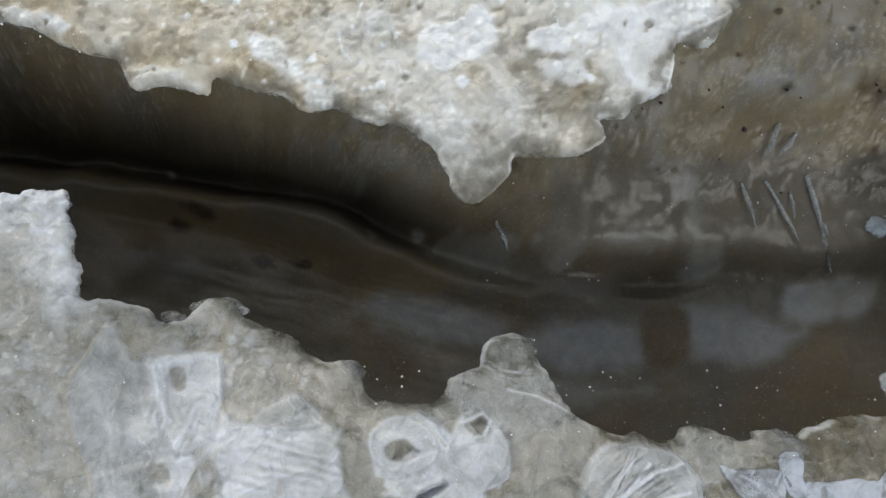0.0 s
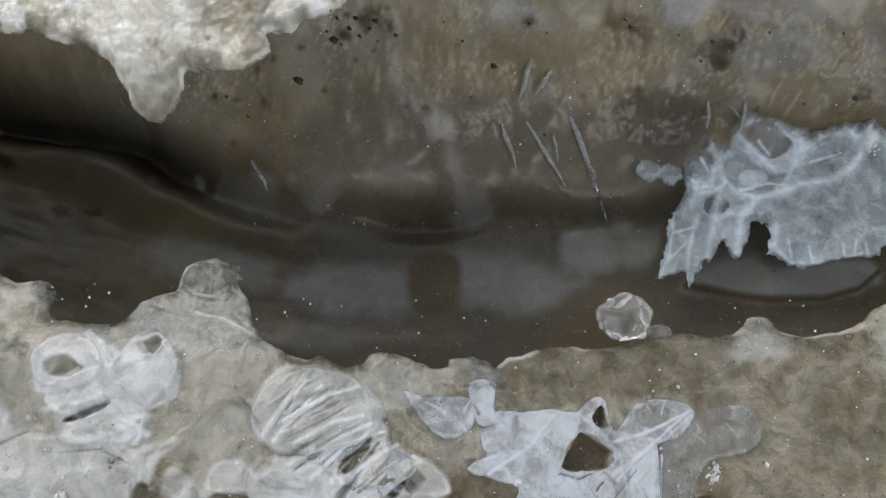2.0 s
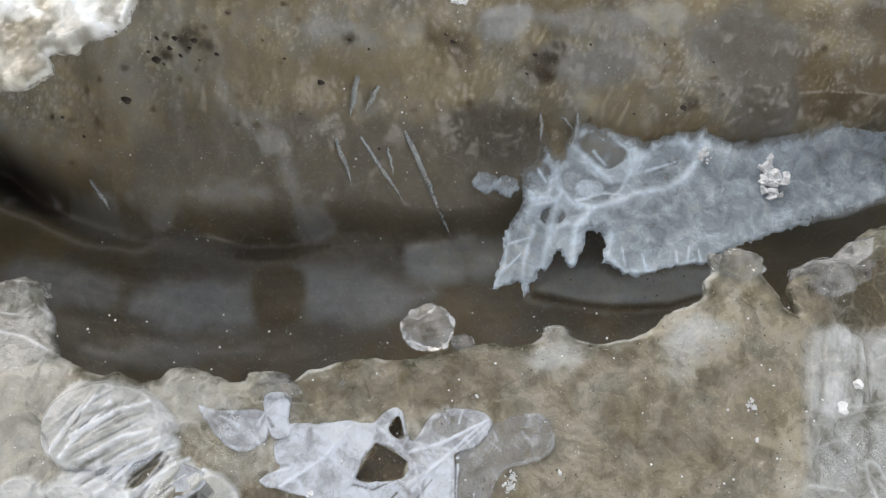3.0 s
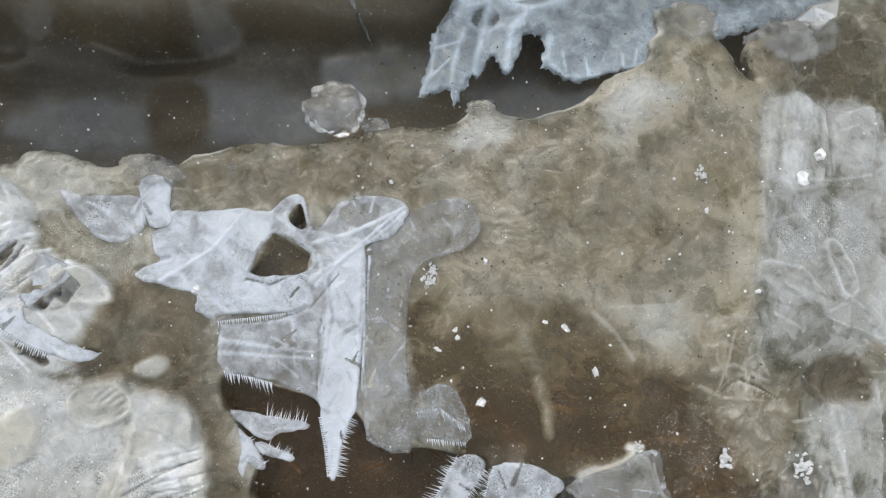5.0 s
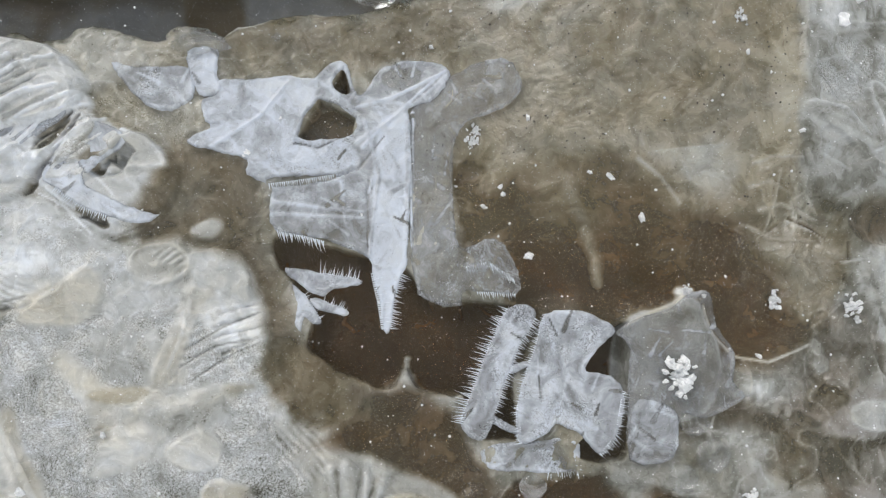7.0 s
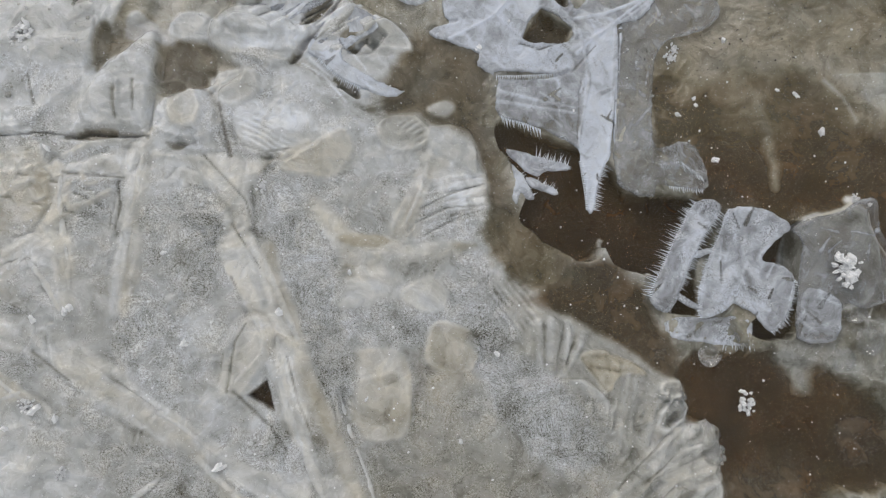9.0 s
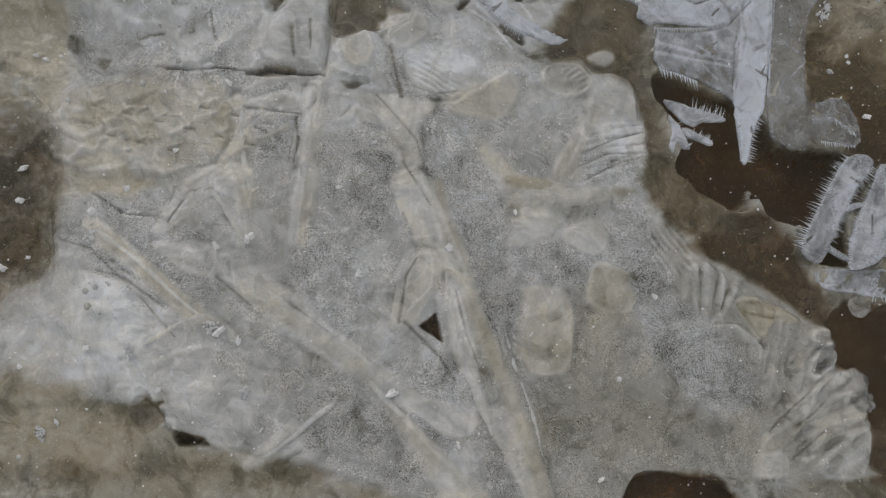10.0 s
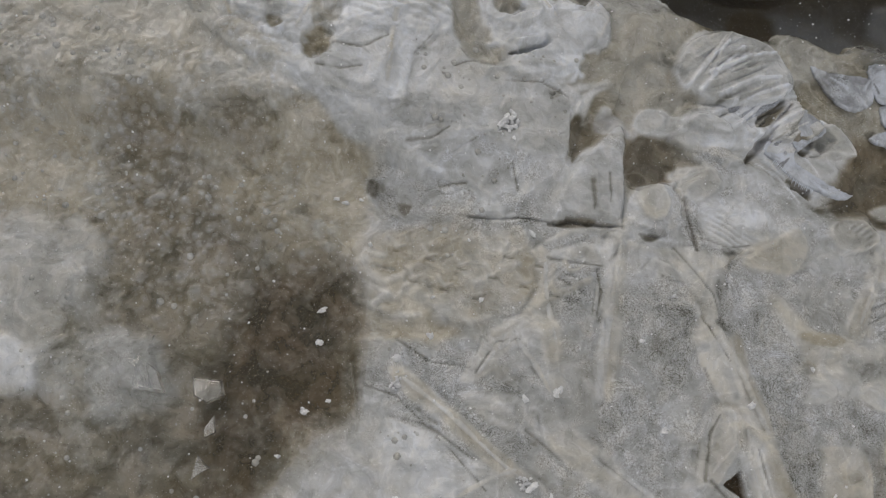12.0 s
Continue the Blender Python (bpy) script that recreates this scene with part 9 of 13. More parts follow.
    f.blade([(-40.8,3.9),(-34.7,4.9),(-27.8,6.0)], 1.92, 0.35, frost=0.85, warm=0.0, dark=0.0, grit=0.05, taper=0.35, soft=0.8)
    f.blade([(-40.5,3.3),(-38.6,-2.7),(-35.6,-8.0)], 1.56, 0.35, frost=0.85, warm=0.0, dark=0.0, grit=0.05, taper=0.35, soft=0.8)
    f.blade([(-27.8,5.7),(-26.4,-2.8)], 1.2, 0.35, frost=0.8, warm=0.0, dark=0.0, grit=0.05, taper=0.35, soft=0.8)
    f.blade([(-34.9,-14.3),(-32.5,-9.8),(-30.8,-4.6)], 1.44, 0.35, frost=0.85, warm=0.0, dark=0.0, grit=0.05, taper=0.35, soft=0.8)
    f.blade([(-35.0,-1.6),(-27.7,-2.8)], 1.44, 0.35, frost=0.8, warm=0.0, dark=0.0, grit=0.05, taper=0.35, soft=0.8)
    f.patch([(-37.4,2.7),(-34.8,2.9),(-33.8,-1.0),(-35.9,-1.6)], frost=0.34, warm=0.5, dark=0.03, grit=0.0, soft=0.4, wob=0.3, dz=-0.5)
    f.patch([(-24.9,-9.8),(-16.2,-8.7),(-7.7,-10.6),(-0.1,-14.1),(0.6,-21.8),(-4.8,-24.2),(-23.5,-23.8),(-25.2,-16.7)], frost=0.82, warm=0.0, dark=0.0, dz=0.5, rim=0.12, pillow=0.3, grit=0.05, soft=0.7, wob=0.5, size=4, comb=0.15)
    f.hatch([(-24.3,-10.4),(-1.5,-14.1),(-0.1,-21.7),(-21.3,-22.5)], [(-24.0,-13.3),(-0.2,-18.2)], 1.9, 0.12, 0.0)
    f.patch([(-18.1,-7.0),(-13.0,-3.4),(-9.4,-2.8),(-3.9,-8.8),(-16.1,-9.7)], frost=0.55, warm=0.15, dark=0.0, dz=0.4, rim=0.25, pillow=0.3, grit=0.05, soft=0.7, wob=0.5, size=4)
    f.patch([(-11.8,-3.4),(-9.7,-2.7),(-7.6,-5.0),(-10.4,-6.0)], frost=0.42, warm=0.2, dark=0.0, dz=0.4, rim=0.6, pillow=0.3, grit=0.05, soft=0.7, wob=0.5, size=4)
    f.patch([(-39.5,-17.2),(-36.5,-16.4),(-34.9,-19.8),(-37.9,-20.6)], frost=0.38, warm=0.5, dark=0.0, grit=0.0, soft=0.5, wob=0.4, dz=-0.4)
    f.patch([(-30.7,-18.4),(-27.6,-15.8),(-24.4,-20.2),(-25.3,-23.8),(-30.6,-23.7)], frost=0.38, warm=0.5, dark=0.02, grit=0.0, soft=0.6, wob=0.5, dz=-0.4)
    f.patch([(-0.1,-11.2),(4.5,-8.3),(4.8,-14.8),(6.6,-22.1),(2.6,-24.3),(0.6,-20.6)], frost=0.38, warm=0.6, dark=0.05, grit=0.0, soft=0.8, wob=0.6, dz=-0.3)
    f.patch([(6.3,-11.3),(12.0,-7.2),(19.4,-10.2),(20.8,-16.2),(14.4,-19.6),(8.0,-19.8)], frost=0.66, warm=0.05, dark=0.0, dz=0.4, rim=0.3, pillow=0.3, grit=0.05, soft=0.7, wob=0.5, size=4)
    f.patch([(9.7,-13.4),(13.4,-12.1),(15.8,-14.3),(12.1,-16.8),(9.7,-15.5)], frost=0.33, warm=0.5, dark=0.05, grit=0.0, soft=0.4, wob=0.3, dz=-0.6)
    f.patch([(10.7,-18.4),(24.3,-13.8),(35.7,-13.9),(36.9,-21.2),(24.3,-24.8),(12.0,-24.5)], frost=0.7, warm=0.05, dark=0.0, dz=0.3, rim=0.1, pillow=0.3, grit=0.05, soft=0.7, wob=0.5, size=4)
    f.patch([(27.3,-9.3),(29.8,-7.6),(32.5,-8.1),(30.1,-11.5)], frost=0.34, warm=0.4, dark=0.05, grit=0.0, soft=0.4, wob=0.3, dz=-0.4)
    f.blade([(26.8,-9.0),(31.8,-6.7),(33.0,-8.5)], 0.84, 0.35, frost=0.8, warm=0.0, dark=0.0, grit=0.05, taper=0.35, soft=0.8)
    f.patch([(32.4,4.9),(35.2,10.3),(44.9,10.6),(47.4,3.6),(53.1,-3.0),(54.7,-8.0),(41.1,-10.3),(29.0,-2.9)], frost=0.34, warm=0.2, dark=0.04, grit=0.2, soft=1.2, wob=1.0)
    f.blade([(34.5,9.6),(39.4,10.8),(45.6,10.3)], 0.72, 0.5, frost=0.7, warm=0.1, dark=0.0, grit=0.05, taper=0.35, soft=0.8)
    f.blade([(32.4,4.2),(36.4,2.9),(41.8,2.3)], 0.72, 0.5, frost=0.7, warm=0.1, dark=0.0, grit=0.05, taper=0.35, soft=0.8)
    f.blade([(44.8,5.0),(49.4,2.3),(51.8,-3.0)], 0.72, 0.5, frost=0.7, warm=0.1, dark=0.0, grit=0.05, taper=0.35, soft=0.8)
    f.blade([(34.5,9.6),(33.1,4.9)], 0.72, 0.5, frost=0.7, warm=0.1, dark=0.0, grit=0.05, taper=0.35, soft=0.8)
    f.blade([(38.5,-1.7),(45.0,-3.0),(53.5,-7.4)], 0.72, 0.5, frost=0.7, warm=0.1, dark=0.0, grit=0.05, taper=0.35, soft=0.8)
    f.blade([(45.6,9.7),(47.4,3.6)], 0.72, 0.5, frost=0.7, warm=0.1, dark=0.0, grit=0.05, taper=0.35, soft=0.8)
    f.blade([(35.1,3.6),(39.0,1.6),(45.1,1.6)], 0.84, -0.35, frost=0.26, dark=0.15, taper=0.5, soft=0.9)
    f.blade([(43.5,7.6),(45.4,4.3)], 0.84, -0.35, frost=0.26, dark=0.15, taper=0.5, soft=0.9)
    f.blade([(28.0,-0.4),(33.2,-1.7)], 0.84, -0.35, frost=0.26, dark=0.15, taper=0.5, soft=0.9)
    f.blade([(46.6,-1.7),(50.0,-4.9)], 0.84, -0.35, frost=0.26, dark=0.15, taper=0.5, soft=0.9)
    f.patch([(35.8,-25.6),(41.2,-18.3),(46.4,-10.7),(57.6,-10.5),(54.5,-16.9),(52.8,-25.6),(59.3,-31.6),(53.7,-37.6),(44.4,-40.2),(39.1,-34.0)], frost=0.38, warm=0.55, dark=0.05, grit=0.0, soft=1.5, wob=1.2)
    f.patch([(58.1,-14.6),(66.8,-13.7),(75.8,-16.7),(79.5,-23.0),(77.7,-29.4),(65.5,-31.9),(60.6,-31.9),(54.2,-28.2),(53.2,-23.1)], frost=0.48, warm=0.15, dark=0.0, dz=0.3, rim=0.25, pillow=0.3, grit=0.05, soft=0.7, wob=0.5, size=4)
    f.blade([(56.1,-28.6),(59.9,-22.5),(65.1,-16.8)], 1.2, 0.5, frost=0.85, warm=0.0, dark=0.0, grit=0.3, taper=0.35, soft=0.8)
    f.blade([(58.6,-29.8),(63.7,-23.1),(68.3,-18.0)], 1.2, 0.5, frost=0.85, warm=0.0, dark=0.0, grit=0.3, taper=0.35, soft=0.8)
    f.blade([(60.7,-25.5),(69.7,-19.9),(76.5,-18.0)], 1.2, 0.5, frost=0.85, warm=0.0, dark=0.0, grit=0.3, taper=0.35, soft=0.8)
    f.blade([(62.9,-30.4),(71.3,-25.5),(77.4,-24.2)], 1.2, 0.5, frost=0.85, warm=0.0, dark=0.0, grit=0.3, taper=0.35, soft=0.8)
    f.blade([(62.0,-34.6),(71.5,-29.2),(80.0,-25.5)], 1.2, 0.5, frost=0.85, warm=0.0, dark=0.0, grit=0.3, taper=0.35, soft=0.8)
    f.blade([(67.1,-37.6),(74.0,-30.4),(82.6,-27.3)], 1.2, 0.5, frost=0.85, warm=0.0, dark=0.0, grit=0.3, taper=0.35, soft=0.8)
    f.blade([(73.3,-38.8),(80.4,-32.8),(85.2,-30.4)], 1.2, 0.5, frost=0.85, warm=0.0, dark=0.0, grit=0.3, taper=0.35, soft=0.8)
    f.blade([(64.7,-20.6),(70.8,-18.0)], 1.08, -0.35, frost=0.32, dark=0.05, taper=0.5, soft=0.9)
    f.blade([(67.9,-31.0),(73.8,-27.0)], 1.08, -0.35, frost=0.32, dark=0.05, taper=0.5, soft=0.9)
    f.blade([(63.0,-31.9),(67.8,-29.2)], 1.08, -0.35, frost=0.32, dark=0.05, taper=0.5, soft=0.9)
    f.blade([(69.8,-22.4),(75.3,-20.5)], 1.08, -0.35, frost=0.32, dark=0.05, taper=0.5, soft=0.9)
    f.blade([(80.5,-36.5),(84.1,-32.2)], 1.08, -0.35, frost=0.32, dark=0.05, taper=0.5, soft=0.9)
    f.patch([(73.5,-36.2),(76.6,-32.2),(78.7,-31.4),(75.8,-35.5)], frost=0.2, warm=0.6, dark=0.3, grit=0.0, soft=0.3, wob=0.2, dz=-0.9)
    f.patch([(84.4,-40.3),(87.9,-34.1),(92.9,-34.1),(96.9,-40.4)], frost=0.48, warm=0.2, dark=0.0, dz=0.4, rim=0.3, pillow=0.3, grit=0.05, soft=0.7, wob=0.5, size=4)
    f.patch([(44.4,-40.2),(46.3,-35.2),(52.3,-34.6),(56.4,-40.2)], frost=0.55, warm=0.1, dark=0.0, dz=0.4, rim=0.2, pillow=0.3, grit=0.05, soft=0.7, wob=0.5, size=4)
    f.patch([(54.0,-40.2),(58.4,-35.2),(64.6,-36.4),(66.0,-40.3)], frost=0.62, warm=0.05, dark=0.0, dz=0.4, rim=0.2, pillow=0.3, grit=0.05, soft=0.7, wob=0.5, size=4)
    f.patch([(105.2,-10.0),(132.1,-5.6),(152.4,-2.8),(170.7,-1.8),(185.2,-3.4),(185.8,-11.0),(169.9,-17.3),(155.4,-20.0),(135.6,-20.1),(107.9,-17.7)], frost=0.18, warm=0.7, dark=0.26, grit=0.05, soft=3, wob=3, size=8)
    f.patch([(163.5,-4.3),(174.0,-4.5),(172.5,-10.9),(164.4,-10.9)], frost=0.42, warm=0.3, dark=0.05, soft=2.5, wob=3, size=5)
    f.patch([(150.4,-16.1),(167.7,-16.1),(172.9,-24.9),(174.4,-39.7),(157.1,-40.4),(152.5,-30.3)], frost=0.24, warm=0.75, dark=0.18, soft=4, wob=4, size=8)
    f.patch([(172.2,-17.3),(192.3,-12.3),(213.8,-4.7),(210.0,-38.7),(177.7,-39.6)], frost=0.2, warm=0.75, dark=0.2, soft=5, wob=5, size=10)
    f.patch([(69.4,-76.2),(78.0,-80.6),(85.1,-94.0),(77.8,-100.9),(72.2,-90.0)], frost=0.49, warm=0.0, grit=0.95, dark=0.0, soft=1.6, wob=1.6, size=4)
    f.patch([(43.6,-76.2),(57.3,-74.8),(59.4,-87.4),(55.2,-99.0),(44.5,-88.7)], frost=0.49, warm=0.1, grit=0.9, dark=0.0, soft=1.6, wob=1.6, size=4)
    f.patch([(77.8,-99.6),(85.5,-101.5),(88.5,-111.3),(85.1,-118.9),(79.5,-109.5)], frost=0.39, warm=0.2, grit=0.95, dark=0.0, soft=1.6, wob=1.6, size=4)
    f.patch([(112.6,-101.8),(129.8,-110.6),(140.6,-127.3),(130.2,-130.5),(116.9,-116.6)], frost=0.43, warm=0.0, grit=0.95, dark=0.0, soft=1.6, wob=1.6, size=4)
    f.patch([(41.5,-128.0),(53.4,-126.0),(65.3,-139.4),(68.3,-149.7),(56.2,-148.1),(43.6,-138.4)], frost=0.47, warm=0.15, grit=0.8, dark=0.0, soft=1.6, wob=1.6, size=4)
    f.patch([(20.4,-118.8),(35.0,-121.3),(45.2,-128.9),(35.9,-131.9),(26.1,-127.9)], frost=0.55, warm=0.1, grit=0.6, dark=0.0, soft=1.6, wob=1.6, size=4)
    return f


def slab_details(f):
    """White clots and clear windows in the overhanging slab."""
    f.patch([(-82.6,94.6),(10.1,92.4),(0.4,63.2),(-12.7,65.9),(-25.3,76.8),(-32.0,75.7),(-34.4,70.0),(-48.9,71.0),(-55.9,79.1),(-68.7,79.7),(-81.8,86.0)], frost=0.4, warm=0.8, dark=0.0, grit=0.05, soft=5, wob=4, size=10)
    f.patch([(-8.1,86.7),(10.2,86.8),(17.7,71.9),(17.8,58.6),(3.0,61.6),(-7.6,72.4)], frost=0.46, warm=0.5, grit=0.05, soft=4, wob=4, size=8)
    f.patch([(-26.7,76.9),(-21.2,77.3),(-15.5,70.4),(-7.3,62.7),(-12.6,62.5),(-22.3,70.9)], frost=0.14, warm=0.9, dark=0.15, grit=0.0, soft=1.2, wob=1)
    f.patch([(39.2,72.4),(53.3,66.8),(55.4,56.6),(52.7,49.1),(37.6,49.4),(38.4,63.3)], frost=0.3, warm=0.45, grit=0.05, soft=1.5, wob=1.5)
    f.patch([(41.3,63.2),(47.2,63.6),(50.6,59.1),(45.8,54.1),(40.0,55.6)], frost=0.2, warm=0.6, dark=0.06, grit=0.05, soft=1.2, wob=1.2)
    f.patch([(14.6,77.8),(22.6,79.4),(28.6,82.7),(32.1,75.6),(28.5,70.7),(21.4,68.1),(15.9,70.1)], frost=0.95, warm=0.0, dark=0.0, grit=0.15, dz=0.5, soft=1.0, wob=1.6, size=3, vary=0.3)
    f.patch([(39.2,75.0),(46.4,76.0),(48.6,70.7),(41.5,70.3)], frost=0.9, warm=0.0, dark=0.0, grit=0.15, dz=0.5, soft=1.0, wob=1.6, size=3, vary=0.3)
    f.patch([(47.0,77.3),(56.4,81.3),(53.6,73.3),(48.1,72.7)], frost=0.9, warm=0.0, dark=0.0, grit=0.15, dz=0.5, soft=1.0, wob=1.6, size=3, vary=0.3)
    f.patch([(-24.2,82.6),(-15.9,79.0),(-9.5,69.8),(-15.6,71.8),(-22.6,78.1)], frost=0.8, warm=0.1, dark=0.0, grit=0.15, dz=0.5, soft=1.0, wob=1.6, size=3, vary=0.3)
    f.patch([(-10.2,71.3),(-3.6,69.2),(-2.2,62.8),(-9.3,63.6)], frost=0.6, warm=0.3, dark=0.0, grit=0.15, dz=0.5, soft=1.0, wob=1.6, size=3, vary=0.3)
    f.patch([(3.8,84.9),(9.0,82.8),(8.4,78.7),(3.9,78.6)], frost=0.7, warm=0.2, dark=0.0, grit=0.15, dz=0.5, soft=1.0, wob=1.6, size=3, vary=0.3)
    f.patch([(5.5,62.6),(8.6,61.6),(9.3,57.2),(5.8,58.3)], frost=0.95, warm=0.0, dark=0.0, grit=0.15, dz=0.5, soft=1.0, wob=1.6, size=3, vary=0.3)
    f.patch([(12.3,60.5),(16.6,58.8),(18.4,53.4),(14.2,55.7)], frost=0.7, warm=0.0, dark=0.0, grit=0.15, dz=0.5, soft=1.0, wob=1.6, size=3, vary=0.3)
    f.patch([(51.8,59.1),(56.1,59.8),(55.3,55.4),(51.7,55.9)], frost=0.6, warm=0.0, dark=0.0, grit=0.15, dz=0.5, soft=1.0, wob=1.6, size=3, vary=0.3)
    f.patch([(40.8,68.4),(49.8,69.4),(50.8,62.9),(43.7,64.4)], frost=0.75, warm=0.1, dark=0.0, grit=0.15, dz=0.5, soft=1.0, wob=1.6, size=3, vary=0.3)
    f.patch([(56.3,80.0),(72.1,83.7),(78.7,82.9),(75.7,77.2),(70.3,75.6),(67.4,70.1),(63.1,62.0),(57.1,68.2),(54.9,74.7)], frost=0.75, warm=0.0, dark=0.0, grit=0.15, dz=0.5, soft=1.0, wob=1.6, size=3, vary=0.3)
    f.patch([(63.1,62.0),(68.3,63.6),(64.3,59.5),(59.1,56.7),(54.8,58.5)], frost=0.8, warm=0.0, dark=0.0, grit=0.15, dz=0.5, soft=1.0, wob=1.6, size=3, vary=0.3)
    f.patch([(-81.9,86.7),(-74.3,86.5),(-66.5,84.2),(-67.6,82.0),(-76.5,82.8)], frost=0.85, warm=0.1, dark=0.0, grit=0.15, dz=0.5, soft=1.0, wob=1.6, size=3, vary=0.3)
    f.patch([(-50.4,73.7),(-42.6,73.4),(-35.8,70.0),(-33.0,68.5),(-48.8,68.8)], frost=0.6, warm=0.5, dark=0.0, grit=0.15, dz=0.5, soft=1.0, wob=1.6, size=3, vary=0.3)
    f.patch([(64.7,68.6),(69.3,68.9),(69.9,63.1),(65.1,63.4)], frost=0.34, warm=0.0, grit=0.0, soft=0.8, wob=0.6)
    f.patch([(71.7,77.0),(78.4,78.8),(82.4,79.0),(79.5,75.1),(72.8,74.1)], frost=0.36, warm=0.0, grit=0.0, soft=0.8, wob=0.6)
    f.patch([(24.8,45.2),(28.3,44.9),(29.4,41.1),(25.4,42.4)], frost=0.2, warm=0.1, dark=0.12, grit=0.7, soft=0.6, wob=0.6)
    f.blade([(72.3,75.7),(78.4,78.1),(84.6,81.9)], 0.84, 0.35, frost=0.95, warm=0.0, dark=0.0, grit=0.05, taper=0.35, soft=0.8)
    f.blade([(69.0,63.7),(71.1,71.6)], 0.72, 0.35, frost=0.95, warm=0.0, dark=0.0, grit=0.05, taper=0.35, soft=0.8)
    f.blade([(-2.6,80.2),(-1.8,75.9),(0.4,72.8)], 0.6, 0.35, frost=0.9, warm=0.0, dark=0.0, grit=0.05, taper=0.35, soft=0.8)
    f.blade([(2.5,87.3),(1.5,83.9)], 0.6, 0.35, frost=0.9, warm=0.0, dark=0.0, grit=0.05, taper=0.35, soft=0.8)
    return f


def bed_details(f):
    """Pale and dark patches on the bank and the floor of the crack, some painting the lower wall's shade."""
    # shade low on the steep wall, painted as a dark patch
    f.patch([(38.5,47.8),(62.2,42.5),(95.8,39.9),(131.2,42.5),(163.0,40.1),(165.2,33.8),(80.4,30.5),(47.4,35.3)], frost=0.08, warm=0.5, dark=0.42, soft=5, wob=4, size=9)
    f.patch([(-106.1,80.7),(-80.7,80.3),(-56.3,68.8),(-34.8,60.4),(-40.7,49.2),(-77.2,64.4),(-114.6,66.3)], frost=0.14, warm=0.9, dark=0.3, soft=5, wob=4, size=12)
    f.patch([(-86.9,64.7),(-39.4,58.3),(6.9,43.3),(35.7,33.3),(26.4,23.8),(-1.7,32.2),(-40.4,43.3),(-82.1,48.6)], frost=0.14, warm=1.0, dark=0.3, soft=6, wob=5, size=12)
    f.patch([(9.2,28.0),(26.4,25.5),(38.1,20.0),(33.1,13.2),(16.3,15.2),(5.7,22.7)], frost=0.34, warm=0.0, dark=0.25, soft=4, wob=3, size=8)
    f.patch([(-55.9,60.0),(-51.3,60.0),(-47.8,58.0),(-52.5,57.8)], frost=0.04, dark=0.9, soft=1.5, wob=1.5, size=3)
    f.patch([(-52.6,57.7),(-47.9,57.7),(-44.3,55.6),(-49.1,55.5)], frost=0.04, dark=0.9, soft=1.5, wob=1.5, size=3)
    f.patch([(-30.9,41.3),(-26.7,41.7),(-22.7,39.0),(-26.9,38.4)], frost=0.04, dark=0.9, soft=1.5, wob=1.5, size=3)
    f.patch([(-19.2,39.8),(-15.0,40.2),(-11.2,37.5),(-15.3,37.0)], frost=0.04, dark=0.9, soft=1.5, wob=1.5, size=3)
    f.patch([(-60.6,54.3),(-56.5,55.0),(-52.6,52.5),(-56.7,51.6)], frost=0.04, dark=0.9, soft=1.5, wob=1.5, size=3)
    f.patch([(-68.0,78.4),(-66.3,79.0),(-64.6,76.9),(-66.7,75.6)], frost=0.34, warm=0.2, dark=0.2, soft=1.2, wob=1.2, size=3)
    f.patch([(-73.6,76.5),(-71.7,77.0),(-70.2,75.1),(-72.3,73.8)], frost=0.34, warm=0.2, dark=0.2, soft=1.2, wob=1.2, size=3)
    f.patch([(2.6,63.9),(4.3,64.4),(6.2,62.1),(4.4,60.9)], frost=0.34, warm=0.2, dark=0.2, soft=1.2, wob=1.2, size=3)
    f.patch([(12.4,64.5),(14.0,65.0),(15.9,62.7),(14.2,61.5)], frost=0.34, warm=0.2, dark=0.2, soft=1.2, wob=1.2, size=3)
    f.patch([(-5.9,72.3),(-4.3,72.7),(-2.4,70.4),(-4.2,69.3)], frost=0.34, warm=0.2, dark=0.2, soft=1.2, wob=1.2, size=3)
    f.patch([(6.6,47.8),(8.2,48.2),(10.2,46.0),(8.4,45.0)], frost=0.34, warm=0.2, dark=0.2, soft=1.2, wob=1.2, size=3)
    f.patch([(21.3,47.2),(22.9,47.7),(24.8,45.4),(23.1,44.2)], frost=0.34, warm=0.2, dark=0.2, soft=1.2, wob=1.2, size=3)
    f.patch([(25.1,41.0),(26.6,41.4),(28.6,39.3),(27.1,38.2)], frost=0.34, warm=0.2, dark=0.2, soft=1.2, wob=1.2, size=3)
    # wider, weaker painted shade over the same wall
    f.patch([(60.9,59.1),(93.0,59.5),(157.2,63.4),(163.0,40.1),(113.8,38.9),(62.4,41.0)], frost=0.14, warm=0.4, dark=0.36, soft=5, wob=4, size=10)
    f.patch([(30.5,44.1),(47.8,41.8),(47.3,35.3),(30.0,37.9)], frost=0.26, warm=0.2, dark=0.24, soft=2.2, wob=2.6, size=5, vary=0.3)
    f.patch([(54.6,41.5),(69.4,41.3),(62.5,32.6)], frost=0.24, warm=0.2, dark=0.24, soft=2.2, wob=2.6, size=5, vary=0.3)
    f.patch([(75.8,42.9),(94.4,44.2),(93.7,38.8),(75.9,38.4)], frost=0.29, warm=0.2, dark=0.24, soft=2.2, wob=2.6, size=5, vary=0.3)
    f.patch([(94.9,57.2),(99.8,54.3),(103.4,42.2),(112.7,36.5),(112.1,32.0),(102.1,31.6),(99.8,42.1)], frost=0.34, warm=0.2, dark=0.24, soft=2.2, wob=2.6, size=5, vary=0.3)
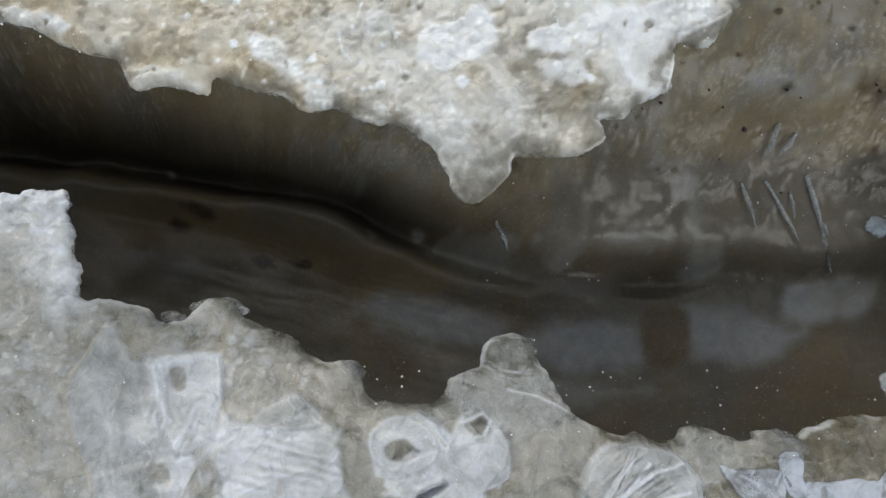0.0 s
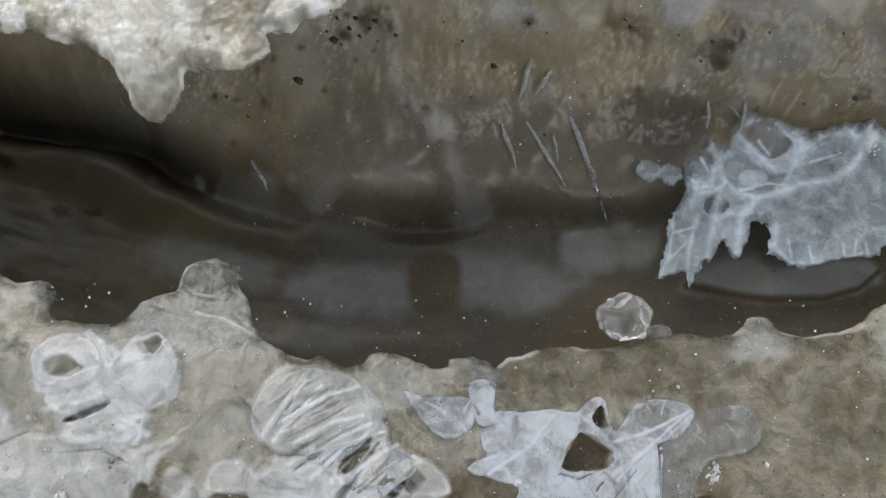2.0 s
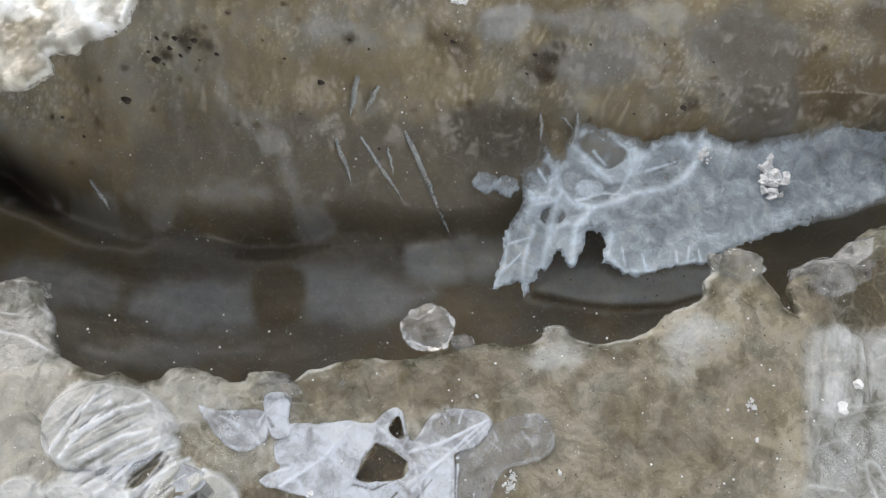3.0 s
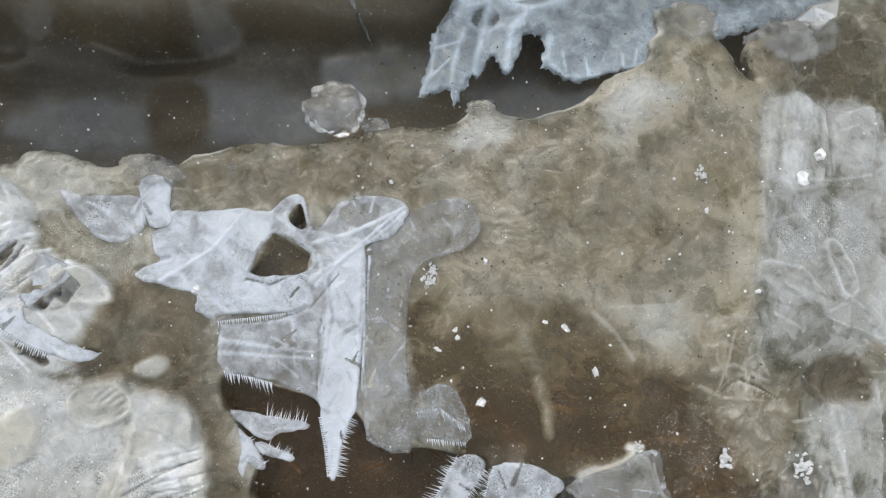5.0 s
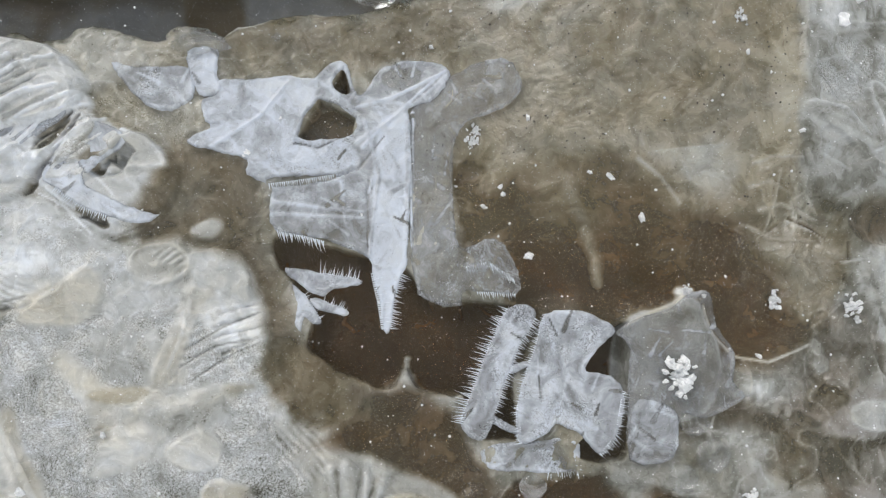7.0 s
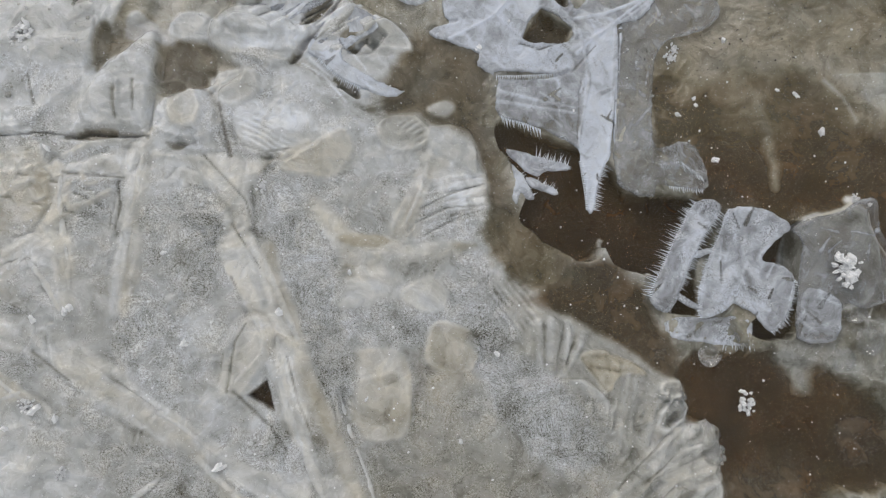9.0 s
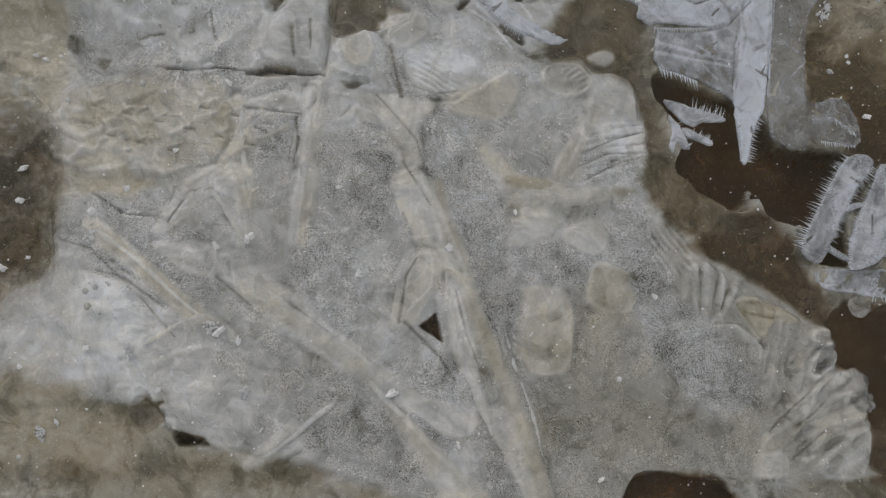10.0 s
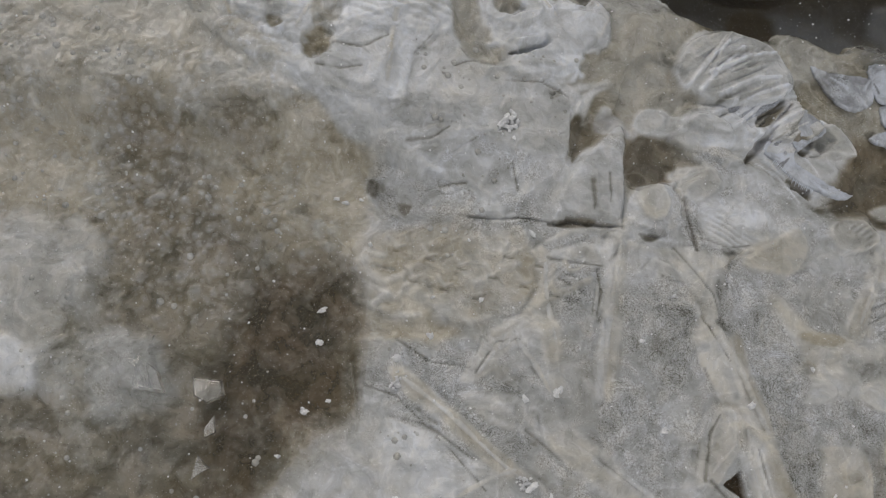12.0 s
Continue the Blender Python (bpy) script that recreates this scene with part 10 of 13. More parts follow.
    f.patch([(91.7,56.3),(98.1,57.9),(99.9,53.6),(93.4,51.8)], frost=0.34, warm=0.2, dark=0.24, soft=2.2, wob=2.6, size=5, vary=0.3)
    f.patch([(109.5,80.1),(118.4,81.2),(128.0,78.4),(125.2,76.7),(115.8,77.6)], frost=0.42, warm=0.3, dark=0.1, soft=1.2, wob=1, size=3)
    f.patch([(154.8,86.7),(165.6,87.3),(166.2,82.0),(159.1,79.7)], frost=0.44, warm=0.2, dark=0.1, soft=1.2, wob=1.2, size=3)
    f.patch([(194.4,89.2),(210.8,90.3),(208.2,82.9),(201.5,83.2)], frost=0.44, warm=0.6, dark=0.05, soft=1.5, wob=1.2, size=3)
    f.patch([(117.8,73.7),(122.6,73.4),(122.9,63.5),(118.9,62.6)], frost=0.34, warm=0.3, dark=0.15, soft=1, wob=0.8, size=3)
    f.patch([(124.6,69.5),(127.4,70.6),(126.0,64.8),(122.9,63.5)], frost=0.36, warm=0.3, dark=0.15, soft=1, wob=0.8, size=3)
    f.patch([(67.3,73.7),(69.4,74.1),(71.0,72.7),(68.6,72.0)], frost=0.06, dark=0.75, soft=1.3, wob=1.6, size=2.5)
    f.patch([(72.1,76.6),(74.3,77.0),(75.8,75.7),(73.5,75.0)], frost=0.06, dark=0.75, soft=1.3, wob=1.6, size=2.5)
    f.patch([(75.3,78.0),(77.4,78.4),(78.9,77.1),(76.6,76.5)], frost=0.06, dark=0.75, soft=1.3, wob=1.6, size=2.5)
    f.patch([(78.0,75.6),(80.1,76.0),(81.7,74.7),(79.4,74.0)], frost=0.06, dark=0.75, soft=1.3, wob=1.6, size=2.5)
    f.patch([(116.0,79.2),(118.1,79.7),(120.0,78.6),(117.8,77.7)], frost=0.06, dark=0.75, soft=1.3, wob=1.6, size=2.5)
    f.patch([(142.8,80.7),(144.9,81.2),(146.9,80.0),(144.8,79.2)], frost=0.06, dark=0.75, soft=1.3, wob=1.6, size=2.5)
    f.patch([(144.9,78.8),(147.0,79.3),(149.1,78.0),(146.9,77.2)], frost=0.06, dark=0.75, soft=1.3, wob=1.6, size=2.5)
    f.patch([(109.1,71.0),(111.3,71.6),(113.1,70.2),(110.8,69.3)], frost=0.06, dark=0.75, soft=1.3, wob=1.6, size=2.5)
    f.patch([(171.1,76.5),(173.2,77.0),(175.4,75.6),(173.3,74.8)], frost=0.06, dark=0.75, soft=1.3, wob=1.6, size=2.5)
    f.patch([(170.6,73.1),(172.7,73.6),(174.9,72.1),(172.7,71.2)], frost=0.06, dark=0.75, soft=1.3, wob=1.6, size=2.5)
    f.patch([(213.1,67.2),(215.1,67.6),(217.6,66.1),(215.6,65.2)], frost=0.06, dark=0.75, soft=1.3, wob=1.6, size=2.5)
    f.patch([(173.5,78.7),(175.5,79.2),(177.8,77.8),(175.7,77.0)], frost=0.06, dark=0.75, soft=1.3, wob=1.6, size=2.5)
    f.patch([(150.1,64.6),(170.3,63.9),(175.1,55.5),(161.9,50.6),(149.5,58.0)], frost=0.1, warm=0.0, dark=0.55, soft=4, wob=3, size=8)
    f.patch([(213.0,84.7),(240.6,89.0),(246.5,64.1),(232.9,61.1),(221.2,73.7)], frost=0.16, warm=0.0, dark=0.42, soft=6, wob=4, size=10)
    f.patch([(88.7,76.2),(112.9,75.4),(143.8,78.1),(145.8,69.3),(113.8,65.4),(88.6,67.7)], frost=0.2, warm=1.0, dark=0.18, soft=7, wob=6, size=14)
    return f


def plate_details(f):
    """Brighter and thinner parts of the frosted plates."""
    f.patch([(139.5,-30.8),(144.6,-30.8),(143.3,-61.5),(141.4,-63.6),(138.4,-74.2),(136.3,-72.0),(134.9,-61.1),(136.4,-44.5)], frost=0.92, warm=0.0, grit=0.3, soft=0.5, wob=0.4, size=3)
    f.patch([(104.3,-26.9),(112.9,-23.0),(126.2,-22.7),(121.7,-35.1),(116.2,-41.8),(113.0,-38.4),(105.5,-37.1)], frost=0.74, warm=0.0, grit=0.15, soft=0.5, wob=0.4, size=3)
    f.patch([(116.2,-45.7),(134.7,-43.3),(135.0,-56.8),(125.8,-55.4),(116.2,-51.8)], frost=0.55, warm=0.0, grit=0.2, soft=0.6, wob=0.4, size=3)
    f.patch([(116.2,-36.2),(130.4,-35.8),(133.7,-41.0),(121.6,-43.0),(116.2,-41.8)], frost=0.82, warm=0.0, grit=0.5, soft=0.5, wob=0.4, size=3)
    f.patch([(135.2,-20.1),(151.3,-20.3),(146.4,-28.5),(135.0,-31.9)], frost=0.6, warm=0.1, grit=0.2, soft=0.6, wob=0.4, size=3)
    f.patch([(139.7,-21.9),(146.6,-21.4),(146.5,-26.1),(140.8,-25.5)], frost=0.36, warm=0.3, grit=0.0, soft=0.5, wob=0.3, size=3)
    f.blade([(133.3,-29.5),(141.9,-27.3),(152.4,-22.2)], 0.84, 0.3, frost=0.95, warm=0.0, dark=0.0, grit=0.05, taper=0.35, soft=0.8)
    f.blade([(134.9,-37.6),(139.5,-33.1),(151.2,-23.0)], 0.84, 0.3, frost=0.95, warm=0.0, dark=0.0, grit=0.05, taper=0.35, soft=0.8)
    f.blade([(105.5,-36.6),(115.1,-30.5),(120.6,-23.6)], 0.84, 0.3, frost=0.95, warm=0.0, dark=0.0, grit=0.05, taper=0.35, soft=0.8)
    f.blade([(145.2,-30.8),(144.1,-50.4),(143.1,-61.5)], 0.84, 0.3, frost=0.95, warm=0.0, dark=0.0, grit=0.05, taper=0.35, soft=0.8)
    f.blade([(135.8,-44.5),(134.9,-60.0)], 0.48, -0.35, frost=0.4, dark=0.0, taper=0.5, soft=0.9)
    f.blade([(144.9,-32.0),(144.2,-61.5)], 0.48, -0.35, frost=0.4, dark=0.0, taper=0.5, soft=0.9)
    f.blade([(121.6,-36.3),(126.0,-37.5),(133.8,-34.2)], 0.48, -0.35, frost=0.4, dark=0.0, taper=0.5, soft=0.9)
    f.blade([(133.7,-42.2),(139.4,-35.4)], 0.48, -0.35, frost=0.4, dark=0.0, taper=0.5, soft=0.9)
    return f


def mark_bed(f):
    # sky reflections on the crack floor, painted as pale frost patches
    f.patch([(31.9,18.5),(39.6,20.3),(47.8,17.1),(48.4,11.2),(39.0,10.3),(32.4,13.5)], frost=0.33, warm=0.0, dark=0.24, soft=3.5, wob=3, size=9, dz=0.6)
    f.patch([(53.1,12.1),(60.7,16.4),(75.2,17.5),(88.3,17.7),(91.3,9.2),(89.1,3.3),(76.2,2.3),(61.7,3.9),(53.4,7.9)], frost=0.39, warm=0.0, dark=0.24, soft=3.5, wob=3, size=9, dz=0.6)
    f.patch([(103.2,21.4),(113.2,23.3),(126.9,21.7),(135.6,17.5),(144.2,15.9),(137.4,9.7),(123.9,6.1),(110.4,6.8),(104.4,11.0)], frost=0.39, warm=0.0, dark=0.24, soft=3.5, wob=3, size=9, dz=0.6)
    f.patch([(135.5,27.2),(144.2,31.0),(154.8,31.2),(163.6,25.9),(160.0,20.5),(147.7,18.5),(137.3,21.9)], frost=0.31, warm=0.0, dark=0.24, soft=3.5, wob=3, size=9, dz=0.6)
    f.patch([(172.5,22.5),(190.6,26.4),(197.7,21.1),(210.4,19.5),(229.2,22.5),(226.9,16.1),(208.2,12.2),(190.1,12.9),(177.7,15.4)], frost=0.35, warm=0.0, dark=0.24, soft=3.5, wob=3, size=9, dz=0.6)
    f.patch([(40.2,-1.2),(71.7,-1.0),(91.1,-2.5),(76.8,-5.9),(48.6,-7.6)], frost=0.25, warm=0.0, dark=0.2, soft=3.5, wob=3, size=9, dz=0.6)
    f.patch([(89.8,21.1),(103.2,21.4),(103.7,7.6),(92.3,5.8)], frost=0.15, warm=1.0, dark=0.5, soft=2)
    f.patch([(32.1,39.1),(41.2,43.1),(56.1,41.1),(70.6,42.5),(70.4,36.6),(60.4,32.2),(43.6,33.4),(33.3,35.4)], frost=0.24, warm=0.2, dark=0.22, soft=2.2, wob=1.6, size=5, dz=0.6)
    f.patch([(72.2,42.5),(87.9,42.9),(94.2,41.6),(92.6,37.8),(73.6,38.1)], frost=0.22, warm=0.2, dark=0.22, soft=2.2, wob=1.6, size=5, dz=0.6)
    f.patch([(88.0,55.8),(97.5,57.5),(100.6,46.3),(110.3,42.0),(111.1,36.0),(100.5,33.5),(95.8,43.1),(94.3,52.2)], frost=0.31, warm=0.2, dark=0.22, soft=2.2, wob=1.6, size=5, dz=0.6)
    f.patch([(110.2,57.2),(115.0,55.9),(117.6,45.2),(113.5,48.2)], frost=0.38, warm=0.2, dark=0.22, soft=2.2, wob=1.6, size=5, dz=0.6)
    f.patch([(119.8,58.1),(124.7,54.7),(128.1,47.1),(133.2,40.2),(126.5,45.5),(122.3,51.5)], frost=0.46, warm=0.2, dark=0.22, soft=2.2, wob=1.6, size=5, dz=0.6)
    f.patch([(116.1,72.6),(119.9,72.2),(119.9,62.3),(116.7,62.3)], frost=0.38, warm=0.2, dark=0.22, soft=2.2, wob=1.6, size=5, dz=0.6)
    f.patch([(123.0,69.5),(126.1,69.0),(123.0,63.6),(121.8,65.4)], frost=0.42, warm=0.2, dark=0.22, soft=2.2, wob=1.6, size=5, dz=0.6)
    f.patch([(152.9,85.4),(163.6,85.9),(162.2,80.0),(154.6,79.3)], frost=0.46, warm=0.2, dark=0.22, soft=2.2, wob=1.6, size=5, dz=0.6)
    f.patch([(165.1,86.0),(209.9,87.7),(205.1,82.9),(180.9,81.1)], frost=0.30, warm=0.2, dark=0.22, soft=2.2, wob=1.6, size=5, dz=0.6)
    f.patch([(171.9,78.3),(193.9,79.3),(201.2,74.5),(190.8,70.7),(174.6,73.1)], frost=0.31, warm=0.2, dark=0.22, soft=2.2, wob=1.6, size=5, dz=0.6)
    f.patch([(232.0,73.8),(243.7,72.7),(246.9,61.1),(238.4,60.9)], frost=0.38, warm=0.2, dark=0.22, soft=2.2, wob=1.6, size=5, dz=0.6)
    f.patch([(106.9,80.2),(114.2,80.6),(112.6,77.5),(107.4,77.3)], frost=0.46, warm=0.2, dark=0.22, soft=2.2, wob=1.6, size=5, dz=0.6)
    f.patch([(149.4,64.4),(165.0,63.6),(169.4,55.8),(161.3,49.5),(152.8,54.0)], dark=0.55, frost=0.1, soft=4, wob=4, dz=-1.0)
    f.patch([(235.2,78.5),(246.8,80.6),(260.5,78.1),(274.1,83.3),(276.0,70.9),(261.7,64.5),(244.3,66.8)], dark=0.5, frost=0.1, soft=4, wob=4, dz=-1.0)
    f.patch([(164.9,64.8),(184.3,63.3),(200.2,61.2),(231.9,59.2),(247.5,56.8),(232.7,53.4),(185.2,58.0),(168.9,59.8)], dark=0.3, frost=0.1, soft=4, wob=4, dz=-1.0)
    f.patch([(141.0,79.3),(149.9,80.9),(150.3,77.6),(144.2,77.5)], dark=0.7, frost=0.1, soft=4, wob=4, dz=-1.0)
    f.patch([(166.3,75.1),(172.3,76.3),(171.9,70.8),(167.9,70.8)], dark=0.6, frost=0.1, soft=4, wob=4, dz=-1.0)
    # dark strip along the wall foot, painting the undercut's shade
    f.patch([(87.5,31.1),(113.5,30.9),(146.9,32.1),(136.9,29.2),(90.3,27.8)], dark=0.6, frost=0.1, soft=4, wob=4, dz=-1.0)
    f.patch([(260.1,92.1),(275.2,92.9),(275.4,83.4),(263.7,84.4)], dark=0.45, frost=0.1, soft=4, wob=4, dz=-1.0)
    f.patch([(173.3,14.9),(190.4,23.5),(205.3,20.6),(227.2,24.1),(233.5,20.0),(230.9,14.6),(204.7,10.1),(181.6,12.9)], frost=0.48, warm=0.2, dark=0.1, soft=2.5, wob=2, size=6, dz=0.5)
    f.patch([(136.2,28.9),(144.4,31.1),(152.7,27.1),(151.6,19.8),(142.4,18.6),(135.2,21.6)], frost=0.45, warm=0.2, dark=0.1, soft=2.5, wob=2, size=6, dz=0.5)
    f.patch([(152.7,31.3),(165.3,32.6),(166.2,23.1),(155.7,20.9)], frost=0.42, warm=0.3, dark=0.1, soft=2.5, wob=2, size=6, dz=0.5)
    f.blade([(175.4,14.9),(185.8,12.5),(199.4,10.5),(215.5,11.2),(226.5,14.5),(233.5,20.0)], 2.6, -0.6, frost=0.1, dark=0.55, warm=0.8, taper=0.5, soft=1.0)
    return f


def mark_tongue(f):
    f.patch([(198.8,40.1),(220.1,56.1),(242.2,56.9),(262.7,62.9),(258.7,28.5),(222.4,21.3),(197.6,19.4),(192.3,30.0)], frost=0.58, warm=0.0, soft=3, wob=2, size=5, vary=0.15)
    f.patch([(163.4,32.3),(169.2,37.4),(181.0,38.7),(190.6,34.9),(192.3,30.0),(184.1,21.1),(172.6,19.0),(168.6,13.3),(159.2,14.1)], frost=0.64, warm=0.0, soft=2, wob=1.5, size=5, vary=0.15)
    f.patch([(163.2,26.5),(168.2,34.4),(173.0,32.6),(170.8,22.8),(164.0,18.9)], frost=0.6, warm=0.35, soft=2, wob=1, size=3, vary=0.3)
    f.patch([(203.4,50.9),(207.7,55.2),(214.9,56.0),(218.2,51.9),(215.3,46.7),(209.1,45.0),(204.1,46.3)], frost=0.55, warm=0.0, soft=0.8, wob=0.6, dz=-0.6, size=3, vary=0.3)
    f.patch([(180.8,48.7),(185.4,50.9),(193.1,46.0),(198.1,45.2),(192.8,40.5),(186.9,39.8),(182.1,42.7)], frost=0.52, warm=0.0, soft=0.8, wob=0.6, dz=-0.6, size=3, vary=0.3)
    f.patch([(169.6,49.4),(173.6,52.0),(177.9,50.1),(177.8,45.6),(173.3,42.9),(169.9,45.4)], frost=0.45, warm=0.0, soft=0.8, wob=0.6, dz=-0.6, size=3, vary=0.3)
    f.patch([(174.1,36.5),(178.1,39.6),(181.4,37.2),(179.8,34.2),(175.4,33.6)], frost=0.35, warm=0.0, soft=0.8, wob=0.6, dz=-0.6, size=3, vary=0.3)
    f.patch([(183.7,57.0),(189.8,60.3),(197.7,57.5),(199.5,53.4),(193.3,50.1),(187.5,54.0)], frost=0.35, warm=0.0, soft=0.8, wob=0.6, dz=-0.6, size=3, vary=0.3)
    f.patch([(184.6,44.8),(187.2,46.9),(191.7,46.5),(193.0,44.0),(189.0,41.9),(185.5,42.8)], frost=0.75, warm=0.0, soft=0.5, wob=0.4, dz=0.3, size=3, vary=0.3)
    f.blade([(221.0,61.4),(221.9,56.2),(217.4,47.8),(211.0,43.7),(202.9,42.5),(196.8,40.1),(188.8,37.9),(183.0,40.2),(179.7,44.6),(179.0,51.7)], 2.4, 0.3, frost=0.88, warm=0.0, taper=0.4, soft=1.4)
    f.blade([(183.6,56.5),(188.4,52.0),(194.6,46.6)], 2.4, 0.3, frost=0.88, warm=0.0, taper=0.4, soft=1.4)
    f.blade([(188.7,37.4),(184.6,32.8),(182.7,22.1)], 2.4, 0.3, frost=0.88, warm=0.0, taper=0.4, soft=1.4)
    f.blade([(179.1,40.6),(176.8,30.7),(174.0,20.0)], 2.4, 0.3, frost=0.88, warm=0.0, taper=0.4, soft=1.4)
    f.blade([(179.0,51.7),(175.6,54.6)], 2.4, 0.3, frost=0.88, warm=0.0, taper=0.4, soft=1.4)
    f.blade([(201.7,55.5),(200.8,49.3),(198.0,44.1)], 1.5, 0.25, frost=0.86, warm=0.0, taper=0.5, soft=1.4)
    f.blade([(178.9,50.7),(176.2,41.5),(170.3,40.4)], 1.5, 0.25, frost=0.86, warm=0.0, taper=0.5, soft=1.4)
    f.blade([(181.1,42.7),(177.1,40.1),(173.2,39.5)], 1.5, 0.25, frost=0.86, warm=0.0, taper=0.5, soft=1.4)
    f.blade([(169.4,41.3),(164.3,32.4),(163.1,20.8),(159.7,14.1)], 1.5, 0.25, frost=0.86, warm=0.0, taper=0.5, soft=1.4)
    f.blade([(172.0,32.5),(168.9,22.8),(167.7,13.3)], 1.5, 0.25, frost=0.86, warm=0.0, taper=0.5, soft=1.4)
    f.blade([(213.1,59.0),(216.9,55.5),(219.8,59.3)], 1.5, 0.25, frost=0.86, warm=0.0, taper=0.5, soft=1.4)
    f.blade([(194.3,30.1),(193.0,24.2),(196.6,19.4),(203.4,18.6),(217.5,22.2)], 1.5, 0.25, frost=0.86, warm=0.0, taper=0.5, soft=1.4)
    f.blade([(168.1,48.3),(168.9,41.3),(177.2,41.6)], 1.5, 0.25, frost=0.86, warm=0.0, taper=0.5, soft=1.4)
    f.blade([(181.7,33.7),(175.8,30.7)], 1.5, 0.25, frost=0.86, warm=0.0, taper=0.5, soft=1.4)
    f.blade([(197.7,20.9),(197.0,26.2)], 0.9, 0.15, frost=0.9, warm=0.0, taper=0.6, soft=0.9)
    f.blade([(203.5,19.5),(202.8,24.4)], 0.9, 0.15, frost=0.9, warm=0.0, taper=0.6, soft=0.9)
    f.blade([(212.5,21.6),(212.3,25.5)], 0.9, 0.15, frost=0.9, warm=0.0, taper=0.6, soft=0.9)
    f.blade([(215.5,22.7),(216.3,26.6)], 0.9, 0.15, frost=0.9, warm=0.0, taper=0.6, soft=0.9)
    f.blade([(219.4,21.8),(218.7,25.7)], 0.9, 0.15, frost=0.9, warm=0.0, taper=0.6, soft=0.9)
    f.blade([(185.0,40.8),(193.0,43.0),(197.9,42.1)], 0.9, 0.15, frost=0.9, warm=0.0, taper=0.6, soft=0.9)
    f.blade([(189.6,55.1),(193.4,51.1)], 0.9, 0.15, frost=0.9, warm=0.0, taper=0.6, soft=0.9)
    f.blade([(205.3,49.4),(213.6,51.8)], 0.9, 0.15, frost=0.9, warm=0.0, taper=0.6, soft=0.9)
    f.blade([(173.5,50.5),(176.3,46.5)], 0.9, 0.15, frost=0.9, warm=0.0, taper=0.6, soft=0.9)
    f.blade([(164.2,27.5),(171.0,29.6)], 0.9, 0.15, frost=0.9, warm=0.0, taper=0.6, soft=0.9)
    f.blade([(162.1,18.9),(168.0,24.7)], 0.9, 0.15, frost=0.9, warm=0.0, taper=0.6, soft=0.9)
    f.blade([(193.8,59.4),(199.6,55.4),(200.4,51.3)], 0.9, 0.15, frost=0.9, warm=0.0, taper=0.6, soft=0.9)
    return f



def slot_line(x):
    """Where the foot of the northern wall runs."""
    return np.interp(x, [-120, -88, -56, -19, 14, 50, 80, 100, 125, 150], [74, 71, 66, 56, 45, 34, 31, 31, 33, 34])


def slot_shift(x, y):
    return y - (slot_line(x) - 31)


def at_point(f, k, x, y):
    i, j = min(np.searchsorted(f.x[0], x), f.x.shape[1] - 1), min(np.searchsorted(f.y[:, 0], y), f.x.shape[0] - 1)
    return f.tone[k][j, i]


def facet(f, pick, px, py, a, long, wide, rim, **tones):
    """One flat crystal in the sheet: a tapering polygon with a thin pale edge."""
    c, s = math.cos(a), math.sin(a)
    e = pick.uniform(0.3, 1.0, 6)
    shape = [(-1, -0.3 * e[0]), (-0.5, -e[1]), (0.6, -e[2]), (1, 0.1), (0.5, e[3]), (-0.6, e[4])]
    f.patch([(px + c * u * long / 2 - s * v * wide / 2, py + s * u * long / 2 + c * v * wide / 2) for u, v in shape], soft=pick.choice([0.3, 0.7, 1.4]), wob=0.5, size=3.0, rim=rim, vary=0.5, **tones)


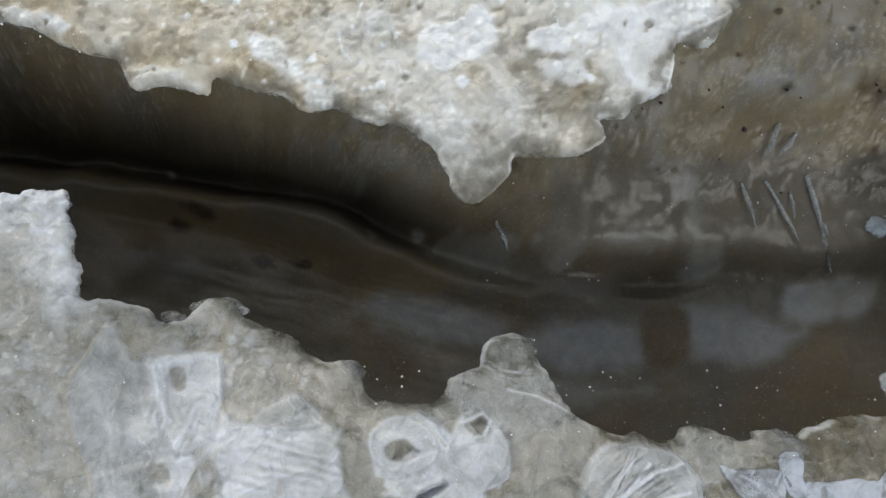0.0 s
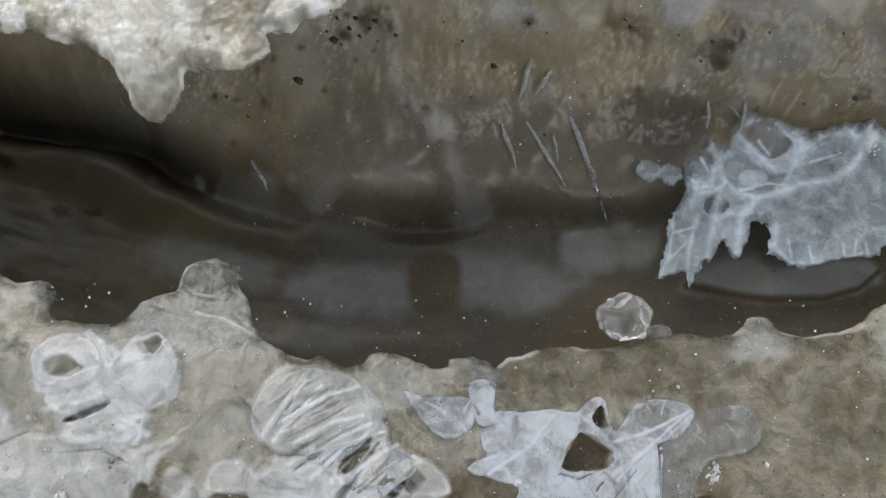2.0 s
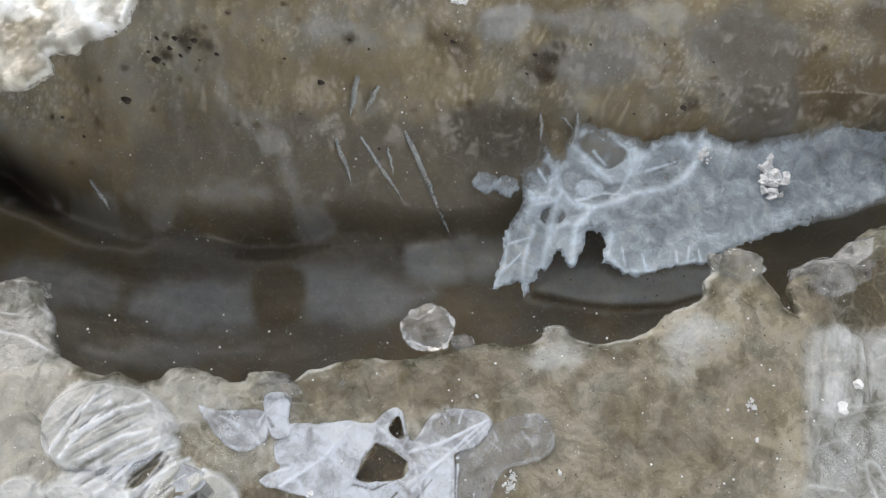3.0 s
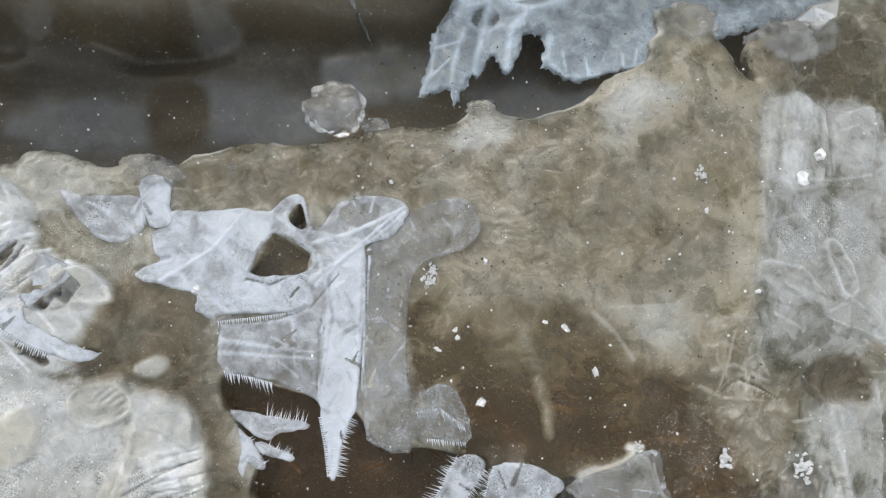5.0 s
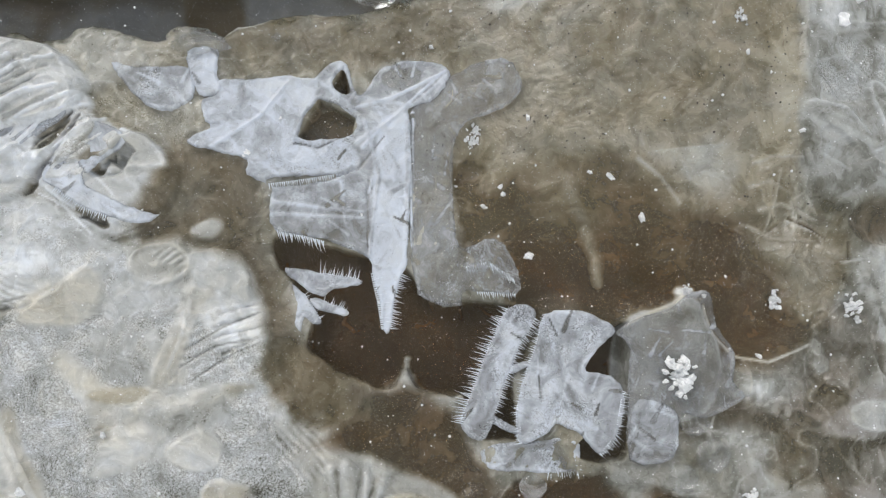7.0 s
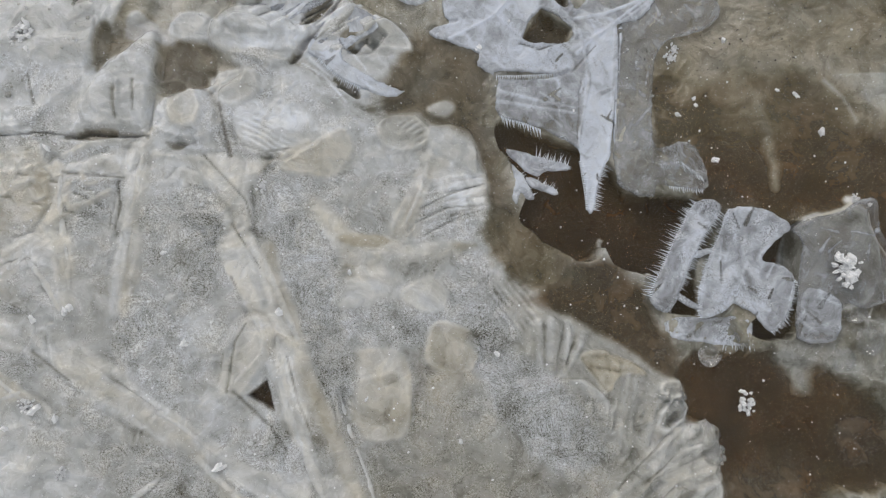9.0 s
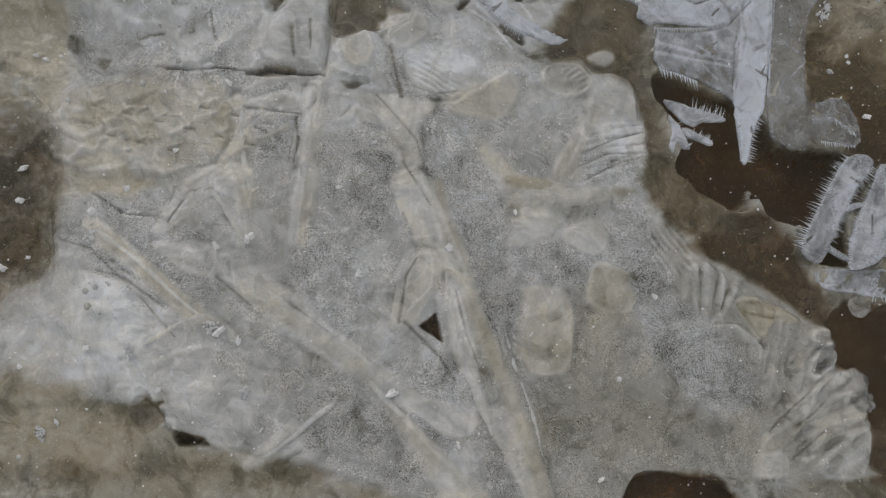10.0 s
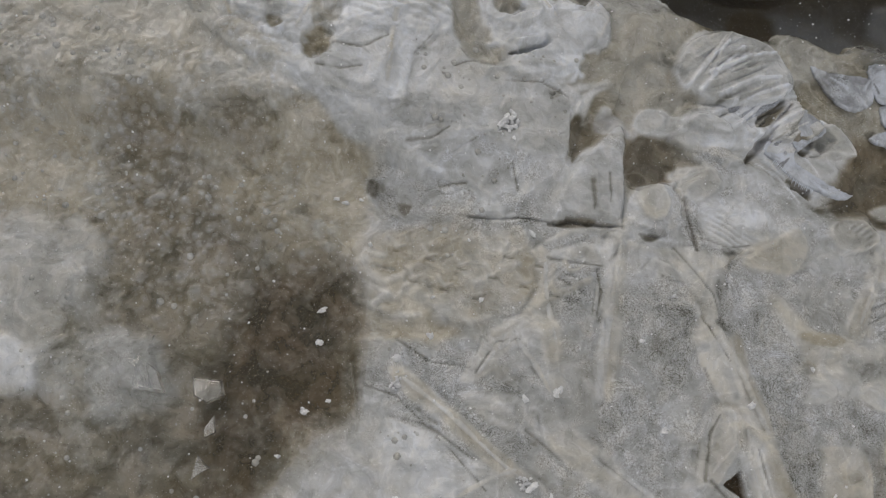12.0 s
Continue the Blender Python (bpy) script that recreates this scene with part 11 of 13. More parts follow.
def finish_sheet(f):
    """Crossing crystals in the white mass, beads of trapped air, wisps, and fine unevenness."""
    x, y = f.x, f.y
    pick = np.random.default_rng(21)
    made = 0
    for _ in range(3200):
        px, py = pick.uniform(-60, 135), pick.uniform(-168, 15)
        frost, dark, warm = at_point(f, 0, px, py), at_point(f, 2, px, py), at_point(f, 1, px, py)
        crystals = py > -62 and px < 95
        if frost < 0.42 or dark > 0.15 or made > 380 or (not crystals and pick.random() < 0.25):
            continue
        made += 1
        turn = 1.6 * float(fractal(np.array(px), np.array(py), 45, 3, 2))
        a = pick.choice([0.3, 1.1, 1.75, 2.45]) + turn + pick.normal(0, 0.15)
        if pick.random() < 0.8:
            facet(f, pick, px, py, a, pick.uniform(3, 12), pick.uniform(1.2, 4.0), 0.0, frost=float(np.clip(frost + pick.normal(0.01, 0.07), 0.3, 0.9)), warm=float(np.clip(warm + pick.normal(0, 0.1), 0, 1)), grit=pick.choice([0.05, 0.2, 0.6]), dz=pick.uniform(-0.2, 0.25))
        else:
            n = pick.uniform(3, 10)
            dx, dy, bow = math.cos(a) * n / 2, math.sin(a) * n / 2, pick.normal(0, 0.5)
            f.blade([(px - dx, py - dy), (px - bow * dy / n, py + bow * dx / n), (px + dx, py + dy)], pick.uniform(0.8, 2.2), pick.uniform(0.05, 0.3), frost=float(np.clip(frost + pick.choice([-0.10, 0.06, 0.10]), 0, 0.95)), warm=warm * 0.8, taper=0.7, soft=0.9)
    # every crystal grain is combed in a direction of its own
    d, own = cells(x + 3 * fractal(x, y, 9, 4, 3), y + 3 * fractal(x, y, 9, 8, 3), 17, 11)
    turn = 3.1 * own
    comb = fractal((x * np.cos(turn) + y * np.sin(turn)) * 0.13, y * np.cos(turn) - x * np.sin(turn), 1.4, 5, 2)
    mass = step_up(0.36, 0.5, f.tone[0]) * step_up(0.2, 0.05, f.tone[2]) * (0.3 + 0.7 * step_up(-0.2, 0.3, fractal(x, y, 20, 16, 2))) * step_up(-30, -5, x)
    f.tone[0] += 0.05 * comb * mass
    f.z += 0.05 * comb * mass
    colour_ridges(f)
    mass = step_up(0.40, 0.55, f.tone[0]) * step_up(0.2, 0.05, f.tone[2]) * step_up(-30, -5, x) * step_up(200, 160, x)
    f.tone[0] += (0.03 * comb + 0.04 * fractal(x, y, 2.6, 18, 2) + 0.10 * fractal(x, y, 8, 20, 3)) * mass
    f.tone[3] += 0.10 * mass
    f.z += 0.04 * fractal(x, y, 2.4, 22, 2) * mass
    # wisps drawn out through the tan ice
    for _ in range(420):
        px, py = pick.uniform(110, 255), pick.uniform(-110, 12)
        frost, dark = at_point(f, 0, px, py), at_point(f, 2, px, py)
        if dark > 0.5 and pick.random() < 0.75:
            continue
        a, n, b = 1.5 + pick.normal(0, 0.5) + 0.8 * float(fractal(np.array(px), np.array(py), 30, 6, 2)), pick.uniform(2, 8), pick.normal(0, 0.22)
        dx, dy = math.cos(a) * n / 2, math.sin(a) * n / 2
        f.blade([(px - dx, py - dy), (px - b * dy, py + b * dx), (px + dx, py + dy)], pick.uniform(0.5, 1.8), pick.choice([0.1, 0.2]), frost=float(np.clip(frost + pick.uniform(-0.12, 0.18), 0, 0.8)), taper=0.8, soft=0.6)
    near = (np.abs(x - 80) < 260) & (np.abs(y + 70) < 200)
    west = step_up(15, -35, x) * step_up(-20, -45, y)
    for size, up, tint, seed in ((3.6, 0.4, 0.20, 3), (2.0, 0.3, 0.16, 5), (1.15, 0.2, 0.10, 8)):
        d, own = cells(x, y, size, seed)
        bead = np.clip(1 - (d / (0.16 + 0.26 * own)) ** 2, 0, 1)
        zone = near * np.clip(west * (0.4 + step_up(-0.3, 0.4, fractal(x, y, 18, 4, 2))) + 0.55 * step_up(0.1, 0.45, fractal(x, y, 16, 7, 2)), 0, 1) * step_up(0.7, 0.3, f.tone[0]) * step_up(0.5, 0.15, f.tone[2])
        f.z += up * np.sqrt(bead) * zone
        f.tone[0] += tint * bead * zone
        f.tone[2] -= 0.08 * bead * zone
    f.tone[0] += 0.10 * fractal(x, y, 9, 2, 4) * near
    crusty = step_up(-22, -42, x) * step_up(-75, -45, y) * near
    f.tone[0] -= (f.tone[0] - 0.52) * 0.7 * crusty
    f.tone[0] += 0.22 * fractal(x, y, 7, 21, 4) * crusty
    f.tone[1] += 0.2 * crusty
    for size, up, tint, seed in ((5.5, 0.3, 0.10, 6), (2.8, 0.2, 0.15, 9), (1.4, 0.1, 0.15, 12)):
        d, own = cells(x + 0.8 * fractal(x, y, 3, 3, 2), y + 0.8 * fractal(x, y, 3, 5, 2), size, seed)
        bead = np.clip(1 - (d / (0.15 + 0.45 * own)) ** 2, 0, 1) * crusty * step_up(-0.3, 0.3, fractal(x, y, 13, seed, 3))
        f.z += up * np.sqrt(bead)
        f.tone[0] += tint * bead
        f.tone[1] -= 0.3 * bead
    east = near * step_up(150, 175, x)
    f.tone[0] -= (0.07 + 0.20 * f.tone[0]) * east
    f.tone[0] += 0.12 * fractal(x, y, 7, 13, 4) * east
    f.tone[2] += 0.15 * fractal(x, y, 10, 15, 4) * east
    f.tone[1] += 0.35 * fractal(x, y, 13, 17, 3) * east
    f.tone[2] += 0.14 * fractal(x, y, 12, 6, 4) * near * (f.tone[0] < 0.45)
    f.tone[1] += 0.22 * fractal(x, y, 16, 9, 3)
    f.tone[3] *= 0.55 + 0.45 * step_up(-0.25, 0.35, fractal(x, y, 14, 19, 3))
    f.tone[0] += 0.09 * fractal(x, y, 28, 14, 2) * near
    # veins
    v = np.abs(fractal(x + 3 * fractal(x, y, 12, 1, 2), y, 10, 12, 3))
    f.tone[0] += 0.14 * np.exp(-((v / 0.03) ** 2)) * near
    f.z += 0.22 * fractal(x, y, 6, 1, 4) + 0.12 * np.exp(-((v / 0.04) ** 2)) * near 
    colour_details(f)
    f.tone[1] += 0.16 * step_up(-45, -75, y) * step_up(0.4, 0.5, f.tone[0]) * near
    f.tone[0] += (0.10 * fractal(x, y, 10, 41, 3) + 0.05 * fractal(x, y, 3.5, 43, 2)) * step_up(0.4, 0.5, f.tone[0]) * near
    for size, up, tint, seed in ((4.6, 0.2, 0.13, 31), (3.0, 0.2, 0.15, 33), (1.8, 0.2, 0.16, 35)):
        d, own = cells(x + 0.4 * fractal(x, y, 2, 3, 2), y + 0.4 * fractal(x, y, 2, 5, 2), size, seed)
        bead = np.clip(1.15 - (d / (0.14 + 0.30 * own)) ** 2, 0, 1) * step_up(5, -25, x) * step_up(0.55, 0.4, f.tone[0]) * near
        bead = bead * (0.3 + 0.7 * step_up(-0.2, 0.4, fractal(x, y, 16, seed, 2))) * (0.35 + 0.65 * step_up(-105, -60, y))
        f.z += up * np.sqrt(bead)
        f.tone[0] += tint * bead
        f.tone[1] -= 0.3 * bead
    f.z += 8 * fractal(x, y, 160, 3, 3) * step_up(230, 420, np.hypot(x - 80, y + 30))


def colour_slab(f):
    x, y = f.x, f.y
    east = step_up(-25, 45, x)
    clot = fractal(x + 3 * fractal(x, y, 8, 6, 2), y, 13, 3, 5)
    f.tone[0] = 0.46 + 0.06 * east + 0.50 * clot + 0.10 * fractal(x, y, 3.5, 12, 2)
    f.tone[1] = 0.75 - 0.5 * east + 0.4 * fractal(x, y, 22, 8, 3)
    for size, up, tint, seed in ((6.0, 0.9, 0.12, 2), (3.0, 0.6, 0.16, 9), (1.5, 0.35, 0.14, 4)):
        d, own = cells(x + fractal(x, y, 4, 3, 2), y + fractal(x, y, 4, 5, 2), size, seed)
        bead = np.clip(1 - (d / (0.2 + 0.35 * own)) ** 2, 0, 1)
        zone = step_up(-0.1, 0.4, fractal(x, y, 17, seed, 2))
        f.z += up * np.sqrt(bead) * zone
        f.tone[0] += tint * bead * zone
    f.z += 0.6 * fractal(x, y, 11, 4, 3)
    pick = np.random.default_rng(4)
    for _ in range(45):
        px, py = pick.uniform(-95, 90), pick.uniform(42, 108)
        a, n = 1.57 + pick.normal(0, 0.4), pick.uniform(1.5, 6)
        dx, dy = math.cos(a) * n / 2, math.sin(a) * n / 2
        f.blade([(px - dx, py - dy), (px + pick.normal(0, 0.6), py), (px + dx, py + dy)], pick.uniform(0.5, 1.6), 0.15, frost=pick.choice([0.7, 0.85, 0.95, 1.0]), taper=0.6, soft=0.8)
    slab_details(f)
    f.tone[0] += 0.16 * fractal(x, y, 6, 23, 3) + 0.16 * step_up(0.15, 0.4, fractal(x, y, 3.4, 25, 2)) - 0.16 * step_up(0.2, 0.45, fractal(x, y, 4.2, 27, 2))
    f.z += 0.7 * fractal(x, y, 4.5, 24, 3)
    for _ in range(260):
        px, py, w = pick.uniform(-95, 90), pick.uniform(40, 108), 0.3 + 1.3 * pick.random() ** 2
        shape = [(px + w * pick.uniform(0.5, 1.2) * math.cos(g), py + w * pick.uniform(0.5, 1.2) * math.sin(g)) for g in (0, 1.1, 2.3, 3.3, 4.4, 5.4)]
        white = pick.random() < 0.6
        f.patch(shape, frost=0.97 if white else 0.2, warm=0.0 if white else None, grit=0.0, dz=0.3 if white else -0.4, soft=0.35, wob=0.4, size=1.5)
    # the hanging lobe is clearer and dips
    lobe = np.exp(-(((x - 30) / 11) ** 2) - ((y - 46) / 11) ** 2)
    f.tone[0] += (0.26 + 0.35 * fractal(x, y, 4, 9, 3) - f.tone[0]) * lobe
    f.tone[1] += (0.35 - f.tone[1]) * lobe
    f.z -= 9 * np.exp(-(((x - 29) / 10) ** 2) - ((y - 38) / 12) ** 2)
    f.tone[0] = np.clip(f.tone[0], 0.12, 0.95)
    f.tone[3] = 0.12 + 0.2 * step_up(0, 0.4, fractal(x, y, 12, 5, 2))


def colour_bed(f):
    x, y = f.x, f.y
    near = (np.abs(x - 80) < 300) & (np.abs(y - 50) < 160)
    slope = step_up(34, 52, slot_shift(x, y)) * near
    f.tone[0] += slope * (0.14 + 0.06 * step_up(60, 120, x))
    # dark tone stays on the lower wall, painting its shade
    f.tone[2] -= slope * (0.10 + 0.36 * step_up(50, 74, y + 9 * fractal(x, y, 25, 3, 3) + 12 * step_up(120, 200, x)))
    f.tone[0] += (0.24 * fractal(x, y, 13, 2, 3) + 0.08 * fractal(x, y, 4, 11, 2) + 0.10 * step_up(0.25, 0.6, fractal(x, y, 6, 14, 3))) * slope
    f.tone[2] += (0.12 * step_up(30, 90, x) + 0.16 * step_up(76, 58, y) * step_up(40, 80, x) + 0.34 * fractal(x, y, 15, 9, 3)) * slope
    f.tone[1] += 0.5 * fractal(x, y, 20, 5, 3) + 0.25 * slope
    # west: slab's shadow on the bank painted dark; east: darker bank
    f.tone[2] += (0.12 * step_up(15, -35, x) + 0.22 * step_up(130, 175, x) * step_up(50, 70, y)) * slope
    # beds of the crack floor run along it
    s = slot_shift(x, y) + 5 * fractal(x, y, 40, 3, 3)
    band = fractal(x * 0.12, s, 8, 6, 3)
    low = (1 - step_up(28, 36, slot_shift(x, y))) * near
    f.z += 0.5 * band * low + 1.2 * fractal(x, y, 14, 3, 2) * low
    f.tone[1] += 0.3 * band * low
    f.tone[2] += 0.16 * band * low
    # the deep slot under the wall, its shade deepened by dark tone
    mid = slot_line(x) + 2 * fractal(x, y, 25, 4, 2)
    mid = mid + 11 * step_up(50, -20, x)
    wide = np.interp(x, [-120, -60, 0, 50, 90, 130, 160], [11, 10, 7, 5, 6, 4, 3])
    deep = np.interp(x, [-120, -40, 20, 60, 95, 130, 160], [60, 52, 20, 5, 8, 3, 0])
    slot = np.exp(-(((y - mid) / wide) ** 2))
    f.z -= deep * slot * near
    # painted shade: silt tone raised inside the slot
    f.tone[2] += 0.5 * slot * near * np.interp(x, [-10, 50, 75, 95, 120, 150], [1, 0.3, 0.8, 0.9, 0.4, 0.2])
    for size, up, tint, seed in ((7.0, 0.3, 0.05, 11), (4.2, 0.2, 0.06, 5), (2.2, 0.3, 0.20, 7), (1.2, 0.2, 0.28, 2)):
        d, own = cells(x, y, size, seed)
        bead = np.clip(1 - (d / (0.12 + 0.36 * own)) ** 2, 0, 1) * (own > 0.45) * step_up(-0.15, 0.3, fractal(x, y, 15, seed, 2)) * slope * step_up(48, 70, y)
        f.z += up * np.sqrt(bead)
        f.tone[0] += tint * bead
        f.tone[2] -= 0.6 * tint * bead
    pick = np.random.default_rng(9)
    for _ in range(60):
        px, py = pick.uniform(20, 260), pick.uniform(62, 105)
        a, n = 1.45 + pick.normal(0, 0.5), pick.uniform(1.5, 6)
        dx, dy = math.cos(a) * n / 2, math.sin(a) * n / 2
        f.blade([(px - dx, py - dy), (px + pick.normal(0, 0.6), py), (px + dx, py + dy)], pick.uniform(0.6, 2.0), 0.3, frost=pick.uniform(0.15, 0.6), dark=pick.uniform(0, 0.35), taper=0.7, soft=0.7)
    for _ in range(90):
        px, py = pick.uniform(30, 260), pick.uniform(50, 105)
        w = pick.uniform(0.3, 1.2)
        f.patch([(px - w, py), (px, py - w * 0.7), (px + w, py), (px, py + w * 0.8)], dark=pick.uniform(0.3, 0.9), frost=0.1, soft=0.5, wob=0.8, size=1.5)
    f.z += (1.8 * fractal(x, y, 12, 8, 3)) * slope + 0.15 * fractal(x, y, 6, 2, 2)
    far = step_up(230, 420, np.hypot(x - 80, y + 30))
    f.z += (-6 + 30 * fractal(x, y, 800, 2, 4) + 4 * fractal(x, y, 60, 5, 3) - f.z) * far
    f.tone[0] += (0.38 + 0.12 * fractal(x, y, 300, 4, 5) - f.tone[0]) * far
    f.tone[2] += (0.2 + 0.12 * fractal(x, y, 500, 7, 4) - f.tone[2]) * far
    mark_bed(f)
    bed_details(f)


def colour_tongue(f):
    x, y = f.x, f.y
    f.tone[0] += 0.12 * fractal(x * 0.5, y, 8, 3, 3) - 0.15 * step_up(235, 280, x)
    f.z += 0.5 * fractal(x, y, 10, 4, 3) + 0.1 * fractal(x, y, 1.6, 2, 2)
    mark_tongue(f)

# ---- the large forms ----
def sheet_level(x, y):
    z = 18 * step_up(145, 207, x) * (0.45 + 0.55 * step_up(-95, -30, y)) * (1 - 0.35 * step_up(212, 250, x))
    z = z - 8 * (1 - step_up(-25, 35, x)) * (1 - step_up(-62, -40, y))
    z = z - 9 * step_up(-14, 6, y) * (1 - step_up(95, 170, x)) * step_up(-50, -30, x)
    return z + 9 * (1 - step_up(-58, -42, x)) * step_up(-20, 10, y)


def slab_level(x, y):
    return -8 + 30 * step_up(-45, 60, x)


def bed_level(x, y):
    floor = -50 - 45 * (1 - step_up(-60, 75, x))
    up = slot_shift(x, y) + 3.5 * fractal(x, y, 26, 5, 2)
    wall = sum(np.interp(up + k, [22, 32, 40, 57, 72, 80, 100, 130], [0, 0.22, 0.3, 0.42, 0.72, 0.92, 1.02, 1.1]) for k in (-6, -4, -2, 0, 2, 4, 6)) / 7
    right = step_up(160, 230, x)
    z = floor * (1 - wall) * (1 - right) + right * np.interp(y, [0, 15, 30, 45, 55, 70, 90, 130], [-42, -42, -40, -36, -26, -11, -4, 2])
    under = slab_level(x, y) - 14
    return z + (np.minimum(z, under) - z) * step_up(100, 70, x)


FAR = 60000.0
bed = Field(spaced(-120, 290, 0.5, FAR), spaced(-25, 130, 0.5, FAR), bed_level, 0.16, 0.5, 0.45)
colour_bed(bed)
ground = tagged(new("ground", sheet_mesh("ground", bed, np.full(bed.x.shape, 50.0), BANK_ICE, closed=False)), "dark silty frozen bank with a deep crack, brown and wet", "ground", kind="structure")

sheet = Field(spaced(-105, 255, 0.34, 700, 1.12), spaced(-172, 40, 0.34, 700, 1.12), sheet_level, 0.28, 0.55, 0.05)
colour_sheet(sheet)
finish_sheet(sheet)
rim = smooth_line(SOUTH_RIM_WEST + SOUTH_RIM_EAST)
outline = [(-300, rim[0][1] + 30), (-200, rim[0][1] + 10)] + rim + [(320, 52), (470, 60), (520, -120), (430, -330), (260, -430), (40, -470), (-180, -420), (-330, -300), (-400, -130), (-380, 20)]
edge = inside(outline, sheet.x, sheet.y, 1) + 0.8 * fractal(sheet.x, sheet.y, 4.0, 5, 4) + 40 * fractal(sheet.x, sheet.y, 160, 4, 4) * step_up(240, 360, np.hypot(sheet.x - 80, sheet.y + 30))
west = step_up(-47, -57, sheet.x) * step_up(-45, -30, sheet.y)
edge = edge + 1.3 * fractal(sheet.x, sheet.y, 2.2, 9, 3) * west
rim_tones(sheet, edge, 2.4)
crust = west * np.exp(-((edge / 6) ** 2))
sheet.tone[0] += (0.80 + 0.45 * fractal(sheet.x, sheet.y, 2.6, 4, 3) - sheet.tone[0]) * crust
sheet.tone[1] -= 0.8 * sheet.tone[1] * crust
sheet.z += 0.9 * fractal(sheet.x, sheet.y, 2.4, 7, 3) * crust
ice_sheet = tagged(new("ice_sheet", sheet_mesh("ice_sheet", sheet, edge, SHEET_ICE, 2.6, 9.0, 14.0)), "cracked milky white ice sheet over brown silt", "ice", kind="structure")

slab_f = Field(spaced(-100, 100, 0.45, 700, 1.12), spaced(30, 112, 0.45, 700, 1.12), slab_level, 0.62, 0.55, 0.0)
colour_slab(slab_f)
outline = smooth_line(NORTH_RIM) + [(110, 130), (150, 220), (120, 330), (0, 400), (-160, 380), (-300, 290), (-340, 170), (-260, 105), (-160, 92)]
edge = inside(outline, slab_f.x, slab_f.y, 1) + 1.3 * fractal(slab_f.x, slab_f.y, 6.0, 6, 4) + 35 * fractal(slab_f.x, slab_f.y, 140, 4, 4) * step_up(200, 320, np.hypot(slab_f.x - 20, slab_f.y - 40))
rim_tones(slab_f, edge, 3.6, 0.45)
ice_slab = tagged(new("ice_slab", sheet_mesh("ice_slab", slab_f, edge, SLAB_ICE, 3.2, 7.0, 12.0)), "thick white overhanging ice slab with a scalloped melted rim", "ice")

tongue_f = Field(np.arange(150, 300, 0.45), np.arange(5, 75, 0.45), lambda x, y: -32 + 7 * step_up(165, 230, x) + 10 * step_up(45, 75, y) + 0 * x, 0.7, 0.0, 0.0)
colour_tongue(tongue_f)
edge = inside(TONGUE_RIM, tongue_f.x, tongue_f.y, 2) + 0.9 * fractal(tongue_f.x, tongue_f.y, 3.0, 8, 3) + 0.9 * fractal(tongue_f.x * 1.6, tongue_f.y * 0.6, 1.3, 3, 2)
tongue_f.tone[0] *= 0.3 + 0.7 * np.maximum(step_up(0.0, 3.5, edge), step_up(38, 30, tongue_f.y + 4 * fractal(tongue_f.x, tongue_f.y, 9, 4, 2)))
ice_shelf = tagged(new("ice_shelf", sheet_mesh("ice_shelf", tongue_f, edge, SHELF, 1.0, 2.0, 5.0)), "thin blue-white ice shelf with a lacy torn edge inside the crack", "ice")


# ---- kinds of things on the ice ----
def height_at(field, x, y):
    i = np.clip(np.searchsorted(field.x[0], x), 0, field.x.shape[1] - 1)
    j = np.clip(np.searchsorted(field.y[:, 0], y), 0, field.x.shape[0] - 1)
    return field.z[j, i]


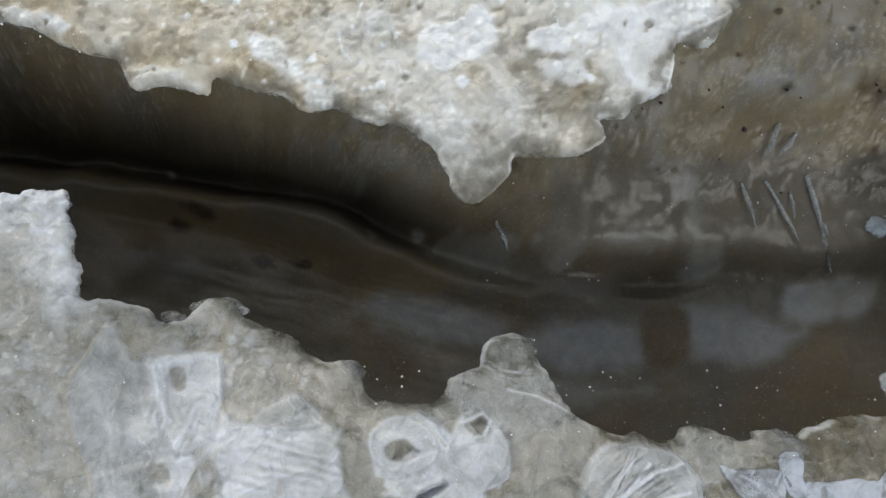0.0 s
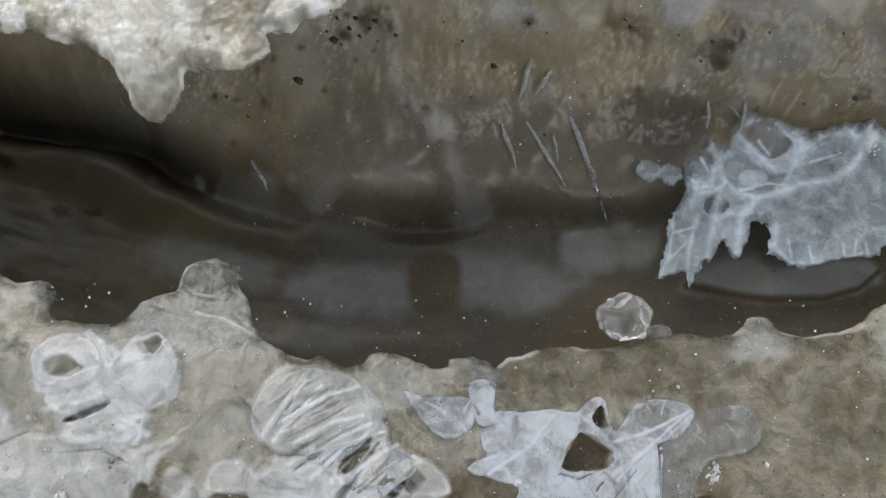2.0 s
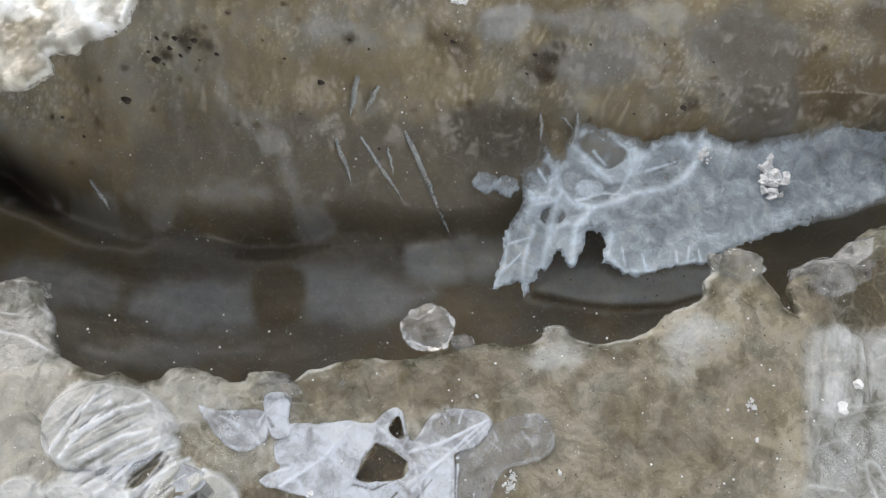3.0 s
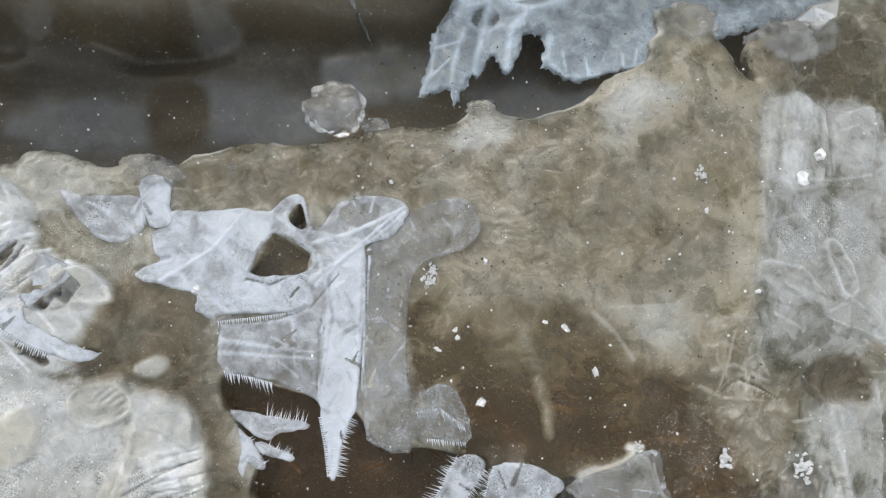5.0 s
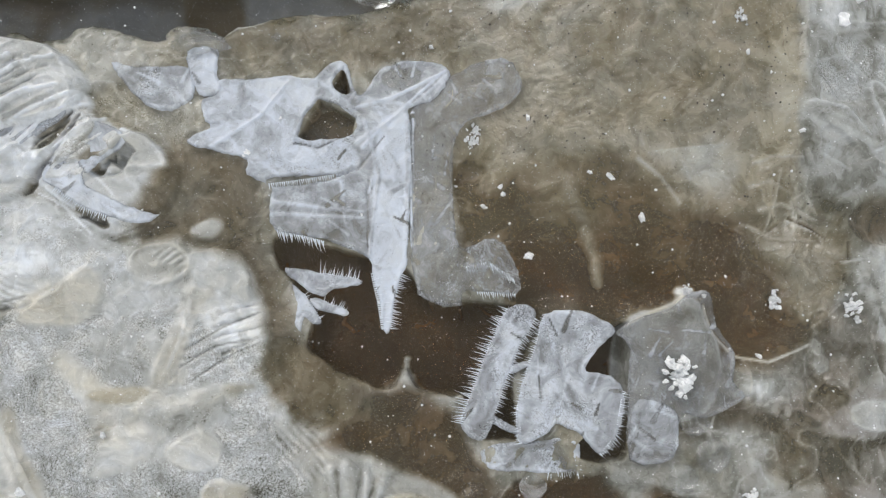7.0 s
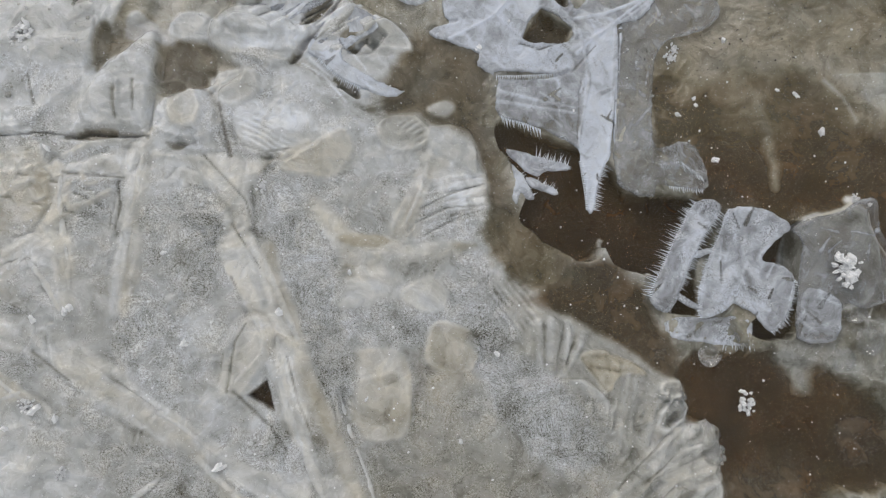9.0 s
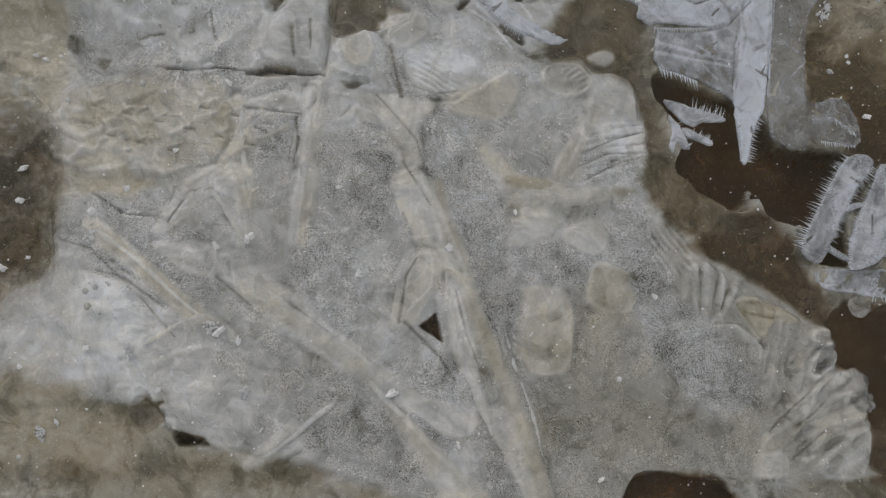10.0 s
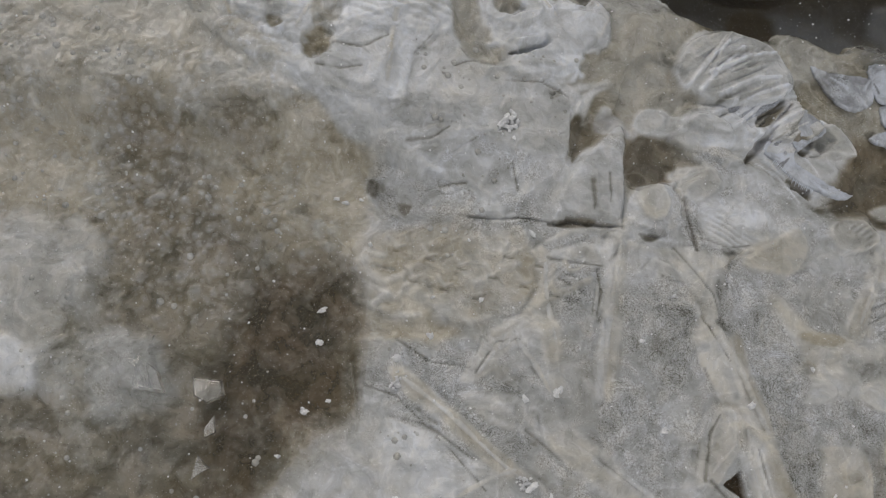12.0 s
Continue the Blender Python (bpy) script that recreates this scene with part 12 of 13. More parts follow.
def plate(name, label, points, holes=(), lift=0.6, frost=0.85, warm=0.0, fringe=(), material=None, thick=0.9, rim=0.0, ribs=()):
    """A thin plate of frosted ice with windows in it, ribs on it and needles along parts of its edge."""
    p = np.array(points)
    x0, y0 = p.min(0) - 2
    x1, y1 = p.max(0) + 2
    k = len(points)
    f = Field(np.arange(x0, x1, 0.3), np.arange(y0, y1, 0.3), sheet_level, frost, warm)
    f.tone[3][:] = 0.15 + 0.5 * step_up(-0.1, 0.4, fractal(f.x, f.y, 9, 5, 2))
    x, y = f.x, f.y
    a = 0.5 + 0.9 * rough(x * 0 + p[:, 0].mean(), y * 0 + p[:, 1].mean(), 9, 3)
    u, v = x * np.cos(a) + y * np.sin(a), y * np.cos(a) - x * np.sin(a)
    streak = fractal(u * 0.18, v, 1.3, 5, 3)
    f.z += lift + 0.35 * fractal(x, y, 7, 4, 3) + 0.18 * streak
    f.tone[0] += 0.10 * fractal(x, y, 7, 6, 3) + 0.10 * streak - 0.15 * step_up(0.25, 0.6, fractal(x, y, 12, 8, 2))
    plate_details(f)
    d = inside(points, x, y, 3) + 0.35 * fractal(x, y, 2.2, k % 5, 3)
    for h in holes:
        d = np.minimum(d, -inside(h, x, y, 2) + 0.2 * fractal(x, y, 1.5, 2, 2))
    r = np.exp(-((d - 0.5) / 0.4) ** 2)
    f.z += 0.2 * r
    f.tone[0] += 0.05 * r
    for line in ribs:
        f.blade(line, 0.9, 0.25, frost=min(1.0, frost + 0.14), taper=0.4, soft=0.7)
    for _ in range(int(3 + 0.03 * (x1 - x0) * (y1 - y0))):
        pick = np.random.default_rng(int(x0 * 7 + y0 * 3 + _))
        px, py, g, n = pick.uniform(x0, x1), pick.uniform(y0, y1), a.flat[0] + pick.normal(0, 0.3) + pick.choice([0, 1.4]), pick.uniform(1.5, 6)
        dx, dy = math.cos(g) * n / 2, math.sin(g) * n / 2
        f.blade([(px - dx, py - dy), (px, py + 0.1), (px + dx, py + dy)], pick.uniform(0.4, 1.1), 0.12, frost=float(np.clip(frost + pick.choice([-0.35, 0.12, 0.15]), 0.1, 1)), taper=0.6)
    base = new(name)
    base.location = (p[:, 0].mean() * MM, p[:, 1].mean() * MM, 0)
    tagged(base, label, "ice plate")
    def under(me_name, me):
        ob = part(me_name, me, base)
        ob.location = (-base.location.x, -base.location.y, 0)
        return ob
    under("pane", sheet_mesh("pane", f, d, material, 0.35, thick, 0.5))
    pick = np.random.default_rng(k)
    for run, length in fringe:
        q = np.array(run)
        seg = np.hypot(*np.diff(q, axis=0).T)
        middle = p.mean(0)
        roots, tips = [], []
        for s in np.arange(0, seg.sum(), 0.42):
            i = min(int(np.searchsorted(np.cumsum(seg), s)), len(seg) - 1)
            t = (s - (np.cumsum(seg)[i] - seg[i])) / seg[i]
            at = q[i] + t * (q[i + 1] - q[i])
            along = (q[i + 1] - q[i]) / seg[i]
            out = np.array((along[1], -along[0]))
            if out @ (at - middle) < 0:
                out = -out
            if length < 0:
                out = np.array((0.1, -1.0))
            lean = out + along * pick.normal(0.12, 0.16)
            n = abs(length) * pick.uniform(0.35, 1.1)
            z = float(height_at(f, at[0], at[1])) - 0.15
            roots.append((*(at - out * 0.5), z))
            tips.append((*(at + lean * n), z + pick.uniform(-0.3, 0.3)))
        if length:
            under("needles", spikes("needles", roots, tips, 0.30, HAIR))["kind"] = "stuff"
    return base


def crumb(name, mesh, x, y, z, size, label, category, group, turn):
    ob = new(name, mesh)
    ob.location, ob.rotation_euler, ob.scale = (x * MM, y * MM, z * MM), Euler((turn, turn * 1.7, turn * 2.3)), (size, size, size * 0.8)
    return tagged(ob, label, category, group)


def clump(x, y, z, size, label):
    """A crust of snow pellets frozen together."""
    pick = np.random.default_rng(int(abs(x) * 10))
    base = new("snow_clump")
    base.location = (x * MM, y * MM, z * MM)
    tagged(base, label, "snow")
    for k in range(30):
        s = size * pick.uniform(0.10, 0.26)
        ob = part("pellet", PELLETS[k % 4], base)
        ob.location = (pick.normal(0, 0.2) * size * MM, pick.normal(0, 0.26) * size * MM, pick.uniform(0.05, 0.22) * size * MM)
        ob.rotation_euler = Euler(pick.uniform(0, 6, 3))
        ob.scale = (s, s, s)
    return base


def tube(name, path, radii, material, sides=8, tones=None):
    """A round tapering rod along points, closed at its ends."""
    path = np.array(path, float)
    verts, faces = [], []
    for i, (c, r) in enumerate(zip(path, radii)):
        d = path[min(i + 1, len(path) - 1)] - path[max(i - 1, 0)]
        d = d / (np.linalg.norm(d) + 1e-9)
        a = np.cross(d, (0.3, 0.1, 1.0))
        a /= np.linalg.norm(a)
        b = np.cross(d, a)
        for s in range(sides):
            g = 2 * math.pi * s / sides
            verts.append(c + r * (math.cos(g) * a + math.sin(g) * b))
    for i in range(len(path) - 1):
        for s in range(sides):
            t = (s + 1) % sides
            faces.append((i * sides + s, i * sides + t, (i + 1) * sides + t, (i + 1) * sides + s))
    me = mesh_of(name, verts, faces, None if tones is None else np.tile(tones, (len(verts), 1)), material)
    return me


def shard(points):
    """A broken sliver of clear ice lying tilted on the sheet."""
    p = np.array(points)
    c = p.mean(0)
    z = float(sheet_level(c[0], c[1])) + 0.4
    lift = 0.10 * (p - c) @ np.array((0.6, -0.8)) + np.linspace(0, 1.2, len(p))
    n = len(p)
    verts = [(*q, z + h) for q, h in zip(p, lift)] + [(*q, z + h + 0.9) for q, h in zip(c + (p - c) * 0.86, lift)]
    bm = bmesh.new()
    v = [bm.verts.new(Vector(q) * MM) for q in verts]
    bm.faces.new(v[:n][::-1])
    bm.faces.new(v[n:])
    for i in range(n):
        j = (i + 1) % n
        bm.faces.new((v[i], v[j], v[n + j], v[n + i]))
    me = bpy.data.meshes.new("ice_shard")
    bm.to_mesh(me)
    bm.free()
    me.materials.append(CLEAR)
    return tagged(new("ice_shard", me), "broken clear ice sliver lying on the brown sheet", "ice shard", "loose ice slivers")


def bar(points, wide, high):
    """A long crystal grown into the sheet: a low rounded bar along a bent line."""
    p = np.array(points, float)
    seg = np.r_[0, np.cumsum(np.hypot(*np.diff(p, axis=0).T))]
    s = np.arange(0, seg[-1], 0.4)
    x, y = np.interp(s, seg, p[:, 0]), np.interp(s, seg, p[:, 1])
    soft = np.ones(9) / 9
    x, y = np.convolve(np.pad(x, 4, "edge"), soft, "valid"), np.convolve(np.pad(y, 4, "edge"), soft, "valid")
    dx, dy = np.gradient(x), np.gradient(y)
    n = np.hypot(dx, dy)
    nx, ny = -dy / n, dx / n
    u = s / seg[-1]
    w = wide / 2 * np.minimum(1, 0.25 + np.sqrt(np.sin(np.pi * np.clip(u, 0.01, 0.99)))) * (1 + 0.6 * fractal(x, y, 4, 3, 3))
    across = np.linspace(-1, 1, 13)
    vx, vy = x[:, None] + nx[:, None] * w[:, None] * across, y[:, None] + ny[:, None] * w[:, None] * across
    wobble = 0.25 * fractal(vx, vy, 3, 7, 3) + 0.3 * fractal(vx * 0.3 + 9, vy, 1.2, 2, 2)
    base = height_at(sheet, x, y)
    base = np.convolve(np.pad(base, 7, "edge"), np.ones(15) / 15, "valid")
    vz = base[:, None] - 0.02 + 0.42 * high * (1 - across**2) * (0.7 + wobble) * np.sin(np.pi * np.clip(u, 0.02, 0.98))[:, None] ** 0.3
    idx = np.arange(vx.size).reshape(vx.shape)
    faces = np.stack([idx[:-1, :-1], idx[1:, :-1], idx[1:, 1:], idx[:-1, 1:]], -1).reshape(-1, 4)[:, ::-1]
    mix = ((1 - across**2)[None] * np.sin(np.pi * np.clip(u, 0, 1))[:, None] ** 0.4) ** 0.7
    own = (0.72 + 0.15 * fractal(vx, vy, 5, 4, 3), 0.45 + 0.4 * fractal(vx, vy, 9, 2, 2), 0 * vx, 0.08 + 0 * vx)
    i = np.clip(np.searchsorted(sheet.x[0], vx), 0, sheet.x.shape[1] - 1)
    j = np.clip(np.searchsorted(sheet.y[:, 0], vy), 0, sheet.x.shape[0] - 1)
    tones = np.stack([(sheet.tone[k][j, i] * (1 - mix) + own[k] * mix).ravel() for k in range(4)], 1)
    return part("crystal_bar", mesh_of("crystal_bar", np.stack([vx, vy, vz], -1).reshape(-1, 3), faces, tones, SHEET_ICE), ice_sheet, "long cream-white crystal bar")


PELLETS = [lump("pellet", (1, 1.2, 0.7), SNOW, k, 0.9, 2) for k in range(4)]
for me in PELLETS:
    me.polygons.foreach_set("use_smooth", np.zeros(len(me.polygons), bool))
DIRTS = [lump("dirt_bit", (1, 0.8, 0.4), DIRT, k + 9, 0.7, 2) for k in range(3)]


# ---- frosted plates over the dark pools ----
plate("frost_plate", "branching blue-white frosted ice plate with open windows", [(106.8,-23.0),(112.7,-22.9),(120.3,-22.2),(125.2,-22.9),(126.8,-22.3),(129.1,-19.8),(132.5,-20.2),(134.4,-26.6),(136.7,-25.0),(139.1,-21.5),(144.8,-19.5),(151.6,-20.6),(153.4,-23.2),(150.0,-27.8),(145.4,-29.3),(144.2,-30.4),(145.1,-35.7),(143.6,-51.5),(142.5,-61.4),(141.5,-63.5),(139.7,-68.8),(138.8,-74.4),(137.5,-74.3),(136.9,-68.7),(135.9,-63.2),(135.2,-60.1),(128.7,-56.8),(125.6,-55.6),(117.2,-53.7),(116.3,-48.0),(116.9,-44.9),(112.2,-42.3),(112.3,-39.5),(107.0,-37.7),(101.8,-36.3),(100.8,-35.0),(103.9,-33.3),(107.1,-32.1),(104.2,-31.5),(103.8,-26.9),(106.7,-25.8)], holes=[[(122.0,-35.1),(126.6,-27.2),(133.7,-31.4),(132.9,-35.0),(127.4,-35.7)],[(129.5,-23.8),(131.8,-20.8),(132.9,-26.0),(130.7,-25.9)],[(115.7,-44.2),(117.5,-43.2),(129.3,-43.0),(132.8,-41.6),(132.6,-42.5),(127.1,-44.4),(116.3,-45.1)]], lift=0.6, frost=0.62, warm=0.05, fringe=[([(135.9,-63.2),(136.9,-68.7),(137.5,-74.3)],2.4),([(141.5,-63.5),(139.7,-68.8),(138.8,-74.4)],2.0),([(117.7,-54.2),(122.4,-55.5),(126.6,-56.8)],-2.2),([(116.4,-44.9),(122.8,-44.3),(129.3,-43.5)],1.0)], material=FROST, thick=0.9, ribs=[[(144.2,-30.4),(143.4,-51.5),(142.5,-61.4)],[(135.5,-31.9),(138.0,-43.4),(135.2,-60.1)],[(133.9,-36.4),(141.9,-31.5),(144.2,-30.1)],[(106.8,-23.5),(118.9,-32.5),(122.0,-35.4)],[(117.3,-48.1),(126.9,-49.8),(134.4,-50.8)],[(134.4,-27.2),(145.4,-29.3),(152.5,-23.3)],[(116.7,-50.4),(124.7,-51.2),(134.5,-52.0)],[(130.5,-44.8),(130.7,-50.9)],[(126.8,-23.5),(132.1,-28.3),(134.0,-30.1)],[(139.2,-62.3),(137.0,-62.2),(135.8,-61.3)]])
plate("frost_plate", "small milky ice plate beside a glassy knob", [(86.3,-18.8),(91.5,-20.0),(100.4,-19.7),(102.0,-21.7),(101.9,-26.2),(97.7,-29.1),(93.0,-27.6),(89.4,-23.8)], holes=[], lift=0.5, frost=0.72, warm=0.15, fringe=[], material=FROST, thick=0.9)
plate("frost_plate", "narrow frosted neck joining two ice plates", [(101.0,-16.5),(106.9,-16.6),(106.8,-21.8),(107.3,-25.3),(104.1,-26.3),(102.0,-23.4)], holes=[], lift=0.8, frost=0.8, warm=0.05, fringe=[], material=FROST, thick=0.9)
plate("clear_plate", "thin grey clear ice pane with fine flow lines", [(145.1,-30.5),(153.6,-23.2),(163.7,-20.6),(167.2,-26.6),(164.0,-31.2),(156.3,-33.3),(153.1,-39.7),(152.6,-56.5),(154.6,-59.1),(160.1,-57.3),(164.2,-64.0),(163.3,-69.1),(154.1,-67.4),(152.8,-70.5),(147.5,-69.3),(143.7,-63.7)], holes=[], lift=0.3, frost=0.34, warm=0.25, fringe=[([(154.4,-63.2),(158.7,-62.5),(163.2,-66.1)],-1.8),([(156.2,-68.3),(160.4,-68.6),(163.3,-69.1)],-1.0)], material=FROST, thick=0.9)
plate("frost_branch", "feathered frost branch with comb-like needles", [(119.0,-61.2),(125.3,-62.4),(132.9,-64.1),(132.9,-65.2),(128.3,-65.8),(126.2,-67.2),(124.1,-66.3),(121.0,-64.0)], holes=[], lift=0.4, frost=0.62, warm=0.05, fringe=[([(125.8,-62.7),(128.4,-63.2),(132.9,-64.1)],2.8),([(124.1,-66.6),(128.3,-66.0),(132.6,-65.2)],-0.0)], material=FROST, thick=0.9)
plate("frost_branch", "feathered frost branch with comb-like needles", [(123.5,-67.3),(127.2,-68.3),(130.5,-70.0),(130.0,-71.0),(125.0,-69.7)], holes=[], lift=0.2, frost=0.62, warm=0.05, fringe=[([(126.1,-68.2),(128.2,-69.0),(130.5,-70.1)],1.6)], material=FROST, thick=0.9)
plate("frost_branch", "small ragged frost branch at a dark pool", [(120.2,-64.5),(122.5,-66.7),(125.5,-71.7),(123.9,-72.3),(122.4,-71.0),(121.5,-73.6),(120.5,-71.9),(120.9,-68.2)], holes=[], lift=0.0, frost=0.62, warm=0.05, fringe=[([(122.5,-66.7),(124.0,-69.5),(125.5,-71.7)],1.2)], material=FROST, thick=0.9)
plate("frost_plate", "tilted frosted ice strip fringed with needles", [(161.5,-71.6),(166.0,-71.4),(166.7,-73.9),(163.4,-79.0),(160.6,-85.1),(158.0,-91.2),(156.0,-95.9),(153.5,-95.9),(151.3,-93.1),(152.7,-89.0),(156.6,-80.6)], holes=[], lift=0.9, frost=0.62, warm=0.05, fringe=[([(161.5,-71.6),(156.6,-80.6),(152.7,-89.0),(151.3,-93.1)],3.0),([(166.7,-73.9),(163.4,-79.0),(160.6,-85.1),(158.0,-91.2)],1.7)], material=FROST, thick=0.9)
plate("frost_bridge", "thin ice bridge between two frosted strips", [(161.1,-82.8),(165.9,-81.6),(166.0,-82.5),(161.5,-84.1)], holes=[], lift=0.9, frost=0.62, warm=0.05, fringe=[], material=FROST, thick=0.9)
plate("frost_bridge", "thin ice bridge between two frosted strips", [(156.5,-91.4),(161.8,-94.4),(161.3,-95.6),(156.8,-93.0)], holes=[], lift=0.6, frost=0.62, warm=0.05, fringe=[], material=FROST, thick=0.9)
plate("frost_plate", "broad frosted ice plate with a bristly edge", [(168.5,-73.1),(174.7,-72.8),(178.7,-74.7),(181.2,-77.0),(177.8,-80.4),(175.0,-84.5),(179.0,-85.2),(182.3,-88.6),(180.3,-96.7),(176.9,-100.3),(174.0,-96.5),(169.6,-94.5),(166.8,-96.1),(162.1,-97.2),(162.0,-91.5),(164.1,-84.3),(166.6,-78.1)], holes=[[(167.7,-96.1),(169.3,-93.8),(172.0,-96.1)]], lift=0.9, frost=0.68, warm=0.05, fringe=[([(168.5,-73.1),(166.6,-78.1),(164.1,-84.3),(162.0,-91.5),(162.1,-97.2)],1.3),([(182.3,-88.6),(180.3,-96.7),(176.9,-100.3)],1.6)], material=FROST, thick=0.9)
plate("frost_plate", "low frosted ledge below the bristly plates", [(155.5,-97.5),(162.6,-97.0),(172.9,-96.9),(172.9,-101.3),(173.6,-103.0),(170.3,-103.4),(162.2,-102.6),(155.8,-101.6)], holes=[], lift=0.0, frost=0.6, warm=0.05, fringe=[([(167.3,-103.1),(170.3,-103.4),(173.6,-103.0)],1.4)], material=FROST, thick=0.9)
plate("clear_plate", "clear cracked ice pane with a pale rim", [(181.5,-77.5),(184.7,-75.3),(191.4,-73.7),(194.0,-71.4),(198.6,-70.9),(199.7,-77.2),(203.3,-82.6),(202.4,-87.8),(204.5,-91.0),(196.7,-94.4),(192.1,-93.5),(190.4,-100.3),(182.2,-101.3),(183.3,-86.5),(183.8,-80.3)], holes=[], lift=1.0, frost=0.3, warm=0.0, fringe=[], material=FROST, thick=0.9, rim=0.6)
plate("frost_plate", "milky ice tablet under the clear pane", [(183.7,-91.2),(188.8,-91.0),(191.6,-93.8),(190.0,-101.3),(182.3,-101.0)], holes=[], lift=1.2, frost=0.48, warm=0.05, fringe=[], material=FROST, thick=0.9)
plate("frost_plate", "small bristly frost plate in the white ice", [(74.3,-41.2),(81.9,-31.9),(87.4,-32.5),(89.5,-35.7),(84.6,-39.4),(81.9,-43.6),(93.5,-49.7),(95.5,-50.1),(92.1,-51.6),(83.2,-48.9),(76.7,-44.3)], holes=[], lift=1.8, frost=0.78, warm=0.1, fringe=[([(76.7,-44.3),(81.9,-48.4),(85.9,-50.2)],1.4)], material=FROST, thick=0.9)
plate("frost_plate", "small frost plate striped with ribs", [(60.0,-26.0),(65.2,-21.3),(72.0,-19.8),(76.2,-21.7),(72.1,-25.7),(64.1,-29.1)], holes=[], lift=1.6, frost=0.72, warm=0.05, fringe=[], material=FROST, thick=0.9)
plate("frost_plate", "small frost plate striped with ribs", [(64.2,-32.4),(76.2,-25.6),(79.7,-25.5),(77.7,-30.2),(68.3,-36.1)], holes=[], lift=1.6, frost=0.7, warm=0.05, fringe=[], material=FROST, thick=0.9)


# ---- snow crumbs, dirt, glassy knobs and needles ----
SNOW_CRUMBS = [(157.1, -37.3, 2.96), (207.6, -19.1, 2.55), (234.1, -14.4, 2.05), (157.9, -34.9, 2.48), (166.7, -61.2, 1.85), (187.5, -55.9, 1.52), (182.3, -47.5, 1.41), (178.7, -46.2, 0.98), (158.6, -50.7, 1.21), (162.1, -47, 0.99), (153.1, -46, 1), (144.3, -41.4, 0.89), (134.1, -51.5, 0.99), (212.6, -73.3, 3.47), (227.6, -75.2, 4.17), (112.3, -38.2, 1.48), (118.7, -31.1, 0.8), (195.5, -70.4, 2.2), (158.2, -37, 1.01), (208.2, -26.4, 1.04), (149.9, -16.8, 0.94), (168, -33.8, 1.12), (229.4, -19.7, 2.03), (217.9, -41.6, 1.17), (198.6, -71.4, 0.89), (208.4, -83.5, 1.15), (66.6, -72.8, 2.56), (117.5, -106.4, 1.36), (53.3, -106.6, 1.15), (172.7, -115.3, 4.49), (203.9, -110.1, 4.21), (30.7, -100.1, 1.48), (111.9, -38.6, 1.19)]
SNOW_CRUMBS_2 = [(47.8, -88.2, 1.04), (119, -31.1, 0.81), (162.5, -48.6, 0.95), (90.4, -116.5, 0.87), (71.9, -99.5, 1.63), (26.2, -120, 2.08), (8.4, -125.3, 2.39), (30.2, -121.7, 1.34), (-8.3, -142.9, 2.51), (-3.2, -101.7, 2.87), (29.8, -100.9, 1.6), (23.7, -102.6, 1.36), (62.1, -130.4, 2.09), (32.6, -132, 2.31), (20.8, -123.9, 1.35), (-1.1, -125.2, 1.42), (22.6, -67.3, 1.55), (-20.7, -94.7, 1.23), (-21.9, -109.7, 1.49), (-20.6, -62.6, 1.28), (3.2, -91.3, 1.17), (-3.5, -96.7, 1.31), (106.9, -145.5, 1.47), (-5.5, -140.5, 1.18), (47.8, -88.1, 0.99), (53.3, -106.3, 1.1), (15.1, -132.6, 1.12), (36.5, -139, 0.86), (110.2, -124.5, 1.2), (76.4, -140, 1.13), (-14.3, -129.8, 0.93), (-18.6, -63.3, 1.28), (-12.1, -72.5, 1.13)]
SNOW_CRUMBS_3 = [(2.8, -91.2, 1.1), (-3.9, -96.3, 1.47), (-22.3, -109.5, 1.62), (-26.3, -119.2, 1), (-17.2, -106.9, 0.99), (-15.2, -62.3, 1.02), (12.9, -82.7, 0.98), (-20.9, -87.6, 1.75), (2.6, -83, 0.99), (85.8, -90.5, 1.11), (24.5, -119.5, 2.68)]
SNOW_CLUMPS = [(191.7, -86, 7.78), (14.9, -43.1, 5.4), (146.9, 88.5, 6.69)]
SHELF_SNOW = [(241.6, 45.9, 11.25), (221, 53.2, 4.58), (281.8, 75.5, 4.83)]
DIRT_BITS = [(66.2, 72.2, 4.35), (70.4, 74.2, 2.65), (73, 72.8, 2.98), (76.9, 75.9, 3.27), (82.6, 73.4, 2.62), (67.1, 76.3, 2.98), (71.9, 76.2, 2.63), (109.9, 69.6, 3.89), (117.8, 78.1, 2.53), (56.8, 63.8, 5.19), (146.2, 79.5, 3.15), (184.3, 79.4, 2.28), (213.4, 65.5, 3.74), (64.5, 73.6, 1.67), (68.2, 71.1, 2.01), (75.5, 74.4, 1.97), (77.9, 72, 1.49), (94.8, 76.4, 1.93), (100.3, 73.1, 1.29), (123, 76.8, 1.43), (143.9, 80.6, 2.2), (169.1, 76.7, 2.26), (167.5, 73, 1.95), (205.2, 79.9, 2.02), (126.4, 54.7, 1.5), (104.1, 61.9, 1.32), (42, 57.1, 2.18), (35.8, 62.5, 1.81), (134, 67.5, 1.3), (159.5, 77.9, 1.6), (199.7, 63.9, 1.51), (220.3, 76.4, 1.55)]
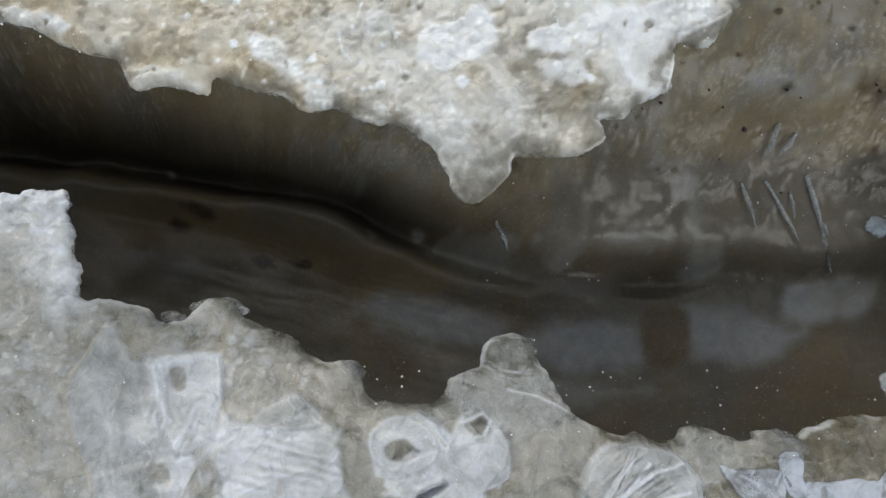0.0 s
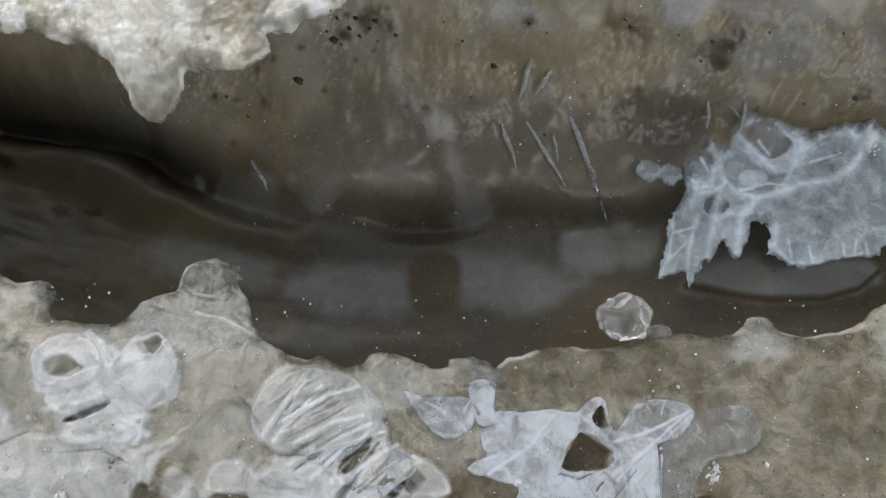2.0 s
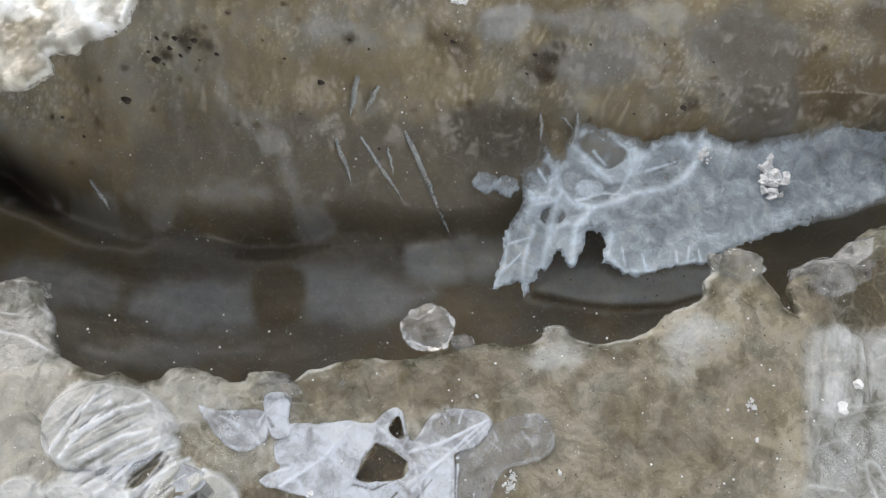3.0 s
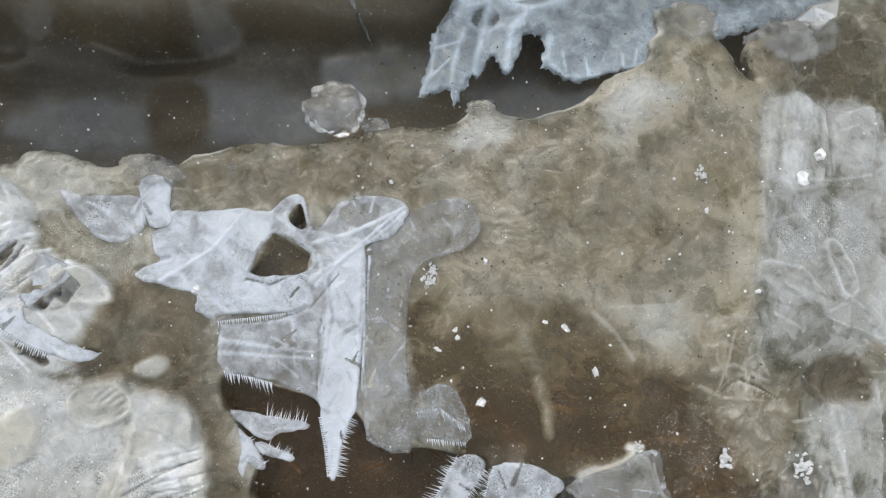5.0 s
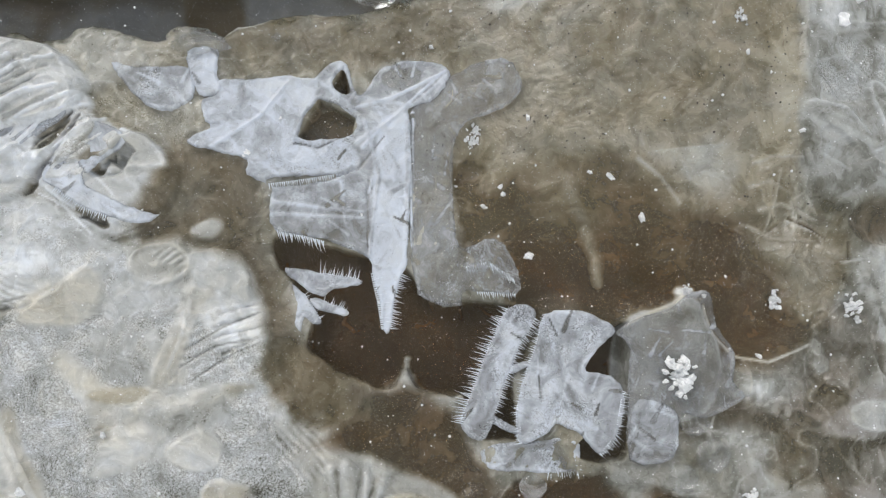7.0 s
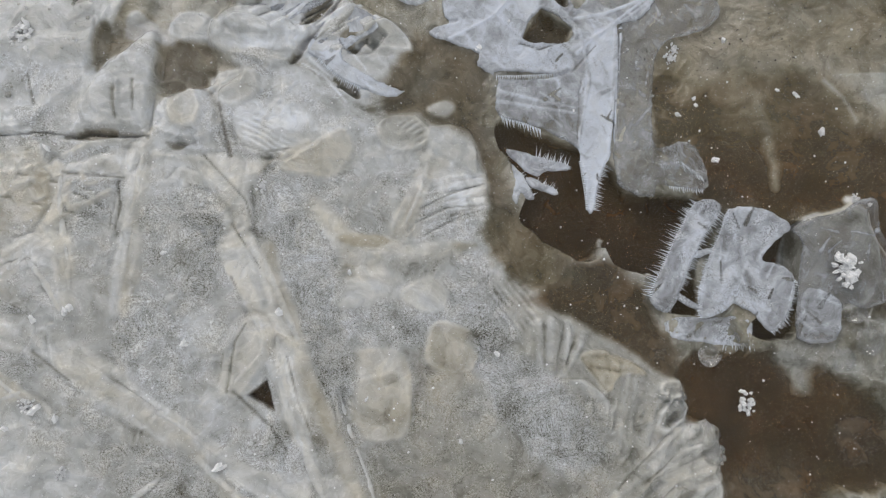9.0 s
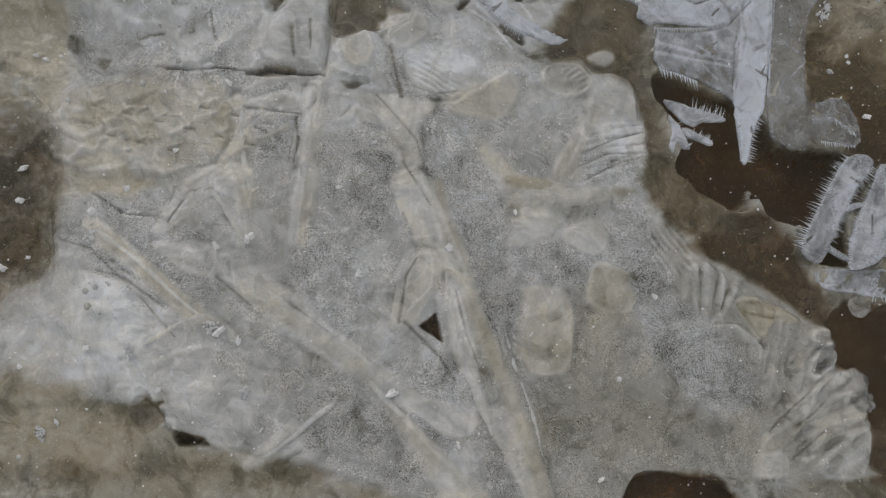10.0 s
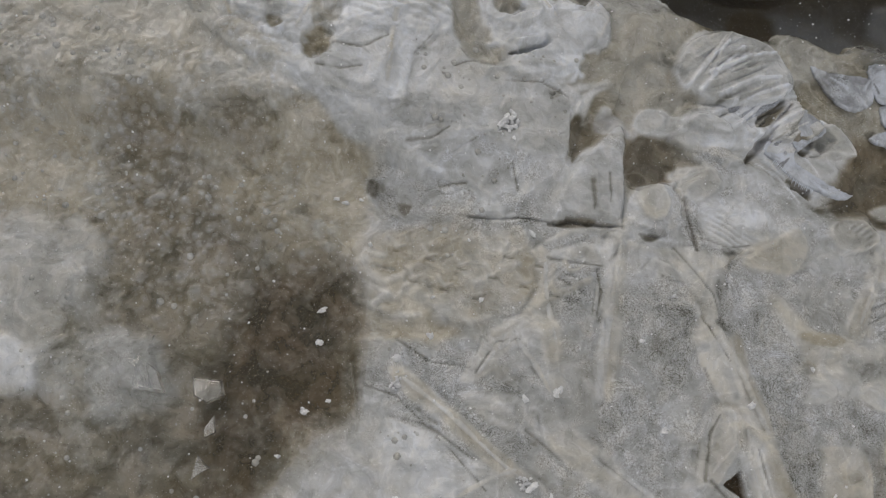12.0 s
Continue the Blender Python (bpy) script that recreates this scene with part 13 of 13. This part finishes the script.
HANGING_NEEDLES = [(133.5, 60, 147.7, 32.9, 2.15), (120.8, 57.7, 133.6, 40.1, 1.66), (113.7, 57, 118.7, 44.5, 1.84), (173.2, 65, 173.6, 57.2, 1.33), (184, 65, 183.5, 56.8, 1.5), (179.1, 64.4, 183.3, 60.1, 1), (119.9, 71.9, 118, 62.3, 2.25), (125.8, 69.3, 122.1, 63.4, 1.78), (128.8, 54.8, 130.6, 47.1, 1.17), (43, 46, 47.6, 38.4, 1.81), (140.5, 47.4, 142.3, 42.8, 1.33), (214.9, 56, 216.5, 49.7, 1.02)]
GLASSY_KNOBS = [(139, -0.6, 12.98, 10.38, 2), (147, -4.1, 5.97, 3.8, 0), (-28.8, 16.8, 11.72, 5.45, -2), (101.5, -13.2, 10.01, 4.6, 0), (208, 12.3, 12.02, 6.83, 1), (230.9, 9.9, 14.67, 8.8, 0), (103.4, -15.4, 10.86, 4.83, 1), (41.1, 8.7, 11.01, 6.05, -1), (168.8, -2.4, 6.67, 4, 0), (-38.5, 14.6, 5.39, 2.7, -2), (118.3, -13.7, 3.1, 3.58, 0), (154.8, -114, 7.76, 5.17, 1), (156.3, -117.2, 5.96, 5.19, 1), (162.4, -122.8, 7.86, 6.55, 1), (164, -126.3, 6.05, 5.26, 1), (1.9, 2.2, 6.66, 5.33, -1), (50.3, -62.8, 6, 5.22, 1), (231.2, 10.1, 11.9, 9.25, 1), (239.9, 13.2, 9.64, 8.27, 0)]
AIR_RINGS = [(191.9, -105.3, 5.99), (197.7, -101.4, 6.9), (164.2, -105.4, 5.22), (194.9, -95, 6.03)]
SHELF_RINGS = [(157.7, 45.8, 7.3), (164, 45.2, 7.32)]
shard([(-64.8,-100.3),(-55.0,-96.6),(-55.5,-102.3),(-52.5,-104.4),(-50.3,-108.6),(-55.9,-108.2),(-57.8,-103.7)])
shard([(-46.0,-104.7),(-39.6,-104.6),(-38.5,-107.8),(-41.7,-109.8),(-44.9,-108.4)])
shard([(-43.0,-125.4),(-42.4,-120.2),(-39.2,-122.6),(-40.8,-123.5)])
shard([(-58.8,-103.8),(-55.8,-100.9),(-53.4,-108.0),(-57.1,-108.4)])
shard([(-42.1,-115.1),(-40.2,-112.0),(-39.1,-115.4),(-41.2,-116.7)])
shard([(233.6,15.2),(238.0,19.0),(244.7,20.8),(242.9,15.8),(237.9,12.8)])


# bars of ice that stand proud of the sheet
bar([(71.5,-103.9),(73.5,-112.4),(77.2,-121.9),(80.1,-130.2),(83.7,-138.3)], 1.6, 0.7)
bar([(66.3,-85.4),(69.9,-92.7),(73.5,-100.0),(77.0,-107.2)], 1.4, 0.5)
bar([(84.3,-114.0),(87.3,-123.6),(91.5,-133.1),(94.5,-142.5)], 1.4, 0.5)
bar([(56.0,-127.0),(63.8,-134.3),(71.5,-141.5),(79.2,-147.5)], 1.4, 0.5)
bar([(-2.8,-100.1),(8.1,-106.9),(17.5,-114.2),(26.6,-120.8)], 1.2, 0.5)
bar([(42.2,-67.1),(41.3,-76.3),(40.3,-85.3),(40.1,-97.8)], 1.2, 0.6)
bar([(25.7,-71.2),(26.5,-80.1),(28.8,-88.8),(30.3,-97.4)], 1.2, 0.5)
bar([(20.6,-90.0),(16.6,-93.3),(13.2,-98.8)], 1.2, 0.5)
bar([(20.6,-90.0),(25.4,-95.3),(29.0,-101.2)], 1.2, 0.5)
bar([(62.5,-115.7),(66.0,-111.1),(69.5,-107.2)], 1.2, 0.5)
bar([(51.5,-132.1),(47.0,-135.9),(42.5,-140.3),(37.0,-144.7)], 1.2, 0.5)
bar([(101.6,-65.1),(99.9,-72.5),(96.9,-80.0)], 1.3, 0.6)
bar([(9.9,-124.4),(17.9,-119.0),(24.9,-116.1)], 1.2, 0.5)
bar([(34.1,-110.6),(44.3,-117.1),(54.5,-122.9),(64.7,-130.0)], 1.2, 0.5)
bar([(-27.7,-7.8),(-30.6,-18.1),(-34.2,-28.2)], 1.2, 0.8)
bar([(-11.7,-15.0),(-12.5,-25.2),(-12.4,-37.5)], 1.4, 0.8)
bar([(65.0,-14.7),(61.2,-20.8),(58.0,-26.0)], 1.2, 0.8)
bar([(32.3,-8.4),(36.7,-13.6),(35.1,-19.5)], 1.2, 0.7)
bar([(16.2,-7.6),(22.1,-12.7),(25.0,-16.5)], 1.2, 0.7)

for k, (x, y, size) in enumerate(SNOW_CRUMBS + SNOW_CRUMBS_2 + SNOW_CRUMBS_3):
    if size < 2.2:
        crumb("snow_crumb", PELLETS[k % 4], x, y, float(height_at(sheet, x, y)) + 0.25 * size, size, "tiny white snow crumb frozen onto the ice", "snow", "snow crumbs", k)
    else:
        clump(x, y, float(height_at(sheet, x, y)), size, "crumbly white snow pellet clump on the ice")
clump(*SNOW_CLUMPS[0][:2], float(sheet_level(*SNOW_CLUMPS[0][:2])) + 1.4, SNOW_CLUMPS[0][2], "large sparkling snow clump on a clear ice pane")
clump(*SNOW_CLUMPS[1][:2], float(height_at(sheet, *SNOW_CLUMPS[1][:2])), SNOW_CLUMPS[1][2], "snow clump on grey milky ice")
clump(*SNOW_CLUMPS[2][:2], float(height_at(bed, *SNOW_CLUMPS[2][:2])), SNOW_CLUMPS[2][2], "round snow clump on the dark frozen bank")
for x, y, size in SHELF_SNOW:
    clump(x, y, float(height_at(tongue_f, x, y)), size, "snow crumbs lying on the thin ice shelf")
for k, (x, y, size) in enumerate(DIRT_BITS):
    crumb("dirt_bit", DIRTS[k % 3], x, y, float(height_at(bed, x, y)) + 0.1, size * 0.55, "dark crumb of soil frozen into the bank", "dirt", "soil crumbs", 0.3 * (k % 3))

for k, (x0, y0, x1, y1, w) in enumerate(HANGING_NEEDLES):
    a, b = np.array((x0, y0, float(height_at(bed, x0, y0)) + 0.3)), np.array((x1, y1, float(height_at(bed, x1, y1)) + 2.0))
    t = np.linspace(0, 1, 12)[:, None]
    path = a + (b - a) * t + np.array((0.25, 0, 1.2)) * np.sin(math.pi * t) * 0.6 + 0.14 * np.sin(t * np.array((7.0 + k, 9.0, 5.0)) + k)
    r = w / 2 * (1 + 0.12 * np.sin(9 * t[:, 0] + 2.3 * k)) * (0.3 + 0.7 * np.sin(math.pi * np.clip(t[:, 0] * 0.75 + 0.15, 0, 1))) * (1 - 0.8 * t[:, 0] ** 4)
    ob = new("ice_needle", tube("ice_needle", path, r * 0.85, SHELF, 8, (0.42, 0.45, 0.0)))
    tagged(ob, "thin frosted ice needle hanging over the crack", "icicle", "hanging ice needles")
    if k == 0:
        part("tip", tube("tip", path[7:] + (0, -0.1, 0.1), r[7:] * 1.0 + 0.15, CLEAR, 8), ob, "glassy clear tip")

for k, (x, y, w, h, up) in enumerate(GLASSY_KNOBS):
    z = float(sheet_level(x, y)) + up - 1.5
    ob = new("ice_droplet", lump("ice_droplet", (w, h, 0.75 * min(w, h) + 1.5), CLEAR, k, 0.3, 4))
    ob.location = (x * MM, y * MM, z * MM)
    tagged(ob, "rounded glassy clear ice droplet frozen to the rim", "ice", "glassy droplets")

for k, (x, y, size) in enumerate(AIR_RINGS):
    ob = new("air_bubble", lump("air_bubble", (size, size * 0.9, size * 0.3), CLEAR, k, 0.10, 3))
    ob.location = (x * MM, y * MM, (float(sheet_level(x, y)) + 0.1) * MM)
    tagged(ob, "clear rounded air bubble frozen in the ice", "bubble", "air bubbles")
for k, (x, y, size) in enumerate(SHELF_RINGS):
    ob = part("bubble", lump("bubble", (size, size * 0.85, size * 0.35), SHELF, k + 30, 0.4, 3, (0.45, 0.0, 0.0)), ice_shelf, "clear frozen bubble")
    ob.location = (x * MM, y * MM, float(height_at(tongue_f, x, y)) * MM)

# beads of air frozen into the western part of the sheet
pick = np.random.default_rng(5)
verts, faces = [], []
ball = bmesh.new()
bmesh.ops.create_icosphere(ball, subdivisions=1, radius=1.0)
bv, bf = np.array([v.co for v in ball.verts]), np.array([[v.index for v in f.verts] for f in ball.faces])
ball.free()
for _ in range(1500):
    x, y = pick.uniform(-105, 30), pick.uniform(-165, -25)
    if fractal(np.array(x), np.array(y), 22, 3, 2) + (0.35 if x < -30 else -0.2) < 0.0 or height_at(sheet, x, y) > 3 or (at_point(sheet, 2, x, y) > 0.2 and pick.random() < 0.7):
        continue
    r = 0.22 + 0.75 * pick.random() ** 3
    k = len(verts) * 42
    verts.append(bv * (r, r, r * 0.6) + (x, y, float(height_at(sheet, x, y))))
    faces.append(bf + len(bv) * (len(verts) - 1))
n = len(verts) * len(bv)
beads = tagged(new("air_beads", mesh_of("air_beads", np.concatenate(verts), np.concatenate(faces), np.tile((0.5, 0.35, 0.0), (n, 1)), SHEET_ICE)), "tiny whitish air beads frozen into brown ice", "bubbles", kind="stuff")

# fine snow dust
verts, faces = [], []
for k in range(2200):
    x, y, on = pick.uniform(-100, 250), pick.uniform(-165, 5), sheet
    if k % 8 == 0:
        x, y, on = pick.uniform(20, 260), pick.uniform(30, 105), bed
    if k % 8 == 1:
        x, y, on = pick.uniform(-95, 80), pick.uniform(72, 110), slab_f
    r = 0.08 + 0.26 * pick.random() ** 3
    verts.append(bv * r * pick.uniform(0.6, 1.3, bv.shape) + (x, y, float(height_at(on, x, y)) + 0.06))
    faces.append(bf + len(bv) * (len(verts) - 1))
dust = tagged(new("snow_dust", mesh_of("snow_dust", np.concatenate(verts), np.concatenate(faces), None, SNOW, False)), "fine white snow dust on the ice", "snow", kind="stuff")

# black grit along the crack's rim
verts, faces = [], []
for _ in range(1100):
    x, y = pick.uniform(140, 222), pick.uniform(-62, 12)
    if fractal(np.array(x), np.array(y), 9, 7, 2) < 0.05:
        continue
    r = 0.08 + 0.16 * pick.random() ** 2
    verts.append(bv * r * pick.uniform(0.6, 1.3, bv.shape) + (x, y, float(height_at(sheet, x, y)) + 0.03))
    faces.append(bf + len(bv) * (len(verts) - 1))
grit = tagged(new("grit", mesh_of("grit", np.concatenate(verts), np.concatenate(faces), None, DIRT, False)), "fine black grit frozen into the ice rim", "dirt", kind="stuff")
